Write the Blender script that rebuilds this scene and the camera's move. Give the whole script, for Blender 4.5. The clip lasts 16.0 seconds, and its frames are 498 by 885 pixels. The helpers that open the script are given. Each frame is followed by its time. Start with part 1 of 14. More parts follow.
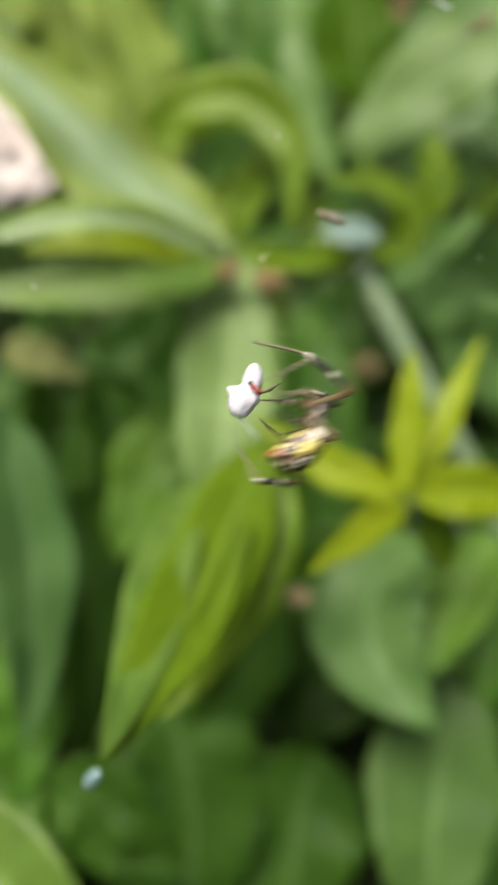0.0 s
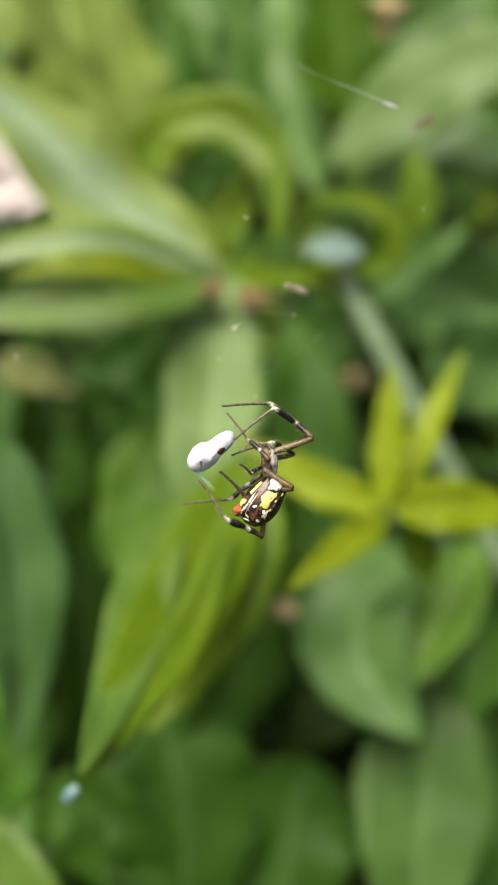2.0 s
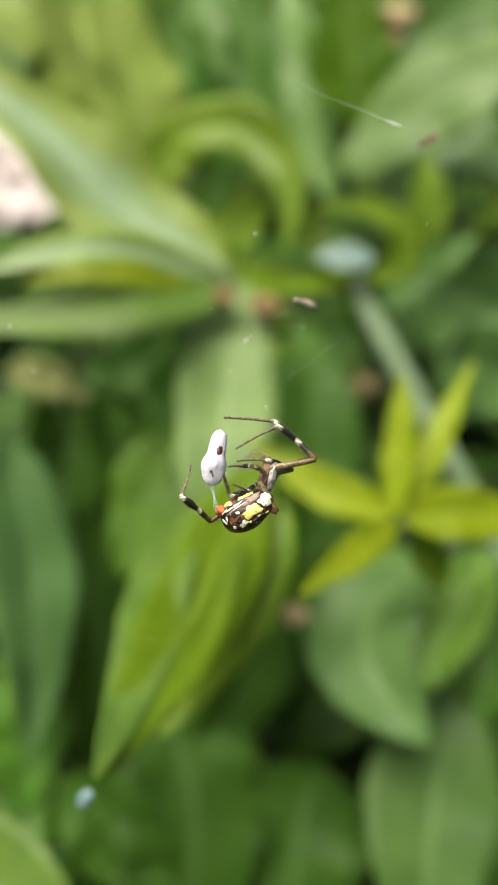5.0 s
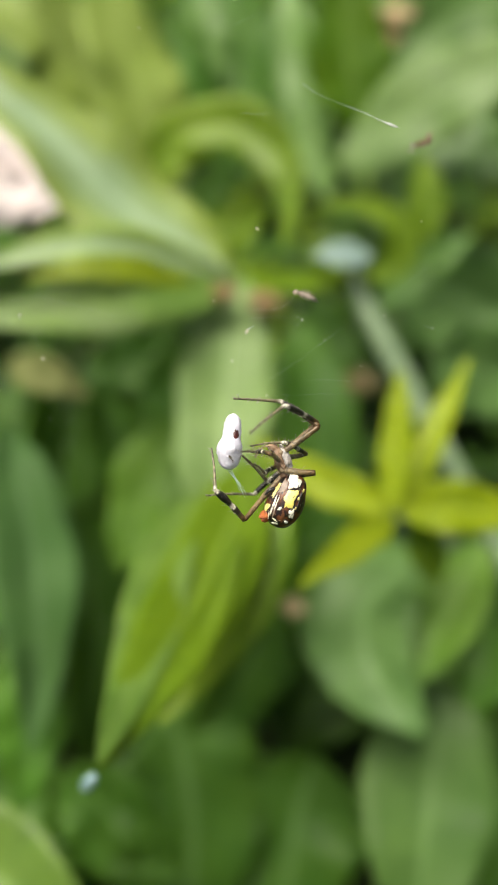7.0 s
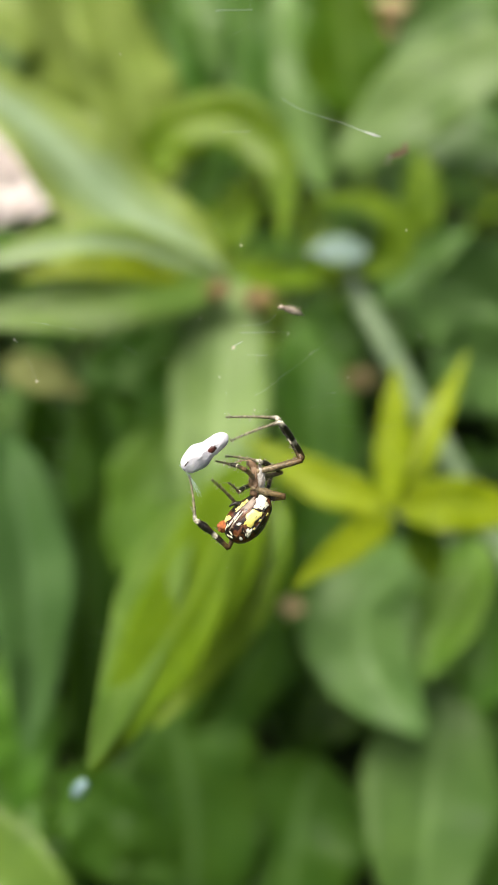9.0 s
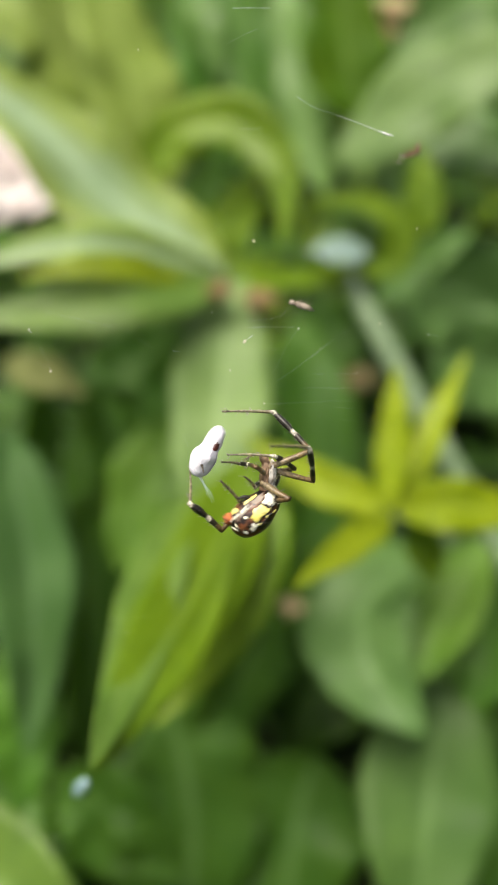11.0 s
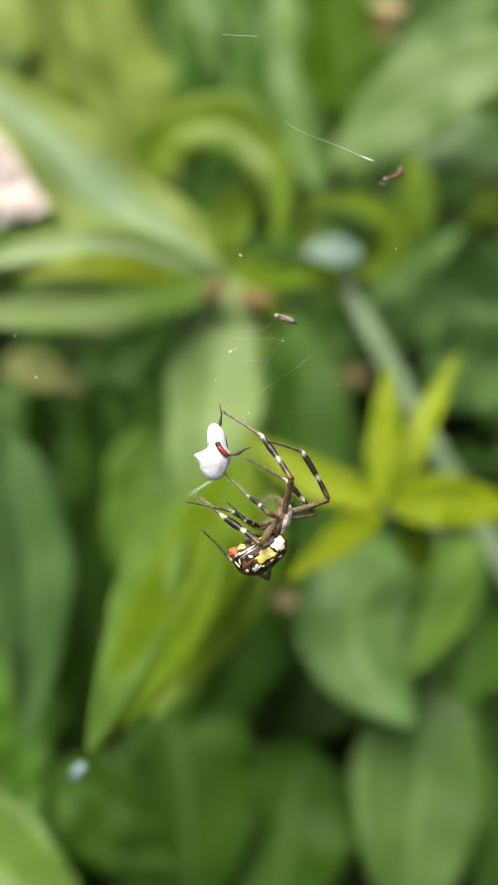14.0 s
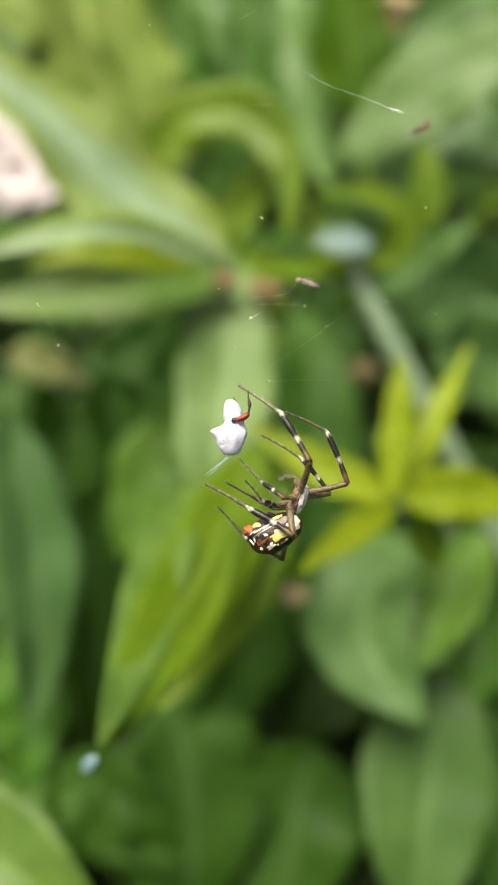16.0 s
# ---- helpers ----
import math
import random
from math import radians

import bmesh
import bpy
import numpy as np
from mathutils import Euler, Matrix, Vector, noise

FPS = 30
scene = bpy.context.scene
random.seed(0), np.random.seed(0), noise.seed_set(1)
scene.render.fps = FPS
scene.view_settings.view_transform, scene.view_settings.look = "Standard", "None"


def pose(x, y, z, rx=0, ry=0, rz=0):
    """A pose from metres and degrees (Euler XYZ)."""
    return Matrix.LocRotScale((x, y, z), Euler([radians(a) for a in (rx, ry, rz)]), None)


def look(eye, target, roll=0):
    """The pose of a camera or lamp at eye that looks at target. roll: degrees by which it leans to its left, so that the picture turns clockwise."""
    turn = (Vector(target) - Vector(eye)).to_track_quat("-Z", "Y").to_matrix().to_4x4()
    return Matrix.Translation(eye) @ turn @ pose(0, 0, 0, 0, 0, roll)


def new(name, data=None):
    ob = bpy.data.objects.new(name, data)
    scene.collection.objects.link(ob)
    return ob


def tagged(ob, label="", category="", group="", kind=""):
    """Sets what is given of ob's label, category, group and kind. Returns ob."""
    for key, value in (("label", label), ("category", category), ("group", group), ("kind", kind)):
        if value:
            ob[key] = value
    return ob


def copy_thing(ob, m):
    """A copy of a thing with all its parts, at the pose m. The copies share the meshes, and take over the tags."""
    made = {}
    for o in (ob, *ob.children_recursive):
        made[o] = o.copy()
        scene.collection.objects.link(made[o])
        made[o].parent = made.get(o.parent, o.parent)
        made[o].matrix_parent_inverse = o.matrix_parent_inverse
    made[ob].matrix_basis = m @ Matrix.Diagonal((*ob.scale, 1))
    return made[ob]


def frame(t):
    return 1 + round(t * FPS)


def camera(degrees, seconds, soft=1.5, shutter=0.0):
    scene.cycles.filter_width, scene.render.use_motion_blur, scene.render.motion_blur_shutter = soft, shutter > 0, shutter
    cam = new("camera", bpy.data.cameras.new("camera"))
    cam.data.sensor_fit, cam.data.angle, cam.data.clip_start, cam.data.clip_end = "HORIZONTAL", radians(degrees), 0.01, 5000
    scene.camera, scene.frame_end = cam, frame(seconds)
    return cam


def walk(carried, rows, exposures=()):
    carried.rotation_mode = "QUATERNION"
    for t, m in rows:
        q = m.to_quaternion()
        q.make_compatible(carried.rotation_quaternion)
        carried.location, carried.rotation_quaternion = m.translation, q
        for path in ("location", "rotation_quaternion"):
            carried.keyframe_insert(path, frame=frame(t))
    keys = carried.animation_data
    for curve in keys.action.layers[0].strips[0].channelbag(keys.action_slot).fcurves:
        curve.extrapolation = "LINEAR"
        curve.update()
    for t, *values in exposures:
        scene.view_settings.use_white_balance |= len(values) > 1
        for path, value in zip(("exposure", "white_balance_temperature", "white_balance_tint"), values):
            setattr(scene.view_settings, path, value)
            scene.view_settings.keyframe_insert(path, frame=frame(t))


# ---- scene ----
cam = camera(40.0, 16.0, soft=1.6, shutter=0.4)
cam.data.dof.use_dof = True
cam.data.dof.focus_distance = 0.096
cam.data.dof.aperture_fstop = 9.9
PATH = [
    (0, pose(-0.00551, 0.00721, 0.39144, 49.855, -0.717, -0.315)),
    (0.5, pose(-0.00358, 0.00684, 0.39164, 50.126, -0.528, -0.242)),
    (1, pose(-0.00111, 0.00630, 0.39460, 49.933, -0.658, -0.312)),
    (1.5, pose(0.00203, 0.00699, 0.39661, 49.905, -0.059, -0.304)),
    (2, pose(0.00192, 0.00664, 0.39753, 50.170, 0.017, -0.330)),
    (2.5, pose(0.00265, 0.00669, 0.39975, 50.336, 0.124, -0.147)),
    (3, pose(0.00542, 0.00613, 0.40468, 49.942, 0.299, -0.069)),
    (3.5, pose(0.00185, 0.00635, 0.40132, 50.402, -0.079, -0.066)),
    (4, pose(-0.00002, 0.00651, 0.39893, 50.448, 0.233, 0.334)),
    (6.5, pose(0.00160, 0.00443, 0.40114, 50.168, 0.054, 0.282)),
    (7, pose(-0.00084, 0.00272, 0.40034, 50.328, -0.172, 0.131)),
    (7.5, pose(-0.00096, 0.00501, 0.39719, 50.110, 0.123, 0.280)),
    (8, pose(-0.00019, 0.00512, 0.39813, 49.987, -0.140, 0.275)),
    (8.5, pose(0.00122, 0.00422, 0.39827, 50.231, 0.181, 0.032)),
    (9, pose(0.00233, 0.00501, 0.39892, 50.144, 0.512, 0.044)),
    (11.5, pose(0.00165, 0.00485, 0.40035, 49.948, 0.234, 0.170)),
    (12, pose(0.00151, 0.00462, 0.40089, 50.125, 0.187, 0.204)),
    (12.5, pose(0.00194, 0.00394, 0.40218, 50.224, 0.296, 0.122)),
    (13, pose(0.00348, 0.00346, 0.40408, 50.179, 0.410, -0.025)),
    (13.5, pose(0.00247, 0.00288, 0.40456, 50.010, 0.142, 0.047)),
    (14, pose(0.00320, 0.00065, 0.40293, 49.835, 0.131, 0.048)),
    (14.5, pose(-0.00000, -0.00000, 0.40000, 50.000, -0.000, -0.000)),
    (15, pose(0.00003, -0.00013, 0.39949, 49.828, -0.013, 0.169)),
    (15.5, pose(-0.00120, -0.00036, 0.39967, 49.697, -0.101, 0.080)),
    (16, pose(-0.00060, 0.00136, 0.39850, 49.799, -0.136, 0.229)),
]
walk(cam, PATH, [(0.0, 0.46), (3.0, 0.48), (3.5, 0.52), (6.5, 0.59), (16.0, 0.59)])

# ---- daylight ----
world = bpy.data.worlds.new("sky")
scene.world = world
world.use_nodes = True
sky = world.node_tree.nodes.new("ShaderNodeTexSky")
sky.sky_type, sky.sun_disc = "NISHITA", False
sky.sun_elevation, sky.sun_rotation = radians(74), radians(266)
sky.air_density, sky.dust_density, sky.ozone_density = 0.4, 8.0, 0.4
back = world.node_tree.nodes["Background"]
world.node_tree.links.new(sky.outputs[0], back.inputs[0])
back.inputs[1].default_value = 0.125
sun = new("sun", bpy.data.lights.new("sun", "SUN"))
sun.data.energy, sun.data.angle, sun.data.color = 2.9, radians(35), (1.0, 0.94, 0.82)
SUN_WAY = Vector((-0.27, -0.02, 0.96))
sun.matrix_world = look(SUN_WAY * 5, (0, 0, 0))


# ---- materials ----
def nodes_of(name):
    mat = bpy.data.materials.new(name)
    mat.use_nodes = True
    nt = mat.node_tree
    return mat, nt, nt.nodes["Principled BSDF"]


def add(nt, kind, **values):
    node = nt.nodes.new(kind)
    for key, value in values.items():
        node.inputs[key.replace("_", " ")].default_value = value
    return node


def ramp(nt, source, stops):
    node = nt.nodes.new("ShaderNodeValToRGB")
    nt.links.new(source, node.inputs[0])
    el = node.color_ramp.elements
    while len(el) < len(stops):
        el.new(0.5)
    for e, (pos, col) in zip(el, stops):
        e.position, e.color = pos, (*col, 1)
    return node.outputs[0]


def math_node(nt, op, a, b=None):
    node = nt.nodes.new("ShaderNodeMath")
    node.operation = op
    for i, v in enumerate((a, b)):
        if v is None:
            continue
        if isinstance(v, (int, float)):
            node.inputs[i].default_value = v
        else:
            nt.links.new(v, node.inputs[i])
    return node.outputs[0]


def mix_colour(nt, fac, a, b, mode="MIX"):
    node = nt.nodes.new("ShaderNodeMix")
    node.data_type, node.blend_type = "RGBA", mode
    for sock, v in ((node.inputs[0], fac), (node.inputs[6], a), (node.inputs[7], b)):
        if isinstance(v, (int, float)):
            sock.default_value = v
        elif isinstance(v, tuple):
            sock.default_value = (*v, 1)
        else:
            nt.links.new(v, sock)
    return node.outputs[2]


def leaf_material(name, colour, young, gloss=0.42, through_light=0.35, spec=0.24, rim=None):
    """A living leaf: mottled blade, pale midrib and side veins, light that shines through. rim: the colour of its
    margins, beside a sky sheen painted along the middle.
    """
    colour, young = ((r * 0.925, g, b * 0.62) for r, g, b in (colour, young))
    mat, nt, bsdf = nodes_of(name)
    tc = nt.nodes.new("ShaderNodeTexCoord")
    sep = nt.nodes.new("ShaderNodeSeparateXYZ")
    nt.links.new(tc.outputs["UV"], sep.inputs[0])
    side = math_node(nt, "ABSOLUTE", math_node(nt, "SUBTRACT", sep.outputs[1], 0.5))
    big = add(nt, "ShaderNodeTexNoise", Scale=35.0, Detail=4.0)
    nt.links.new(tc.outputs["Object"], big.inputs["Vector"])
    fine = add(nt, "ShaderNodeTexNoise", Scale=420.0, Detail=3.0)
    nt.links.new(tc.outputs["Object"], fine.inputs["Vector"])
    base = ramp(nt, big.outputs[0], [(0.3, colour), (0.7, young)])
    # base colour stays along the middle as painted sheen, rim colour outside
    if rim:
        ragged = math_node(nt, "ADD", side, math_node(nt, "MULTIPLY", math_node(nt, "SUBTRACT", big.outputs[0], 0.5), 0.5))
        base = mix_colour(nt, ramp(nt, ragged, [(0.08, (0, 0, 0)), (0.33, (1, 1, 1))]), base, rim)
    base = mix_colour(nt, 0.3, base, fine.outputs[0], "OVERLAY")
    blotch = add(nt, "ShaderNodeTexNoise", Scale=110.0, Detail=2.0, Distortion=0.8)
    nt.links.new(tc.outputs["Object"], blotch.inputs["Vector"])
    base = mix_colour(nt, 0.35, base, ramp(nt, blotch.outputs[0], [(0.3, (0.3, 0.34, 0.3)), (0.7, (0.7, 0.68, 0.62))]), "OVERLAY")
    slant = math_node(nt, "SUBTRACT", sep.outputs[0], math_node(nt, "MULTIPLY", side, 0.35))
    wave = math_node(nt, "SINE", math_node(nt, "MULTIPLY", slant, 75.0))
    vein = ramp(nt, wave, [(0.86, (0, 0, 0)), (1.0, (1, 1, 1))])
    rib = ramp(nt, side, [(0.015, (1, 1, 1)), (0.05, (0, 0, 0))])
    lines = math_node(nt, "MAXIMUM", math_node(nt, "MULTIPLY", vein, 0.35), rib)
    pale = tuple(min(1.0, c * 1.5 + 0.05) for c in young)
    base = mix_colour(nt, math_node(nt, "MULTIPLY", lines, 0.5), base, pale)
    info = nt.nodes.new("ShaderNodeObjectInfo")
    hsv = nt.nodes.new("ShaderNodeHueSaturation")
    nt.links.new(base, hsv.inputs["Color"])
    nt.links.new(math_node(nt, "ADD", math_node(nt, "MULTIPLY", info.outputs["Random"], 0.4), 0.8), hsv.inputs["Value"])
    nt.links.new(hsv.outputs[0], bsdf.inputs["Base Color"])
    bsdf.inputs["Roughness"].default_value = gloss
    bsdf.inputs["Specular IOR Level"].default_value = spec
    bump = add(nt, "ShaderNodeBump", Strength=0.25, Distance=0.0006)
    nt.links.new(math_node(nt, "ADD", math_node(nt, "MULTIPLY", lines, -0.6), fine.outputs[0]), bump.inputs["Height"])
    crumple = add(nt, "ShaderNodeBump", Strength=0.3, Distance=0.005)
    nt.links.new(big.outputs[0], crumple.inputs["Height"])
    nt.links.new(bump.outputs[0], crumple.inputs["Normal"])
    nt.links.new(crumple.outputs[0], bsdf.inputs["Normal"])
    trans = nt.nodes.new("ShaderNodeBsdfTranslucent")
    nt.links.new(mix_colour(nt, 0.5, hsv.outputs[0], (0.35, 0.5, 0.02), "MIX"), trans.inputs[0])
    mix = nt.nodes.new("ShaderNodeMixShader")
    mix.inputs[0].default_value = through_light
    nt.links.new(bsdf.outputs[0], mix.inputs[1])
    nt.links.new(trans.outputs[0], mix.inputs[2])
    nt.links.new(mix.outputs[0], nt.nodes["Material Output"].inputs[0])
    return mat


def plain(name, low, high, scale=200.0, rough=0.5, bump=0.3, depth=0.0002, metal=0.0, spec=0.5):
    """A mottled surface of two colours with fine relief."""
    mat, nt, bsdf = nodes_of(name)
    tc = nt.nodes.new("ShaderNodeTexCoord")
    a = add(nt, "ShaderNodeTexNoise", Scale=scale, Detail=5.0)
    nt.links.new(tc.outputs["Object"], a.inputs["Vector"])
    b = add(nt, "ShaderNodeTexNoise", Scale=scale * 7, Detail=2.0)
    nt.links.new(tc.outputs["Object"], b.inputs["Vector"])
    col = ramp(nt, a.outputs[0], [(0.32, low), (0.68, high)])
    nt.links.new(mix_colour(nt, 0.25, col, b.outputs[0], "OVERLAY"), bsdf.inputs["Base Color"])
    bsdf.inputs["Roughness"].default_value, bsdf.inputs["Metallic"].default_value = rough, metal
    bsdf.inputs["Specular IOR Level"].default_value = spec
    bm = add(nt, "ShaderNodeBump", Strength=bump, Distance=depth)
    nt.links.new(b.outputs[0], bm.inputs["Height"])
    nt.links.new(bm.outputs[0], bsdf.inputs["Normal"])
    return mat


LIME = leaf_material("lime_leaf", (0.19, 0.252, 0.003), (0.27, 0.325, 0.005), through_light=0.42)
LIME2 = leaf_material("fresh_leaf", (0.14, 0.243, 0.015), (0.212, 0.315, 0.019), through_light=0.35)
# PALE and PALE7: whitish sky sheen put into the colour of the middle
PALE = leaf_material("sky_sheen_leaf", (0.33, 0.45, 0.36), (0.44, 0.56, 0.52), gloss=0.28, spec=0.7, rim=(0.28, 0.39, 0.06))
PALE7 = leaf_material("soft_sky_sheen_leaf", (0.29, 0.39, 0.31), (0.37, 0.47, 0.41), gloss=0.38, spec=0.4, rim=(0.25, 0.37, 0.06))
SAGE = leaf_material("sage_leaf", (0.11, 0.2, 0.042), (0.165, 0.26, 0.066), gloss=0.38, spec=0.3)
PALE4 = leaf_material("grey_green_leaf", (0.11, 0.21, 0.07), (0.17, 0.29, 0.1), gloss=0.36, spec=0.32)
PALE3 = leaf_material("long_lime_leaf", (0.105, 0.182, 0.008), (0.15, 0.235, 0.014), gloss=0.5, spec=0.1)
PALE5 = leaf_material("long_pale_leaf", (0.15, 0.236, 0.1), (0.2, 0.29, 0.135), gloss=0.45, spec=0.25)
SOFT = leaf_material("soft_pale_leaf", (0.14, 0.225, 0.1), (0.185, 0.275, 0.13), gloss=0.42, spec=0.25)
PETAL = leaf_material("pink_petal", (0.82, 0.65, 0.98), (0.86, 0.72, 1.1), gloss=0.6, through_light=0.12)
PALE2 = leaf_material("broad_pale_leaf", (0.072, 0.145, 0.046), (0.106, 0.187, 0.064), gloss=0.45)
GREEN = leaf_material("green_leaf", (0.05, 0.135, 0.02), (0.085, 0.185, 0.027), gloss=0.45)
YELLOW = leaf_material("yellowing_leaf", (0.19, 0.26, 0.06), (0.28, 0.35, 0.11), gloss=0.5)
PALE6 = leaf_material("broad_soft_leaf", (0.105, 0.2, 0.08), (0.15, 0.26, 0.112), gloss=0.4)
SHEEN = leaf_material("waxy_leaf", (0.24, 0.33, 0.46), (0.31, 0.4, 0.58), gloss=0.3)
SHEEN2 = leaf_material("waxy_dark_leaf", (0.055, 0.122, 0.046), (0.085, 0.16, 0.074), gloss=0.38)
DEEPLIME = leaf_material("deep_lime_leaf", (0.055, 0.13, 0.004), (0.09, 0.17, 0.006), gloss=0.6, spec=0.1)
FRESH = leaf_material("fresh_green_leaf", (0.1, 0.215, 0.03), (0.15, 0.275, 0.045), gloss=0.45)
# GREEN at two thirds: shade among the inner leaves put into the colour
DIM = leaf_material("shaded_green_leaf", (0.033, 0.089, 0.013), (0.057, 0.122, 0.018), gloss=0.5)
TAN = leaf_material("withering_leaf", (0.23, 0.25, 0.13), (0.34, 0.34, 0.2), gloss=0.6)
STEM = plain("stem_green", (0.13, 0.2, 0.1), (0.19, 0.27, 0.14), 90.0)
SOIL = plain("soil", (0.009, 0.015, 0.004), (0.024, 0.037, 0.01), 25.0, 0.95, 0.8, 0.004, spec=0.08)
HUSK = plain("withered_flower", (0.13, 0.105, 0.035), (0.22, 0.18, 0.07), 160.0, 0.8)
HUSK_RED = plain("reddish_flower", (0.15, 0.1, 0.034), (0.23, 0.16, 0.062), 160.0, 0.8)
HUSK_PALE = plain("pale_flower", (0.42, 0.31, 0.14), (0.62, 0.49, 0.27), 160.0, 0.8)
DROP = plain("dew_white", (0.11, 0.2, 0.19), (0.25, 0.37, 0.36), 300.0, 0.25)


# ---- builders ----
def mesh_of(name, bm, *mats):
    me = bpy.data.meshes.new(name)
    bm.normal_update()
    bm.to_mesh(me)
    bm.free()
    for m in mats:
        me.materials.append(m)
    me.polygons.foreach_set("use_smooth", [True] * len(me.polygons))
    return me


def part(name, bm, material, parent, label=""):
    ob = new(name, mesh_of(name, bm, *(material if isinstance(material, (list, tuple)) else [material])))
    ob.parent = parent
    return tagged(ob, label) if label else ob


def thing(name, label, category, group="", at=(0, 0, 0)):
    ob = new(name)
    ob.empty_display_size = 0.005
    ob.location = at
    return tagged(ob, label, category, group)


def curve_at(points, t):
    """A smooth curve that passes through all of the points."""
    p = [Vector(q) for q in points]
    n = len(p) - 1
    x = min(max(t, 0.0), 1.0) * n
    i = min(int(x), n - 1)
    u = x - i
    a, b = p[i], p[i + 1]
    before = p[i - 1] if i else a * 2 - b
    after = p[i + 2] if i + 2 <= n else b * 2 - a
    return 0.5 * (2 * a + (b - before) * u + (2 * before - 5 * a + 4 * b - after) * u * u + (3 * a - before - 3 * b + after) * u ** 3)


def blade(points, half, normal, fold=0.3, nu=16, nv=6, wavy=0.085, thick=0.00035, seed=0, peak=0.42):
    """A lance-shaped leaf along a curve: closed, folded at the midrib, with a slightly wavy edge."""
    bm = bmesh.new()
    uv = bm.loops.layers.uv.new("UVMap")
    normal = Vector(normal).normalized()
    k = math.log(0.5) / math.log(peak)
    grid = []
    for i in range(nu + 1):
        u = i / nu
        c = curve_at(points, u)
        tan = (curve_at(points, min(1, u + 0.02)) - curve_at(points, max(0, u - 0.02))).normalized()
        across = tan.cross(normal).normalized()
        up = across.cross(tan).normalized()
        wid = half * max(math.sin(math.pi * u ** k), 0.0) ** 0.85 + half * 0.035
        if i == nu:
            wid = half * 0.02
        row = []
        for j in range(nv + 1):
            v = 2 * j / nv - 1
            edge = 1 + 0.1 * noise.noise(Vector((u * 5, 3 if v > 0 else -3, seed * 2.3))) + 0.02 * noise.noise(Vector((u * 14, 3 if v > 0 else -3, seed * 1.1)))
            ripple = wavy * half * abs(v) * math.sin(u * 17 + seed * 1.7 + (2 if v > 0 else 0))
            q = c + across * (v * wid * edge) + up * (fold * abs(v) * wid + ripple)
            t = thick * (1 - 0.8 * abs(v)) * 0.5
            row.append((bm.verts.new(q + up * t), bm.verts.new(q - up * t), u, j / nv))
        grid.append(row)
    def face(items):
        try:
            f = bm.faces.new([a for a, _, _ in items])
        except ValueError:
            return
        for lo, (_, u, v) in zip(f.loops, items):
            lo[uv].uv = (u, v)
    for i in range(nu):
        for j in range(nv):
            a, b, c, d = grid[i][j], grid[i][j + 1], grid[i + 1][j + 1], grid[i + 1][j]
            face([(q[0], q[2], q[3]) for q in (a, b, c, d)])
            face([(q[1], q[2], q[3]) for q in (d, c, b, a)])
        for j in (0, nv):
            a, d = grid[i][j], grid[i + 1][j]
            face([(a[0], a[2], a[3]), (d[0], d[2], d[3]), (d[1], d[2], d[3]), (a[1], a[2], a[3])])
    bmesh.ops.recalc_face_normals(bm, faces=bm.faces[:])
    return bm


COUNT = [0]


def leaf(plant, points, half, normal, fold, material):
    COUNT[0] += 1
    base = plant.location
    pts = [Vector(p) - base for p in points]
    return part("leaf", blade(pts, half, normal, fold, nu=26, nv=8, seed=COUNT[0]), material, plant)


def tube(points, r0, r1, sides=10, steps=16, bm=None, lumps=0.0, seed=0, swell=()):
    """A tapering round rod along a smooth curve. swell: how thick it is along its length, as shares of its radius."""
    bm = bm or bmesh.new()
    rings = []
    side = Vector((0.31, 0.87, 0.38))
    for i in range(steps + 1):
        u = i / steps
        c = curve_at(points, u)
        tan = (curve_at(points, min(1, u + 0.02)) - curve_at(points, max(0, u - 0.02))).normalized()
        a = tan.cross(side).normalized()
        b = tan.cross(a)
        r = r0 + (r1 - r0) * u + lumps * r0 * math.sin(u * 23 + seed)
        if swell:
            k = min(int(u * (len(swell) - 1)), len(swell) - 2)
            r *= swell[k] + (swell[k + 1] - swell[k]) * (u * (len(swell) - 1) - k)
        rings.append([bm.verts.new(c + (a * math.cos(2 * math.pi * k / sides) + b * math.sin(2 * math.pi * k / sides)) * r) for k in range(sides)])
    for p, q in zip(rings, rings[1:]):
        for k in range(sides):
            bm.faces.new((p[k], p[(k + 1) % sides], q[(k + 1) % sides], q[k]))
    bm.faces.new(rings[0][::-1])
    bm.faces.new(rings[-1])
    return bm


def lump(radii, at=(0, 0, 0), rough=0.1, seed=0, levels=3, freq=1.0, turn=None):
    """An uneven rounded body."""
    bm = bmesh.new()
    bmesh.ops.create_icosphere(bm, subdivisions=levels, radius=1.0)
    for v in bm.verts:
        d = v.co.copy()
        k = 1 + rough * noise.noise(d * 1.6 * freq + Vector((seed * 7.1, seed, 0)))
        q = Vector((d.x * radii[0], d.y * radii[1], d.z * radii[2])) * k
        v.co = (turn @ q if turn else q) + Vector(at)
    return bm


# ---- ground ----
bm = bmesh.new()
edges = [-400, -60, -12, -3, -1.2, -0.6, -0.3, 0, 0.3, 0.6, 0.9, 1.2, 1.8, 3, 6, 12, 60, 400]
vs = [[bm.verts.new((x, y, 0.012 * noise.noise(Vector((x * 3, y * 3, 0))))) for x in edges] for y in edges]
for i in range(len(edges) - 1):
    for j in range(len(edges) - 1):
        bm.faces.new((vs[i][j], vs[i][j + 1], vs[i + 1][j + 1], vs[i + 1][j]))
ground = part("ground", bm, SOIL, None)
tagged(ground, "near-black greenish soil under the dense herbs", "ground", kind="structure")


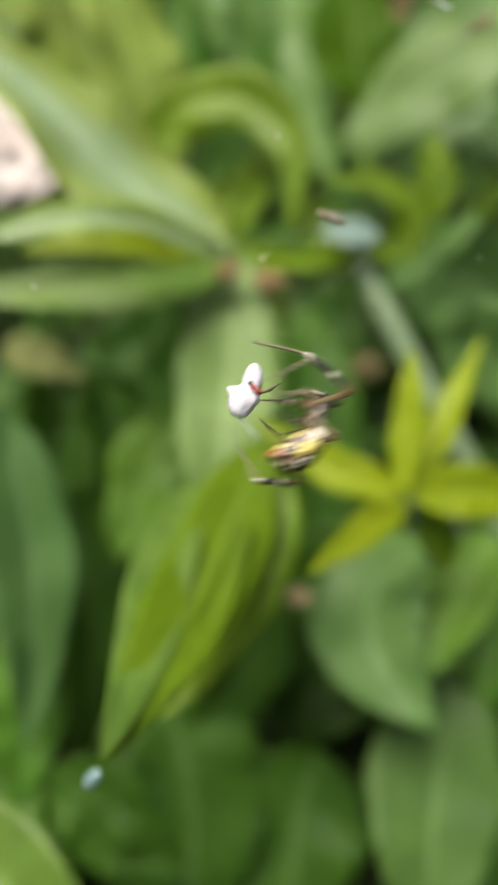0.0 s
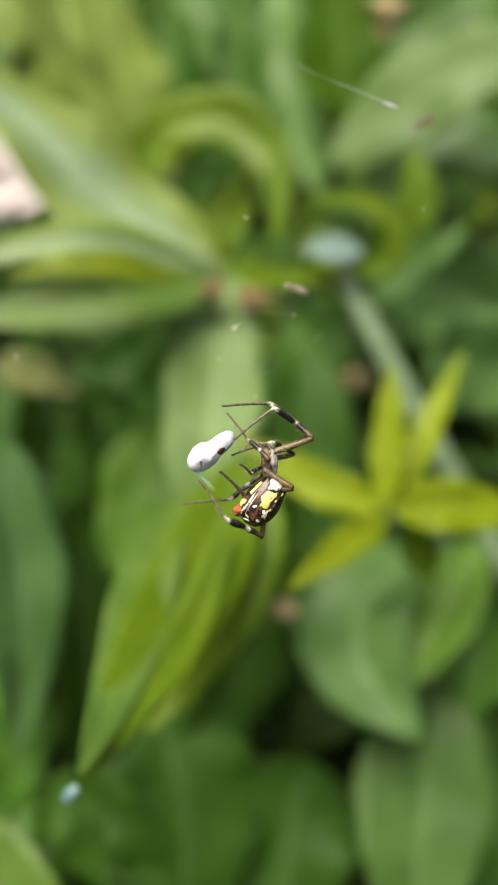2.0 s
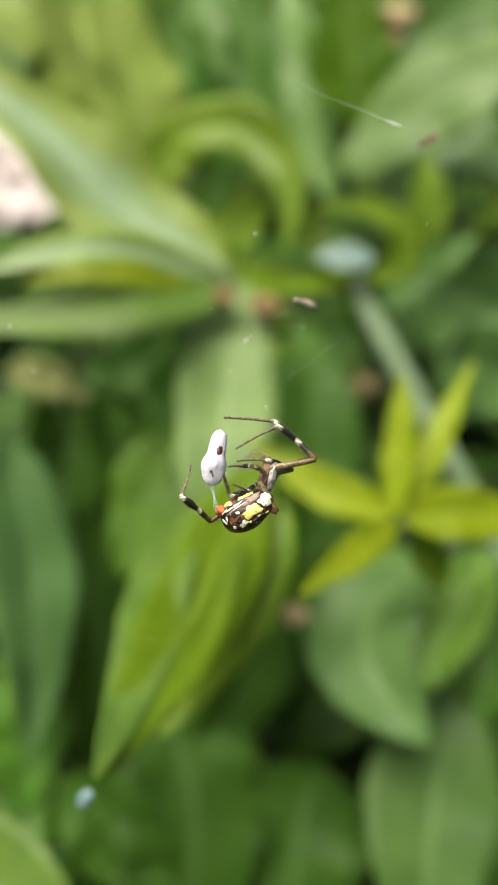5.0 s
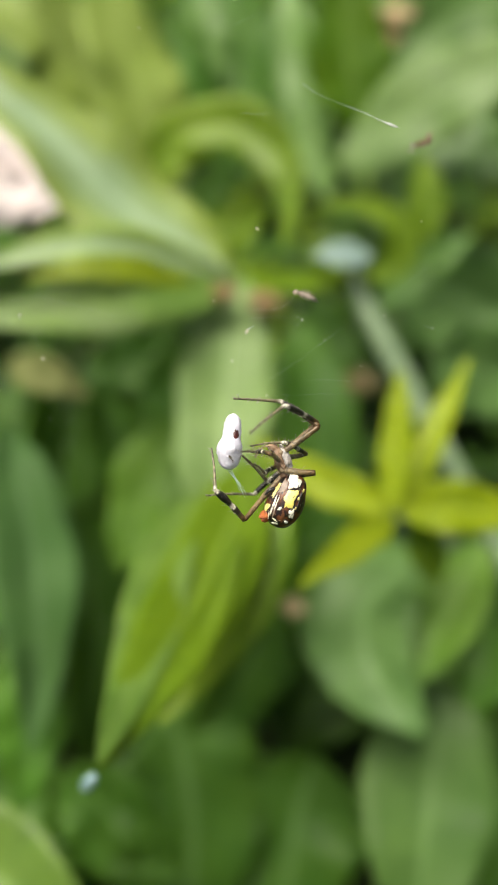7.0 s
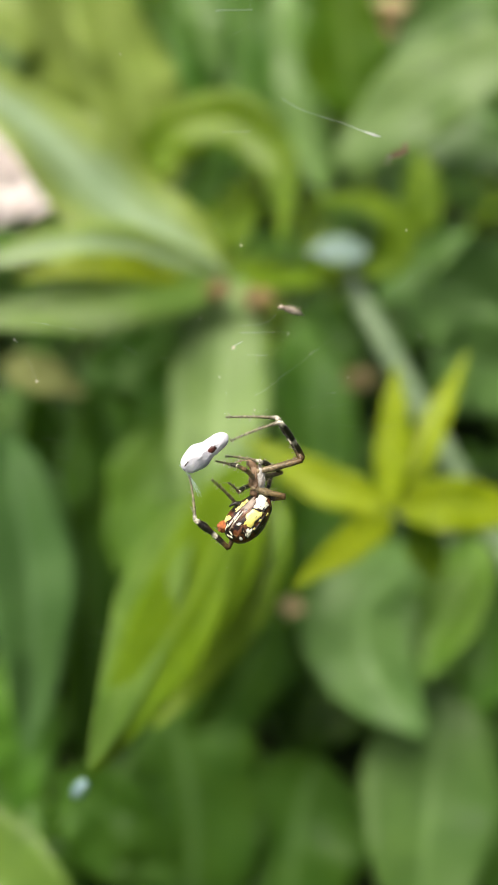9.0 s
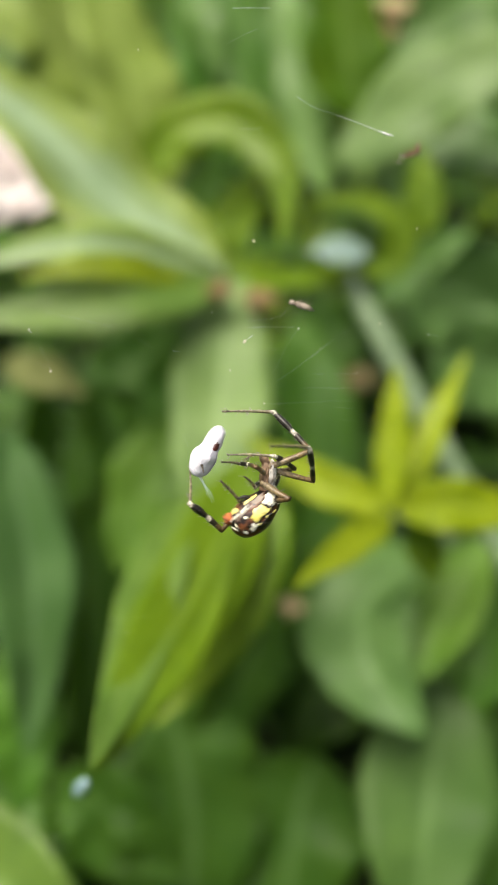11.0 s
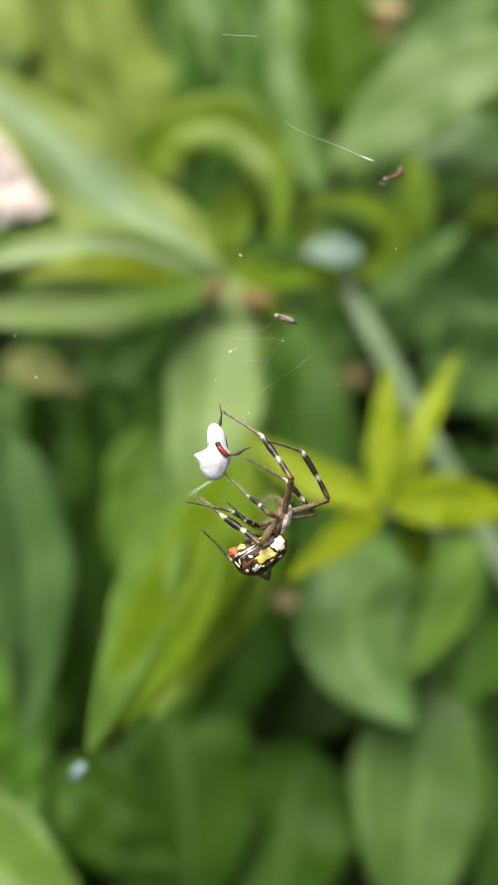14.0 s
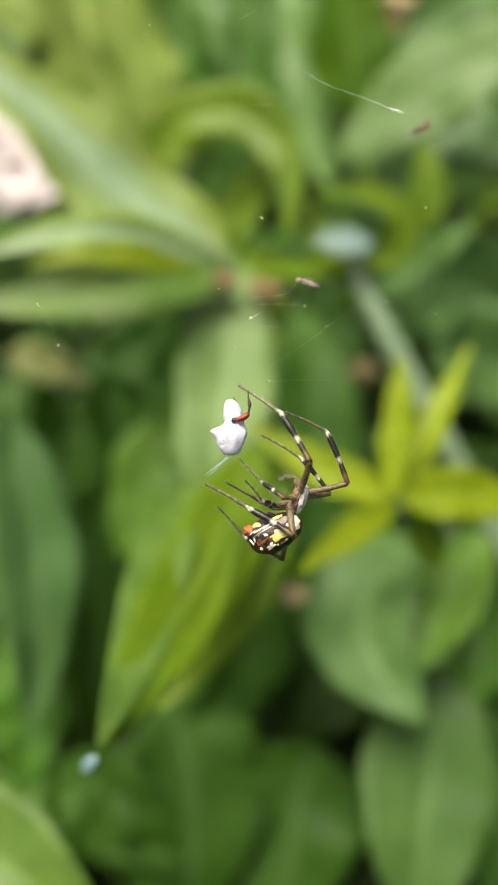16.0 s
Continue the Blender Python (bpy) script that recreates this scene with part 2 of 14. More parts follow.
# ---- herbs in front: each a stem with its leaves ----
def herb(label, top, foot, bend, radius=0.0016, at=None):
    plant = thing("herb_plant", label, "plant", "herbs", at=foot)
    base = Vector(foot)
    pts = [Vector(foot) - base, Vector(bend) - base, Vector(top) - base]
    part("stem", tube(pts, radius * 1.4, radius, lumps=0.05), STEM, plant)
    return plant


shoot = herb('young herb shoot with a star of narrow lime-green leaves', (0.0502, 0.1662, 0.2325), (0.0869, 0.2362, 0.0000), (0.0869, 0.2062, 0.1324), 0.0022)
central = herb('herb with long pale green leaves spreading from one node', (-0.0073, 0.2646, 0.2719), (-0.0031, 0.3056, 0.0000), (-0.0031, 0.2756, 0.1995), 0.0022)
upper = herb('herb with broad yellowing green leaves', (-0.0431, 0.3765, 0.2731), (-0.0385, 0.4328, 0.0000), (-0.0385, 0.4028, 0.2267), 0.0022)
curled = herb('herb with a long grey-green stem and curled leaves', (0.0419, 0.2716, 0.2694), (0.2417, 0.0189, -0.0000), (0.0723, 0.2304, 0.2265), 0.0042)
broad = herb('low herb with broad folded pale green leaves', (0.0893, 0.2118, 0.1702), (0.1126, 0.2655, 0.0000), (0.1126, 0.2355, 0.0894), 0.0022)
dark = herb('shaded herb with large dark waxy leaves', (-0.1073, 0.3033, 0.2014), (-0.1093, 0.3118, 0.0000), (-0.1093, 0.2818, 0.1135), 0.0022)
leaf(shoot, [(0.0473, 0.1639, 0.2375), (0.0492, 0.1794, 0.2529), (0.0506, 0.1985, 0.2709)], 0.0058, (-0.45, -0.60, 0.66), 0.35, LIME)
leaf(shoot, [(0.0514, 0.1688, 0.2340), (0.0640, 0.1892, 0.2475), (0.0794, 0.2139, 0.2660)], 0.0060, (-0.53, -0.24, 0.81), 0.30, LIME)
leaf(shoot, [(0.0492, 0.1633, 0.2367), (0.0705, 0.1657, 0.2364), (0.0985, 0.1651, 0.2320)], 0.0094, (0.11, -0.41, 0.90), 0.35, LIME)
leaf(shoot, [(0.0469, 0.1612, 0.2374), (0.0327, 0.1463, 0.2399), (0.0134, 0.1284, 0.2419)], 0.0057, (0.17, -0.05, 0.98), 0.35, LIME)
leaf(shoot, [(0.0477, 0.1653, 0.2361), (0.0242, 0.1740, 0.2402), (-0.0018, 0.1913, 0.2469)], 0.0068, (-0.11, -0.55, 0.83), 0.35, LIME)
leaf(shoot, [(0.0553, 0.1678, 0.2266), (0.0625, 0.1648, 0.2153), (0.0679, 0.1615, 0.2036)], 0.0064, (0.19, -0.92, 0.35), 0.30, LIME2)
leaf(central, [(-0.0049, 0.2658, 0.2734), (-0.0095, 0.2258, 0.2521), (-0.0119, 0.1909, 0.2355), (-0.0166, 0.1628, 0.2160)], 0.0179, (0.00, -0.36, 0.93), 0.22, PALE5)
leaf(central, [(0.0022, 0.1877, 0.2409), (-0.0080, 0.1556, 0.2339), (-0.0218, 0.1127, 0.2387), (-0.0346, 0.0748, 0.2449)], 0.0138, (0.25, -0.05, 0.97), 0.18, PALE3)
leaf(central, [(-0.0191, 0.1727, 0.2356), (-0.0263, 0.1366, 0.2392), (-0.0295, 0.1062, 0.2403), (-0.0337, 0.0728, 0.2503)], 0.0092, (0.21, 0.14, 0.97), 0.12, SAGE)
leaf(central, [(0.0080, 0.1867, 0.2336), (0.0010, 0.1601, 0.2205), (-0.0115, 0.1352, 0.2065), (-0.0290, 0.1119, 0.1943)], 0.0123, (0.21, -0.54, 0.82), 0.30, LIME2)
leaf(central, [(-0.0029, 0.1564, 0.2410), (-0.0114, 0.1239, 0.2365), (-0.0222, 0.0971, 0.2388), (-0.0316, 0.0789, 0.2420)], 0.0046, (0.18, -0.05, 0.98), 0.40, PALE3)
leaf(upper, [(-0.0326, 0.3225, 0.2554), (-0.0241, 0.3396, 0.2758), (-0.0117, 0.3593, 0.2914)], 0.0107, (0.30, -0.89, 0.35), 0.25, DIM)
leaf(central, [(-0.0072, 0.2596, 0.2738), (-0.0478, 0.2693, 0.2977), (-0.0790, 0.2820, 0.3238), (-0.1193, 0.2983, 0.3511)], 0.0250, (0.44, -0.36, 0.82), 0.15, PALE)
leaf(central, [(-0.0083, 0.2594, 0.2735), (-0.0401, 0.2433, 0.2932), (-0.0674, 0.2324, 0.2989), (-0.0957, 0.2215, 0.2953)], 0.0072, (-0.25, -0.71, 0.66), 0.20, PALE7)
leaf(central, [(-0.0227, 0.2310, 0.2863), (-0.0374, 0.2223, 0.2946), (-0.0544, 0.2164, 0.2985), (-0.0756, 0.2112, 0.2970)], 0.0057, (0.05, -0.44, 0.90), 0.12, LIME)
leaf(central, [(-0.0092, 0.2502, 0.2750), (-0.0406, 0.2310, 0.2770), (-0.0706, 0.2240, 0.2780), (-0.1058, 0.2189, 0.2781)], 0.0116, (0.20, -0.53, 0.83), 0.15, SAGE)
leaf(central, [(-0.0065, 0.2624, 0.2725), (0.0188, 0.2651, 0.2695), (0.0467, 0.2681, 0.2699)], 0.0047, (0.10, -0.69, 0.72), 0.30, PALE3)
leaf(central, [(-0.0473, 0.3068, 0.2990), (-0.0290, 0.3082, 0.3161), (-0.0026, 0.3044, 0.3193), (0.0148, 0.2864, 0.3057), (0.0136, 0.2671, 0.2827)], 0.0111, (-0.31, -0.72, 0.62), 0.30, LIME2)
leaf(central, [(-0.0098, 0.2735, 0.2748), (-0.0027, 0.2892, 0.2857), (0.0035, 0.3037, 0.2952), (-0.0003, 0.3184, 0.3050)], 0.0066, (0.44, -0.56, 0.70), 0.30, LIME2)
leaf(central, [(-0.0050, 0.2705, 0.2712), (-0.0163, 0.2877, 0.2762), (-0.0054, 0.3088, 0.2858), (0.0023, 0.3222, 0.2939)], 0.0069, (0.15, -0.42, 0.90), 0.30, LIME2)
leaf(upper, [(-0.0400, 0.3745, 0.2707), (-0.0567, 0.3892, 0.3038), (-0.0686, 0.4121, 0.3311), (-0.0865, 0.4484, 0.3744)], 0.0283, (0.54, -0.55, 0.64), 0.25, YELLOW)
leaf(upper, [(-0.0787, 0.4088, 0.2960), (-0.1011, 0.4197, 0.3245), (-0.1191, 0.4217, 0.3425), (-0.1578, 0.4370, 0.3607)], 0.0283, (0.37, -0.59, 0.71), 0.25, YELLOW)
leaf(upper, [(-0.0129, 0.3887, 0.2720), (-0.0171, 0.4059, 0.3081), (-0.0278, 0.4334, 0.3409), (-0.0339, 0.4530, 0.3643)], 0.0177, (0.15, -0.80, 0.59), 0.25, GREEN)
leaf(upper, [(-0.0436, 0.3561, 0.2799), (-0.0407, 0.3673, 0.2932), (-0.0176, 0.3738, 0.3009), (0.0113, 0.3654, 0.2910)], 0.0122, (0.15, -0.98, 0.10), 0.30, LIME2)
leaf(curled, [(0.0444, 0.2625, 0.2726), (0.0583, 0.2647, 0.2767), (0.0601, 0.2720, 0.2886), (0.0488, 0.2792, 0.2956), (0.0238, 0.2838, 0.2949)], 0.0069, (0.05, -0.62, 0.79), 0.30, PALE3)
leaf(curled, [(0.0488, 0.2666, 0.2805), (0.0364, 0.2651, 0.2819), (0.0246, 0.2651, 0.2819)], 0.0062, (0.10, -0.53, 0.84), 0.12, SHEEN)
leaf(curled, [(0.0437, 0.3491, 0.2871), (0.0770, 0.3522, 0.3141), (0.1049, 0.3490, 0.3305), (0.1587, 0.3524, 0.3532)], 0.0216, (-0.32, -0.69, 0.65), 0.08, SOFT)
leaf(curled, [(0.0829, 0.3755, 0.2874), (0.1066, 0.3673, 0.2932), (0.1454, 0.3496, 0.2876)], 0.0214, (-0.21, -0.55, 0.81), 0.15, PALE6)
leaf(curled, [(0.0591, 0.3844, 0.2981), (0.0502, 0.4083, 0.3266), (0.0484, 0.4425, 0.3673)], 0.0220, (0.00, -0.83, 0.56), 0.30, DEEPLIME)
leaf(curled, [(0.0420, 0.3806, 0.2624), (0.0336, 0.4088, 0.2960), (0.0241, 0.4373, 0.3299), (0.0185, 0.4610, 0.3583)], 0.0144, (-0.40, -0.76, 0.51), 0.25, PALE4)
leaf(curled, [(0.0744, 0.2794, 0.2818), (0.0740, 0.2905, 0.2950), (0.0733, 0.3083, 0.3085)], 0.0077, (-0.20, -0.68, 0.70), 0.30, PALE3)
leaf(curled, [(0.0921, 0.3709, 0.2198), (0.1252, 0.3534, 0.2144), (0.1722, 0.3302, 0.2023)], 0.0321, (-0.37, -0.87, 0.32), 0.25, PALE6)
leaf(curled, [(0.1000, 0.3242, 0.1951), (0.1283, 0.3201, 0.1903), (0.1722, 0.3080, 0.1759)], 0.0280, (-0.12, -0.93, 0.35), 0.25, PALE6)
leaf(broad, [(0.0777, 0.2026, 0.1747), (0.0496, 0.1790, 0.1700), (0.0457, 0.1508, 0.1675), (0.0633, 0.1255, 0.1606)], 0.0232, (-0.40, -0.15, 0.91), 0.30, PALE6)
leaf(broad, [(0.0958, 0.1944, 0.1883), (0.0776, 0.1666, 0.1754), (0.0605, 0.1432, 0.1631)], 0.0130, (-0.30, -0.29, 0.91), 0.30, FRESH)
leaf(broad, [(0.1046, 0.2102, 0.1682), (0.1062, 0.1827, 0.1510), (0.0931, 0.1489, 0.1263)], 0.0183, (-0.47, -0.44, 0.77), 0.30, GREEN)
leaf(broad, [(0.0864, 0.1652, 0.1302), (0.0749, 0.1334, 0.1234), (0.0652, 0.1032, 0.1185), (0.0607, 0.0727, 0.0977)], 0.0271, (0.04, -0.34, 0.94), 0.10, PALE2)
leaf(broad, [(0.1232, 0.1836, 0.0899), (0.1250, 0.1450, 0.0594), (0.1159, 0.0981, 0.0191)], 0.0275, (-0.67, -0.44, 0.60), 0.25, DIM)
leaf(broad, [(0.0770, 0.2460, 0.1331), (0.0354, 0.2326, 0.1172), (0.0086, 0.2116, 0.0921)], 0.0192, (0.04, -0.79, 0.61), 0.25, GREEN)
leaf(dark, [(-0.0940, 0.2074, 0.2396), (-0.0807, 0.1737, 0.2181), (-0.0726, 0.1421, 0.2022), (-0.0722, 0.1108, 0.1773)], 0.0160, (0.60, -0.38, 0.71), 0.22, SHEEN2)
leaf(dark, [(-0.0872, 0.1380, 0.1833), (-0.0767, 0.1222, 0.1723), (-0.0779, 0.1006, 0.1542)], 0.0123, (0.21, -0.30, 0.93), 0.25, GREEN)
leaf(dark, [(-0.1055, 0.0887, 0.1634), (-0.0764, 0.0778, 0.1660), (-0.0398, 0.0571, 0.1569)], 0.0194, (-0.10, -0.44, 0.89), 0.25, SAGE)
# the DIM leaves from here on darken the gaps by their colour
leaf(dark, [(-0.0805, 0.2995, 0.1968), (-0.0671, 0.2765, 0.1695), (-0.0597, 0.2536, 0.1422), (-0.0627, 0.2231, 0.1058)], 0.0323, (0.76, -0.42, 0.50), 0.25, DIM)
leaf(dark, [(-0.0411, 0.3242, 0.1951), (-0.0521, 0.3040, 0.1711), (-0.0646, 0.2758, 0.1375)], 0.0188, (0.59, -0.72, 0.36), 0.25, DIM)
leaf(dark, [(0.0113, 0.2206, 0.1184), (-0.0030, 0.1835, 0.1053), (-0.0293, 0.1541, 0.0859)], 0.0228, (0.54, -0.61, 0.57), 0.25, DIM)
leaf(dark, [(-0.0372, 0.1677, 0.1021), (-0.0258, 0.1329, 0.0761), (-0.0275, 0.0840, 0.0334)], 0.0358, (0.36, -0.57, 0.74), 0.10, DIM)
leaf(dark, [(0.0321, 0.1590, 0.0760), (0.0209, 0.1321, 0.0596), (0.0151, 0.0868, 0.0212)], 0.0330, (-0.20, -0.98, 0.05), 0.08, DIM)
leaf(dark, [(-0.0820, 0.1397, 0.0998), (-0.0597, 0.1270, 0.0846), (-0.0399, 0.0999, 0.0524)], 0.0187, (0.14, -0.69, 0.71), 0.25, GREEN)
leaf(dark, [(0.0279, 0.3363, 0.2096), (0.0327, 0.3019, 0.1842), (0.0354, 0.2613, 0.1513), (0.0309, 0.2326, 0.1172)], 0.0208, (0.11, -0.66, 0.74), 0.25, GREEN)
leaf(dark, [(0.0195, 0.3242, 0.1641), (0.0393, 0.3412, 0.1844), (0.0393, 0.3667, 0.2147)], 0.0249, (0.20, -0.79, 0.58), 0.25, DIM)
leaf(upper, [(-0.0073, 0.4251, 0.2532), (-0.0003, 0.4608, 0.2957), (-0.0107, 0.4920, 0.3329), (-0.0142, 0.5165, 0.3621)], 0.0224, (-0.26, -0.75, 0.61), 0.25, GREEN)
leaf(upper, [(-0.1258, 0.4388, 0.3007), (-0.1390, 0.4537, 0.3184), (-0.1720, 0.4813, 0.3513)], 0.0249, (0.18, -0.67, 0.72), 0.25, GREEN)
leaf(curled, [(0.0759, 0.4697, 0.3063), (0.1079, 0.4759, 0.3293), (0.1418, 0.4890, 0.3449), (0.1779, 0.4898, 0.3614)], 0.0262, (-0.14, -0.82, 0.56), 0.25, PALE2)
leaf(curled, [(0.0962, 0.5176, 0.3167), (0.0888, 0.5367, 0.3395), (0.0925, 0.5653, 0.3736)], 0.0320, (-0.47, -0.69, 0.55), 0.25, GREEN)
leaf(curled, [(0.0723, 0.4500, 0.2518), (0.1049, 0.4594, 0.2629), (0.1594, 0.4734, 0.2796)], 0.0281, (-0.02, -0.73, 0.68), 0.25, GREEN)
leaf(curled, [(0.0657, 0.3879, 0.2400), (0.0822, 0.4028, 0.2577), (0.0987, 0.4303, 0.2906)], 0.0132, (-0.32, -0.61, 0.72), 0.30, DIM)
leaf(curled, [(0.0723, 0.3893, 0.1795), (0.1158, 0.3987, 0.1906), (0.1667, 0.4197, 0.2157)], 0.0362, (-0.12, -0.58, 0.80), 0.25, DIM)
leaf(dark, [(-0.0325, 0.2535, 0.2042), (-0.0465, 0.2303, 0.1844), (-0.0586, 0.2020, 0.1584)], 0.0172, (-0.10, -0.62, 0.78), 0.25, FRESH)
leaf(dark, [(-0.0302, 0.2903, 0.2325), (-0.0370, 0.2710, 0.2096), (-0.0425, 0.2500, 0.1845)], 0.0150, (-0.05, -0.76, 0.65), 0.25, GREEN)
leaf(dark, [(-0.1174, 0.2789, 0.2190), (-0.0983, 0.2759, 0.2154), (-0.0791, 0.2744, 0.2058)], 0.0093, (0.00, -0.88, 0.48), 0.20, TAN)
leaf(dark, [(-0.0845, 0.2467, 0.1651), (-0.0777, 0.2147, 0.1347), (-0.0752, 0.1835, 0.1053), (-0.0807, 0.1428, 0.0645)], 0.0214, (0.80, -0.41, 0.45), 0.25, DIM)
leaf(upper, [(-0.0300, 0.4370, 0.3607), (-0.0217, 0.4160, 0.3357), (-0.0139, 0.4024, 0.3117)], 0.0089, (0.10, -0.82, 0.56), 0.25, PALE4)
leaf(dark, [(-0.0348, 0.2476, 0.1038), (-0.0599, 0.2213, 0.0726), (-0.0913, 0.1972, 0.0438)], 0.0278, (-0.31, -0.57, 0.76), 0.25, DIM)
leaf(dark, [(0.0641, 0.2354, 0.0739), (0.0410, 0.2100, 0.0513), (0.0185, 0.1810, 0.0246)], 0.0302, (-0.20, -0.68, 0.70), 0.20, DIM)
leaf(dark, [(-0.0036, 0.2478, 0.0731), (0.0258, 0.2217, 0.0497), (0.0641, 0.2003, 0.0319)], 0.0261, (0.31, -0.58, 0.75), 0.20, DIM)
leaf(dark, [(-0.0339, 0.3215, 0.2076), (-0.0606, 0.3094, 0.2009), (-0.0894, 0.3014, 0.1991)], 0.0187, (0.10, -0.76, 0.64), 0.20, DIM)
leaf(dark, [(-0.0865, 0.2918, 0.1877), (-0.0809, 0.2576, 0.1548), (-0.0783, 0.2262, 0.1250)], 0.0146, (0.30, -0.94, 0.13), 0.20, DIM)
leaf(curled, [(0.0595, 0.2880, 0.2453), (0.0801, 0.2972, 0.2595), (0.1021, 0.3054, 0.2739)], 0.0094, (-0.21, -0.51, 0.83), 0.20, GREEN)
leaf(dark, [(-0.0928, 0.2652, 0.2104), (-0.0955, 0.2413, 0.2022), (-0.0993, 0.2145, 0.1890)], 0.0160, (0.84, -0.53, 0.06), 0.20, DIM)


# ---- what lies among the leaves ----
blossom = thing("blossom", "pale pink blossom half hidden behind the leaves", "flower", at=(-0.1256, 0.3733, 0.2771))
facing = Vector((0.1, -0.75, 0.65))
across = Vector((1, 0, 0))
upward = facing.cross(across).normalized()
for i in range(6):
    a = radians(20 + 60 * i)
    out = across * math.cos(a) + upward * math.sin(a)
    part("petal", blade([out * 0.001, out * 0.014 + facing * 0.005, out * 0.029 + facing * 0.003], 0.018, facing, 0.12, seed=i, thick=0.0006, peak=0.62), PETAL, blossom)
part("flower_heart", lump((0.006, 0.006, 0.005), facing * 0.004, 0.3, 3), PETAL, blossom)


def withered_flower(label, at, size, seed, dry=HUSK):
    """A dried flower head: a lumpy cup with shrivelled scales."""
    head = thing("withered_flower", label, "flower", "withered flowers", at=at)
    part("cup", lump((size * 0.6, size * 0.6, size * 0.75), rough=0.35, seed=seed), dry, head)
    rnd = random.Random(seed)
    for i in range(7):
        a = i * 0.9 + rnd.uniform(-0.2, 0.2)
        out = Vector((math.cos(a), math.sin(a), 0.3))
        part("scale", blade([out * size * 0.3, out * size * 0.9 + Vector((0, 0, size * 0.3)), out * size * 1.2 + Vector((0, 0, -size * 0.1))], size * 0.28, (0, 0, 1), 0.5, nu=5, nv=2), dry, head)
    return head


withered_flower("small dried reddish-brown flower head on the stem", (0.0047, 0.2432, 0.2698), 0.0062, 1, HUSK_RED)
withered_flower("small dried reddish-brown flower head on the stem", (-0.0108, 0.2440, 0.2738), 0.0048, 2, HUSK_RED)
withered_flower("dried grey-brown flower head in the shade", (0.0531, 0.2724, 0.2112), 0.0075, 3)
withered_flower("dried pinkish-brown flower head under the leaves", (0.0162, 0.1639, 0.1831), 0.0043, 4, HUSK_PALE)
withered_flower("dried tan flower head among the upper leaves", (0.0771, 0.4338, 0.3382), 0.0105, 5, HUSK_PALE)
withered_flower("small dried tan flower head among the upper leaves", (0.0758, 0.4267, 0.3298), 0.0062, 6, HUSK_PALE)
drop = part("dew_drop", lump((0.0016, 0.0016, 0.0036), rough=0.12, seed=5, turn=Matrix.Rotation(radians(28), 3, "Y")), DROP, None)
drop.location = (-0.0356, 0.0703, 0.2473)
tagged(drop, "whitish dew drop hanging at a leaf tip", "drop")



# ---- thicket behind ----
def wild_herb(seed, height, mats):
    rnd = random.Random(seed)
    plant = thing("herb_plant", "dense green herb with lance-shaped leaves in the thicket", "plant", "thicket herbs")
    lean = Vector((rnd.uniform(-0.05, 0.05), rnd.uniform(-0.05, 0.05), 0))
    spine = [Vector((0, 0, -0.01)), lean * 0.4 + Vector((0, 0, height * 0.5)), lean + Vector((0, 0, height))]
    part("stem", tube(spine, 0.0022, 0.0012, sides=6, steps=8), STEM, plant)
    turn = rnd.uniform(0, 6)
    n = int(height / 0.018)
    for i in range(n):
        u = 0.15 + 0.85 * i / (n - 1)
        c = curve_at(spine, u)
        turn += 2.4
        size = rnd.uniform(0.055, 0.1) * (1.1 - 0.5 * u)
        out = Vector((math.cos(turn), math.sin(turn), 0))
        rise = rnd.uniform(0.0, 0.7)
        pts = [c, c + out * size * 0.5 + Vector((0, 0, size * rise * 0.5)), c + out * size + Vector((0, 0, size * (rise * 0.5 - rnd.uniform(0.1, 0.5))))]
        part("leaf", blade(pts, size * rnd.uniform(0.13, 0.2), (0, 0, 1), 0.3, nu=8, nv=2, seed=i), mats[i % len(mats)], plant)
    return plant


KINDS = [wild_herb(1, 0.24, [GREEN, PALE2]), wild_herb(2, 0.2, [DIM, GREEN]), wild_herb(3, 0.28, [GREEN, LIME2, DIM]), wild_herb(4, 0.17, [DIM, PALE2])]
rnd = random.Random(11)
for i, (x, y) in enumerate(((-0.3, 0.62), (0.02, 0.66), (0.25, 0.6), (0.45, 0.72))):
    KINDS[i].matrix_basis = pose(x, y, 0, 0, 0, rnd.uniform(0, 360))
for i in range(150):
    x, y = rnd.uniform(-0.75, 0.75), rnd.uniform(0.46, 1.35)
    copy_thing(KINDS[i % 4], pose(x, y, 0, 0, 0, rnd.uniform(0, 360)))


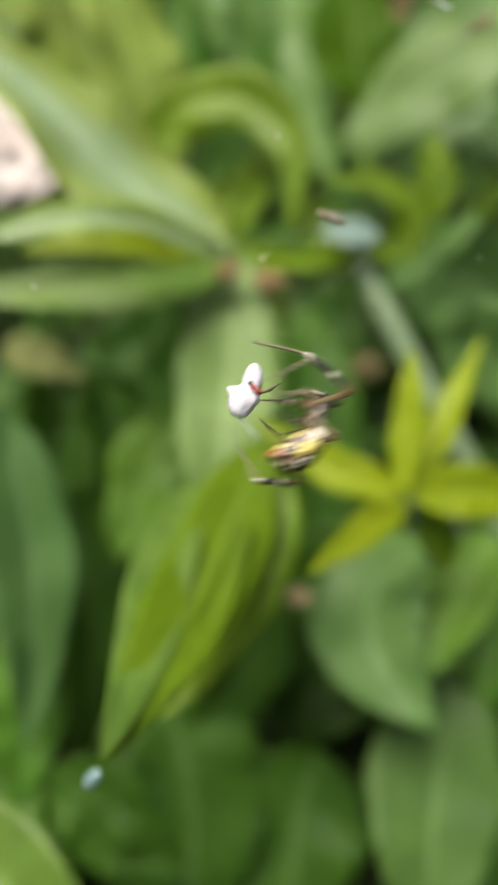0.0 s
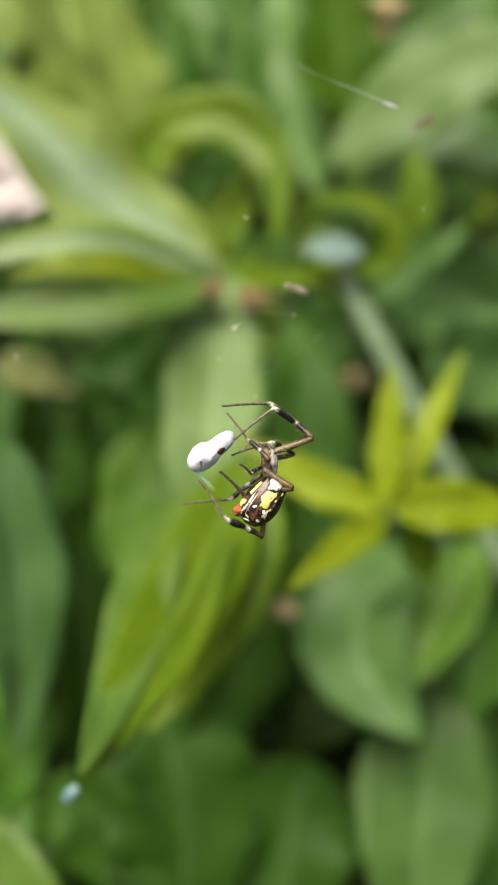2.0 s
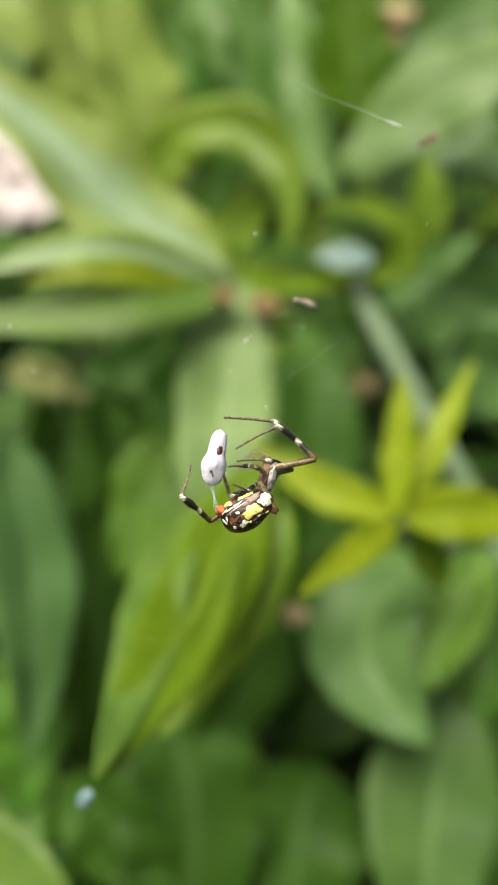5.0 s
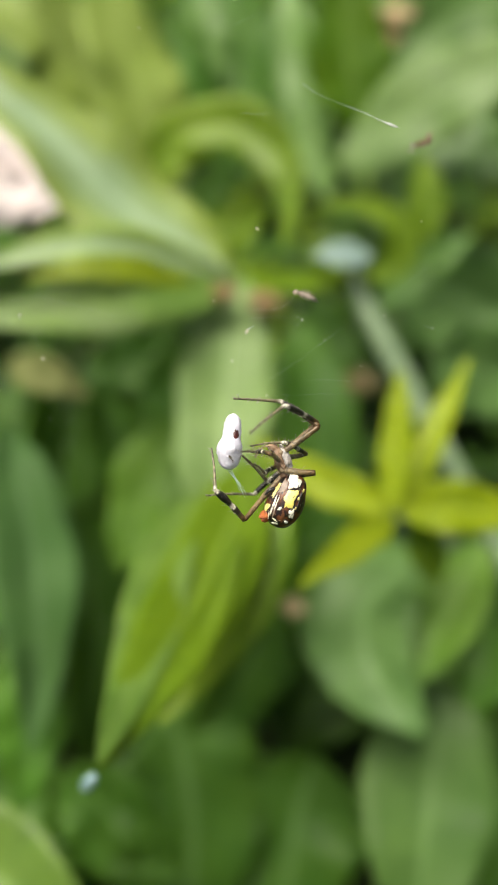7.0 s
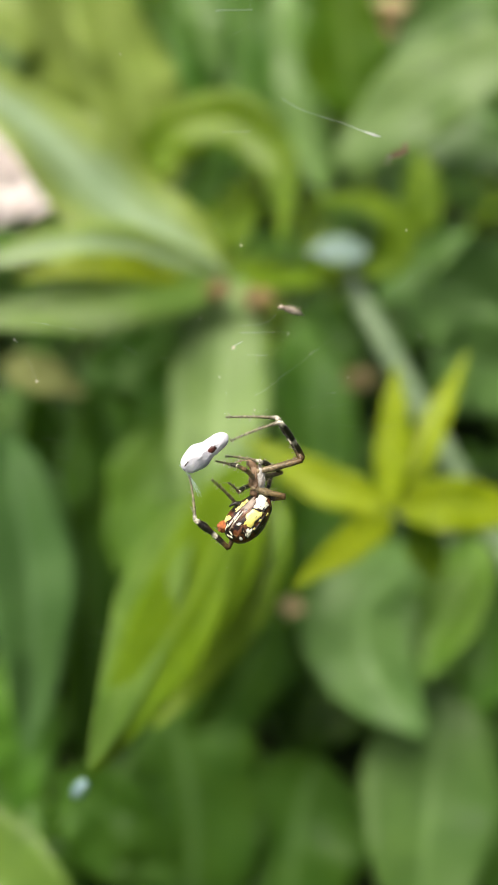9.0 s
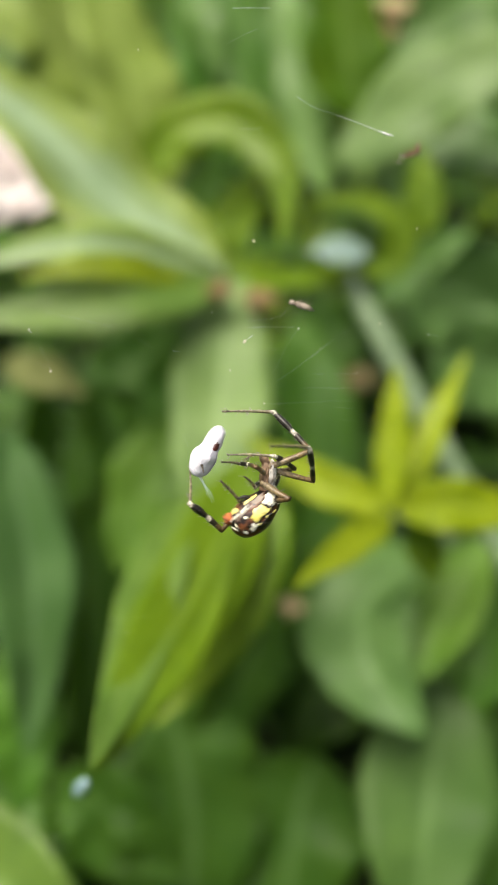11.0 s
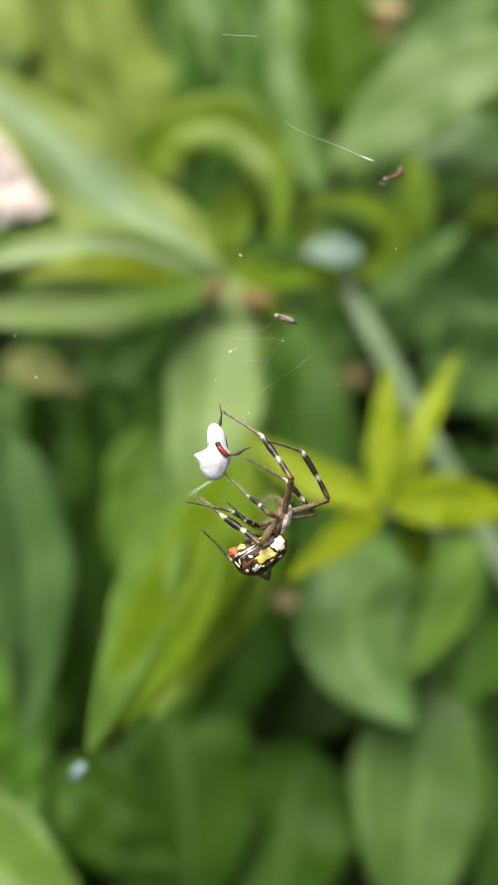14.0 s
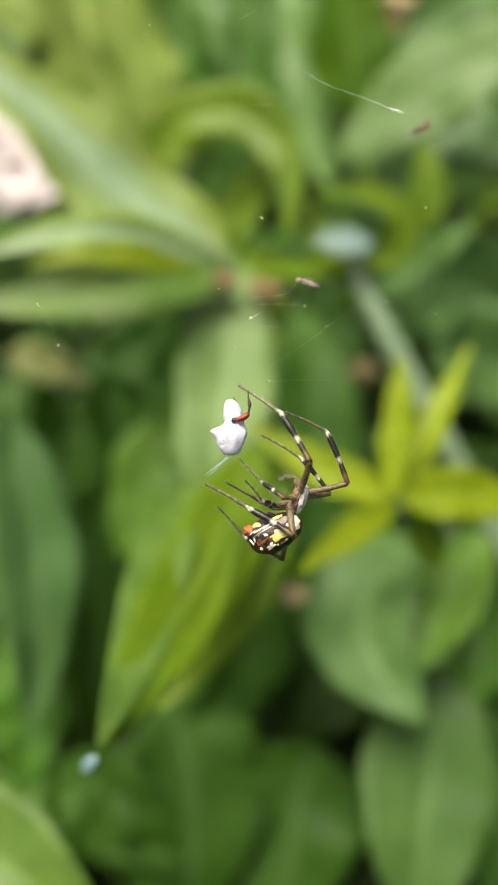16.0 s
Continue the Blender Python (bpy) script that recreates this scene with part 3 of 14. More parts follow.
def thicket(count, seed):
    """The herbs that spread on all sides: countless leaves in clumps on the ground."""
    r = random.Random(seed)
    verts, faces = [], []
    while count:
        x, y = r.gauss(0, 2.2), r.gauss(0.8, 2.2)
        if (abs(x) < 0.75 and 0.45 < y < 1.3) or (abs(x) < 0.32 and -0.1 < y < 0.5):
            continue
        count -= 1
        top = r.uniform(0.1, 0.27)
        for k in range(11):
            a, size = k * 2.4 + r.uniform(-0.3, 0.3), r.uniform(0.05, 0.1)
            z = top * (0.25 + 0.75 * k / 10)
            out, side = Vector((math.cos(a), math.sin(a), 0)), Vector((-math.sin(a), math.cos(a), 0))
            c, lift, half = Vector((x, y, z)), Vector((0, 0, size * r.uniform(0.05, 0.3))), size * 0.17
            n = len(verts)
            for u, w, h in ((0.0, 0.15, 0.0), (0.3, 0.9, 0.7), (0.6, 0.85, 0.9), (1.0, 0.03, 0.2)):
                mid = c + out * size * u + lift * h
                verts += [mid + side * half * w + lift * 0.25 * w, mid, mid - side * half * w + lift * 0.25 * w]
            for j in range(3):
                q = n + 3 * j
                faces += [(q, q + 3, q + 4, q + 1), (q + 1, q + 4, q + 5, q + 2)]
        n = len(verts)
        for h in (0.0, top):
            verts += [Vector((x + dx * 0.002, y + dy * 0.002, h)) for dx, dy in ((1, 0), (-0.5, 0.87), (-0.5, -0.87))]
        faces += [(n, n + 1, n + 4, n + 3), (n + 1, n + 2, n + 5, n + 4), (n + 2, n, n + 3, n + 5)]
    me = bpy.data.meshes.new("thicket")
    me.from_pydata([tuple(v) for v in verts], [], faces)
    me.materials.append(GREEN)
    me.polygons.foreach_set("use_smooth", [True] * len(me.polygons))
    tagged(new("herb_thicket", me), "wide thicket of low green herbs on every side", "plants", kind="stuff")


thicket(4200, 5)


# ---- low herbs between the tall ones ----
LOW = [wild_herb(21, 0.085, [DIM, GREEN]), wild_herb(22, 0.07, [GREEN, DIM]), wild_herb(23, 0.1, [DIM, PALE2])]
for i, (x, y) in enumerate(((-0.2, 0.3), (0.12, 0.33), (0.26, 0.28))):
    LOW[i].matrix_basis = pose(x, y, 0, 0, 0, 70 * i)
for i in range(110):
    x, y = rnd.uniform(-0.3, 0.3), rnd.uniform(0.12, 0.55)
    copy_thing(LOW[i % 3], pose(x, y, 0, 0, 0, rnd.uniform(0, 360)))


# ---- the spider ----
def banded(name, stops, rough=0.4, bump=0.4, spec=0.5):
    """Chitin banded along its length (z from 0 to 1 in the generated space)."""
    mat, nt, bsdf = nodes_of(name)
    tc = nt.nodes.new("ShaderNodeTexCoord")
    sep = nt.nodes.new("ShaderNodeSeparateXYZ")
    nt.links.new(tc.outputs["Generated"], sep.inputs[0])
    fine = add(nt, "ShaderNodeTexNoise", Scale=2600.0, Detail=3.0)
    nt.links.new(tc.outputs["Object"], fine.inputs["Vector"])
    shift = math_node(nt, "MULTIPLY", math_node(nt, "SUBTRACT", fine.outputs[0], 0.5), 0.12)
    col = ramp(nt, math_node(nt, "ADD", sep.outputs[2], shift), stops)
    nt.links.new(mix_colour(nt, 0.8, col, ramp(nt, fine.outputs[0], [(0.35, (0.12, 0.12, 0.12)), (0.65, (0.85, 0.85, 0.8))]), "OVERLAY"), bsdf.inputs["Base Color"])
    bsdf.inputs["Roughness"].default_value = rough
    bsdf.inputs["Specular IOR Level"].default_value = spec
    bm = add(nt, "ShaderNodeBump", Strength=bump, Distance=0.00006)
    nt.links.new(fine.outputs[0], bm.inputs["Height"])
    nt.links.new(bm.outputs[0], bsdf.inputs["Normal"])
    return mat


def flecked(name):
    """Dark shiny skin, mottled black and russet, with fine pale flecks."""
    mat, nt, bsdf = nodes_of(name)
    tc = nt.nodes.new("ShaderNodeTexCoord")
    blot = add(nt, "ShaderNodeTexNoise", Scale=1100.0, Detail=3.0, Distortion=0.6)
    fleck = add(nt, "ShaderNodeTexNoise", Scale=2100.0, Detail=2.0, Distortion=1.2)
    for node in (blot, fleck):
        nt.links.new(tc.outputs["Object"], node.inputs["Vector"])
    col = ramp(nt, blot.outputs[0], [(0.44, (0.006, 0.005, 0.004)), (0.52, (0.05, 0.016, 0.006)), (0.66, (0.15, 0.05, 0.015))])
    pale = ramp(nt, fleck.outputs[0], [(0.68, (0, 0, 0)), (0.74, (1, 1, 1))])
    nt.links.new(mix_colour(nt, pale, col, (0.5, 0.44, 0.28)), bsdf.inputs["Base Color"])
    bsdf.inputs["Roughness"].default_value = 0.32
    bm = add(nt, "ShaderNodeBump", Strength=0.35, Distance=0.00006)
    nt.links.new(fleck.outputs[0], bm.inputs["Height"])
    nt.links.new(bm.outputs[0], bsdf.inputs["Normal"])
    return mat


def spotted(name, low, high):
    """A pale marking broken up by fine dark flecks."""
    mat = plain(name, low, high, 900.0, 0.35, 0.3, 0.00005)
    nt = mat.node_tree
    bsdf = nt.nodes["Principled BSDF"]
    base = bsdf.inputs["Base Color"].links[0].from_socket
    tc = nt.nodes.new("ShaderNodeTexCoord")
    fleck = add(nt, "ShaderNodeTexNoise", Scale=1700.0, Detail=3.0, Distortion=1.5)
    nt.links.new(tc.outputs["Object"], fleck.inputs["Vector"])
    dark = ramp(nt, fleck.outputs[0], [(0.6, (0, 0, 0)), (0.68, (0.9, 0.9, 0.9))])
    nt.links.new(mix_colour(nt, dark, base, (0.05, 0.03, 0.012)), bsdf.inputs["Base Color"])
    return mat


DARK = (0.014, 0.012, 0.008)
PALEBAND = (0.52, 0.49, 0.4)
FEMUR = banded("femur_chitin", [(0.0, (0.26, 0.2, 0.12)), (0.4, (0.17, 0.13, 0.065)), (0.8, (0.15, 0.1, 0.035)), (0.95, (0.09, 0.05, 0.016)), (1.0, (0.07, 0.04, 0.014))])
TIBIA = banded("banded_tibia", [(0.0, (0.1, 0.055, 0.018)), (0.14, (0.12, 0.08, 0.03)), (0.24, DARK), (0.37, (0.03, 0.022, 0.012)), (0.41, PALEBAND), (0.47, PALEBAND), (0.52, DARK), (0.9, DARK), (0.95, PALEBAND), (1.0, PALEBAND)])
META = banded("grey_metatarsus", [(0.0, PALEBAND), (0.05, PALEBAND), (0.1, (0.13, 0.115, 0.06)), (0.55, (0.2, 0.175, 0.1)), (1.0, (0.1, 0.085, 0.05))])
ABDOMEN = flecked("abdomen_brown")
YELLOW_SPOT = spotted("yellow_marking", (0.8, 0.68, 0.12), (0.9, 0.84, 0.36))
CREAM_SPOT = spotted("cream_marking", (0.78, 0.76, 0.52), (0.88, 0.88, 0.78))
BLACK = plain("black_chitin", (0.008, 0.007, 0.006), (0.025, 0.02, 0.015), 900.0, 0.3)
RUSSET = plain("russet_marking", (0.1, 0.035, 0.012), (0.2, 0.08, 0.03), 900.0, 0.4)
GREYBROWN = plain("grey_brown_marking", (0.2, 0.16, 0.12), (0.36, 0.3, 0.24), 900.0, 0.5)
ORANGE = plain("orange_spinneret", (0.16, 0.035, 0.012), (0.5, 0.15, 0.035), 1500.0, 0.5)
CARAPACE = plain("silver_hair", (0.22, 0.19, 0.15), (0.7, 0.68, 0.64), 700.0, 0.6, 0.8, 0.0001)
STERNUM = plain("brown_underside", (0.12, 0.07, 0.035), (0.28, 0.18, 0.1), 900.0, 0.5)
HAIR = plain("pale_bristle", (0.2, 0.18, 0.14), (0.36, 0.33, 0.27), 900.0, 0.5)
SILK = plain("white_silk_wrap", (0.63, 0.63, 0.68), (0.74, 0.74, 0.79), 500.0, 0.5, 0.25, 0.00006)
SILK_THREAD = plain("fresh_silk", (0.46, 0.57, 0.57), (0.58, 0.7, 0.7), 900.0, 0.35, 0.1)
RED = plain("red_prey_leg", (0.12, 0.012, 0.008), (0.3, 0.035, 0.018), 900.0, 0.25)
RED_DARK = plain("dark_red_shell", (0.04, 0.012, 0.008), (0.14, 0.03, 0.02), 900.0, 0.35)
PREY_DARK = plain("dark_prey_leg", (0.03, 0.022, 0.012), (0.09, 0.065, 0.035), 900.0, 0.4)
PX = 7.923e-05  # a handy unit of the spider's build, in metres
AB = (51 * PX, 31 * PX, 32 * PX)  # half axes of the abdomen

spider = thing("spider", "brown orb-weaver spider with yellow and white markings wrapping its prey", "spider")


def plump(a):
    """How full the abdomen is along its length: broad at the rear, narrowing to the front with a low hump."""
    return 1.02 - 0.17 * a + 0.07 * math.exp(-((a - 0.8) / 0.22) ** 2)


def abdomen_point(a, b, proud=0.0):
    """A place on the abdomen's near flank: a from rear (-1) to front (1), b from back (-1) to belly (1)."""
    s = math.sqrt(max(0.0, 1 - a * a - b * b))
    slim = plump(a)
    q = Vector((AB[0] * a, -AB[1] * s * slim, AB[2] * b * slim))
    return q + Vector((a / AB[0], -s / AB[1], b / AB[2])).normalized() * proud


bm = bmesh.new()
bmesh.ops.create_icosphere(bm, subdivisions=5, radius=1.0)
for v in bm.verts:
    d = v.co.copy()
    slim = plump(d.x)
    k = 1 + 0.035 * noise.noise(d * 3.0)
    v.co = Vector((AB[0] * d.x, AB[1] * d.y * slim, AB[2] * d.z * slim)) * k
abdomen = part("abdomen", bm, ABDOMEN, spider, "glossy dark brown abdomen with yellow and cream patches")


def marking(name, a, b, ra, rb, material, turn=0.0, seed=0, proud=0.9, wobble=0.5, far=False):
    """A slightly raised patch of colour on the abdomen, with an uneven edge."""
    bm = bmesh.new()
    n, rings = 22, 4
    ca, sa = math.cos(radians(turn)), math.sin(radians(turn))
    rows = []
    for r in range(rings + 1):
        f = r / rings
        row = []
        for k in range(n):
            w = 2 * math.pi * k / n
            rad = f * (1 + wobble * noise.noise(Vector((math.cos(w) * 1.7, math.sin(w) * 1.7, seed * 3.3))) * 1.6)
            x, y = math.cos(w) * ra * rad, math.sin(w) * rb * rad
            p, q = a + x * ca - y * sa, b + x * sa + y * ca
            h = math.hypot(p, q)
            if h > 0.985:
                p, q = p * 0.985 / h, q * 0.985 / h
            c = abdomen_point(p, q, (proud if f < 0.99 else -0.8) * PX)
            row.append(bm.verts.new((c.x, -c.y if far else c.y, c.z)))
        rows.append(row)
    for lo, hi in zip(rows[1:], rows[2:]):
        for k in range(n):
            bm.faces.new((lo[k], lo[(k + 1) % n], hi[(k + 1) % n], hi[k]))
    bm.faces.new(rows[1])
    for v in rows[0]:
        bm.verts.remove(v)
    bmesh.ops.recalc_face_normals(bm, faces=bm.faces[:])
    part(name, bm, material, abdomen)


MARKS = (
    ("yellow_patch", 0.1, -0.06, 0.47, 0.35, YELLOW_SPOT, 10, 1),
    ("lemon_patch", 0.7, 0.12, 0.29, 0.42, CREAM_SPOT, 8, 2),
    ("yellow_patch", 0.42, -0.3, 0.15, 0.14, YELLOW_SPOT, 20, 18),
    ("cream_spot", 0.56, -0.6, 0.07, 0.08, YELLOW_SPOT, 10, 22),
    ("cream_patch", -0.34, -0.42, 0.2, 0.14, CREAM_SPOT, 25, 4),
    ("cream_spot", -0.32, 0.22, 0.07, 0.1, CREAM_SPOT, 10, 6),
    ("cream_spot", -0.66, -0.34, 0.07, 0.08, CREAM_SPOT, 20, 7),
    ("white_streak", -0.86, 0.12, 0.04, 0.17, CREAM_SPOT, 12, 8),
    ("white_streak", -0.74, 0.2, 0.03, 0.13, CREAM_SPOT, -14, 5),
    ("yellow_stripe", -0.54, 0.78, 0.26, 0.14, YELLOW_SPOT, 14, 9),
    ("yellow_stripe", 0.2, 0.78, 0.3, 0.1, YELLOW_SPOT, -4, 23),
    ("cream_spot", -0.1, -0.52, 0.05, 0.06, YELLOW_SPOT, 0, 35),
    ("cream_spot", 0.24, -0.5, 0.06, 0.06, YELLOW_SPOT, 15, 36),
)
for far in (False, True):
    for name, a, b, ra, rb, material, turn, seed in MARKS:
        marking("black_margin", a, b, ra * 1.1 + 0.035, rb * 1.1 + 0.04, BLACK, turn, seed, 0.4, far=far)
        marking(name, a, b, ra, rb, material, turn, seed, 1.2, far=far)
    marking("pale_stripe", -0.36, 0.56, 0.4, 0.045, CREAM_SPOT, 12, 10, far=far)
    marking("pale_stripe", -0.5, 0.4, 0.34, 0.03, GREYBROWN, 16, 20, far=far)
    for a, b, long, turn, seed in ((-0.2, 0.47, 0.34, 8, 30), (-0.7, 0.52, 0.16, 30, 31)):
        marking("pale_streak", a, b, long, 0.024, CREAM_SPOT, turn, seed, 1.0, far=far)
    marking("belly_band", 0.45, 0.5, 0.4, 0.16, GREYBROWN, -14, 11, far=far)
    marking("russet_band", 0.2, 0.34, 0.4, 0.06, RUSSET, -6, 12, 1.6, far=far)
    marking("black_streak", 0.44, 0.04, 0.03, 0.3, BLACK, 18, 14, 2.2, far=far)
    marking("black_streak", 0.55, -0.28, 0.2, 0.04, BLACK, 40, 15, 2.2, far=far)
    marking("russet_streak", -0.5, -0.06, 0.22, 0.08, RUSSET, 25, 16, far=far)
    marking("black_streak", 0.1, -0.62, 0.4, 0.07, BLACK, 8, 17, far=far)

spinneret = part("spinneret", lump((11 * PX, 11 * PX, 10 * PX), (-38 * PX, -4 * PX, 22 * PX), 0.5, 2, 3, 1.6), ORANGE, spider, "orange-red spinneret knob")
for i, (x, y, z) in enumerate(((-47, -8, 24), (-47, 2, 19), (-44, -4, 30))):
    part("spigot", lump((5 * PX, 4 * PX, 4 * PX), (x * PX, y * PX, z * PX), 0.2, i, 2), ORANGE, spinneret)
part("genital_hook", tube([(10 * PX, -12 * PX, 28 * PX), (4 * PX, -16 * PX, 36 * PX), (-6 * PX, -16 * PX, 40 * PX)], 5 * PX, 1.5 * PX, 8, 8), BLACK, spider)

lean = Matrix.Rotation(radians(-45), 3, "Y")
head = part("cephalothorax", lump((27 * PX, 15 * PX, 9.5 * PX), (60 * PX, 0, 40 * PX), 0.3, 4, 4, 2.4, lean), STERNUM, spider, "brown underside of the head and chest")
part("carapace", lump((25 * PX, 15 * PX, 8.5 * PX), (67 * PX, 0, 32 * PX), 0.25, 6, 4, 2.0, lean), CARAPACE, head, "silvery haired carapace")
part("pedicel", tube([(36 * PX, 0, 20 * PX), (46 * PX, 0, 26 * PX), (54 * PX, 0, 32 * PX)], 8 * PX, 9 * PX, 10, 6), STERNUM, head)
rnd = random.Random(12)
PALP = {s: [Vector(q) * PX for q in ((77, s * 8, 56), (74, s * 11, 70), (61, s * 12, 81), (46, s * 10 - 4, 82))] for s in (-1, 1)}
for s in (-1, 1):
    part("fang_base", lump((7 * PX, 5 * PX, 11 * PX), (74 * PX, s * 6 * PX, 60 * PX), 0.1, 8, 2), STERNUM, head)
    palp = part("palp", tube(PALP[s], 1.2 * PX, 0.6 * PX, 8, 12, lumps=0.3), STERNUM, spider, "short grey-brown hairy palp")
    for i in range(28):
        u = 0.25 + 0.027 * i
        c = curve_at(PALP[s], u)
        part("hair", tube([c, c + Vector((rnd.gauss(-0.2, 0.5), s * 0.3, rnd.gauss(0.1, 0.9))).normalized() * rnd.uniform(4, 9) * PX], 0.3 * PX, 0.2 * PX, 4, 1), HAIR, palp)


def hair_tuft(parent, centre, radii, count, length, seed):
    rnd = random.Random(seed)
    bm = bmesh.new()
    for i in range(count):
        d = Vector((rnd.gauss(0, 1), rnd.gauss(0, 1), rnd.gauss(0, 1))).normalized()
        a = Vector(centre) + Vector((d.x * radii[0], d.y * radii[1], d.z * radii[2]))
        tube([a, a + d * length * rnd.uniform(0.5, 1.2)], 0.35 * PX, 0.12 * PX, 4, 1, bm)
    tagged(part("hair_tuft", bm, HAIR, parent), kind="stuff")


hair_tuft(spider, (68 * PX, 0, 38 * PX), (30 * PX, 22 * PX, 26 * PX), 60, 6 * PX, 1)
hair_tuft(spider, (0, 0, 0), AB, 50, 4.5 * PX, 2)

SEGMENTS = [(0.00666, 0.00792, 0.00745), (0.00666, 0.00792, 0.00713), (0.00491, 0.00666, 0.0065), (0.00349, 0.00444, 0.00491), (0.00491, 0.00729, 0.00681), (0.00555, 0.00586, 0.00713), (0.00919, 0.00666, 0.0065), (0.00349, 0.00428, 0.00444)]
THICK = [1.12, 1.04, 0.94, 0.84, 1.2, 0.95, 1.0, 0.85]
BRUSH = [1.05, 1.0, 1.0, 1.0, 1.05, 1.0, 1.3, 1.0]  # how far the dark hairs thicken each tibia


def leg_segment(name, length, profile, material, seed, spines):
    """One joint of a leg along z, swelling and narrowing as its profile says, set with bristles."""
    bm = bmesh.new()
    sides, steps = 10, 18
    rings = []
    for i in range(steps + 1):
        u = i / steps
        k = u * (len(profile) - 1)
        j = min(int(k), len(profile) - 2)
        r = (profile[j] + (profile[j + 1] - profile[j]) * (k - j)) * PX * (1 + 0.05 * math.sin(u * 19 + seed))
        bow = 1.8 * PX * math.sin(u * math.pi)
        rings.append([bm.verts.new((math.cos(2 * math.pi * s / sides) * r + bow, math.sin(2 * math.pi * s / sides) * r, u * length)) for s in range(sides)])
    for p, q in zip(rings, rings[1:]):
        for s in range(sides):
            bm.faces.new((p[s], p[(s + 1) % sides], q[(s + 1) % sides], q[s]))
    bm.faces.new(rings[0][::-1])
    bm.faces.new(rings[-1])
    rnd = random.Random(seed)
    ob = part(name, bm, material, spider)
    bm = bmesh.new()
    for i in range(spines):
        u, w = rnd.uniform(0.1, 0.98), rnd.uniform(0, 6.28)
        out = Vector((math.cos(w), math.sin(w), 0.8))
        a = Vector((0, 0, u * length)) + Vector((math.cos(w), math.sin(w), 0)) * profile[len(profile) // 2] * PX * 0.8
        tube([a, a + out * rnd.uniform(4, 8) * PX], 0.4 * PX, 0.15 * PX, 4, 1, bm)
    tagged(part("bristles", bm, HAIR, ob), kind="stuff")
    return ob


legs = []
for n, (lengths, fat, brush) in enumerate(zip(SEGMENTS, THICK, BRUSH)):
    legs.append([
        leg_segment("femur", lengths[0], [4.4 * fat, 5.4 * fat, 5.2 * fat, 4.6 * fat, 4.4 * fat], FEMUR, n * 3, 16),
        leg_segment("tibia", lengths[1], [4.4 * fat, 4.7 * fat, 4.3 * brush * fat, 4.4 * fat, 5.2 * brush * fat, 5.0 * brush * fat, 3.6 * fat], TIBIA, n * 3 + 1, 34),
        leg_segment("metatarsus", lengths[2], [3.4 * fat, 2.5 * fat, 2.2 * fat, 1.9 * fat, 1.5 * fat], META, n * 3 + 2, 20),
    ])

# ---- the wrapped prey ----
prey = thing("wrapped_prey", "small insect bundled in white spider silk, red leg showing", "prey")


# height along the bundle, reach to the stub's side, reach to the other side, depth
OUTLINE = ((-1.0, 9, 6, 5), (-0.93, 16, 12, 11), (-0.82, 20, 16, 15), (-0.64, 25, 20, 19), (-0.42, 28, 24, 22), (-0.24, 35, 27, 22), (-0.1, 37, 26, 20),
           (0.02, 21, 24, 17), (0.14, 12, 21, 15), (0.36, 13, 19, 15), (0.62, 14, 17, 14), (0.84, 13, 12, 11), (0.95, 9, 5, 6), (1.0, 5, 0, 2))


def bundle(d, proud=0.0):
    """The place on the silk bundle in the direction d: two lobes with a waist and a stub at one side."""
    z = max(-1.0, min(1.0, d.z))
    flat = math.hypot(d.x, d.y) or 1e-6
    for lo, hi in zip(OUTLINE, OUTLINE[1:]):
        if z <= hi[0]:
            break
    f = (z - lo[0]) / (hi[0] - lo[0])
    n = OUTLINE.index(lo)
    before, after = OUTLINE[max(n - 1, 0)], OUTLINE[min(n + 2, len(OUTLINE) - 1)]
    stub, side, deep = (lo[i] + 0.5 * f * (hi[i] - before[i] + f * (2 * before[i] - 5 * lo[i] + 4 * hi[i] - after[i] + f * (3 * (lo[i] - hi[i]) + after[i] - before[i]))) for i in (1, 2, 3))
    k = 1 + 0.12 * noise.noise(d * 1.9 + Vector((4, 1, 2))) + 0.09 * abs(noise.noise(d * 4.5)) + 0.05 * abs(noise.noise(d * 9 + Vector((2, 5, 1))))
    cx, cy = d.x / flat, d.y / flat
    if cx < 0 and stub > deep + 6:
        reach = deep + (stub - deep) * abs(cx) ** 3
    else:
        reach = stub if cx < 0 else side
    return Vector((cx * (reach * k + proud), cy * (deep * k + proud), z * 50)) * PX


bm = bmesh.new()
bmesh.ops.create_icosphere(bm, subdivisions=5, radius=1.0)
for v in bm.verts:
    v.co = bundle(v.co.copy())
body = part("silk_wrap", bm, SILK, prey, "lumpy bundle of white silk")
rnd = random.Random(4)
bm = bmesh.new()
for i in range(34):
    z, tilt, ph = rnd.uniform(-0.75, 0.8), rnd.uniform(-0.6, 0.6), rnd.uniform(0, 6.28)
    pts = []
    for k in range(40):
        w = ph + k * 0.14
        h = max(-0.95, min(0.95, z + tilt * math.cos(w)))
        r = math.sqrt(1 - h * h)
        pts.append(bundle(Vector((math.cos(w) * r, math.sin(w) * r, h)), 0.25))
    tube(pts, 0.16 * PX, 0.16 * PX, 5, 60, bm)
tagged(part("silk_winding", bm, SILK, body), kind="stuff")
limb = part("red_leg", tube([(0, 0, 0), (8 * PX, -4 * PX, -2 * PX), (21 * PX, -5 * PX, -2 * PX), (27 * PX, -4 * PX, 1 * PX)], 4.9 * PX, 4.2 * PX, 12, 18, swell=(0.55, 0.9, 1.1, 1.15, 1.0, 0.6)), RED, prey, "glossy red insect leg")
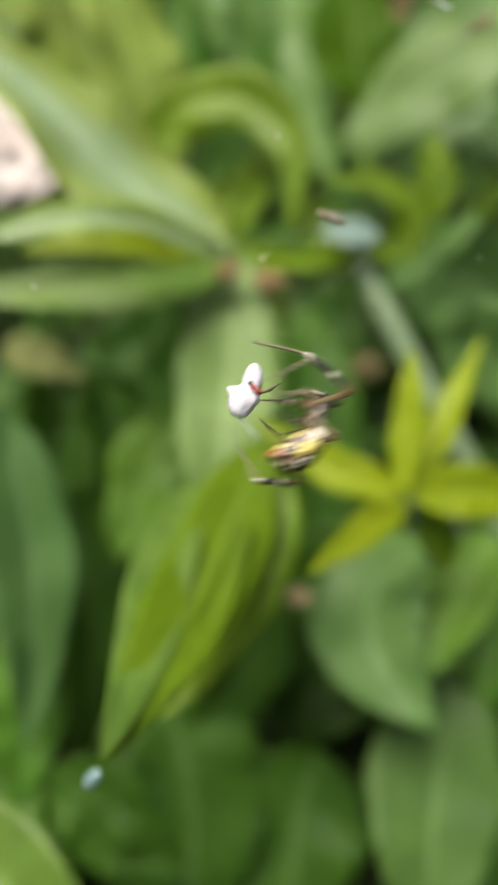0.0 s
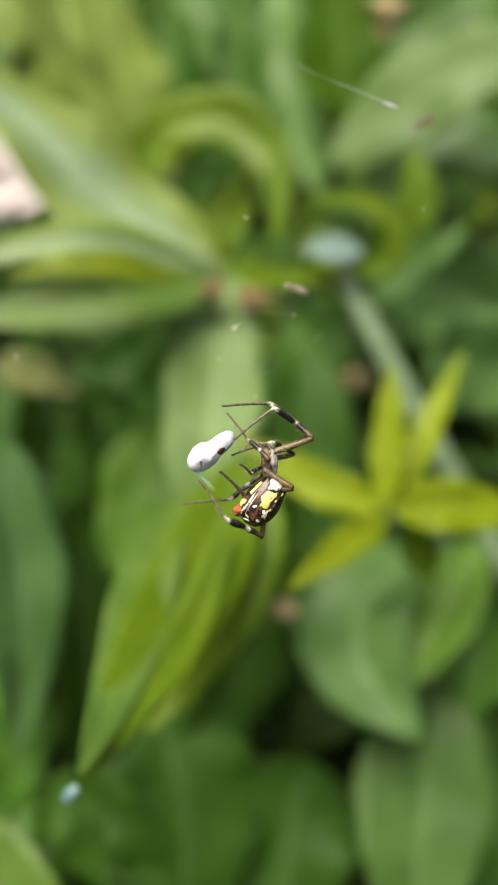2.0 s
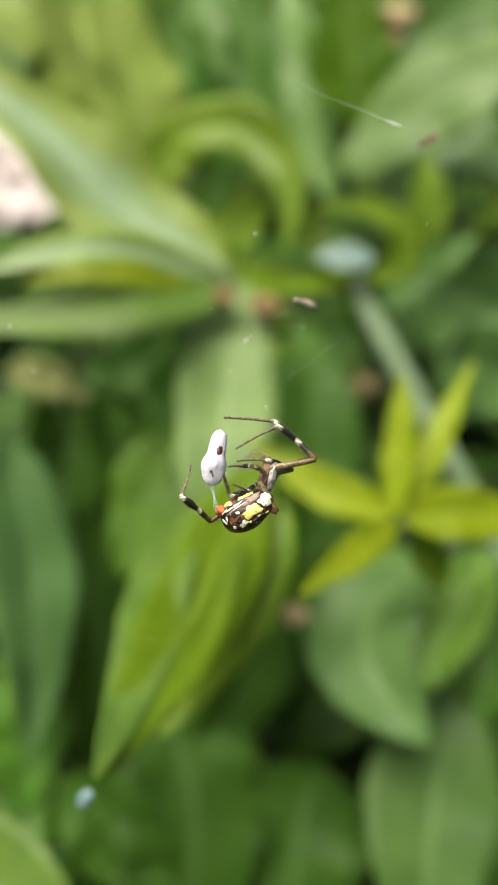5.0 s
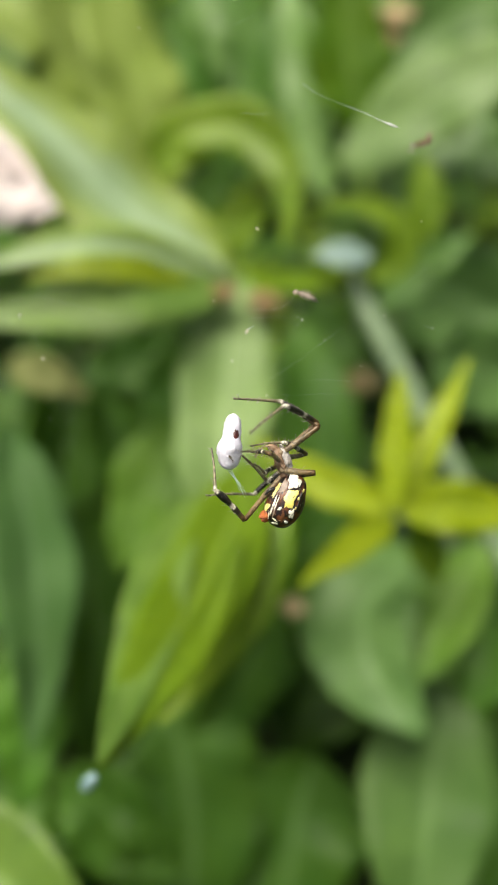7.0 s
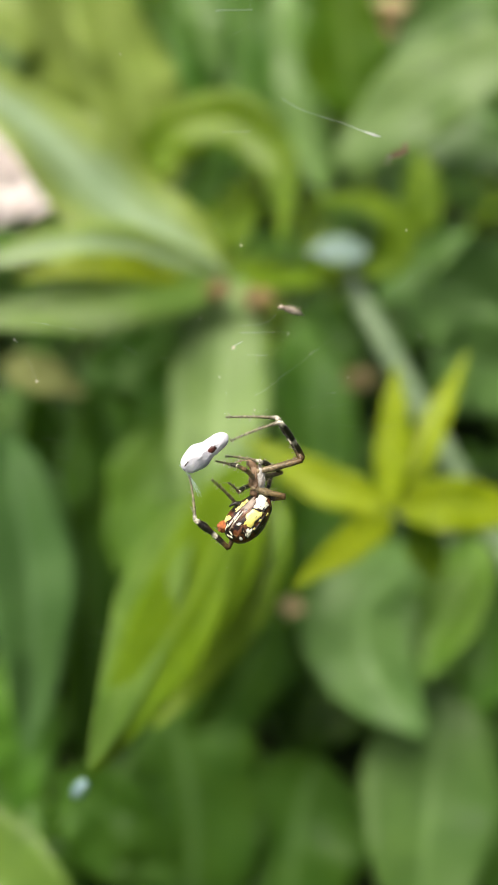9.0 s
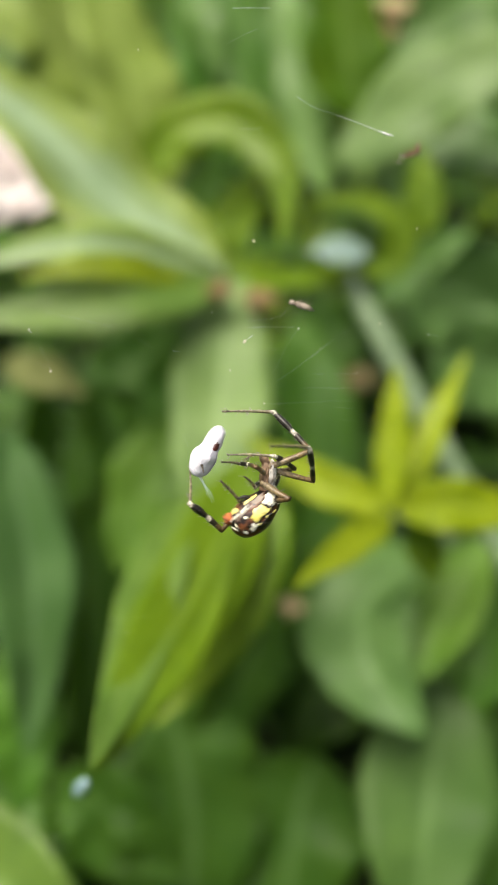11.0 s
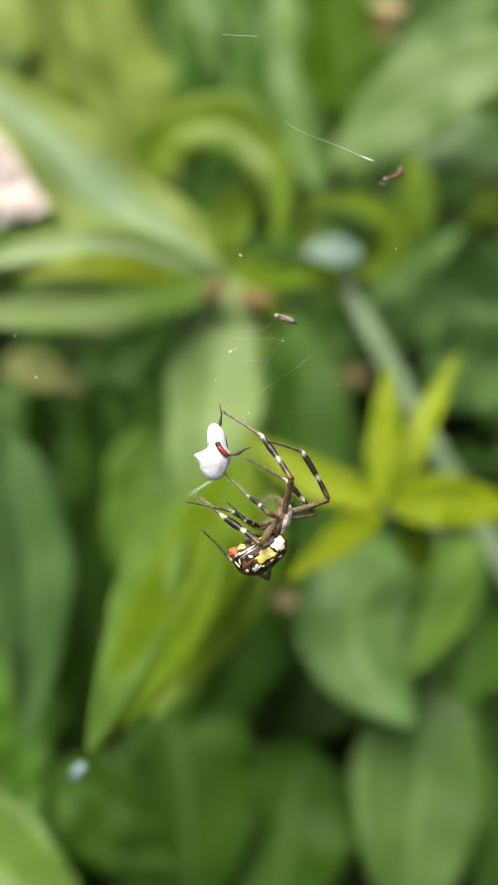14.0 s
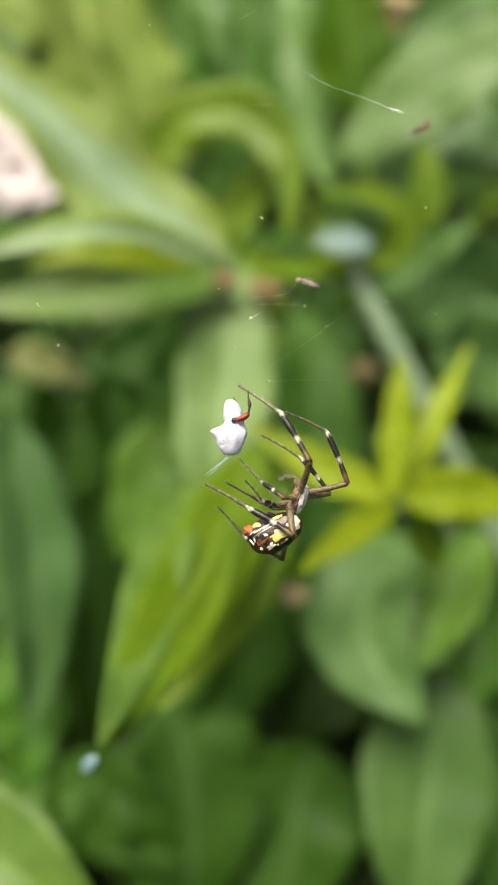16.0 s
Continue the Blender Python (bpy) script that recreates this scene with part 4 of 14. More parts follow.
part("shin", tube([(27 * PX, -4 * PX, 1 * PX), (35 * PX, -4 * PX, 14 * PX), (39 * PX, -3 * PX, 28 * PX), (44 * PX, -2 * PX, 38 * PX)], 2.4 * PX, 1.5 * PX, 8, 22, lumps=0.1, swell=(0.6, 0.9, 1.5, 1.5, 0.9, 0.6, 0.8, 0.6)), PREY_DARK, limb, "dark jointed shin")
part("knob", lump((6 * PX, 5 * PX, 5 * PX), (0, -1 * PX, 0), 0.2, 3, 2), BLACK, limb)
limb.location = (6 * PX, -17 * PX, 12 * PX)
second_limb = part("dark_leg", tube([(0, 0, 0), (11 * PX, -2 * PX, 9 * PX), (22 * PX, -2 * PX, 18 * PX), (33 * PX, -1 * PX, 33 * PX)], 2.2 * PX, 1.2 * PX, 8, 22, lumps=0.1, swell=(0.7, 1.2, 1.6, 1.3, 0.7, 0.8, 0.6)), PREY_DARK, prey, "thin dark insect leg")
part("dark_patch", lump((3.4 * PX, 6.0 * PX, 12 * PX), (18.6 * PX, 1 * PX, 10 * PX), 0.4, 5, 3, 1.5), RED_DARK, prey, "dark red insect body showing through the silk")
strands = thing("silk_strand", "fine strands of fresh silk drawn from the bundle", "silk")
for k in range(7):
    a, c = (-6 + 2 * k, (k % 3 - 1) * 1.5, -8 + (k % 2) * 3), (-4 + 1.6 * k, 0, 47 + 7 * (k % 3))
    b = (-1.5 + 0.5 * k, (k % 2), 22)
    part("thread", tube([Vector(a) * PX, Vector(b) * PX, Vector(c) * PX], 0.24 * PX, 0.16 * PX, 6, 14), SILK_THREAD, strands)

# ---- the web ----
THREAD = plain("silk_thread", (0.75, 0.78, 0.74), (0.9, 0.92, 0.9), 900.0, 0.3, 0.1)
SPECK = plain("pale_speck", (0.62, 0.58, 0.36), (0.86, 0.82, 0.62), 1500.0, 0.5)
HUSK_TAN = plain("tan_husk", (0.26, 0.21, 0.15), (0.5, 0.43, 0.34), 900.0, 0.6)
HUSK_BROWN = plain("brown_husk", (0.11, 0.055, 0.03), (0.27, 0.15, 0.085), 900.0, 0.6)
web = thing("spider_web", "torn orb web of fine silk threads with caught specks", "web")
THREADS = [
    (0.16, (-0.00114, 0.01269, 0.01512), (0.00091, 0.01181, 0.01408), (0.00395, 0.01103, 0.01315)),
    (0.32, (0.00395, 0.01103, 0.01315), (0.00683, 0.01035, 0.01233), (0.01002, 0.00942, 0.01123)),
    (0.02, (-0.03075, -0.03114, -0.03711), (-0.02620, -0.03143, -0.03746), (-0.02050, -0.03124, -0.03723)),
    (0.015, (-0.02961, -0.03246, -0.03868), (-0.02430, -0.03270, -0.03897)),
    (0.06, (-0.00623, -0.01210, -0.01443), (-0.00304, -0.01074, -0.01280), (0.00015, -0.00932, -0.01111), (0.00243, -0.00825, -0.00983)),
    (0.08, (-0.00820, -0.00674, -0.00803), (-0.00456, -0.00674, -0.00803), (-0.00144, -0.00683, -0.00814)),
    (0.07, (-0.00683, -0.00859, -0.01024), (-0.00418, -0.00869, -0.01035)),
    (0.08, (-0.00835, -0.00615, -0.00733), (-0.00418, -0.00591, -0.00704), (-0.00228, -0.00478, -0.00570)),
    (0.03, (-0.00144, -0.00683, -0.00814), (-0.00304, -0.00830, -0.00989), (-0.00607, -0.01196, -0.01425)),
    (0.024, (-0.00607, -0.01328, -0.01582), (-0.00000, -0.01318, -0.01570), (0.00607, -0.01308, -0.01559)),
    (0.25, (-0.00942, 0.02035, 0.02426), (-0.00456, 0.02025, 0.02414)),
    (0.08, (-0.00911, 0.01015, 0.01210), (-0.00547, 0.01010, 0.01204)),
    (0.03, (0.00243, -0.00825, -0.00983), (0.00850, -0.00561, -0.00669), (0.01488, -0.00264, -0.00314)),
    (0.06, (-0.03599, -0.00800, -0.00954), (-0.03516, -0.00908, -0.01082), (-0.03455, -0.01015, -0.01210)),
    (0.04, (-0.02308, -0.00742, -0.00884), (-0.02096, -0.00830, -0.00989)),
    (0.035, (-0.03462, -0.01489, -0.01774), (-0.03052, -0.01518, -0.01809)),
    (0.018, (-0.00000, -0.01074, -0.01280), (0.00683, -0.01088, -0.01297), (0.01519, -0.01074, -0.01280)),
    (0.02, (-0.00152, -0.01191, -0.01419), (0.00683, -0.01210, -0.01443), (0.01670, -0.01191, -0.01419)),
    (0.02, (0.00304, -0.01367, -0.01629), (0.01063, -0.01396, -0.01664), (0.01822, -0.01376, -0.01640)),
    (0.02, (0.00228, -0.01464, -0.01745), (0.00987, -0.01498, -0.01786), (0.01746, -0.01474, -0.01757)),
    (0.012, (-0.01025, -0.01352, -0.01611), (-0.00683, -0.01074, -0.01280), (0.00000, 0.00000, 0.00000), (0.01002, 0.00942, 0.01123)),
    (0.01, (-0.00342, -0.01620, -0.01931), (0.00456, -0.01318, -0.01570), (0.01519, -0.00976, -0.01163), (0.03189, -0.00293, -0.00349)),
    (0.01, (-0.01291, -0.02196, -0.02617), (-0.01974, -0.01367, -0.01629), (-0.03462, -0.01010, -0.01204), (-0.05391, 0.00000, -0.00000)),
    (0.01, (-0.01025, -0.01352, -0.01611), (-0.00911, -0.00683, -0.00814), (-0.00721, 0.00059, 0.00070), (-0.00456, 0.02343, 0.02792)),
    (0.008, (-0.00987, -0.02621, -0.03124), (-0.01974, -0.02880, -0.03432), (-0.03493, -0.03124, -0.03723), (-0.05163, -0.03319, -0.03955)),
    (0.05, (-0.01046, 0.02175, 0.01985), (-0.00833, 0.02246, 0.02070), (-0.00611, 0.02302, 0.02137)),
    (0.02, (0.01170, -0.00547, -0.01259), (0.01542, -0.00557, -0.01271), (0.01937, -0.00577, -0.01295)),
    (0.04, (0.01542, -0.00404, -0.01089), (0.01660, -0.00424, -0.01113), (0.01779, -0.00450, -0.01144)),
    (0.22, (-0.00857, -0.00440, -0.01131), (-0.00809, -0.00424, -0.01113), (-0.00762, -0.00404, -0.01089)),
    (0.12, (-0.03880, -0.00297, -0.00962), (-0.03864, -0.00318, -0.00986), (-0.03840, -0.00338, -0.01010)),
    (0.02, (-0.03461, -0.01350, -0.02217), (-0.03207, -0.01371, -0.02241), (-0.03089, -0.01376, -0.02247)),
    (0.035, (-0.03550, -0.00500, -0.00596), (-0.03040, -0.00572, -0.00682), (-0.02530, -0.00660, -0.00787)),
    (0.05, (-0.01893, -0.00526, -0.01235), (-0.01735, -0.00536, -0.01247)),
]
for size, *points in THREADS:
    part("thread", tube(points, size * PX, size * PX, 6, 14), THREAD, web)
part("thread_tip", tube([(0.00942, 0.00961, 0.01146), (0.01048, 0.00932, 0.01111), (0.01147, 0.00913, 0.01088)], 1.9 * PX, 1.4 * PX, 8, 16, swell=(0.2, 0.6, 1.0, 1.0, 0.6, 0.1)), THREAD, web, "bright thickened thread end")
for size, at in ((4.2, (-0.00866, -0.00791, -0.00942)), (2.2, (-0.01063, -0.01035, -0.01233)), (2.2, (-0.00623, -0.01323, -0.01576)), (3.4, (-0.00721, 0.00059, 0.00070)), (2.4, (0.01427, 0.00127, 0.00151)), (2.2, (0.00919, -0.00664, -0.00791)), (1.8, (0.00607, -0.01079, -0.01285)), (1.6, (0.00418, -0.01206, -0.01437)), (3.2, (-0.03462, -0.01010, -0.01204)), (2.4, (-0.03743, -0.00649, -0.00774)), (2.0, (0.00137, -0.00864, -0.01030)), (2.4, (-0.00152, -0.00693, -0.00826)), (1.8, (-0.01291, -0.00537, -0.00640)), (1.8, (0.01557, -0.00771, -0.00919)), (2.0, (-0.02202, 0.01708, 0.02036))):
    part("silk_speck", lump((size ** 1.3 * 0.55 * PX, size ** 1.3 * 0.3 * PX, size ** 1.3 * 0.32 * PX), at, 0.95, size, 3, turn=Matrix.Rotation(size * 2.0, 3, "Y")), SPECK, web)
caught_things = []


def husk(label, at, length, turn, material, seed, wing=0.0):
    """The dry remains of a small insect: a shell with a stub of wing and legs."""
    ob = thing("insect_husk", label, "insect husk", "husks in the web")
    m = Matrix.Rotation(radians(turn), 3, "Y")
    shell = part("shell", lump((length, length * 0.24, length * 0.27), at, 0.6, seed, 4, 2.2, m), material, ob)
    part("head", lump((length * 0.3, length * 0.2, length * 0.22), Vector(at) + m @ Vector((-length * 1.1, 0, 0)), 0.6, seed + 1, 2), HUSK_TAN, ob)
    for i in (-1, 0, 1):
        a = Vector(at) + m @ Vector((length * 0.4 * i, 0, length * 0.2))
        part("leg", tube([a, a + m @ Vector((length * 0.2 * i, 0, length * 0.25)), a + m @ Vector((length * 0.35, 0, length * 0.4))], 0.035 * length, 0.02 * length, 5, 6), material, shell)
    if wing:
        a = Vector(at) + m @ Vector((length * 0.7, 0, 0))
        part("wing", blade([a, a + Vector((0.1, 0.6, 0.7)) * wing * 0.5, a + Vector((0.25, 0.64, 0.77)) * wing], wing * 0.2, (0.1, -0.77, 0.64), 0.1, nu=6, nv=2), material, shell)
        b = Vector(at) + m @ Vector((-length * 1.5, 0, 0)) - Vector((0, 0.64, 0.77)) * length * 0.5
        part("stray_thread", tube([b - Vector((6 * PX, 0, 0)), b, b + Vector((6 * PX, -2 * PX, -2 * PX))], 1.2 * PX, 0.8 * PX, 6, 8, swell=(0.4, 1.0, 0.5)), HUSK_TAN, shell)
    caught_things.append(ob)


husk("small tan dry insect husk caught in the web", (-0.00091, -0.00503, -0.00599), 17 * PX, 22, HUSK_TAN, 1)
husk("small brown dry insect husk caught in the web", (0.01172, -0.00168, 0.01201), 12 * PX, -16, HUSK_BROWN, 2, wing=15 * PX)



def at(t, x, y, z, rx, ry, rz):
    """A row of a path: seconds, millimetres and degrees."""
    return t, pose(x / 1000, y / 1000, z / 1000, rx, ry, rz)


def motions():
    walk(spider, [
        at(0, 3.12, 79.99, 328.98, -49.0, -31.4, 30.0), at(0.1, -11.09, 76.79, 324.91, -40.5, -6.8, 4.9), at(0.2, 7.98, 75.65, 323.90, -73.8, -47.9, 67.8), at(0.3, 3.38, 74.06, 321.98, -63.9, -44.3, 54.2),
        at(0.4, -1.61, 74.52, 322.62, -47.8, -30.0, 28.2), at(0.5, 4.76, 77.73, 326.88, -59.6, -42.0, 48.1), at(0.6, -1.70, 77.37, 326.92, -50.1, -33.3, 32.6), at(0.7, 4.52, 77.14, 327.51, -63.9, -44.4, 54.2),
        at(0.8, 0.12, 74.06, 324.62, -54.2, -37.6, 39.4), at(0.9, 1.24, 77.32, 329.32, -50.3, -33.3, 32.7), at(1, -4.41, 75.81, 328.03, -42.0, -15.8, 12.9), at(1.1, 3.72, 76.04, 328.82, -50.4, -33.3, 32.7),
        at(1.2, -1.01, 74.39, 327.03, -44.4, -22.9, 20.2), at(1.3, 6.58, 73.35, 326.06, -64.6, -44.5, 55.3), at(1.4, -1.27, 76.31, 329.65, -48.7, -30.9, 29.9), at(1.5, 3.17, 74.10, 327.27, -48.6, -30.8, 29.8),
        at(1.6, 1.92, 76.95, 330.89, -42.2, -16.7, 14.3), at(1.7, 1.16, 74.19, 327.83, -46.8, -28.1, 26.4), at(1.8, 2.43, 75.08, 329.13, -52.5, -36.0, 37.1), at(1.9, 4.54, 74.13, 328.28, -52.4, -36.0, 37.0),
        at(2, 4.35, 75.17, 329.83, -53.6, -37.2, 39.0), at(2.1, 1.34, 74.56, 329.40, -40.4, -9.2, 7.4), at(2.2, 2.05, 73.46, 328.38, -60.5, -42.7, 49.9), at(2.3, 2.68, 74.17, 329.60, -43.0, -20.4, 17.8),
        at(2.4, 1.53, 73.86, 329.71, -49.5, -32.9, 32.3), at(2.5, 2.59, 73.05, 329.39, -44.6, -24.7, 22.3), at(2.6, 1.77, 74.17, 331.83, -52.1, -36.0, 37.1), at(2.7, 1.97, 72.82, 331.68, -43.8, -22.4, 20.2),
        at(2.8, 0.07, 73.16, 333.61, -49.6, -32.6, 32.5), at(2.9, 1.44, 72.74, 334.27, -43.2, -20.1, 18.0), at(3, 2.05, 72.88, 334.91, -42.3, -17.1, 15.2), at(3.1, 0.28, 73.62, 335.51, -41.2, -12.7, 11.0),
        at(3.2, 2.09, 71.31, 332.01, -48.7, -31.4, 30.8), at(3.3, 0.45, 72.16, 332.06, -48.2, -30.9, 29.9), at(3.4, 4.63, 74.45, 333.83, -43.8, -22.7, 20.2), at(3.5, -3.60, 72.55, 330.72, -40.0, -7.8, 6.3),
        at(3.6, 2.76, 74.77, 332.75, -49.5, -33.1, 32.5), at(3.7, -3.09, 72.83, 329.71, -39.8, -6.1, 5.2), at(3.8, 6.21, 74.44, 330.99, -69.3, -47.1, 63.1), at(3.9, 1.01, 73.08, 328.94, -49.3, -32.9, 32.7),
        at(4, 1.20, 74.43, 330.40, -57.1, -40.7, 45.7), at(4.1, 0.96, 72.90, 328.56, -50.8, -34.8, 35.5), at(4.2, 1.27, 74.69, 330.77, -43.6, -22.5, 20.5), at(4.35, -0.86, 74.13, 330.23, -42.5, -19.3, 17.4),
        at(4.51, 2.12, 73.76, 329.94, -57.6, -41.0, 46.4), at(4.67, 0.11, 74.00, 330.47, -43.2, -21.3, 19.3), at(4.83, 3.03, 73.60, 330.25, -60.8, -43.1, 51.2), at(4.99, -0.27, 74.14, 331.25, -43.9, -22.9, 21.0),
        at(5.15, 3.59, 73.08, 330.29, -58.7, -41.7, 48.0), at(5.31, 0.80, 73.70, 331.45, -42.1, -17.6, 15.7), at(5.47, 3.82, 73.32, 331.35, -59.6, -42.2, 49.4), at(5.63, 0.77, 72.48, 330.78, -43.5, -21.6, 19.7),
        at(5.79, 4.20, 73.05, 331.84, -62.6, -43.9, 53.6), at(5.95, 1.23, 72.78, 331.95, -43.9, -22.7, 20.8), at(6.11, 4.71, 71.81, 331.15, -56.7, -40.0, 44.7), at(6.27, 0.93, 71.83, 331.58, -44.1, -23.0, 21.1),
        at(6.5, 2.87, 70.85, 330.89, -52.3, -36.0, 37.6), at(6.6, 3.70, 70.03, 330.14, -67.7, -46.2, 60.6), at(6.7, -1.84, 70.77, 331.37, -42.8, -19.7, 17.6), at(6.8, 3.04, 71.41, 332.43, -49.7, -33.0, 32.8),
        at(6.9, -1.61, 69.49, 330.37, -45.4, -26.3, 24.3), at(7, 4.52, 71.46, 332.85, -64.1, -44.8, 55.4), at(7.1, -0.22, 69.80, 330.24, -43.8, -22.8, 20.4), at(7.2, 1.58, 72.13, 331.58, -57.5, -40.8, 45.9),
        at(7.3, 1.02, 72.79, 330.63, -41.9, -16.7, 14.7), at(7.4, 5.08, 73.09, 329.50, -49.7, -32.8, 32.9), at(7.5, 0.86, 72.99, 328.81, -63.9, -44.4, 55.4), at(7.6, 2.28, 74.65, 330.84, -40.8, -10.6, 9.4),
        at(7.7, 0.48, 75.21, 331.67, -49.8, -32.8, 33.0), at(7.8, 0.32, 74.50, 331.02, -40.8, -10.7, 9.4), at(7.9, 1.62, 72.94, 329.39, -50.0, -32.9, 33.1), at(8, 0.12, 74.11, 331.01, -48.6, -31.0, 30.4),
        at(8.1, 1.68, 73.85, 330.94, -42.2, -16.8, 14.8), at(8.2, 1.53, 74.33, 331.81, -47.6, -29.6, 28.5), at(8.3, 2.39, 72.80, 330.28, -47.4, -29.5, 28.4), at(8.4, -1.18, 72.22, 329.82, -45.4, -26.1, 24.2),
        at(8.5, 1.05, 73.25, 331.14, -45.7, -26.7, 24.9), at(8.6, 2.95, 71.78, 329.34, -49.5, -32.7, 32.5), at(8.7, 6.27, 71.31, 328.68, -58.7, -41.5, 47.7), at(8.8, 2.44, 71.77, 329.18, -57.2, -40.3, 45.5),
        at(8.9, 4.00, 74.41, 332.26, -42.7, -19.2, 17.3), at(9, 1.58, 71.90, 329.25, -50.9, -34.4, 35.3), at(9.1, 3.60, 73.16, 330.75, -52.0, -35.6, 37.2), at(9.2, 2.04, 74.36, 332.22, -41.9, -16.2, 14.5),
        at(9.35, 2.00, 72.44, 329.96, -44.0, -22.7, 20.9), at(9.51, 4.63, 72.71, 330.31, -60.2, -42.3, 50.1), at(9.67, 1.82, 72.61, 330.30, -42.0, -16.5, 14.9), at(9.83, 5.32, 72.37, 330.07, -59.2, -41.6, 48.5),
        at(9.99, 1.69, 72.09, 329.87, -44.3, -23.1, 21.4), at(10.15, 4.42, 72.38, 330.31, -63.4, -44.1, 54.7), at(10.31, 1.43, 72.04, 330.07, -42.1, -16.4, 14.8), at(10.47, 4.83, 72.12, 330.26, -61.0, -42.7, 51.2),
        at(10.63, 0.86, 72.47, 330.85, -43.6, -21.3, 19.5), at(10.79, 4.70, 72.16, 330.60, -58.6, -41.1, 47.6), at(10.95, 1.12, 72.05, 330.64, -43.9, -22.0, 20.3), at(11.11, 4.26, 72.17, 330.90, -62.2, -43.3, 52.8),
        at(11.3, 1.01, 72.21, 331.14, -57.5, -40.3, 45.8), at(11.4, 1.27, 74.03, 333.38, -41.3, -12.7, 11.3), at(11.5, 3.86, 72.01, 331.05, -46.7, -27.9, 26.8), at(11.6, 1.94, 73.10, 332.44, -54.2, -37.5, 40.6),
        at(11.7, 2.19, 71.28, 330.38, -44.0, -22.3, 20.5), at(11.8, 4.44, 72.31, 331.72, -49.7, -32.7, 32.8), at(11.9, 4.41, 72.03, 331.57, -54.1, -37.6, 40.5), at(12, 1.52, 70.72, 330.28, -43.3, -20.9, 19.0),
        at(12.1, 3.27, 71.73, 331.80, -52.3, -35.9, 37.5), at(12.2, 2.89, 72.72, 333.37, -47.3, -29.4, 28.4), at(12.3, 1.82, 71.68, 332.57, -41.9, -16.5, 14.6), at(12.4, 3.21, 70.00, 331.01, -52.1, -35.9, 37.4),
        at(12.5, 4.93, 71.34, 333.07, -53.3, -37.0, 39.3), at(12.6, 7.20, 67.69, 329.16, -63.6, -44.4, 55.0), at(12.7, 4.16, 66.06, 327.76, -45.3, -25.8, 24.1), at(12.8, 5.57, 65.98, 328.20, -43.7, -22.2, 20.2),
        at(12.9, 4.75, 65.41, 328.03, -42.9, -20.0, 18.0), at(13, 6.14, 65.42, 328.47, -43.0, -20.0, 18.0), at(13.5, 5.40, 65.13, 329.38, -43.2, -20.2, 18.2), at(14, 4.64, 64.00, 329.14, -43.7, -20.9, 19.0),
        at(14.5, 3.72, 64.98, 328.10, -43.5, -21.1, 18.9), at(15, 3.57, 65.27, 328.12, -43.5, -20.3, 18.4), at(15.5, 2.56, 64.87, 328.15, -43.4, -19.6, 17.6), at(16, 3.04, 66.56, 326.93, -43.3, -19.7, 17.7),
    ])
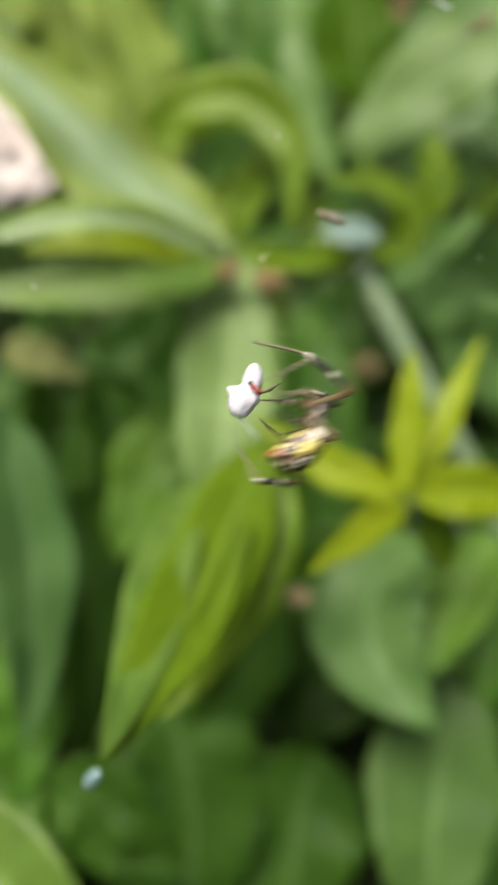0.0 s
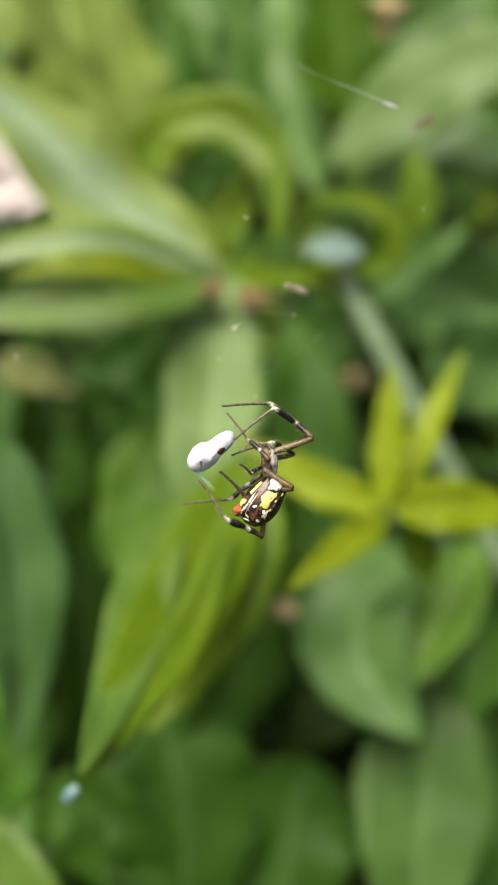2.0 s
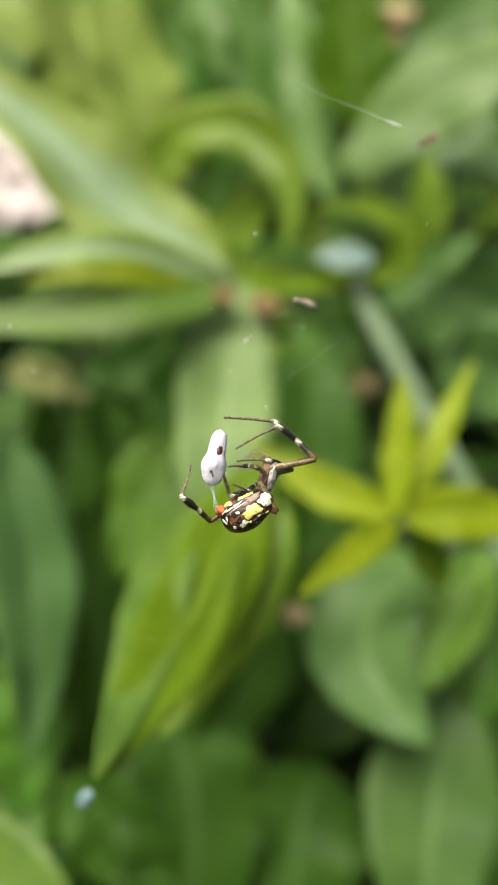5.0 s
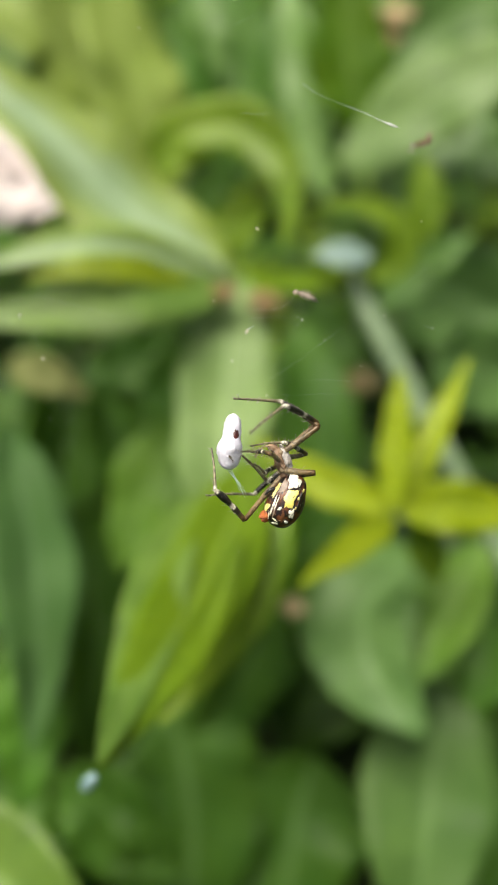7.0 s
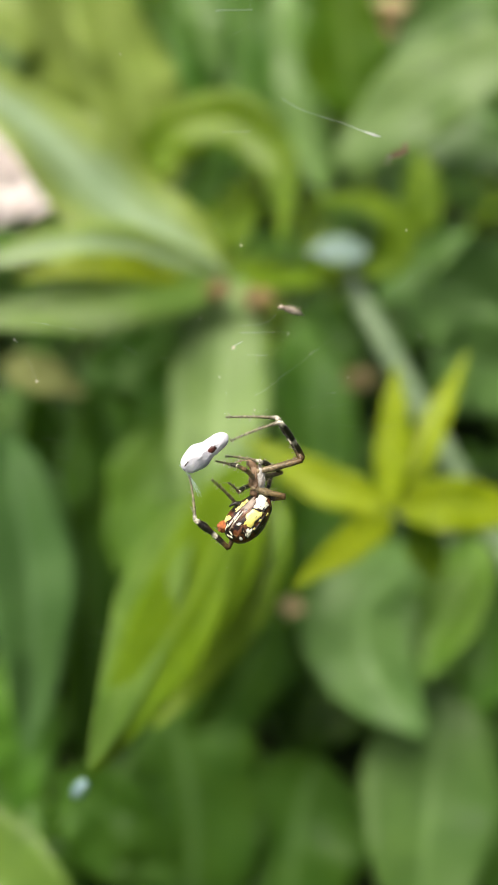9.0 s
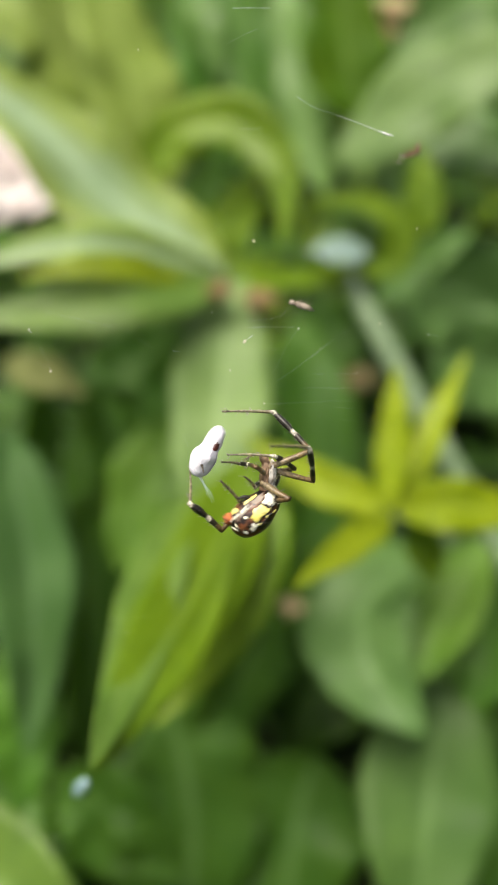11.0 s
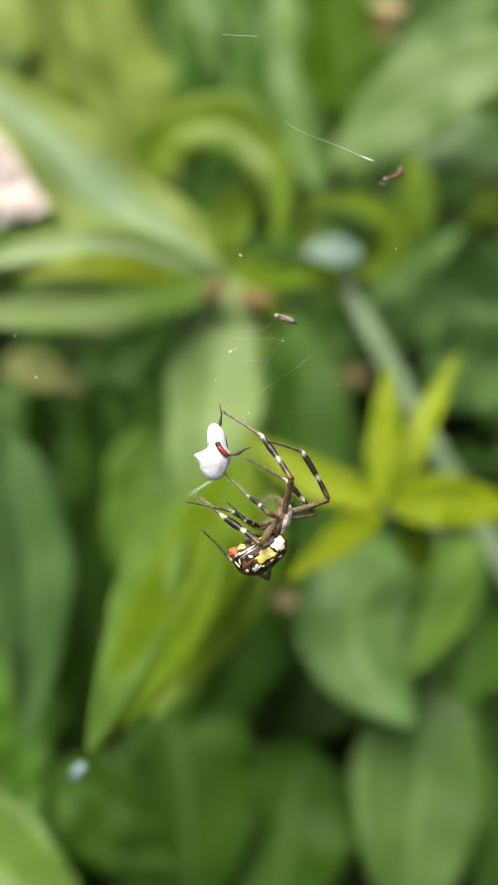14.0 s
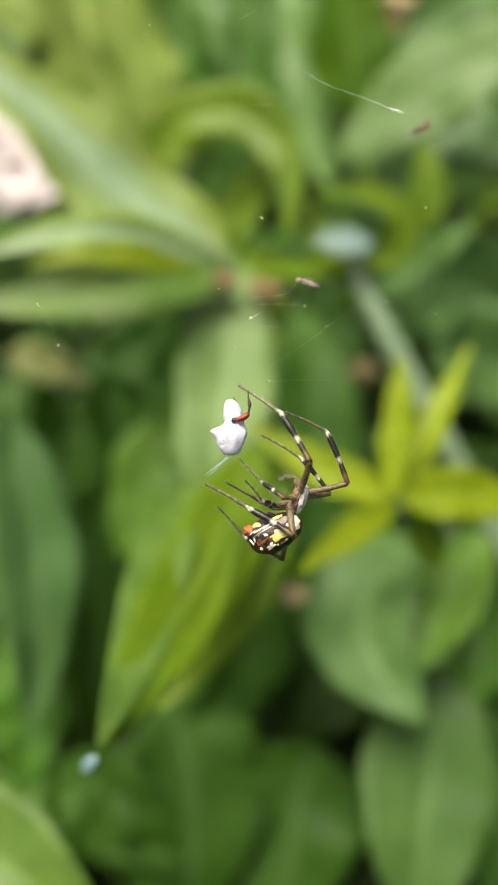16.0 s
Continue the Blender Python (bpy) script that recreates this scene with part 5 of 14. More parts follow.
    walk(legs[0][0], [
        at(0, 5.55, -0.55, 3.64, -136, 62, 180), at(0.1, 5.55, -0.55, 3.64, -47, 65, -50), at(0.2, 5.55, -0.55, 3.64, -157, 48, -151), at(0.3, 5.55, -0.55, 3.64, -149, 56, -144),
        at(0.4, 5.55, -0.55, 3.64, -110, 70, -109), at(0.5, 5.55, -0.55, 3.64, -154, 51, -148), at(0.6, 5.55, -0.55, 3.64, -147, 58, -142), at(0.7, 5.55, -0.55, 3.64, -147, 34, -164),
        at(0.8, 5.55, -0.55, 3.64, -153, 55, -148), at(0.9, 5.55, -0.55, 3.64, -133, 34, -169), at(1, 5.55, -0.55, 3.64, -111, 49, -138), at(1.1, 5.55, -0.55, 3.64, -123, 35, -173),
        at(1.2, 5.55, -0.55, 3.64, -113, 50, -138), at(1.3, 5.55, -0.55, 3.64, -133, 36, -166), at(1.4, 5.55, -0.55, 3.64, -161, 49, -155), at(1.5, 5.55, -0.55, 3.64, -126, 53, -150),
        at(1.6, 5.55, -0.55, 3.64, -108, 55, -143), at(1.7, 5.55, -0.55, 3.64, -131, 60, -127), at(1.8, 5.55, -0.55, 3.64, -151, 49, -143), at(1.9, 5.55, -0.55, 3.64, -143, 54, -137),
        at(2, 5.55, -0.55, 3.64, -149, 50, -142), at(2.1, 5.55, -0.55, 3.64, -59, 59, -83), at(2.2, 5.55, -0.55, 3.64, -160, 42, -151), at(2.3, 5.55, -0.55, 3.64, -97, 53, -130),
        at(2.4, 5.55, -0.55, 3.64, -146, 50, -138), at(2.5, 5.55, -0.55, 3.64, -107, 50, -138), at(2.6, 5.55, -0.55, 3.64, -146, 40, -158), at(2.7, 5.55, -0.55, 3.64, -104, 50, -137),
        at(2.8, 5.55, -0.55, 3.64, -151, 47, -143), at(2.9, 5.55, -0.55, 3.64, -102, 50, -138), at(3, 5.55, -0.55, 3.64, -95, 50, -139), at(3.1, 5.55, -0.55, 3.64, -93, 50, -132),
        at(3.2, 5.55, -0.55, 3.64, -119, 48, -143), at(3.3, 5.55, -0.55, 3.64, -127, 48, -142), at(3.4, 5.55, -0.55, 3.64, -102, 44, -156), at(3.5, 5.55, -0.55, 3.64, -73, 42, -91),
        at(3.6, 5.55, -0.55, 3.64, -125, 32, -157), at(3.7, 5.55, -0.55, 3.64, -72, 44, -77), at(3.9, 5.55, -0.55, 3.64, -133, 36, -119), at(4, 5.55, -0.55, 3.64, -153, 24, -129),
        at(4.1, 5.55, -0.55, 3.64, -136, 35, -121), at(4.2, 5.55, -0.55, 3.64, -113, 29, -129), at(4.35, 5.55, -0.55, 3.64, -110, 38, -103), at(4.51, 5.55, -0.55, 3.64, -147, 24, -123),
        at(4.67, 5.55, -0.55, 3.64, -112, 38, -104), at(4.83, 5.55, -0.55, 3.64, -150, 23, -124), at(4.99, 5.55, -0.55, 3.64, -116, 37, -107), at(5.15, 5.55, -0.55, 3.64, -145, 26, -122),
        at(5.31, 5.55, -0.55, 3.64, -98, 28, -118), at(5.47, 5.55, -0.55, 3.64, -147, 25, -123), at(5.63, 5.55, -0.55, 3.64, -104, 40, -99), at(5.79, 5.55, -0.55, 3.64, -150, 23, -124),
        at(5.95, 5.55, -0.55, 3.64, -105, 30, -114), at(6.11, 5.55, -0.55, 3.64, -131, 24, -127), at(6.27, 5.55, -0.55, 3.64, -104, 37, -98), at(6.5, 5.55, -0.55, 3.64, -124, 33, -110),
        at(6.6, 5.55, -0.55, 3.64, -140, 26, -118), at(6.7, 5.55, -0.55, 3.64, -87, 38, -88), at(6.8, 5.55, -0.55, 3.64, -108, 37, -101), at(6.9, 5.55, -0.55, 3.64, -89, 38, -89),
        at(7, 5.55, -0.55, 3.64, -128, 32, -112), at(7.1, 5.55, -0.55, 3.64, -81, 38, -84), at(7.2, 5.55, -0.55, 3.64, -133, 30, -115), at(7.3, 5.55, -0.55, 3.64, -87, 32, -107),
        at(7.4, 5.55, -0.55, 3.64, -115, 27, -138), at(7.5, 5.55, -0.55, 3.64, -160, 26, -140), at(7.6, 5.55, -0.55, 3.64, -91, 30, -132), at(7.7, 5.55, -0.55, 3.64, -145, 32, -127),
        at(7.8, 5.55, -0.55, 3.64, -90, 33, -125), at(7.9, 5.55, -0.55, 3.64, -126, 32, -129), at(8, 5.55, -0.55, 3.64, -131, 33, -128), at(8.1, 5.55, -0.55, 3.64, -94, 31, -135),
        at(8.2, 5.55, -0.55, 3.64, -123, 29, -142), at(8.3, 5.55, -0.55, 3.64, -115, 31, -138), at(8.4, 5.55, -0.55, 3.64, -118, 42, -110), at(8.5, 5.55, -0.55, 3.64, -117, 33, -133),
        at(8.6, 5.55, -0.55, 3.64, -120, 33, -133), at(8.7, 5.55, -0.55, 3.64, -128, 26, -143), at(8.8, 5.55, -0.55, 3.64, -148, 36, -133), at(8.9, 5.55, -0.55, 3.64, -105, 32, -140),
        at(9, 5.55, -0.55, 3.64, -136, 39, -124), at(9.1, 5.55, -0.55, 3.64, -143, 36, -127), at(9.2, 5.55, -0.55, 3.64, -103, 36, -126), at(9.35, 5.55, -0.55, 3.64, -109, 42, -103),
        at(9.51, 5.55, -0.55, 3.64, -147, 27, -125), at(9.67, 5.55, -0.55, 3.64, -92, 34, -111), at(9.83, 5.55, -0.55, 3.64, -143, 29, -122), at(9.99, 5.55, -0.55, 3.64, -105, 41, -100),
        at(10.15, 5.55, -0.55, 3.64, -148, 26, -125), at(10.31, 5.55, -0.55, 3.64, -87, 37, -99), at(10.47, 5.55, -0.55, 3.64, -143, 28, -122), at(10.63, 5.55, -0.55, 3.64, -102, 41, -98),
        at(10.79, 5.55, -0.55, 3.64, -139, 30, -120), at(10.95, 5.55, -0.55, 3.64, -99, 41, -96), at(11.11, 5.55, -0.55, 3.64, -143, 28, -122), at(11.3, 5.55, -0.55, 3.64, -139, 30, -120),
        at(11.4, 5.55, -0.55, 3.64, -86, 30, -120), at(11.5, 5.55, -0.55, 3.64, -101, 30, -124), at(11.6, 5.55, -0.55, 3.64, -138, 32, -120), at(11.7, 5.55, -0.55, 3.64, -92, 32, -120),
        at(11.8, 5.55, -0.55, 3.64, -111, 28, -144), at(11.9, 5.55, -0.55, 3.64, -120, 26, -149), at(12, 5.55, -0.55, 3.64, -91, 31, -128), at(12.1, 5.55, -0.55, 3.64, -120, 27, -144),
        at(12.2, 5.55, -0.55, 3.64, -112, 27, -143), at(12.3, 5.55, -0.55, 3.64, -85, 30, -125), at(12.4, 5.55, -0.55, 3.64, -117, 32, -113), at(12.5, 5.55, -0.55, 3.64, -115, 23, -133),
        at(12.6, 5.55, -0.55, 3.64, -113, 26, -125), at(12.7, 5.55, -0.55, 3.64, -69, 27, -106), at(12.8, 5.55, -0.55, 3.64, -54, 31, -114), at(12.9, 5.55, -0.55, 3.64, -48, 31, -115),
        at(13, 5.55, -0.55, 3.64, -40, 36, -120), at(13.5, 5.55, -0.55, 3.64, -41, 33, -118), at(14, 5.55, -0.55, 3.64, -46, 34, -119), at(14.5, 5.55, -0.55, 3.64, -47, 35, -120),
        at(15, 5.55, -0.55, 3.64, -48, 38, -124), at(15.5, 5.55, -0.55, 3.64, -48, 38, -124), at(16, 5.55, -0.55, 3.64, -49, 37, -123),
    ])
    walk(legs[0][1], [
        at(0, 9.76, -5.17, 1.36, -8, -7, -0), at(0.1, 11.92, -0.55, 5.57, -0, 7, -1), at(0.2, 10.79, -0.55, -0.45, -1, 29, -1), at(0.3, 11.39, -0.55, 0.45, -1, 34, -1),
        at(0.4, 12.15, -0.55, 2.84, -0, 14, -1), at(0.5, 11.05, -0.55, -0.10, -0, 10, -1), at(0.6, 11.50, -0.55, 0.67, -22, 12, -1), at(0.7, 9.56, -3.17, -0.97, -1, 18, -3),
        at(0.8, 11.25, -0.55, 0.22, -17, 22, -3), at(0.9, 8.99, -4.86, -0.08, -35, 15, 1), at(1, 11.05, -3.94, 2.07, -27, 5, 6), at(1.1, 8.29, -5.87, 0.73, -32, 13, 2),
        at(1.2, 11.14, -3.74, 1.94, -23, 4, 6), at(1.3, 9.26, -4.65, -0.06, -27, 28, -5), at(1.4, 10.76, -0.55, -0.49, -29, 17, 1), at(1.5, 10.97, -3.60, 1.29, -13, 1, 8),
        at(1.6, 10.70, -4.60, 2.47, -30, -20, 16), at(1.7, 11.83, -0.55, 1.44, -0, -1, 11), at(1.8, 10.99, -0.55, -0.19, -22, 12, 8), at(1.9, 11.42, -0.55, 0.52, -1, 2, 10),
        at(2, 11.08, -0.55, -0.06, -16, 5, 10), at(2.1, 11.59, -2.74, 5.38, -12, -35, 20), at(2.2, 10.32, -0.55, -0.99, -15, 30, 5), at(2.3, 11.04, -4.29, 3.18, -16, -20, 18),
        at(2.4, 11.19, -0.55, 0.11, -0, -0, 16), at(2.5, 10.87, -4.36, 2.42, -4, -15, 16), at(2.6, 10.21, -2.66, -0.62, -21, 11, 11), at(2.7, 10.84, -4.46, 2.65, -26, -4, 17),
        at(2.8, 10.90, -0.55, -0.30, -28, 14, 8), at(2.9, 10.74, -4.61, 2.72, -35, -1, 17), at(3, 10.20, -5.30, 3.29, -33, -5, 20), at(3.1, 10.68, -4.78, 3.41, -46, -6, 21),
        at(3.2, 10.99, -3.71, 1.49, -40, 8, 7), at(3.3, 11.15, -2.96, 0.97, -42, 6, 9), at(3.4, 9.11, -6.08, 2.61, -51, -9, 25), at(3.5, 11.89, -1.95, 5.09, -51, -10, 26),
        at(3.6, 9.52, -4.80, 0.40, -41, 2, 13), at(3.7, 12.03, -0.55, 5.13, -40, -18, 30), at(3.9, 11.08, -0.55, -0.05, -7, 6, 19), at(4, 9.44, -0.55, -1.75, -15, 26, 15),
        at(4.1, 10.88, -0.55, -0.33, 3, 11, 17), at(4.2, 11.09, -3.47, 1.40, -5, -17, 17), at(4.35, 11.95, -0.55, 1.85, -6, -18, 18), at(4.51, 9.81, -0.55, -1.46, -13, 20, 12),
        at(4.67, 11.90, -0.55, 1.67, -6, -19, 18), at(4.83, 9.56, -0.55, -1.67, -9, 22, 13), at(4.99, 11.77, -0.55, 1.28, -15, -12, 20), at(5.15, 10.04, -0.55, -1.26, 5, 15, 17),
        at(5.31, 11.55, -3.32, 2.83, -9, -27, 19), at(5.47, 9.83, -0.55, -1.45, -10, 17, 12), at(5.63, 12.08, -0.55, 2.39, -5, -18, 16), at(5.79, 9.60, -0.55, -1.64, -23, 21, 7),
        at(5.95, 11.76, -2.45, 2.18, -12, -16, 18), at(6.11, 10.65, -2.14, -0.32, -2, 10, 15), at(6.27, 12.08, -0.55, 2.40, -7, -15, 17), at(6.5, 11.41, -0.55, 0.50, -14, 9, 13),
        at(6.6, 10.38, -0.55, -0.93, -17, 36, 5), at(6.7, 12.19, -0.55, 3.96, -30, -1, 21), at(6.8, 11.99, -0.55, 1.99, -21, -0, 21), at(6.9, 12.20, -0.55, 3.77, -31, 13, 15),
        at(7, 11.23, -0.55, 0.19, -35, 20, 10), at(7.1, 12.15, -0.55, 4.48, -30, 0, 22), at(7.2, 10.90, -0.55, -0.30, -36, 22, 8), at(7.3, 11.83, -2.72, 3.97, -39, -11, 33),
        at(7.4, 10.50, -4.23, 1.15, -31, 3, 23), at(7.5, 9.09, -0.55, -1.99, -44, 38, -5), at(7.6, 10.52, -4.98, 3.50, -42, -13, 41), at(7.7, 10.35, -0.55, -0.96, -29, 13, 22),
        at(7.8, 11.00, -4.37, 3.62, -33, -17, 40), at(7.9, 11.04, -2.36, 0.35, -8, 4, 32), at(8, 11.00, -1.72, 0.01, -17, 9, 31), at(8.1, 10.44, -5.05, 3.22, -16, -21, 40),
        at(8.2, 10.37, -3.86, 0.47, -20, 8, 30), at(8.3, 10.66, -4.09, 1.27, -1, -1, 32), at(8.4, 11.78, -0.55, 1.31, 1, 2, 32), at(8.5, 11.01, -3.39, 1.11, -1, -1, 32),
        at(8.6, 11.01, -3.12, 0.83, -0, 8, 32), at(8.7, 10.15, -3.64, -0.04, 10, 16, 33), at(8.8, 10.36, -0.55, -0.95, -3, 36, 34), at(8.9, 10.35, -4.94, 2.22, -33, 8, 44),
        at(9, 11.06, -0.55, -0.08, -15, 31, 32), at(9.1, 10.65, -0.55, -0.63, -21, 27, 34), at(9.2, 11.28, -3.71, 2.47, -39, 11, 44), at(9.35, 12.01, -0.55, 2.05, -20, 8, 46),
        at(9.51, 9.94, -0.55, -1.36, -7, 35, 39), at(9.67, 11.82, -2.78, 3.48, -24, -1, 49), at(9.83, 10.31, -0.55, -1.00, -5, 29, 41), at(9.99, 12.08, -0.55, 2.35, -16, 5, 46),
        at(10.15, 9.86, -0.55, -1.43, -6, 42, 38), at(10.31, 12.07, -1.84, 3.92, -21, -7, 50), at(10.47, 10.31, -0.55, -1.00, -4, 33, 41), at(10.63, 12.13, -0.55, 2.65, -21, 8, 47),
        at(10.79, 10.62, -0.55, -0.66, -3, 27, 43), at(10.95, 12.15, -0.55, 2.84, -18, 2, 47), at(11.11, 10.27, -0.55, -1.05, -1, 35, 42), at(11.3, 10.59, -0.55, -0.70, -9, 46, 40),
        at(11.4, 11.18, -4.07, 4.01, -36, 10, 57), at(11.5, 11.34, -3.64, 2.55, -15, 10, 57), at(11.6, 10.70, -0.55, -0.56, -7, 32, 52), at(11.7, 11.38, -3.75, 3.47, -22, 14, 57),
        at(11.8, 10.06, -4.96, 1.51, -15, 19, 55), at(11.9, 9.75, -4.72, 0.60, -9, 23, 54), at(12, 10.81, -4.62, 3.52, -19, 6, 59), at(12.1, 10.13, -4.37, 0.69, -15, 29, 52),
        at(12.2, 10.15, -4.83, 1.47, -25, 22, 54), at(12.3, 10.79, -4.62, 4.17, -32, 14, 59), at(12.4, 11.64, -1.39, 1.09, -8, 27, 54), at(12.5, 10.72, -3.82, 1.02, -18, 32, 52),
        at(12.6, 11.24, -3.08, 1.30, 12, 23, 53), at(12.7, 11.22, -3.27, 5.82, -1, -1, 51), at(12.8, 9.65, -4.59, 7.00, -6, -5, 51), at(12.9, 9.05, -4.70, 7.50, -5, -4, 51),
        at(13, 7.72, -5.29, 7.79, -9, -1, 51), at(13.5, 8.18, -5.02, 7.82, -21, 13, 47), at(14, 8.53, -5.13, 7.45, -22, 16, 46), at(14.5, 8.50, -5.24, 7.33, -18, 14, 46),
        at(15, 8.16, -5.59, 7.12, -10, 9, 48), at(15.5, 8.13, -5.60, 7.13, -12, 10, 47), at(16, 8.31, -5.50, 7.14, -13, 9, 48),
    ])
    walk(legs[0][2], [
        at(0, 8.84, -4.05, 9.15, 0, -36, -0), at(0.1, 12.92, -0.55, 13.42, -17, -48, 2), at(0.2, 14.63, -0.55, 6.48, -1, 6, -6), at(0.3, 15.80, -0.55, 7.03, 1, -6, -6),
        at(0.4, 14.13, -0.55, 10.52, 3, -23, -6), at(0.5, 12.47, -0.55, 7.70, -6, -15, -7), at(0.6, 13.07, 2.43, 7.84, 3, -30, -6), at(0.7, 12.07, -3.17, 6.55, 1, -5, -5),
        at(0.8, 14.28, 1.53, 7.23, 2, -21, -6), at(0.9, 10.57, -0.35, 6.23, 3, -26, -6), at(1, 11.31, -0.30, 9.10, 5, -45, -8), at(1.1, 9.64, -1.58, 7.25, 3, -31, -6),
        at(1.2, 11.36, -0.61, 9.22, 5, -42, -7), at(1.3, 12.93, -1.37, 6.15, -4, -16, -7), at(1.4, 12.68, 3.34, 6.14, 3, -25, -7), at(1.5, 10.82, -1.88, 9.02, 6, -40, -8),
        at(1.6, 7.31, -1.42, 8.88, 14, -65, -15), at(1.7, 11.62, -0.55, 9.36, 5, -39, -8), at(1.8, 12.13, 2.55, 7.01, 24, -34, -7), at(1.9, 11.62, -0.32, 8.44, -12, -42, -8),
        at(2, 11.42, 1.65, 7.55, 27, -40, -7), at(2.1, 6.81, -2.74, 11.70, 13, -72, -28), at(2.2, 13.90, 1.83, 5.66, 29, -20, -0), at(2.3, 7.92, -3.01, 10.35, -28, -63, -1),
        at(2.4, 11.17, -0.55, 8.04, -15, -38, -16), at(2.5, 8.80, -4.36, 10.07, -25, -55, -7), at(2.6, 11.05, 0.36, 6.66, 35, -30, -4), at(2.7, 9.32, -1.29, 9.75, -25, -60, -8),
        at(2.8, 12.02, 3.33, 6.51, 34, -39, -5), at(2.9, 9.38, -0.32, 9.24, -10, -69, -16), at(3, 8.17, -1.48, 9.93, 15, -68, -16), at(3.1, 8.09, 0.35, 8.87, 65, -77, -39),
        at(3.2, 11.24, 1.41, 7.52, 32, -62, 5), at(3.3, 10.88, 2.36, 6.84, 27, -61, 6), at(3.4, 5.81, -0.83, 7.55, -40, -81, 13), at(3.5, 8.39, 3.19, 10.00, 22, -85, 18),
        at(3.6, 8.61, 0.33, 6.37, 8, -60, 40), at(3.7, 7.91, 2.94, 10.92, 8, -84, 30), at(3.9, 11.58, 0.71, 7.76, 8, -50, 41), at(4, 12.12, 2.33, 5.13, 5, -35, 44),
        at(4.1, 12.50, -0.55, 7.43, -24, -8, 39), at(4.2, 8.67, -3.47, 8.94, -47, -22, 49), at(4.35, 9.42, -0.55, 9.36, -46, -33, 62), at(4.51, 12.06, 1.69, 5.80, -11, -34, 63),
        at(4.67, 9.25, -0.55, 9.14, -44, -32, 61), at(4.83, 12.17, 1.26, 5.59, -8, -30, 60), at(4.99, 9.63, 0.86, 8.77, -40, -45, 69), at(5.15, 12.16, -0.55, 6.37, -31, -2, 37),
        at(5.31, 7.85, -3.32, 9.84, -57, -36, 69), at(5.47, 11.83, 1.30, 5.99, -11, -32, 66), at(5.63, 9.60, -0.55, 9.92, -53, -21, 59), at(5.79, 11.89, 2.81, 5.16, -12, -37, 71),
        at(5.95, 9.27, -1.53, 9.64, -52, -20, 59), at(6.11, 11.87, -1.54, 7.49, -34, -2, 42), at(6.27, 9.81, -0.29, 9.99, -51, -24, 63), at(6.5, 12.20, 1.53, 8.10, -25, -36, 73),
        at(6.6, 14.66, 2.14, 5.16, -6, -20, 68), at(6.7, 10.70, 3.12, 10.82, -56, -27, 72), at(6.8, 10.92, 2.06, 9.40, -32, -18, 63), at(6.9, 12.60, 3.75, 10.41, -38, -40, 81),
        at(7, 12.66, 4.30, 6.28, -13, -28, 73), at(7.1, 10.67, 3.17, 11.32, -50, -24, 71), at(7.2, 12.58, 4.35, 5.69, -22, -12, 62), at(7.3, 8.12, 0.76, 10.04, -64, -28, 77),
        at(7.4, 9.28, -0.38, 7.97, -51, -18, 60), at(7.5, 13.05, 4.62, 2.51, -18, -13, 57), at(7.6, 6.00, -1.80, 9.19, -79, -33, 81), at(7.7, 10.39, 3.57, 5.80, -39, -23, 63),
        at(7.8, 6.71, -2.25, 9.93, -74, -34, 81), at(7.9, 10.83, -1.12, 8.17, -42, -25, 65), at(8, 10.83, 0.90, 7.48, -41, -33, 73), at(8.1, 6.93, -5.05, 10.32, -66, -35, 76),
        at(8.2, 9.89, -0.95, 7.82, -52, -24, 56), at(8.3, 10.42, -4.09, 9.19, -46, -23, 54), at(8.4, 12.16, -0.55, 9.22, -49, -25, 57), at(8.5, 10.84, -3.39, 9.03, -54, -18, 47),
        at(8.6, 11.97, -2.50, 8.67, -52, -18, 47), at(8.7, 12.65, -3.64, 7.48, -25, -23, 51), at(8.8, 13.99, 2.30, 5.49, -19, -30, 54), at(8.9, 7.99, -1.19, 8.79, -63, -41, 66),
        at(9, 13.31, 3.29, 6.47, -31, -29, 51), at(9.1, 11.85, 3.72, 5.93, -35, -32, 53), at(9.2, 8.72, 0.67, 8.55, -69, -45, 75), at(9.35, 10.77, 2.02, 9.45, -49, -39, 61),
        at(9.51, 12.92, 3.00, 5.06, -20, -20, 46), at(9.67, 9.25, -0.73, 10.69, -56, -42, 66), at(9.83, 12.75, 2.48, 5.90, -22, -22, 47), at(9.99, 10.98, 1.39, 9.96, -46, -38, 59),
        at(10.15, 13.47, 3.33, 4.46, -11, -27, 52), at(10.31, 9.35, -0.75, 11.28, -56, -43, 65), at(10.47, 13.22, 2.67, 5.63, -20, -21, 45), at(10.63, 10.80, 2.15, 9.97, -47, -40, 59),
        at(10.79, 12.98, 2.12, 6.41, -20, -21, 45), at(10.95, 10.56, 1.33, 10.37, -48, -40, 60), at(11.11, 13.55, 2.60, 5.44, -10, -24, 49), at(11.3, 14.11, 4.04, 4.71, -4, -44, 52),
        at(11.4, 7.90, -0.58, 10.32, -63, -43, 51), at(11.5, 10.30, -1.40, 10.07, -37, -39, 46), at(11.6, 12.46, 3.31, 6.13, -3, -40, 46), at(11.7, 9.88, -0.72, 10.63, -60, -27, 36),
        at(11.8, 9.80, -1.69, 8.73, -45, -22, 30), at(11.9, 10.49, -1.46, 7.79, -39, -18, 26), at(12, 8.96, -2.64, 10.96, -55, -23, 31), at(12.1, 10.75, -0.20, 7.40, -48, -18, 25),
        at(12.2, 9.08, -0.69, 8.13, -45, -30, 39), at(12.3, 8.03, -1.04, 10.69, -59, -36, 47), at(12.4, 12.84, 2.17, 8.07, -11, -43, 54), at(12.5, 11.23, 0.82, 7.42, -31, -32, 48),
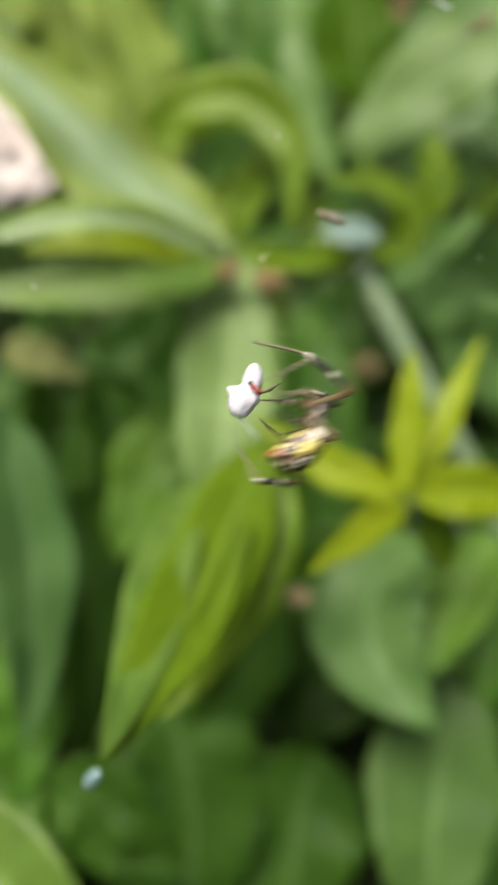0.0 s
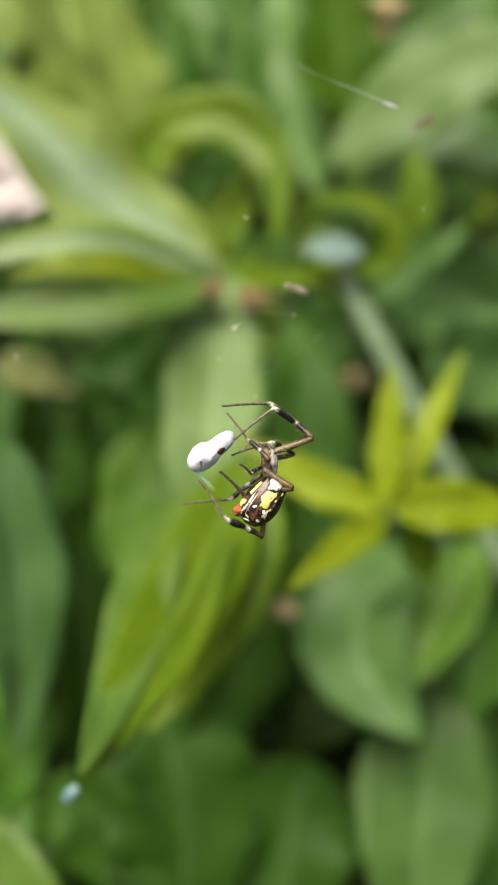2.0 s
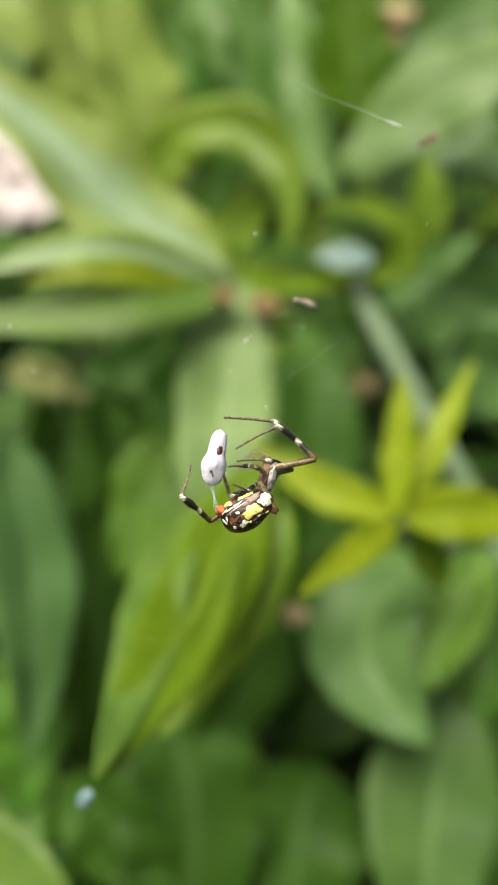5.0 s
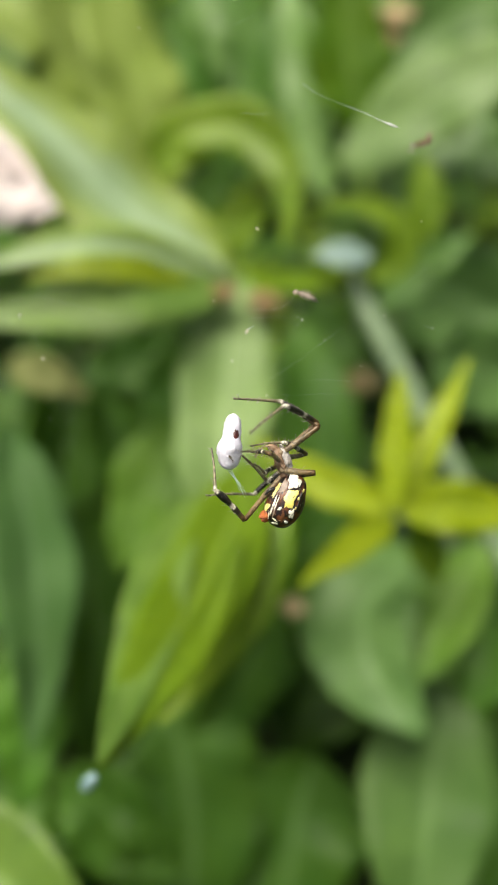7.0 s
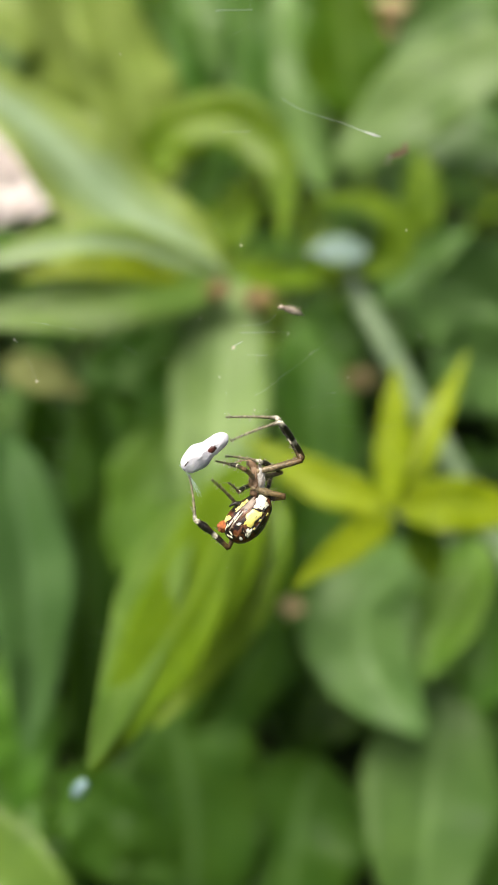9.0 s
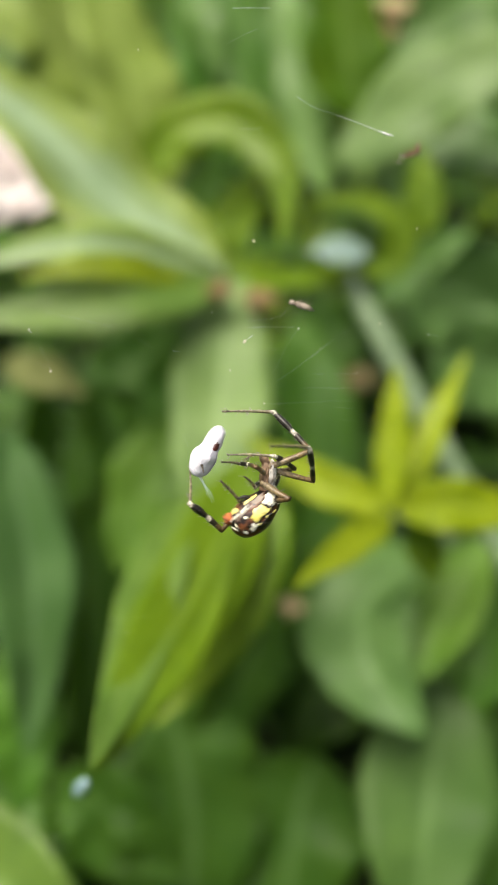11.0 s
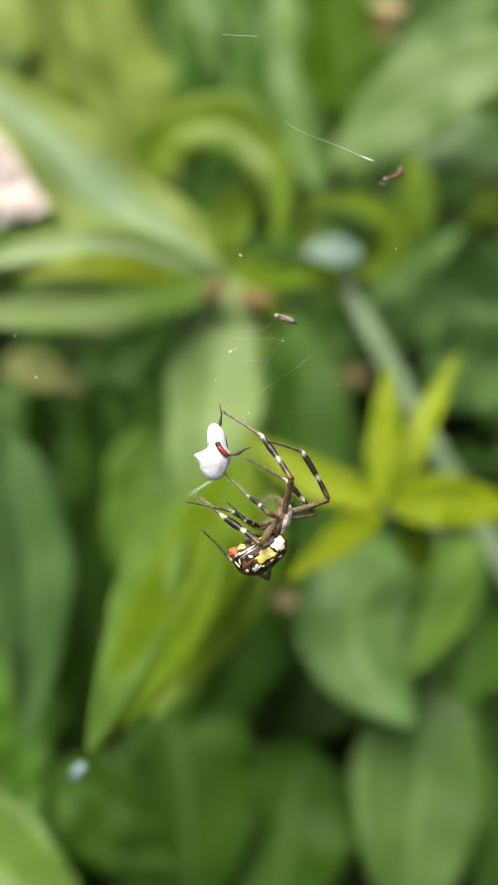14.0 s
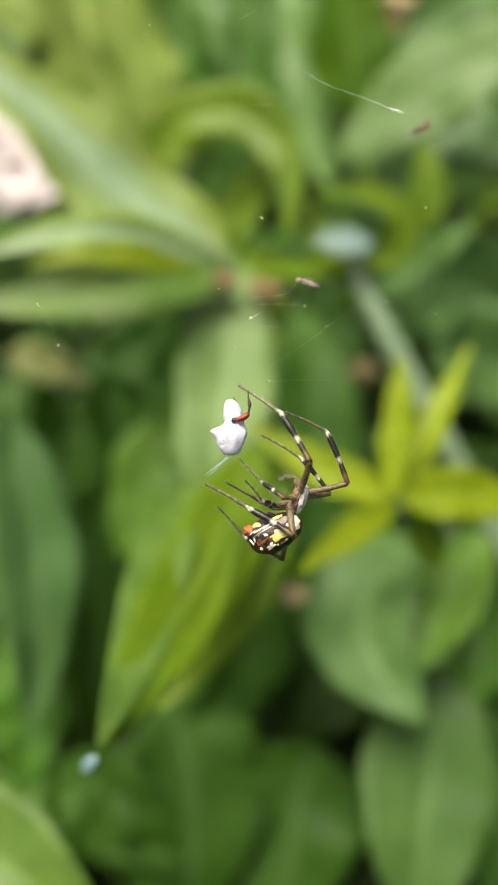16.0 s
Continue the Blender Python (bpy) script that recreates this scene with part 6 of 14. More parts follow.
        at(12.6, 14.34, -1.59, 8.44, -13, -16, 41), at(12.7, 11.08, -3.27, 13.74, -26, -28, 46), at(12.8, 8.59, -4.59, 14.85, -28, -30, 47), at(12.9, 8.16, -4.70, 15.37, -42, -16, 36),
        at(13, 6.69, -4.63, 15.62, -46, -12, 32), at(13.5, 7.23, -1.83, 15.01, -39, -14, 34), at(14, 7.77, -1.63, 14.51, -37, -11, 32), at(14.5, 8.04, -2.25, 14.65, -38, -8, 30),
        at(15, 7.99, -3.81, 14.84, -38, -10, 31), at(15.5, 7.82, -3.56, 14.78, -38, -11, 32), at(16, 7.73, -3.40, 14.75, -35, -12, 33),
    ])
    walk(legs[1][0], [
        at(0, 5.70, 0.55, 3.33, 147, 71, 180), at(0.1, 5.70, 0.55, 3.33, 29, 65, 31), at(0.3, 5.70, 0.55, 3.33, 154, 63, 151), at(0.4, 5.70, 0.55, 3.33, 99, 77, 98),
        at(0.5, 5.70, 0.55, 3.33, 158, 59, 155), at(0.6, 5.70, 0.55, 3.33, 151, 65, 149), at(0.7, 5.70, 0.55, 3.33, 149, 43, 170), at(0.8, 5.70, 0.55, 3.33, 147, 59, 154),
        at(0.9, 5.70, 0.55, 3.33, 133, 45, 173), at(1, 5.70, 0.55, 3.33, 106, 57, 141), at(1.1, 5.70, 0.55, 3.33, 125, 46, 176), at(1.2, 5.70, 0.55, 3.33, 110, 58, 142),
        at(1.3, 5.70, 0.55, 3.33, 137, 43, 175), at(1.4, 5.70, 0.55, 3.33, 155, 52, 166), at(1.5, 5.70, 0.55, 3.33, 126, 60, 155), at(1.6, 5.70, 0.55, 3.33, 102, 63, 138),
        at(1.7, 5.70, 0.55, 3.33, 123, 64, 134), at(1.8, 5.70, 0.55, 3.33, 146, 53, 155), at(1.9, 5.70, 0.55, 3.33, 134, 57, 149), at(2, 5.70, 0.55, 3.33, 142, 54, 154),
        at(2.1, 5.70, 0.55, 3.33, 49, 59, 75), at(2.2, 5.70, 0.55, 3.33, 158, 46, 151), at(2.3, 5.70, 0.55, 3.33, 93, 57, 127), at(2.4, 5.70, 0.55, 3.33, 132, 50, 153),
        at(2.5, 5.70, 0.55, 3.33, 106, 54, 141), at(2.6, 5.70, 0.55, 3.33, 140, 43, 167), at(2.7, 5.70, 0.55, 3.33, 102, 54, 140), at(2.8, 5.70, 0.55, 3.33, 136, 48, 159),
        at(2.9, 5.70, 0.55, 3.33, 100, 54, 141), at(3, 5.70, 0.55, 3.33, 92, 54, 141), at(3.1, 5.70, 0.55, 3.33, 89, 54, 133), at(3.2, 5.70, 0.55, 3.33, 116, 51, 149),
        at(3.3, 5.70, 0.55, 3.33, 122, 51, 150), at(3.4, 5.70, 0.55, 3.33, 103, 50, 156), at(3.5, 5.70, 0.55, 3.33, 67, 46, 98), at(3.6, 5.70, 0.55, 3.33, 126, 40, 163),
        at(3.7, 5.70, 0.55, 3.33, 66, 46, 93), at(3.9, 5.70, 0.55, 3.33, 129, 41, 141), at(4, 5.70, 0.55, 3.33, 160, 34, 147), at(4.1, 5.70, 0.55, 3.33, 146, 48, 138),
        at(4.2, 5.70, 0.55, 3.33, 116, 48, 139), at(4.35, 5.70, 0.55, 3.33, 108, 52, 121), at(4.51, 5.70, 0.55, 3.33, 152, 35, 149), at(4.67, 5.70, 0.55, 3.33, 109, 49, 126),
        at(4.83, 5.70, 0.55, 3.33, 152, 32, 153), at(4.99, 5.70, 0.55, 3.33, 115, 50, 128), at(5.15, 5.70, 0.55, 3.33, 144, 35, 153), at(5.31, 5.70, 0.55, 3.33, 96, 49, 121),
        at(5.47, 5.70, 0.55, 3.33, 145, 33, 155), at(5.63, 5.70, 0.55, 3.33, 99, 52, 117), at(5.79, 5.70, 0.55, 3.33, 148, 31, 156), at(5.95, 5.70, 0.55, 3.33, 103, 50, 123),
        at(6.11, 5.70, 0.55, 3.33, 133, 40, 149), at(6.27, 5.70, 0.55, 3.33, 99, 52, 114), at(6.5, 5.70, 0.55, 3.33, 125, 47, 132), at(6.6, 5.70, 0.55, 3.33, 149, 42, 138),
        at(6.7, 5.70, 0.55, 3.33, 73, 59, 75), at(6.8, 5.70, 0.55, 3.33, 106, 60, 117), at(6.9, 5.70, 0.55, 3.33, 76, 60, 78), at(7, 5.70, 0.55, 3.33, 134, 52, 127),
        at(7.1, 5.70, 0.55, 3.33, 64, 58, 67), at(7.2, 5.70, 0.55, 3.33, 141, 48, 133), at(7.3, 5.70, 0.55, 3.33, 77, 56, 98), at(7.4, 5.70, 0.55, 3.33, 123, 50, 148),
        at(7.5, 5.70, 0.55, 3.33, 170, 33, 163), at(7.6, 5.70, 0.55, 3.33, 86, 58, 121), at(7.7, 5.70, 0.55, 3.33, 152, 44, 158), at(7.8, 5.70, 0.55, 3.33, 83, 59, 115),
        at(7.9, 5.70, 0.55, 3.33, 133, 52, 152), at(8, 5.70, 0.55, 3.33, 135, 50, 154), at(8.1, 5.70, 0.55, 3.33, 91, 57, 129), at(8.2, 5.70, 0.55, 3.33, 130, 50, 158),
        at(8.3, 5.70, 0.55, 3.33, 121, 54, 150), at(8.4, 5.70, 0.55, 3.33, 122, 60, 131), at(8.5, 5.70, 0.55, 3.33, 122, 55, 148), at(8.6, 5.70, 0.55, 3.33, 127, 53, 151),
        at(8.7, 5.70, 0.55, 3.33, 138, 45, 164), at(8.8, 5.70, 0.55, 3.33, 166, 49, 161), at(8.9, 5.70, 0.55, 3.33, 109, 60, 145), at(9, 5.70, 0.55, 3.33, 155, 57, 151),
        at(9.1, 5.70, 0.55, 3.33, 147, 45, 161), at(9.2, 5.70, 0.55, 3.33, 111, 58, 136), at(9.35, 5.70, 0.55, 3.33, 122, 57, 138), at(9.51, 5.70, 0.55, 3.33, 163, 30, 166),
        at(9.67, 5.70, 0.55, 3.33, 115, 57, 134), at(9.83, 5.70, 0.55, 3.33, 162, 27, 169), at(9.99, 5.70, 0.55, 3.33, 145, 54, 151), at(10.15, 5.70, 0.55, 3.33, 176, 19, 167),
        at(10.31, 5.70, 0.55, 3.33, 137, 57, 146), at(10.47, 5.70, 0.55, 3.33, 176, 17, 167), at(10.63, 5.70, 0.55, 3.33, 166, 49, 161), at(10.79, 5.70, 0.55, 3.33, 177, 15, 167),
        at(10.95, 5.70, 0.55, 3.33, 168, 45, 163), at(11.11, 5.70, 0.55, 3.33, 179, 6, 168), at(11.3, 5.70, 0.55, 3.33, 177, 12, 168), at(11.4, 5.70, 0.55, 3.33, 168, 45, 163),
        at(11.5, 5.70, 0.55, 3.33, 174, 26, 166), at(11.6, 5.70, 0.55, 3.33, 177, 14, 168), at(11.7, 5.70, 0.55, 3.33, 167, 46, 162), at(11.8, 5.70, 0.55, 3.33, 173, 29, 166),
        at(11.9, 5.70, 0.55, 3.33, 174, 26, 167), at(12, 5.70, 0.55, 3.33, 156, 62, 154), at(12.1, 5.70, 0.55, 3.33, 173, 31, 166), at(12.2, 5.70, 0.55, 3.33, 172, 34, 165),
        at(12.3, 5.70, 0.55, 3.33, 162, 55, 159), at(12.4, 5.70, 0.55, 3.33, 174, 28, 166), at(12.5, 5.70, 0.55, 3.33, 176, 16, 167), at(12.6, 5.70, 0.55, 3.33, 176, 19, 167),
        at(12.7, 5.70, 0.55, 3.33, 158, 60, 155), at(12.8, 5.70, 0.55, 3.33, 137, 63, 151), at(12.9, 5.70, 0.55, 3.33, 128, 72, 127), at(13, 5.70, 0.55, 3.33, 117, 70, 134),
        at(13.5, 5.70, 0.55, 3.33, 111, 72, 126), at(14, 5.70, 0.55, 3.33, 127, 69, 138), at(14.5, 5.70, 0.55, 3.33, 128, 72, 127), at(15, 5.70, 0.55, 3.33, 139, 69, 137),
        at(15.5, 5.70, 0.55, 3.33, 139, 69, 137), at(16, 5.70, 0.55, 3.33, 137, 70, 135),
    ])
    walk(legs[1][1], [
        at(0, 10.96, 4.23, 1.54, 26, -12, -0), at(0.1, 11.89, 0.55, 5.78, 15, 9, 8), at(0.3, 11.79, 0.55, 0.64, 7, 33, 12), at(0.4, 12.36, 0.55, 3.11, 3, 15, 11),
        at(0.5, 11.53, 0.55, 0.11, 21, 1, 8), at(0.6, 11.89, 0.55, 0.87, 42, -2, 6), at(0.7, 10.07, 3.31, -0.87, 29, 9, 14), at(0.8, 11.59, 1.77, 0.46, 40, 9, 14),
        at(0.9, 9.50, 4.98, 0.12, 48, 2, 7), at(1, 10.95, 4.52, 2.33, 41, 1, 6), at(1.1, 8.81, 5.80, 0.66, 43, 2, 7), at(1.2, 11.10, 4.26, 2.10, 37, -0, 5),
        at(1.3, 9.38, 4.81, -0.24, 42, 16, 19), at(1.4, 11.03, 2.14, -0.33, 46, 5, 7), at(1.5, 11.05, 4.00, 1.38, 30, -3, 2), at(1.6, 10.99, 4.55, 2.71, 42, -23, -13),
        at(1.7, 11.98, 2.12, 1.75, 30, -4, 1), at(1.8, 11.31, 1.96, 0.02, 39, 0, 4), at(1.9, 11.51, 2.66, 0.85, 31, -2, 2), at(2, 11.31, 2.34, 0.23, 34, -4, 1),
        at(2.1, 11.53, 2.88, 5.55, 31, -31, -17), at(2.2, 10.79, 0.55, -0.96, 40, 13, 13), at(2.3, 11.20, 4.31, 3.15, 30, -20, -9), at(2.4, 11.03, 3.34, 0.47, 30, -1, 2),
        at(2.5, 10.87, 4.61, 2.26, 25, -13, -4), at(2.6, 10.10, 3.92, -0.37, 38, 3, 5), at(2.7, 10.75, 4.82, 2.54, 35, -9, -3), at(2.8, 10.69, 3.55, 0.09, 46, 4, 8),
        at(2.9, 10.55, 5.07, 2.68, 43, -7, -3), at(3, 10.08, 5.57, 3.17, 39, -11, -6), at(3.1, 10.50, 5.17, 3.38, 52, -14, -9), at(3.2, 10.71, 4.56, 1.52, 49, -1, 5),
        at(3.3, 10.87, 4.13, 1.14, 51, -4, 2), at(3.4, 9.41, 6.00, 2.39, 54, -19, -18), at(3.5, 11.52, 3.25, 5.12, 56, -17, -14), at(3.6, 9.68, 4.97, 0.32, 48, -9, -4),
        at(3.7, 11.66, 2.82, 5.24, 47, -21, -17), at(3.9, 11.10, 2.80, 0.14, 30, 2, 1), at(4, 9.84, 0.55, -1.89, 35, 11, 6), at(4.1, 11.27, 0.55, -0.33, 17, 7, 5),
        at(4.2, 11.27, 3.63, 1.37, 20, -17, -3), at(4.35, 11.97, 2.41, 2.06, 23, -19, -4), at(4.51, 10.17, 1.53, -1.51, 32, 6, 9), at(4.67, 11.75, 2.95, 1.92, 21, -19, -3),
        at(4.83, 9.87, 1.95, -1.67, 32, 9, 10), at(4.99, 11.79, 2.56, 1.52, 32, -16, -5), at(5.15, 10.22, 2.60, -1.11, 30, 8, 9), at(5.31, 11.66, 3.49, 2.88, 27, -25, -9),
        at(5.47, 10.01, 2.72, -1.27, 33, 6, 9), at(5.63, 11.94, 2.78, 2.67, 29, -17, -4), at(5.79, 9.83, 2.57, -1.49, 40, 5, 10), at(5.95, 11.75, 3.16, 2.36, 31, -17, -5),
        at(6.11, 10.72, 3.20, -0.16, 29, 4, 7), at(6.27, 12.02, 2.56, 2.71, 32, -16, -5), at(6.5, 11.64, 2.10, 0.73, 33, -1, 5), at(6.6, 10.87, 0.55, -0.87, 44, 15, 18),
        at(6.7, 12.28, 0.55, 4.34, 44, -11, -7), at(6.8, 12.12, 2.05, 2.39, 37, -10, -6), at(6.9, 12.31, 0.55, 4.12, 47, -2, 1), at(7, 11.72, 0.55, 0.47, 48, -2, 1),
        at(7.1, 12.17, 0.55, 4.89, 44, -11, -8), at(7.2, 11.38, 0.55, -0.15, 49, -1, 3), at(7.3, 11.96, 2.67, 4.19, 47, -22, -20), at(7.4, 11.01, 3.81, 0.97, 37, -10, -9),
        at(7.5, 9.48, 0.55, -2.15, 56, 13, 14), at(7.6, 11.21, 4.29, 3.55, 47, -24, -29), at(7.7, 10.67, 1.96, -0.88, 42, -2, -8), at(7.8, 11.39, 3.99, 3.74, 41, -22, -25),
        at(7.9, 11.12, 3.23, 0.53, 30, 2, -8), at(8, 11.02, 3.23, 0.34, 37, 2, -8), at(8.1, 10.92, 4.69, 3.25, 27, -19, -21), at(8.2, 10.66, 4.08, 0.63, 36, -0, -10),
        at(8.3, 10.92, 4.16, 1.31, 22, 2, -8), at(8.4, 11.96, 2.02, 1.58, 28, 5, -7), at(8.5, 11.14, 3.82, 1.31, 26, 4, -8), at(8.6, 11.10, 3.63, 0.93, 27, 10, -5),
        at(8.7, 10.30, 3.90, -0.14, 21, 19, -0), at(8.8, 10.83, 0.55, -0.92, 38, 22, 2), at(8.9, 10.87, 4.61, 2.24, 43, -6, -22), at(9, 11.48, 0.55, 0.03, 41, 15, -3),
        at(9.1, 10.64, 2.64, -0.62, 44, 12, -6), at(9.2, 11.45, 3.67, 2.08, 50, -2, -22), at(9.35, 11.69, 2.76, 1.44, 40, 5, -15), at(9.51, 9.28, 1.62, -2.19, 46, 23, 2),
        at(9.67, 11.68, 3.06, 1.82, 41, 1, -18), at(9.83, 8.92, 2.08, -2.29, 47, 23, 3), at(9.99, 11.41, 1.83, 0.14, 42, 10, -10), at(10.15, 7.89, 0.55, -2.96, 60, 28, 13),
        at(10.31, 11.63, 2.04, 0.69, 43, 7, -14), at(10.47, 7.70, 0.55, -3.02, 59, 28, 12), at(10.63, 10.87, 0.55, -0.87, 50, 17, -4), at(10.79, 7.42, 0.55, -3.10, 61, 28, 13),
        at(10.95, 10.50, 0.55, -1.29, 51, 19, -2), at(11.11, 6.46, 0.55, -3.29, 74, 31, 24), at(11.3, 7.08, 0.55, -3.18, 90, 32, 35), at(11.4, 10.50, 0.55, -1.29, 57, 21, -5),
        at(11.5, 8.71, 0.55, -2.61, 56, 26, 3), at(11.6, 7.30, 0.55, -3.13, 80, 34, 27), at(11.7, 10.61, 0.55, -1.17, 47, 23, 1), at(11.8, 8.99, 0.55, -2.46, 50, 26, 5),
        at(11.9, 8.68, 0.55, -2.63, 52, 30, 11), at(12, 11.70, 0.55, 0.44, 29, 19, 0), at(12.1, 9.20, 0.55, -2.34, 54, 32, 13), at(12.2, 9.52, 0.55, -2.12, 51, 24, 2),
        at(12.3, 11.26, 0.55, -0.34, 39, 14, -9), at(12.4, 8.86, 0.55, -2.53, 52, 36, 15), at(12.5, 7.61, 0.55, -3.05, 57, 31, 8), at(12.6, 7.88, 0.55, -2.96, 43, 37, 16),
        at(12.7, 11.61, 0.55, 0.25, 19, 16, 2), at(12.8, 11.72, 2.36, 1.13, 14, 4, -1), at(12.9, 12.23, 0.55, 2.04, 16, 1, -2), at(13, 11.95, 2.60, 2.30, 20, -4, -4),
        at(13.5, 12.06, 2.38, 2.57, 14, -3, -4), at(14, 12.06, 1.97, 1.93, 5, -1, -3), at(14.5, 12.24, 0.55, 2.06, 17, -1, -3), at(15, 12.11, 0.55, 1.54, -0, 2, -3),
        at(15.5, 12.12, 0.55, 1.54, -0, 2, -3), at(16, 12.14, 0.55, 1.62, -0, 4, -3),
    ])
    walk(legs[1][2], [
        at(0, 9.49, 0.80, 8.54, 0, -76, -0), at(0.1, 13.35, -1.28, 13.35, -174, -72, -136), at(0.3, 16.17, 0.55, 7.24, -9, -65, 26), at(0.4, 14.44, 0.55, 10.75, -14, -82, 38),
        at(0.5, 12.04, -2.24, 7.51, -16, -77, 30), at(0.6, 12.22, -4.71, 6.78, -23, -83, 41), at(0.7, 12.08, -0.18, 5.95, -12, -48, 16), at(0.8, 13.72, -2.94, 6.46, 4, -67, 18),
        at(0.9, 10.42, -0.82, 5.45, 1, -66, 18), at(1, 11.52, -0.61, 8.33, -15, -75, 22), at(1.1, 9.70, 0.50, 6.48, -12, -62, 13), at(1.2, 11.46, -0.49, 8.44, -22, -74, 23),
        at(1.3, 12.63, 0.32, 5.42, 0, -54, 14), at(1.4, 12.22, -3.50, 5.11, 33, -67, 6), at(1.5, 10.85, 0.07, 8.25, 3, -76, -3), at(1.6, 7.58, -0.06, 8.18, 176, -80, -176),
        at(1.7, 11.54, -1.83, 8.61, 5, -77, 13), at(1.8, 11.63, -3.02, 6.17, 6, -75, 14), at(1.9, 11.38, -1.37, 7.67, -14, -76, 15), at(2, 10.97, -2.12, 6.76, -14, -76, 14),
        at(2.1, 7.02, -0.02, 11.39, -172, -68, 171), at(2.2, 13.33, -4.09, 4.93, -6, -66, 43), at(2.3, 8.21, 0.84, 9.62, -157, -75, 157), at(2.4, 11.06, -0.67, 7.31, -40, -78, 76),
        at(2.5, 9.00, 1.45, 9.29, -130, -80, 155), at(2.6, 10.83, -0.90, 5.88, -29, -76, 69), at(2.7, 9.45, 0.38, 8.97, -129, -80, 164), at(2.8, 11.83, -2.00, 5.63, -33, -77, 74),
        at(2.9, 9.51, -0.24, 8.46, -127, -80, 158), at(3, 8.38, 0.71, 9.19, -101, -83, 116), at(3.1, 8.35, -0.81, 8.11, -144, -77, 169), at(3.2, 11.14, -1.37, 6.76, -26, -74, 63),
        at(3.3, 10.79, -2.06, 6.08, -19, -66, 54), at(3.4, 5.95, 0.36, 6.74, -53, -74, 70), at(3.5, 8.69, -2.81, 9.37, -42, -75, 74), at(3.6, 8.46, -0.81, 5.60, -10, -56, 53),
        at(3.7, 8.15, -2.20, 10.26, -99, -82, 134), at(3.9, 11.38, -1.14, 7.01, -19, -70, 64), at(4, 11.53, -3.79, 4.51, -16, -63, 59), at(4.1, 12.39, -1.72, 7.18, -16, -65, 60),
        at(4.2, 8.93, 1.10, 8.50, -64, -77, 89), at(4.35, 9.45, -0.56, 8.96, -78, -78, 101), at(4.51, 11.58, -2.51, 5.16, -19, -63, 54), at(4.67, 9.21, 0.23, 8.92, -72, -74, 83),
        at(4.83, 11.68, -1.99, 4.96, -14, -59, 49), at(4.99, 9.60, -1.48, 7.97, -80, -78, 103), at(5.15, 11.84, -1.10, 5.71, -14, -62, 54), at(5.31, 8.15, 0.34, 9.25, -108, -74, 107),
        at(5.47, 11.36, -1.46, 5.33, -15, -62, 52), at(5.63, 9.64, -0.87, 9.31, -90, -80, 116), at(5.79, 11.27, -2.31, 4.58, -19, -65, 55), at(5.95, 9.40, -0.68, 8.87, -76, -79, 101),
        at(6.11, 11.66, -0.59, 6.73, -19, -65, 55), at(6.27, 9.84, -1.43, 9.20, -80, -79, 104), at(6.5, 11.85, -2.24, 7.36, -32, -72, 65), at(6.6, 14.00, -4.21, 4.63, -8, -57, 52),
        at(6.7, 10.54, -4.82, 9.90, -115, -80, 141), at(6.8, 10.50, -2.61, 8.59, -30, -72, 60), at(6.9, 12.18, -5.25, 9.51, -92, -82, 130), at(7, 11.59, -5.30, 5.81, -19, -67, 58),
        at(7.1, 10.29, -4.77, 10.45, -82, -80, 109), at(7.2, 11.60, -5.39, 5.08, -15, -61, 52), at(7.3, 8.10, -2.07, 9.24, -98, -73, 98), at(7.4, 9.14, -0.72, 7.20, -43, -67, 46),
        at(7.5, 12.09, -5.54, 2.18, -5, -41, 27), at(7.6, 6.49, 0.29, 8.51, -126, -74, 125), at(7.7, 9.75, -3.29, 4.99, -24, -61, 27), at(7.8, 7.19, 0.21, 9.29, -121, -75, 121),
        at(7.9, 10.75, -0.72, 7.39, -32, -66, 34), at(8, 10.60, -1.54, 6.66, -24, -77, 52), at(8.1, 7.52, 2.09, 9.92, -132, -81, 132), at(8.2, 9.87, -0.50, 7.04, -54, -82, 58),
        at(8.3, 10.74, 1.20, 8.65, -38, -78, 38), at(8.4, 12.12, -1.72, 8.56, -66, -83, 76), at(8.5, 11.11, 0.28, 8.40, -78, -83, 78), at(8.6, 12.02, -0.03, 7.90, -38, -80, 39),
        at(8.7, 12.70, 1.04, 6.85, -12, -60, 13), at(8.8, 13.34, -4.27, 4.84, -11, -59, 13), at(8.9, 8.22, -0.10, 8.03, -112, -83, 112), at(9, 12.73, -4.75, 5.78, -13, -62, 14),
        at(9.1, 11.21, -2.98, 4.93, -14, -65, 16), at(9.2, 9.00, -1.93, 7.12, -124, -82, 123), at(9.35, 10.87, -2.27, 7.51, -27, -76, 28), at(9.51, 11.68, -3.95, 2.92, -6, -45, 9),
        at(9.67, 10.23, -1.89, 7.83, -34, -78, 34), at(9.83, 11.33, -3.57, 2.71, 6, -48, 18), at(9.99, 11.51, -3.55, 5.96, 7, -69, 13), at(10.15, 11.25, -5.71, 0.55, 20, -46, 24),
        at(10.31, 11.05, -3.34, 6.48, 22, -74, 3), at(10.47, 10.92, -5.70, 0.62, 21, -45, 24), at(10.63, 11.88, -5.60, 4.02, 32, -64, 8), at(10.79, 10.72, -5.81, 0.28, 24, -44, 26),
        at(10.95, 11.88, -5.67, 3.42, 25, -61, 13), at(11.11, 10.55, -5.98, -1.45, 30, -41, 30), at(11.3, 11.65, -5.92, -3.17, 40, -46, 25), at(11.4, 11.47, -6.17, 2.79, 51, -62, -2),
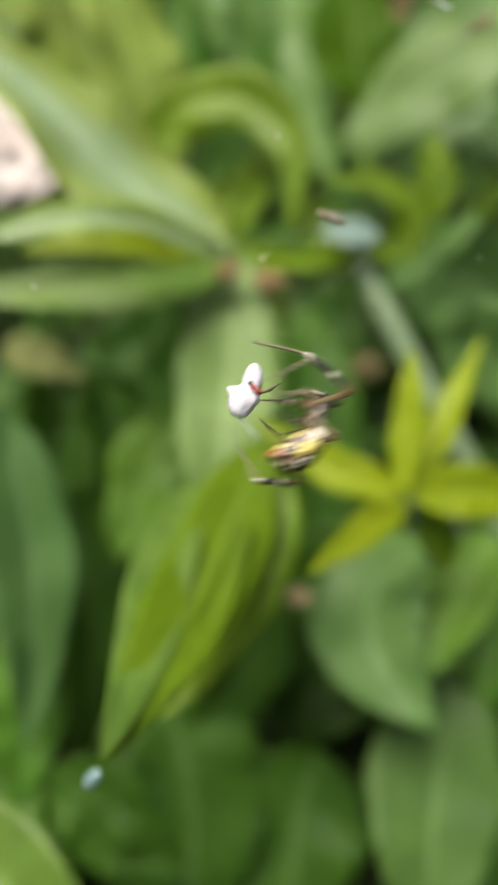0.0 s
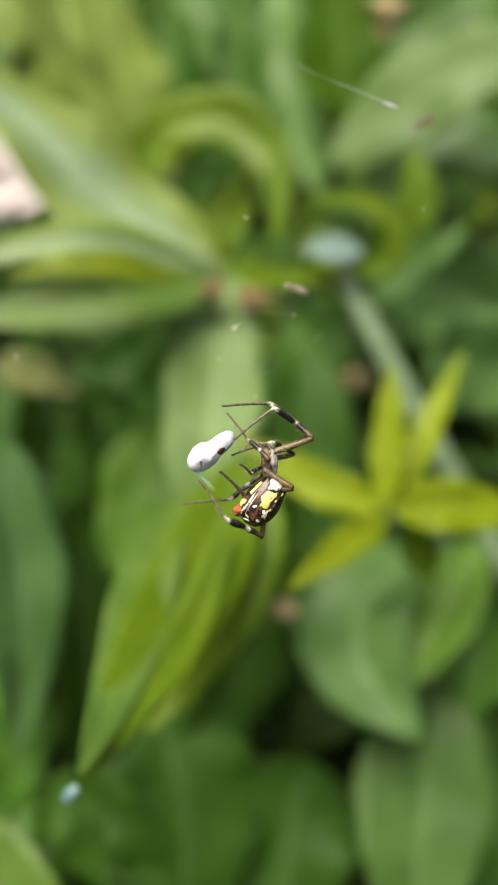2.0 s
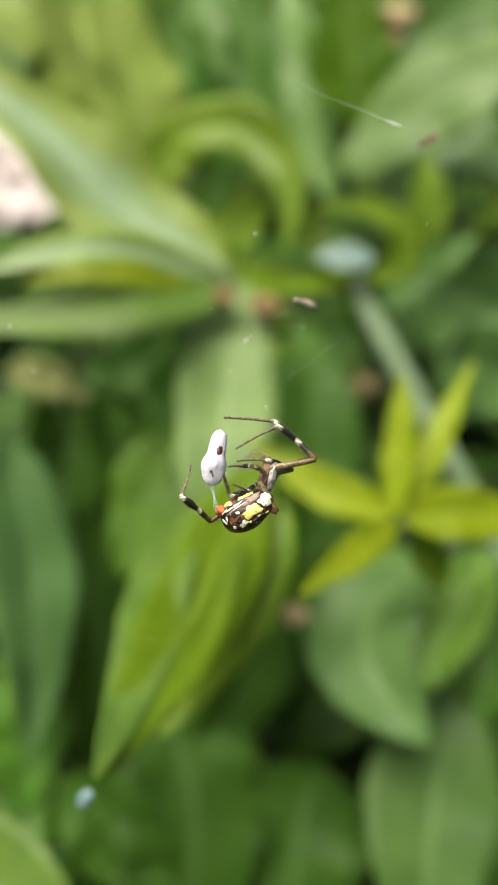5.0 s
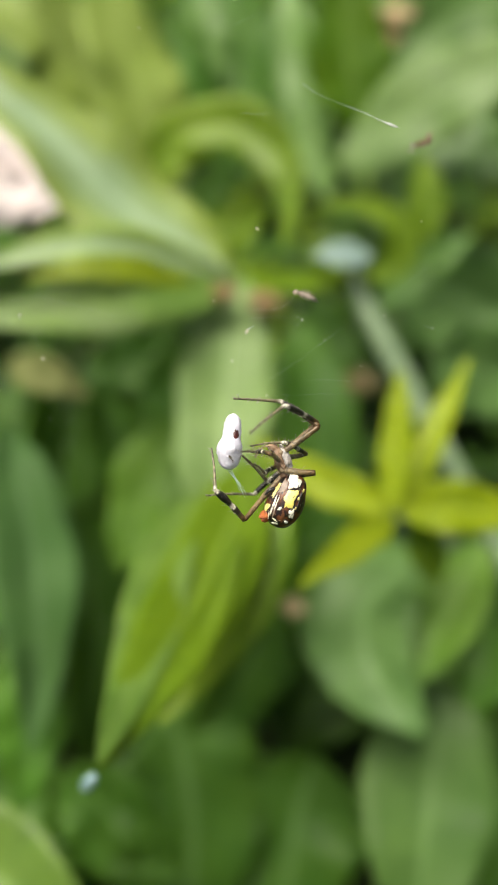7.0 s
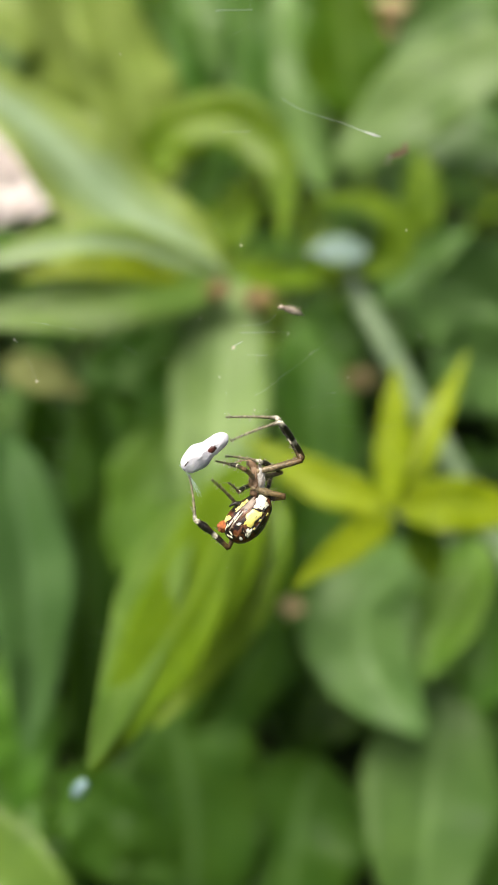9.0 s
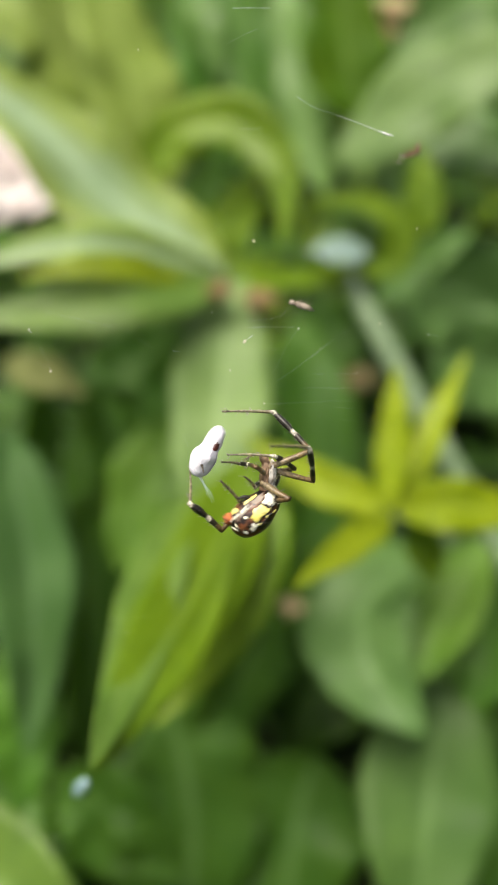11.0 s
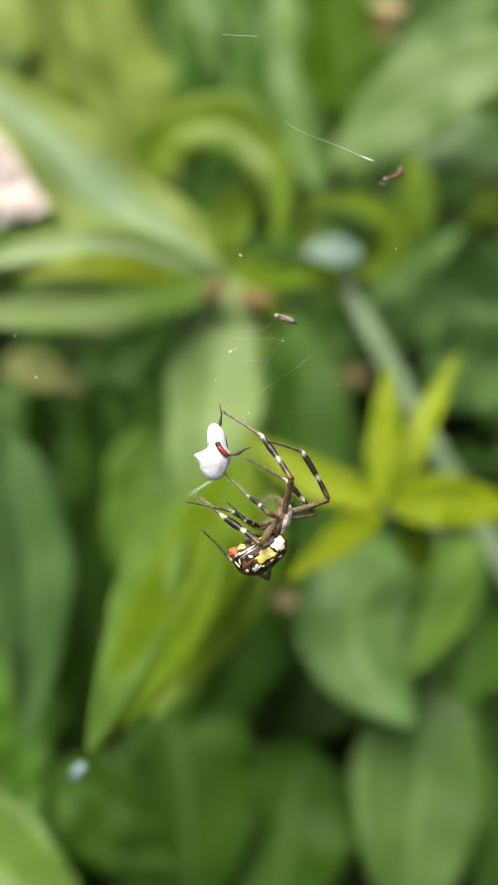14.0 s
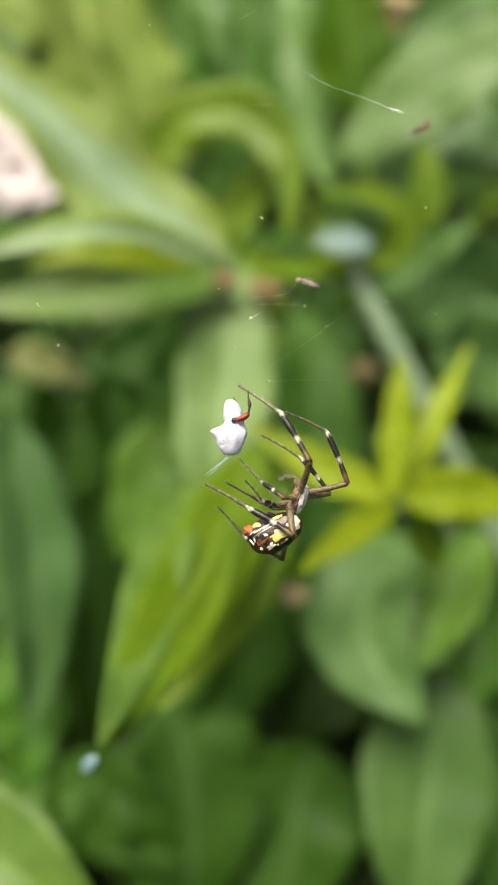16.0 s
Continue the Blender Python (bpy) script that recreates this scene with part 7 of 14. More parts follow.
        at(11.5, 10.96, -5.91, 1.37, 34, -51, 16), at(11.6, 11.50, -6.05, -1.95, 38, -47, 21), at(11.7, 12.84, -5.19, 3.81, 60, -62, -8), at(11.8, 11.68, -5.35, 2.09, 46, -59, -2),
        at(11.9, 12.31, -5.12, 1.55, 40, -59, -1), at(12, 14.00, -3.30, 6.97, 79, -69, -38), at(12.1, 13.05, -5.11, 1.65, 49, -62, -6), at(12.2, 11.76, -5.50, 2.47, 43, -62, -5),
        at(12.3, 12.02, -4.65, 5.58, 51, -64, -10), at(12.4, 13.20, -4.75, 1.45, 32, -43, 20), at(12.5, 10.70, -5.77, 0.59, 27, -42, 21), at(12.6, 12.77, -3.67, 1.62, 13, -21, 30),
        at(12.7, 13.73, -1.94, 7.47, 2, -39, 27), at(12.8, 12.24, 0.42, 8.79, -19, -40, 28), at(12.9, 12.33, -1.66, 9.65, -4, -49, 30), at(13, 11.27, -0.05, 9.73, -8, -52, 31),
        at(13.5, 11.59, 0.52, 10.26, 2, -56, 31), at(14, 11.88, 1.28, 9.82, 14, -56, 31), at(14.5, 12.02, -1.71, 9.65, 26, -58, 29), at(15, 12.39, 0.55, 9.45, 18, -54, 33),
        at(15.5, 12.36, 0.55, 9.46, 12, -52, 33), at(16, 12.70, 0.55, 9.52, -1, -45, 34),
    ])
    walk(legs[2][0], [
        at(0, 5.23, 0.71, 3.01, 142, 58, 180), at(0.1, 5.23, 0.71, 3.01, 50, 69, 51), at(0.2, 5.23, 0.71, 3.01, 146, 52, -177), at(0.3, 5.23, 0.71, 3.01, 178, 61, 178),
        at(0.4, 5.23, 0.71, 3.01, 174, 79, 174), at(0.5, 5.23, 0.71, 3.01, 151, 46, -164), at(0.6, 5.23, 0.71, 3.01, 178, 52, -167), at(0.7, 5.23, 0.71, 3.01, 141, 42, -161),
        at(0.8, 5.23, 0.71, 3.01, 143, 58, 179), at(0.9, 5.23, 0.71, 3.01, 135, 47, -165), at(1, 5.23, 0.71, 3.01, 110, 63, 154), at(1.2, 5.23, 0.71, 3.01, 120, 61, 162),
        at(1.3, 5.23, 0.71, 3.01, 133, 49, -169), at(1.4, 5.23, 0.71, 3.01, 174, 43, -164), at(1.5, 5.23, 0.71, 3.01, 143, 57, -173), at(1.6, 5.23, 0.71, 3.01, 137, 60, -178),
        at(1.7, 5.23, 0.71, 3.01, 147, 61, 180), at(1.8, 5.23, 0.71, 3.01, 155, 48, -168), at(1.9, 5.23, 0.71, 3.01, 140, 55, -175), at(2, 5.23, 0.71, 3.01, 145, 50, -169),
        at(2.1, 5.23, 0.71, 3.01, 77, 67, 120), at(2.2, 5.23, 0.71, 3.01, 164, 39, -172), at(2.3, 5.23, 0.71, 3.01, 118, 60, 163), at(2.4, 5.23, 0.71, 3.01, 152, 47, -175),
        at(2.5, 5.23, 0.71, 3.01, 130, 56, 172), at(2.6, 5.23, 0.71, 3.01, 159, 37, -168), at(2.7, 5.23, 0.71, 3.01, 129, 59, 168), at(2.8, 5.23, 0.71, 3.01, 169, 44, -177),
        at(2.9, 5.23, 0.71, 3.01, 130, 61, 166), at(3, 5.23, 0.71, 3.01, 120, 62, 163), at(3.1, 5.23, 0.71, 3.01, 122, 63, 162), at(3.2, 5.23, 0.71, 3.01, 137, 54, -179),
        at(3.3, 5.23, 0.71, 3.01, 143, 50, -173), at(3.5, 5.23, 0.71, 3.01, 103, 64, 147), at(3.6, 5.23, 0.71, 3.01, 137, 42, -154), at(3.7, 5.23, 0.71, 3.01, 80, 61, 127),
        at(3.9, 5.23, 0.71, 3.01, 126, 55, 175), at(4, 5.23, 0.71, 3.01, 144, 45, -168), at(4.1, 5.23, 0.71, 3.01, 130, 58, 173), at(4.2, 5.23, 0.71, 3.01, 113, 60, 166),
        at(4.35, 5.23, 0.71, 3.01, 108, 62, 153), at(4.51, 5.23, 0.71, 3.01, 142, 46, -169), at(4.67, 5.23, 0.71, 3.01, 114, 60, 161), at(4.83, 5.23, 0.71, 3.01, 143, 43, -165),
        at(4.99, 5.23, 0.71, 3.01, 127, 58, 171), at(5.15, 5.23, 0.71, 3.01, 140, 45, -167), at(5.31, 5.23, 0.71, 3.01, 112, 60, 161), at(5.47, 5.23, 0.71, 3.01, 143, 41, -162),
        at(5.63, 5.23, 0.71, 3.01, 119, 61, 163), at(5.79, 5.23, 0.71, 3.01, 145, 37, -158), at(5.95, 5.23, 0.71, 3.01, 129, 57, 174), at(6.11, 5.23, 0.71, 3.01, 139, 45, -166),
        at(6.27, 5.23, 0.71, 3.01, 130, 59, 172), at(6.5, 5.23, 0.71, 3.01, 143, 49, -172), at(6.6, 5.23, 0.71, 3.01, 156, 38, -164), at(6.7, 5.23, 0.71, 3.01, 135, 73, 157),
        at(6.8, 5.23, 0.71, 3.01, 143, 56, -170), at(6.9, 5.23, 0.71, 3.01, 152, 74, 164), at(7, 5.23, 0.71, 3.01, 149, 41, -163), at(7.1, 5.23, 0.71, 3.01, 104, 69, 137),
        at(7.2, 5.23, 0.71, 3.01, 149, 44, -166), at(7.3, 5.23, 0.71, 3.01, 97, 61, 151), at(7.5, 5.23, 0.71, 3.01, 147, 42, -162), at(7.7, 5.23, 0.71, 3.01, 139, 47, -167),
        at(7.9, 5.23, 0.71, 3.01, 126, 58, 174), at(8, 5.23, 0.71, 3.01, 137, 55, 180), at(8.2, 5.23, 0.71, 3.01, 138, 49, -171), at(8.3, 5.23, 0.71, 3.01, 132, 52, -176),
        at(8.4, 5.23, 0.71, 3.01, 147, 55, 179), at(8.5, 5.23, 0.71, 3.01, 145, 46, -171), at(8.6, 5.23, 0.71, 3.01, 136, 47, -173), at(8.8, 5.23, 0.71, 3.01, 148, 41, -166),
        at(9, 5.23, 0.71, 3.01, 140, 50, -175), at(9.1, 5.23, 0.71, 3.01, 136, 44, -167), at(9.2, 5.23, 0.71, 3.01, 121, 54, 174), at(9.35, 5.23, 0.71, 3.01, 118, 56, 168),
        at(9.51, 5.23, 0.71, 3.01, 141, 39, -163), at(9.67, 5.23, 0.71, 3.01, 107, 58, 156), at(9.83, 5.23, 0.71, 3.01, 139, 42, -166), at(9.99, 5.23, 0.71, 3.01, 122, 58, 165),
        at(10.15, 5.23, 0.71, 3.01, 148, 35, -163), at(10.31, 5.23, 0.71, 3.01, 106, 62, 149), at(10.47, 5.23, 0.71, 3.01, 147, 38, -165), at(10.63, 5.23, 0.71, 3.01, 131, 60, 166),
        at(10.79, 5.23, 0.71, 3.01, 148, 39, -167), at(10.95, 5.23, 0.71, 3.01, 132, 61, 164), at(11.11, 5.23, 0.71, 3.01, 155, 33, -166), at(11.3, 5.23, 0.71, 3.01, -172, 32, -166),
        at(11.4, 5.23, 0.71, 3.01, 141, 69, 179), at(11.5, 5.23, 0.71, 3.01, 149, 61, -168), at(11.6, 5.23, 0.71, 3.01, 173, 35, -155), at(11.7, 5.23, 0.71, 3.01, 145, 69, -175),
        at(11.8, 5.23, 0.71, 3.01, 153, 51, -154), at(11.9, 5.23, 0.71, 3.01, 156, 44, -149), at(12, 5.23, 0.71, 3.01, 144, 68, -173), at(12.1, 5.23, 0.71, 3.01, 159, 46, -152),
        at(12.2, 5.23, 0.71, 3.01, 157, 51, -155), at(12.3, 5.23, 0.71, 3.01, 132, 72, 175), at(12.4, 5.23, 0.71, 3.01, 160, 58, -163), at(12.5, 5.23, 0.71, 3.01, 154, 53, -159),
        at(12.6, 5.23, 0.71, 3.01, 156, 53, -159), at(12.7, 5.23, 0.71, 3.01, 129, 76, 162), at(12.8, 5.23, 0.71, 3.01, 130, 73, 173), at(12.9, 5.23, 0.71, 3.01, 142, 71, -179),
        at(13, 5.23, 0.71, 3.01, 149, 62, -165), at(13.5, 5.23, 0.71, 3.01, 147, 69, -175), at(14, 5.23, 0.71, 3.01, 170, 64, -170), at(14.5, 5.23, 0.71, 3.01, 166, 66, -171),
        at(15, 5.23, 0.71, 3.01, 175, 68, -172), at(15.5, 5.23, 0.71, 3.01, 172, 68, -172), at(16, 5.23, 0.71, 3.01, 165, 68, -172),
    ])
    walk(legs[2][1], [
        at(0, 8.52, 3.73, 0.96, 54, -29, -0), at(0.1, 10.01, 0.71, 4.15, 53, 0, 39), at(0.2, 8.29, 3.64, 0.52, 42, -7, 31), at(0.3, 9.54, 0.71, 0.65, 53, -12, 26),
        at(0.4, 10.05, 0.71, 2.08, 50, -15, 21), at(0.5, 7.60, 3.83, 0.04, 51, -23, 11), at(0.6, 8.94, 1.77, -0.03, 58, -26, 6), at(0.7, 6.68, 4.45, 0.16, 46, -20, 14),
        at(0.8, 8.60, 3.63, 0.94, 52, -22, 12), at(0.9, 6.84, 4.71, 0.65, 56, -32, -3), at(1, 8.62, 4.19, 2.23, 61, -34, -7), at(1.2, 8.60, 4.09, 1.85, 55, -30, -0),
        at(1.3, 6.98, 4.74, 0.81, 50, -19, 15), at(1.4, 8.29, 2.07, -0.59, 63, -24, 8), at(1.5, 8.10, 4.06, 0.86, 53, -26, 5), at(1.6, 8.22, 4.17, 1.20, 67, -36, -15),
        at(1.7, 8.87, 3.35, 1.02, 52, -23, 9), at(1.8, 8.00, 3.44, 0.01, 56, -22, 10), at(1.9, 8.06, 4.12, 0.87, 51, -22, 10), at(2, 7.76, 4.04, 0.43, 53, -23, 9),
        at(2.1, 8.84, 4.02, 3.45, 55, -35, -9), at(2.2, 7.97, 2.45, -0.68, 58, -16, 22), at(2.3, 8.39, 4.29, 1.86, 56, -32, -4), at(2.4, 8.19, 3.27, 0.04, 55, -22, 10),
        at(2.5, 8.35, 4.07, 1.25, 54, -28, 1), at(2.6, 7.57, 3.01, -0.65, 58, -23, 10), at(2.7, 8.60, 3.91, 1.42, 57, -28, 2), at(2.8, 8.54, 1.81, -0.45, 62, -23, 11),
        at(2.9, 8.79, 3.73, 1.48, 60, -29, -1), at(3, 8.55, 4.16, 1.88, 58, -31, -5), at(3.1, 8.75, 3.92, 1.80, 68, -33, -11), at(3.2, 8.06, 4.12, 0.88, 57, -25, 7),
        at(3.3, 7.85, 4.00, 0.47, 58, -27, 4), at(3.5, 8.63, 4.23, 2.54, 62, -34, -10), at(3.6, 5.97, 4.76, 0.33, 54, -30, -2), at(3.7, 8.61, 4.25, 3.42, 61, -35, -12),
        at(3.9, 7.90, 4.50, 1.38, 50, -23, 8), at(4, 7.41, 4.08, 0.17, 53, -20, 12), at(4.1, 8.32, 4.14, 1.32, 46, -18, 14), at(4.2, 7.90, 4.72, 2.04, 49, -34, -4),
        at(4.35, 8.56, 4.25, 2.29, 52, -33, -4), at(4.51, 7.37, 4.23, 0.34, 51, -22, 12), at(4.67, 8.31, 4.41, 2.03, 50, -34, -4), at(4.83, 7.01, 4.29, 0.15, 51, -20, 14),
        at(4.99, 8.34, 4.18, 1.45, 56, -32, -4), at(5.15, 7.08, 4.41, 0.36, 50, -20, 14), at(5.31, 8.20, 4.51, 2.09, 55, -37, -11), at(5.47, 6.72, 4.33, 0.04, 51, -22, 12),
        at(5.63, 8.44, 4.25, 1.86, 53, -32, -2), at(5.79, 6.43, 4.21, -0.23, 54, -23, 12), at(5.95, 8.18, 4.28, 1.36, 54, -32, -3), at(6.11, 6.99, 4.48, 0.39, 49, -21, 12),
        at(6.27, 8.43, 4.07, 1.40, 54, -31, -1), at(6.5, 7.74, 4.06, 0.44, 52, -23, 10), at(6.6, 7.36, 3.38, -0.52, 55, -14, 23), at(6.7, 9.65, 2.59, 1.99, 55, -29, 0),
        at(6.8, 7.93, 4.18, 0.82, 47, -25, 7), at(6.9, 9.86, 1.81, 1.80, 53, -22, 9), at(7, 7.09, 3.97, -0.17, 52, -18, 15), at(7.1, 9.28, 3.46, 2.59, 47, -28, 3),
        at(7.2, 7.46, 3.87, -0.02, 52, -21, 12), at(7.3, 8.05, 4.73, 2.71, 53, -37, -12), at(7.5, 7.01, 4.10, -0.07, 53, -18, 16), at(7.7, 7.18, 4.44, 0.48, 53, -30, -1),
        at(7.9, 8.06, 4.43, 1.48, 47, -25, 5), at(8, 8.17, 4.06, 0.95, 54, -26, 4), at(8.2, 7.47, 4.36, 0.61, 53, -29, -1), at(8.3, 7.59, 4.52, 1.00, 43, -25, 4),
        at(8.4, 8.63, 3.36, 0.65, 48, -23, 6), at(8.5, 7.60, 3.98, 0.21, 46, -26, 3), at(8.6, 7.37, 4.42, 0.60, 45, -22, 8), at(8.8, 7.21, 3.94, -0.12, 52, -17, 14),
        at(9, 7.80, 4.13, 0.59, 53, -22, 7), at(9.1, 6.90, 4.57, 0.47, 55, -26, 1), at(9.2, 7.68, 4.70, 1.52, 67, -35, -18), at(9.35, 8.04, 4.52, 1.71, 54, -28, -5),
        at(9.51, 6.63, 4.36, 0.04, 53, -18, 11), at(9.67, 8.25, 4.51, 2.24, 55, -31, -9), at(9.83, 6.80, 4.46, 0.25, 52, -18, 10), at(9.99, 8.48, 4.13, 1.63, 53, -26, -2),
        at(10.15, 6.78, 3.87, -0.42, 57, -16, 13), at(10.31, 8.72, 4.10, 2.36, 55, -30, -7), at(10.47, 7.01, 3.97, -0.21, 54, -17, 12), at(10.63, 8.86, 3.61, 1.41, 57, -26, -2),
        at(10.79, 7.18, 3.88, -0.20, 54, -17, 11), at(10.95, 8.98, 3.48, 1.45, 56, -26, -2), at(11.11, 7.08, 3.33, -0.71, 57, -16, 14), at(11.3, 7.93, 0.71, -1.09, 67, -17, 12),
        at(11.4, 8.88, 3.70, 1.65, 67, -28, -14), at(11.5, 8.32, 3.96, 1.00, 55, -22, -2), at(11.6, 7.53, 2.44, -0.97, 62, -17, 6), at(11.7, 8.72, 3.84, 1.54, 59, -22, -4),
        at(11.8, 7.29, 4.23, 0.26, 57, -22, -4), at(11.9, 6.87, 4.06, -0.19, 55, -20, -1), at(12, 8.53, 4.03, 1.50, 57, -24, -7), at(12.1, 7.30, 3.84, -0.16, 59, -20, -0),
        at(12.2, 7.59, 3.94, 0.15, 59, -24, -8), at(12.3, 8.69, 4.05, 2.00, 58, -26, -11), at(12.4, 8.48, 3.44, 0.53, 53, -12, 10), at(12.5, 7.73, 3.99, 0.34, 53, -16, 4),
        at(12.6, 7.87, 3.84, 0.29, 39, 1, 23), at(12.7, 9.25, 3.43, 2.24, 17, -9, 17), at(12.8, 8.67, 4.10, 2.10, -4, -12, 17), at(12.9, 8.85, 3.78, 1.74, -3, -11, 17),
        at(13, 8.20, 4.10, 1.06, -4, -14, 17), at(13.5, 8.87, 3.67, 1.56, -5, -16, 17), at(14, 9.33, 2.35, 0.86, -4, -12, 17), at(14.5, 9.35, 2.57, 1.08, -4, -13, 17),
        at(15, 9.65, 1.81, 1.16, -5, -16, 17), at(15.5, 9.57, 2.07, 1.16, -5, -16, 17), at(16, 9.42, 2.59, 1.27, -4, -13, 17),
    ])
    walk(legs[2][2], [
        at(0, 6.63, -1.66, 4.39, 0, -50, -0), at(0.1, 13.36, -3.40, 8.17, -55, -62, 11), at(0.2, 10.13, -0.47, 5.43, 4, -13, -17), at(0.3, 11.12, -4.41, 4.59, -27, -36, -12),
        at(0.4, 10.87, -4.47, 6.17, -25, -45, -6), at(0.5, 7.05, -1.57, 3.89, -34, -41, -10), at(0.6, 7.94, -4.02, 3.10, -39, -46, -4), at(0.7, 6.29, -0.57, 4.53, -27, -23, -22),
        at(0.8, 8.25, -1.83, 4.73, -47, -37, -10), at(0.9, 4.58, -0.71, 3.78, -49, -35, -13), at(1, 6.13, -1.36, 4.94, -44, -37, -10), at(1.2, 6.68, -1.36, 5.15, -41, -42, -4),
        at(1.3, 6.98, -0.56, 4.83, -43, -34, -13), at(1.4, 7.88, -3.97, 2.17, -37, -33, -14), at(1.5, 6.80, -1.38, 4.46, -21, -46, -5), at(1.6, 5.10, -1.31, 3.34, -38, -69, 18),
        at(1.7, 8.05, -2.08, 4.79, -22, -47, -5), at(1.8, 7.57, -2.26, 3.41, -35, -48, -4), at(1.9, 7.37, -1.24, 4.76, -28, -54, 1), at(2, 7.00, -1.42, 4.16, -29, -55, 3),
        at(2.1, 5.81, -1.01, 6.60, -82, -73, 56), at(2.2, 9.14, -3.12, 2.77, -28, -40, -16), at(2.3, 6.03, -1.06, 5.03, -60, -69, 30), at(2.4, 7.70, -2.33, 3.61, -32, -50, -7),
        at(2.5, 6.59, -1.35, 4.69, -44, -63, 11), at(2.6, 7.19, -2.81, 2.56, -33, -47, -11), at(2.7, 7.08, -1.71, 4.65, -53, -62, 12), at(2.8, 8.49, -4.20, 2.42, -36, -49, -9),
        at(2.9, 7.15, -2.04, 4.37, -55, -63, 16), at(3, 6.27, -1.32, 4.91, -36, -62, 14), at(3.1, 6.24, -1.88, 3.88, -64, -67, 26), at(3.2, 7.17, -1.62, 4.13, -40, -52, -9),
        at(3.3, 6.60, -1.72, 3.63, -31, -46, -16), at(3.5, 5.85, -1.24, 5.12, -24, -49, -13), at(3.6, 3.79, -0.52, 3.74, -32, -33, -25), at(3.7, 5.62, -1.06, 6.08, -54, -57, 6),
        at(3.9, 7.02, -0.77, 5.35, -50, -48, -13), at(4, 7.14, -1.38, 3.97, -49, -48, -12), at(4.1, 8.06, -0.85, 5.72, -46, -45, -17), at(4.2, 5.12, -0.12, 5.68, -58, -57, 6),
        at(4.35, 5.97, -0.81, 5.75, -58, -58, 10), at(4.51, 6.95, -1.14, 4.23, -46, -48, -11), at(4.67, 5.59, -0.50, 5.61, -48, -58, 7), at(4.83, 6.86, -1.05, 4.12, -41, -43, -16),
        at(4.99, 5.94, -1.18, 4.59, -55, -57, 8), at(5.15, 6.92, -0.88, 4.40, -42, -42, -19), at(5.31, 4.94, -0.43, 5.12, -54, -62, 17), at(5.47, 6.32, -1.06, 3.92, -40, -41, -18),
        at(5.63, 6.14, -0.99, 5.27, -49, -56, 3), at(5.79, 6.05, -1.38, 3.36, -45, -45, -15), at(5.95, 5.82, -1.00, 4.66, -40, -53, -3), at(6.11, 6.51, -0.79, 4.43, -37, -39, -20),
        at(6.27, 6.28, -1.26, 4.76, -37, -53, -4), at(6.5, 7.01, -1.36, 4.22, -36, -44, -15), at(6.6, 8.63, -1.99, 3.20, -33, -30, -27), at(6.7, 7.84, -2.88, 5.32, -40, -60, 4),
        at(6.8, 6.61, -0.86, 4.96, -24, -43, -13), at(6.9, 9.21, -3.67, 5.51, -47, -55, -0), at(7, 7.21, -1.46, 3.69, -35, -42, -17), at(7.1, 7.45, -1.52, 6.60, -42, -59, 4),
        at(7.2, 7.18, -1.57, 3.81, -38, -42, -18), at(7.3, 4.60, -0.00, 5.88, -64, -61, 18), at(7.5, 7.25, -1.38, 3.69, -45, -43, -22), at(7.7, 5.15, -0.88, 3.93, -39, -51, -11),
        at(7.9, 6.52, -0.56, 5.62, -36, -56, -5), at(8, 6.77, -1.42, 4.45, -47, -57, -4), at(8.2, 5.43, -0.92, 4.10, -48, -58, -2), at(8.3, 5.86, -0.12, 5.44, -37, -51, -12),
        at(8.4, 7.40, -1.74, 4.75, -40, -51, -12), at(8.5, 5.88, -0.94, 4.35, -41, -49, -15), at(8.6, 6.22, -0.46, 4.98, -44, -51, -12), at(8.8, 7.34, -1.43, 3.81, -35, -41, -24),
        at(9, 6.96, -1.34, 4.29, -29, -46, -20), at(9.1, 5.38, -0.93, 3.89, -36, -51, -15), at(9.2, 4.33, -0.65, 3.63, -56, -66, 15), at(9.35, 5.77, -0.72, 5.12, -31, -56, -6),
        at(9.51, 6.39, -1.07, 3.87, -28, -35, -22), at(9.67, 5.43, -0.55, 5.51, -25, -61, -3), at(9.83, 6.41, -0.92, 4.14, -24, -37, -20), at(9.99, 6.55, -1.15, 5.19, -18, -55, -10),
        at(10.15, 7.06, -1.78, 3.09, -29, -36, -21), at(10.31, 6.18, -1.06, 5.69, -13, -64, -5), at(10.47, 7.03, -1.57, 3.48, -21, -36, -18), at(10.63, 7.05, -1.93, 4.63, -23, -58, -5),
        at(10.79, 7.08, -1.63, 3.54, -15, -34, -17), at(10.95, 7.10, -1.95, 4.81, 14, -57, -17), at(11.11, 7.53, -2.33, 2.77, -18, -30, -18), at(11.3, 8.49, -5.43, 1.41, -34, -42, -11),
        at(11.4, 6.23, -1.93, 4.00, -45, -67, 23), at(11.5, 6.69, -1.43, 4.55, -7, -53, 9), at(11.6, 7.19, -3.50, 2.01, -32, -32, -1), at(11.7, 6.98, -1.74, 4.73, -53, -48, 17),
        at(11.8, 5.53, -1.23, 3.65, -34, -38, 5), at(11.9, 5.53, -1.41, 3.35, -30, -30, -1), at(12, 6.43, -1.36, 4.80, -40, -38, 6), at(12.1, 6.07, -1.84, 3.08, -48, -36, 3),
        at(12.2, 5.39, -1.53, 3.24, -45, -45, 16), at(12.3, 6.15, -1.24, 5.13, -66, -53, 33), at(12.4, 8.56, -1.95, 4.44, -51, -44, 11), at(12.5, 7.02, -1.42, 4.15, -51, -52, 26),
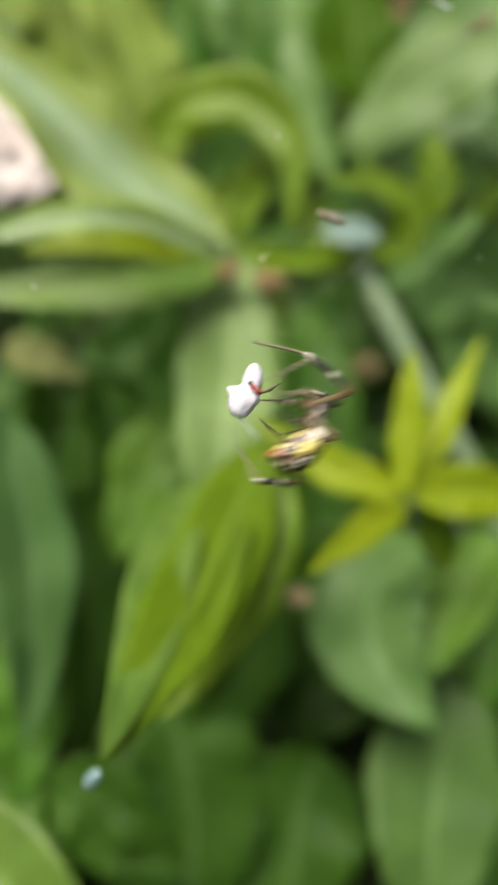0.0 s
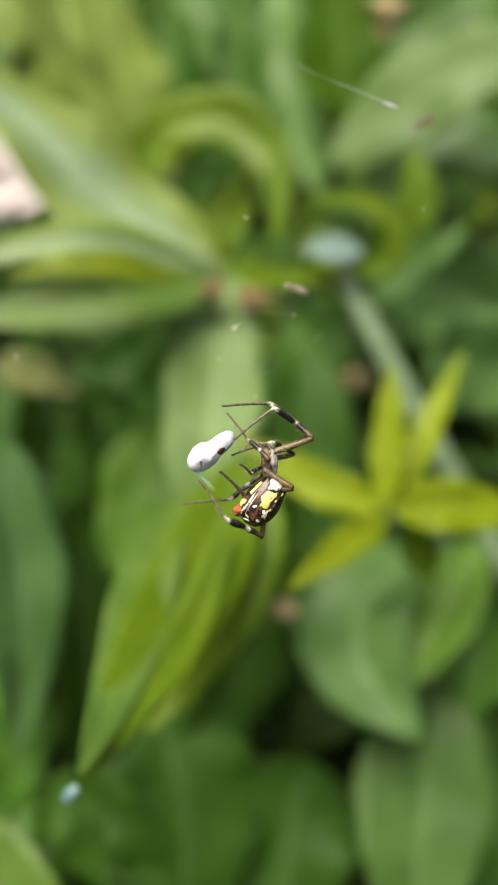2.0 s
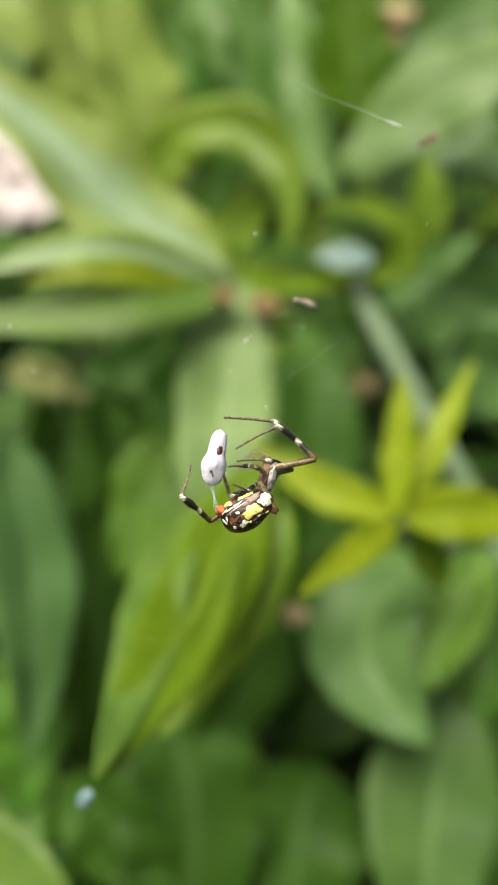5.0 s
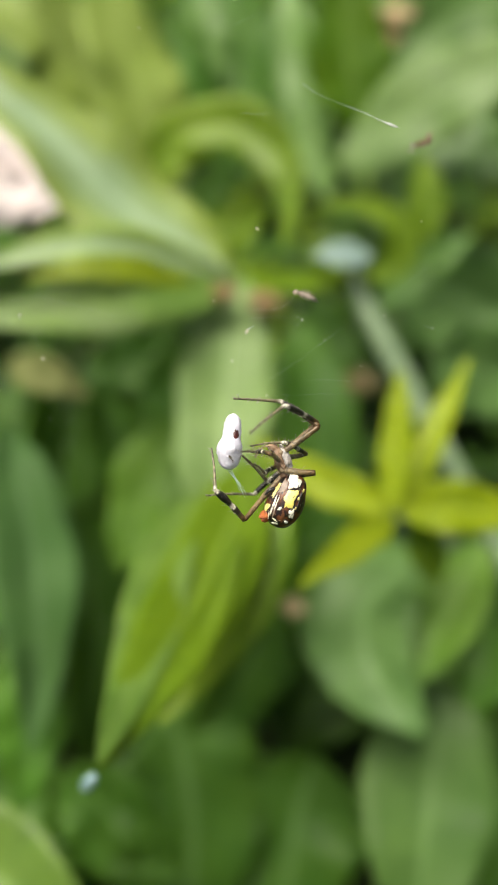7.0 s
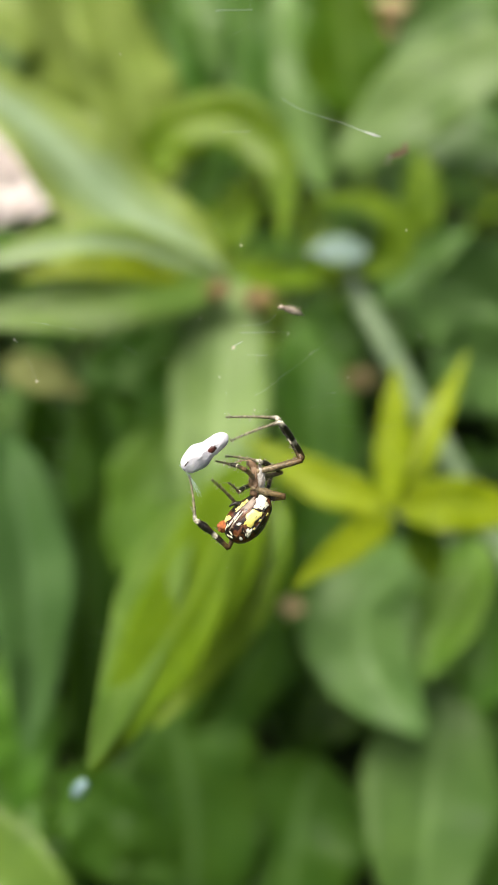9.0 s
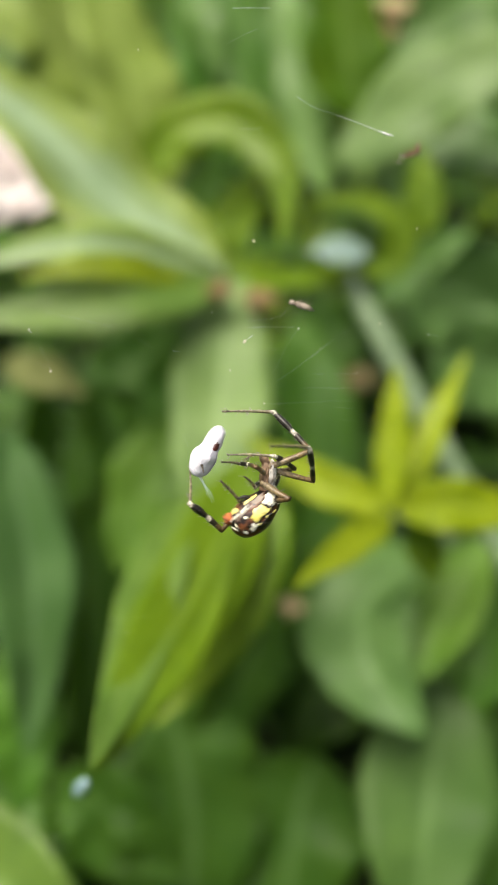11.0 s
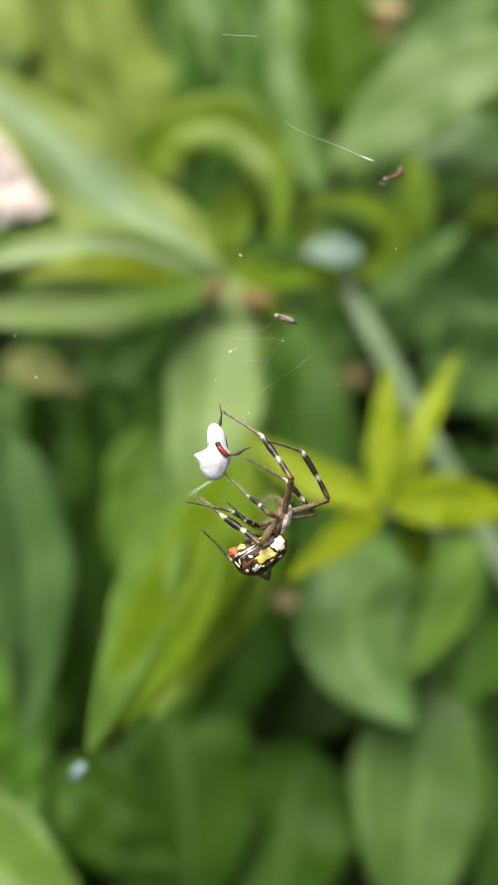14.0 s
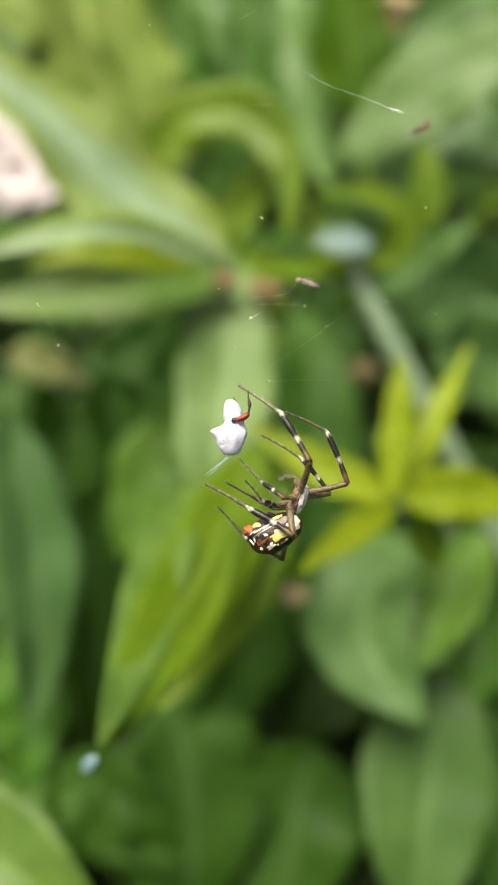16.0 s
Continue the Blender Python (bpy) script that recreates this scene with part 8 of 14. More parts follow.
        at(12.6, 9.56, 0.03, 5.48, 8, -33, 16), at(12.7, 8.86, 1.25, 8.52, 12, -46, 13), at(12.8, 7.25, 4.10, 8.60, -9, -44, 13), at(12.9, 7.55, 3.78, 8.27, -7, -38, 12),
        at(13, 6.56, 4.10, 7.51, -6, -35, 11), at(13.5, 6.91, 3.67, 7.92, -6, -34, 11), at(14, 7.83, 2.35, 7.34, -6, -33, 11), at(14.5, 7.81, 2.57, 7.55, -6, -33, 11),
        at(15, 7.74, 1.81, 7.54, -6, -31, 11), at(15.5, 7.71, 2.07, 7.55, -6, -33, 11), at(16, 7.83, 2.59, 7.73, -6, -33, 11),
    ])
    walk(legs[3][0], [
        at(0, 4.60, -0.63, 3.17, 51, -27, -0), at(0.4, 4.60, -0.63, 3.17, 48, 10, 42), at(0.5, 4.60, -0.63, 3.17, 56, -16, 10), at(0.9, 4.60, -0.63, 3.17, 104, -23, -29),
        at(1, 4.60, -0.63, 3.17, 115, -33, 2), at(1.1, 4.60, -0.63, 3.17, 86, -28, -27), at(1.2, 4.60, -0.63, 3.17, 83, -25, 8), at(1.5, 4.60, -0.63, 3.17, 51, -24, 12),
        at(2, 4.60, -0.63, 3.17, 92, -26, 4), at(2.1, 4.60, -0.63, 3.17, 71, -26, 8), at(2.4, 4.60, -0.63, 3.17, 75, -25, 10), at(2.5, 4.60, -0.63, 3.17, 56, -27, 5),
        at(2.6, 4.60, -0.63, 3.17, 81, -30, -3), at(3, 4.60, -0.63, 3.17, 89, -31, -23), at(3.4, 4.60, -0.63, 3.17, 53, -36, -39), at(3.5, 4.60, -0.63, 3.17, 51, -11, -5),
        at(3.6, 4.60, -0.63, 3.17, 54, -18, -15), at(3.7, 4.60, -0.63, 3.17, 47, -12, -8), at(3.8, 4.60, -0.63, 3.17, 34, -0, 3), at(3.9, 4.60, -0.63, 3.17, 48, 1, 4),
        at(4, 4.60, -0.63, 3.17, 63, 4, 8), at(4.1, 4.60, -0.63, 3.17, 50, 6, 11), at(4.2, 4.60, -0.63, 3.17, 57, -12, -13), at(4.35, 4.60, -0.63, 3.17, 58, -7, -5),
        at(4.51, 4.60, -0.63, 3.17, 58, 2, 9), at(4.67, 4.60, -0.63, 3.17, 58, -8, -7), at(4.83, 4.60, -0.63, 3.17, 58, 2, 9), at(4.99, 4.60, -0.63, 3.17, 65, -6, -6),
        at(5.15, 4.60, -0.63, 3.17, 55, 1, 6), at(5.31, 4.60, -0.63, 3.17, 62, -12, -14), at(5.47, 4.60, -0.63, 3.17, 58, -2, 2), at(5.63, 4.60, -0.63, 3.17, 57, -7, -5),
        at(5.79, 4.60, -0.63, 3.17, 60, -2, 3), at(5.95, 4.60, -0.63, 3.17, 64, -9, -10), at(6.11, 4.60, -0.63, 3.17, 53, -2, 2), at(6.27, 4.60, -0.63, 3.17, 61, -6, -5),
        at(6.5, 4.60, -0.63, 3.17, 57, 0, 5), at(6.6, 4.60, -0.63, 3.17, 64, 11, 25), at(6.7, 4.60, -0.63, 3.17, 62, 4, 10), at(6.8, 4.60, -0.63, 3.17, 58, -4, -3),
        at(6.9, 4.60, -0.63, 3.17, 58, 9, 18), at(7, 4.60, -0.63, 3.17, 59, 2, 6), at(7.1, 4.60, -0.63, 3.17, 49, 1, 5), at(7.2, 4.60, -0.63, 3.17, 65, 1, 5),
        at(7.3, 4.60, -0.63, 3.17, 58, -13, -21), at(7.4, 4.60, -0.63, 3.17, 33, -14, -22), at(7.5, 4.60, -0.63, 3.17, 64, 14, 8), at(7.6, 4.60, -0.63, 3.17, 66, -17, -50),
        at(7.7, 4.60, -0.63, 3.17, 70, -4, -17), at(7.8, 4.60, -0.63, 3.17, 65, -9, -31), at(7.9, 4.60, -0.63, 3.17, 49, 7, -7), at(8, 4.60, -0.63, 3.17, 62, 6, -8),
        at(8.1, 4.60, -0.63, 3.17, 56, -7, -29), at(8.2, 4.60, -0.63, 3.17, 63, 1, -16), at(8.3, 4.60, -0.63, 3.17, 51, 4, -12), at(8.4, 4.60, -0.63, 3.17, 59, 14, 3),
        at(8.5, 4.60, -0.63, 3.17, 61, 6, -11), at(8.6, 4.60, -0.63, 3.17, 46, 9, -7), at(8.7, 4.60, -0.63, 3.17, 27, 11, -6), at(8.8, 4.60, -0.63, 3.17, 56, 20, 2),
        at(8.9, 4.60, -0.63, 3.17, 67, -7, -44), at(9, 4.60, -0.63, 3.17, 55, 15, -6), at(9.1, 4.60, -0.63, 3.17, 57, 6, -19), at(9.2, 4.60, -0.63, 3.17, 74, -1, -34),
        at(9.35, 4.60, -0.63, 3.17, 55, 5, -22), at(9.51, 4.60, -0.63, 3.17, 53, 13, -10), at(9.67, 4.60, -0.63, 3.17, 58, 2, -27), at(9.83, 4.60, -0.63, 3.17, 47, 13, -12),
        at(9.99, 4.60, -0.63, 3.17, 55, 9, -18), at(10.15, 4.60, -0.63, 3.17, 56, 18, -4), at(10.31, 4.60, -0.63, 3.17, 55, 5, -23), at(10.47, 4.60, -0.63, 3.17, 52, 17, -7),
        at(10.63, 4.60, -0.63, 3.17, 62, 11, -16), at(10.79, 4.60, -0.63, 3.17, 53, 15, -9), at(10.95, 4.60, -0.63, 3.17, 59, 11, -15), at(11.11, 4.60, -0.63, 3.17, 59, 19, -3),
        at(11.3, 4.60, -0.63, 3.17, 76, 23, 9), at(11.4, 4.60, -0.63, 3.17, 78, 14, -29), at(11.5, 4.60, -0.63, 3.17, 53, 15, -27), at(11.6, 4.60, -0.63, 3.17, 73, 24, -9),
        at(11.7, 4.60, -0.63, 3.17, 52, 17, -24), at(11.8, 4.60, -0.63, 3.17, 56, 15, -26), at(11.9, 4.60, -0.63, 3.17, 55, 19, -20), at(12, 4.60, -0.63, 3.17, 51, 17, -22),
        at(12.1, 4.60, -0.63, 3.17, 64, 19, -19), at(12.3, 4.60, -0.63, 3.17, 83, 16, -30), at(12.4, 4.60, -0.63, 3.17, 72, 18, -20), at(12.5, 4.60, -0.63, 3.17, 81, 14, -37),
        at(12.6, 4.60, -0.63, 3.17, 50, 23, -18), at(12.7, 4.60, -0.63, 3.17, 46, 19, -23), at(12.8, 4.60, -0.63, 3.17, 43, 10, -31), at(12.9, 4.60, -0.63, 3.17, 42, 14, -28),
        at(13, 4.60, -0.63, 3.17, 42, 8, -34), at(13.5, 4.60, -0.63, 3.17, 37, -1, -40), at(14, 4.60, -0.63, 3.17, 64, 13, -24), at(14.5, 4.60, -0.63, 3.17, 66, 11, -27),
        at(15, 4.60, -0.63, 3.17, 70, 13, -23), at(15.5, 4.60, -0.63, 3.17, 71, 11, -28), at(16, 4.60, -0.63, 3.17, 72, 10, -32),
    ])
    walk(legs[3][1], [
        at(0, 3.58, -3.35, 5.11, -57, -36, -0), at(0.4, 6.61, -2.29, 5.48, -53, -22, -22), at(0.5, 4.53, -3.56, 5.06, -62, -31, -6), at(0.9, 3.23, -3.75, 2.39, -32, -37, 2),
        at(1, 5.50, -3.77, 1.95, -24, -48, 10), at(1.1, 2.91, -3.68, 3.39, -4, -39, 7), at(1.2, 4.91, -4.08, 3.57, -44, -38, 6), at(1.5, 4.26, -3.46, 5.18, -59, -35, 1),
        at(2, 4.89, -4.11, 3.07, -30, -9, -26), at(2.1, 4.58, -3.96, 4.20, -25, -38, -9), at(2.4, 4.80, -4.01, 4.00, -60, -38, -9), at(2.5, 3.94, -3.59, 4.90, -72, -45, 12),
        at(2.6, 4.16, -4.06, 3.65, -65, -41, -2), at(3, 3.21, -3.83, 3.21, -34, -47, 8), at(3.4, 1.88, -2.03, 4.85, -62, -55, 23), at(3.5, 3.94, -3.30, 5.31, -59, -47, -2),
        at(3.6, 3.22, -3.18, 5.12, -56, -46, -4), at(3.7, 3.75, -3.10, 5.49, -62, -48, 1), at(3.8, 4.68, -2.59, 6.05, -48, -35, -22), at(3.9, 4.81, -3.20, 5.52, -58, -40, -14),
        at(4, 5.11, -3.71, 4.73, -67, -42, -9), at(4.1, 5.31, -3.23, 5.39, -55, -36, -22), at(4.2, 3.55, -3.40, 5.01, -62, -48, 2), at(4.35, 4.15, -3.56, 5.00, -64, -47, 2),
        at(4.51, 5.13, -3.55, 5.00, -61, -43, -10), at(4.67, 3.97, -3.54, 4.99, -62, -48, 3), at(4.83, 5.11, -3.54, 5.03, -59, -41, -13), at(4.99, 4.09, -3.75, 4.65, -71, -48, 7),
        at(5.15, 4.94, -3.46, 5.19, -57, -40, -16), at(5.31, 3.52, -3.54, 4.76, -69, -51, 13), at(5.47, 4.64, -3.60, 5.01, -59, -42, -12), at(5.63, 4.10, -3.54, 5.03, -63, -47, 0),
        at(5.79, 4.68, -3.65, 4.91, -65, -45, -6), at(5.95, 3.83, -3.67, 4.70, -64, -48, 2), at(6.11, 4.60, -3.41, 5.28, -54, -40, -15), at(6.27, 4.17, -3.66, 4.84, -63, -47, 0),
        at(6.5, 4.88, -3.53, 5.08, -59, -42, -12), at(6.6, 6.19, -3.36, 4.65, -58, -35, -27), at(6.7, 5.26, -3.64, 4.81, -64, -45, -2), at(6.8, 4.31, -3.58, 5.02, -53, -42, -10),
        at(6.9, 5.81, -3.35, 4.98, -60, -39, -16), at(7, 5.00, -3.60, 4.95, -59, -40, -13), at(7.1, 4.85, -3.24, 5.47, -53, -42, -9), at(7.2, 4.90, -3.78, 4.64, -61, -41, -12),
        at(7.3, 3.15, -3.24, 4.98, -65, -49, 10), at(7.4, 3.22, -2.14, 6.00, -56, -46, 3), at(7.5, 5.41, -3.67, 4.68, -64, -39, -15), at(7.6, 1.88, -2.34, 4.54, -79, -50, 28),
        at(7.7, 3.54, -3.74, 4.35, -66, -44, 3), at(7.8, 2.74, -3.21, 4.62, -72, -48, 18), at(7.9, 4.52, -3.26, 5.46, -56, -40, -4), at(8, 4.36, -3.71, 4.79, -69, -42, 1),
        at(8.1, 3.01, -3.04, 5.13, -66, -47, 16), at(8.2, 3.77, -3.63, 4.75, -72, -45, 10), at(8.3, 4.16, -3.30, 5.37, -58, -41, -3), at(8.4, 5.22, -3.58, 4.92, -65, -40, -4),
        at(8.5, 4.22, -3.67, 4.85, -68, -42, 2), at(8.6, 4.64, -3.19, 5.54, -61, -40, -4), at(8.7, 5.02, -2.28, 6.21, -49, -35, -13), at(8.8, 5.38, -3.49, 5.01, -61, -35, -12),
        at(8.9, 2.25, -2.83, 4.52, -75, -47, 24), at(9, 4.79, -3.54, 5.09, -59, -37, -7), at(9.1, 3.86, -3.46, 5.07, -64, -41, 3), at(9.2, 2.71, -3.40, 4.15, -81, -46, 26),
        at(9.35, 3.65, -3.35, 5.14, -61, -41, 5), at(9.51, 4.59, -3.44, 5.23, -56, -34, -10), at(9.67, 3.29, -3.29, 5.02, -62, -43, 10), at(9.83, 4.57, -3.24, 5.49, -55, -34, -8),
        at(9.99, 3.99, -3.44, 5.15, -59, -40, 2), at(10.15, 5.02, -3.54, 5.04, -61, -34, -9), at(10.31, 3.64, -3.34, 5.14, -62, -42, 9), at(10.47, 4.90, -3.45, 5.20, -57, -34, -9),
        at(10.63, 4.04, -3.67, 4.80, -67, -40, 6), at(10.79, 4.71, -3.49, 5.17, -57, -34, -8), at(10.95, 4.16, -3.61, 4.94, -64, -41, 7), at(11.11, 5.01, -3.64, 4.89, -61, -34, -10),
        at(11.3, 5.43, -3.92, 3.97, -77, -37, -0), at(11.4, 3.11, -3.70, 3.88, -81, -40, 21), at(11.5, 3.83, -3.38, 5.17, -62, -37, 8), at(11.6, 4.45, -3.99, 4.09, -72, -35, 1),
        at(11.7, 4.06, -3.40, 5.22, -68, -36, 6), at(11.8, 3.77, -3.45, 5.06, -64, -36, 7), at(11.9, 4.24, -3.53, 5.07, -63, -35, 3), at(12, 4.18, -3.38, 5.28, -62, -34, 2),
        at(12.1, 4.05, -3.75, 4.63, -63, -33, -2), at(12.3, 2.98, -3.70, 3.56, -44, -35, 2), at(12.4, 3.78, -3.87, 4.18, -36, -10, -20), at(12.5, 2.61, -3.45, 3.67, -22, -14, -18),
        at(12.6, 4.61, -3.43, 5.25, -7, 15, -25), at(12.7, 4.34, -3.24, 5.47, 3, -6, -24), at(12.8, 3.73, -2.90, 5.67, 7, -16, -25), at(12.9, 4.05, -2.96, 5.70, -22, -30, -23),
        at(13, 3.61, -2.76, 5.75, -35, -41, -16), at(13.5, 3.21, -2.22, 5.95, -31, -34, -22), at(14, 3.66, -3.65, 4.64, -27, -35, -21), at(14.5, 3.39, -3.59, 4.58, -34, -36, -20),
        at(15, 3.59, -3.77, 4.31, -8, -30, -23), at(15.5, 3.25, -3.65, 4.30, -19, -35, -21), at(16, 3.01, -3.55, 4.23, -30, -41, -18),
    ])
    walk(legs[3][2], [
        at(0, 2.17, 0.36, 7.10, 54, -52, -0), at(0.4, 7.03, 1.38, 7.93, 45, -44, 15), at(0.5, 3.87, 0.44, 6.86, 56, -46, 10), at(0.9, 0.86, -1.49, 5.38, -7, -15, 26),
        at(1, 2.24, -2.52, 4.69, -16, -29, 30), at(1.1, 0.08, -3.68, 6.81, -10, -20, 27), at(1.2, 2.61, -1.25, 6.10, -25, -23, 28), at(1.5, 2.87, 0.32, 7.03, 46, -56, 20),
        at(2, 5.30, -1.81, 6.85, 11, 8, 55), at(2.1, 2.44, -1.69, 7.35, -28, -10, 57), at(2.4, 4.08, 0.00, 5.74, 22, -54, 60), at(2.5, 2.15, 0.35, 5.87, 28, -74, 40),
        at(2.6, 3.04, 0.00, 5.04, 23, -56, 60), at(3, 0.20, -1.74, 5.70, -25, -17, 59), at(3.4, -1.19, 0.96, 6.02, -40, -73, 105), at(3.5, 2.39, 0.54, 6.90, -20, -67, 95),
        at(3.6, 1.71, 0.62, 6.85, -8, -67, 95), at(3.7, 2.15, 0.79, 6.89, -31, -76, 105), at(3.8, 4.28, 1.09, 8.49, -2, -64, 95), at(3.9, 4.29, 0.82, 7.31, -12, -76, 99),
        at(4, 4.57, 0.50, 6.03, -13, -74, 97), at(4.1, 5.24, 0.70, 7.44, -4, -67, 94), at(4.2, 1.83, 0.43, 6.43, -27, -73, 99), at(4.35, 2.59, 0.38, 6.32, -30, -73, 99),
        at(4.51, 4.39, 0.54, 6.56, -20, -72, 98), at(4.67, 2.21, 0.29, 6.41, -29, -70, 94), at(4.83, 4.50, 0.50, 6.76, -12, -69, 94), at(4.99, 2.51, 0.29, 5.60, -31, -75, 101),
        at(5.15, 4.48, 0.54, 7.05, -8, -69, 94), at(5.31, 1.40, 0.23, 5.78, -40, -74, 101), at(5.47, 3.91, 0.45, 6.68, -8, -69, 94), at(5.63, 2.61, 0.41, 6.40, -25, -72, 97),
        at(5.79, 3.80, 0.50, 6.22, -19, -75, 101), at(5.95, 2.26, 0.27, 5.98, -20, -68, 93), at(6.11, 3.94, 0.50, 7.27, -5, -66, 92), at(6.27, 2.70, 0.29, 6.21, -21, -67, 93),
        at(6.5, 4.10, 0.49, 6.80, -11, -68, 93), at(6.6, 6.69, 0.61, 6.56, 1, -63, 92), at(6.7, 4.03, 0.41, 6.17, -30, -69, 96), at(6.8, 3.20, 0.23, 7.01, -11, -58, 87),
        at(6.9, 5.51, 0.73, 6.71, -20, -71, 95), at(7, 4.45, 0.45, 6.68, -11, -67, 92), at(7.1, 3.68, 0.56, 7.43, -26, -68, 93), at(7.2, 4.37, 0.32, 6.25, -6, -65, 91),
        at(7.3, 1.06, 0.47, 6.23, -40, -76, 106), at(7.4, 1.26, 1.46, 7.71, -47, -78, 113), at(7.5, 5.24, 0.50, 6.19, -12, -72, 100), at(7.6, -0.77, 1.17, 5.12, -93, -83, 157),
        at(7.7, 2.04, 0.23, 5.64, -15, -69, 89), at(7.8, 0.44, 0.47, 5.54, -49, -79, 113), at(7.9, 3.21, 0.52, 7.37, -22, -71, 89), at(8, 3.23, 0.40, 5.99, -21, -76, 96),
        at(8.1, 0.68, 0.52, 6.35, -44, -78, 102), at(8.2, 2.11, 0.37, 5.72, -41, -79, 110), at(8.3, 2.78, 0.52, 7.16, -21, -72, 91), at(8.4, 4.35, 0.53, 6.34, -23, -74, 95),
        at(8.5, 2.99, 0.42, 6.06, -23, -75, 97), at(8.6, 3.50, 0.77, 7.19, -33, -79, 105), at(8.7, 4.18, 1.35, 8.63, -14, -66, 86), at(8.8, 4.99, 0.56, 6.78, -7, -71, 89),
        at(8.9, -0.25, 0.75, 5.30, -40, -81, 106), at(9, 3.88, 0.41, 6.89, -6, -68, 86), at(9.1, 2.34, 0.43, 6.56, -15, -76, 91), at(9.2, 0.34, 0.33, 4.60, -53, -84, 120),
        at(9.35, 1.88, 0.39, 6.76, -12, -71, 83), at(9.51, 3.83, 0.41, 7.29, 3, -66, 82), at(9.67, 1.23, 0.34, 6.53, -17, -69, 83), at(9.83, 3.64, 0.55, 7.61, -2, -66, 82),
        at(9.99, 2.37, 0.30, 6.90, -13, -67, 82), at(10.15, 4.46, 0.49, 6.80, 2, -70, 82), at(10.31, 1.65, 0.31, 6.69, -20, -70, 82), at(10.47, 4.13, 0.44, 7.19, -1, -66, 81),
        at(10.63, 2.50, 0.29, 6.10, -11, -70, 82), at(10.79, 3.86, 0.38, 7.18, -0, -63, 80), at(10.95, 2.41, 0.21, 6.38, -19, -68, 82), at(11.11, 4.46, 0.38, 6.69, 4, -63, 80),
        at(11.3, 4.87, 0.41, 4.77, 5, -74, 78), at(11.4, 1.14, 0.24, 4.41, -12, -76, 79), at(11.5, 2.03, 0.31, 6.85, -9, -68, 73), at(11.6, 3.60, 0.21, 5.22, 9, -65, 73),
        at(11.7, 2.64, 0.59, 6.55, 5, -78, 68), at(11.8, 2.13, 0.38, 6.61, 1, -69, 70), at(11.9, 2.89, 0.35, 6.75, 2, -65, 70), at(12, 2.90, 0.52, 6.98, 3, -68, 70),
        at(12.1, 3.11, 0.25, 6.31, 8, -62, 71), at(12.3, 1.07, -0.69, 6.20, -27, -16, 61), at(12.4, 4.06, -1.21, 7.72, 3, 2, 58), at(12.5, 2.13, -1.59, 7.67, -1, -1, 57),
        at(12.6, 5.85, -3.43, 9.51, 11, 7, 58), at(12.7, 3.86, -3.24, 9.88, -9, -5, 58), at(12.8, 2.39, -2.90, 9.90, -16, -10, 59), at(12.9, 2.81, -0.59, 9.24, -16, -10, 59),
        at(13, 2.04, 0.33, 8.53, -2, -34, 63), at(13.5, 2.07, 0.68, 9.11, -1, -44, 63), at(14, 2.22, -0.98, 7.88, -26, 4, 52), at(14.5, 2.21, -0.52, 7.56, -17, -7, 56),
        at(15, 1.77, -2.37, 8.11, -31, 12, 48), at(15.5, 1.53, -1.40, 7.71, -26, 2, 53), at(16, 1.35, -0.64, 7.14, -15, -10, 58),
    ])
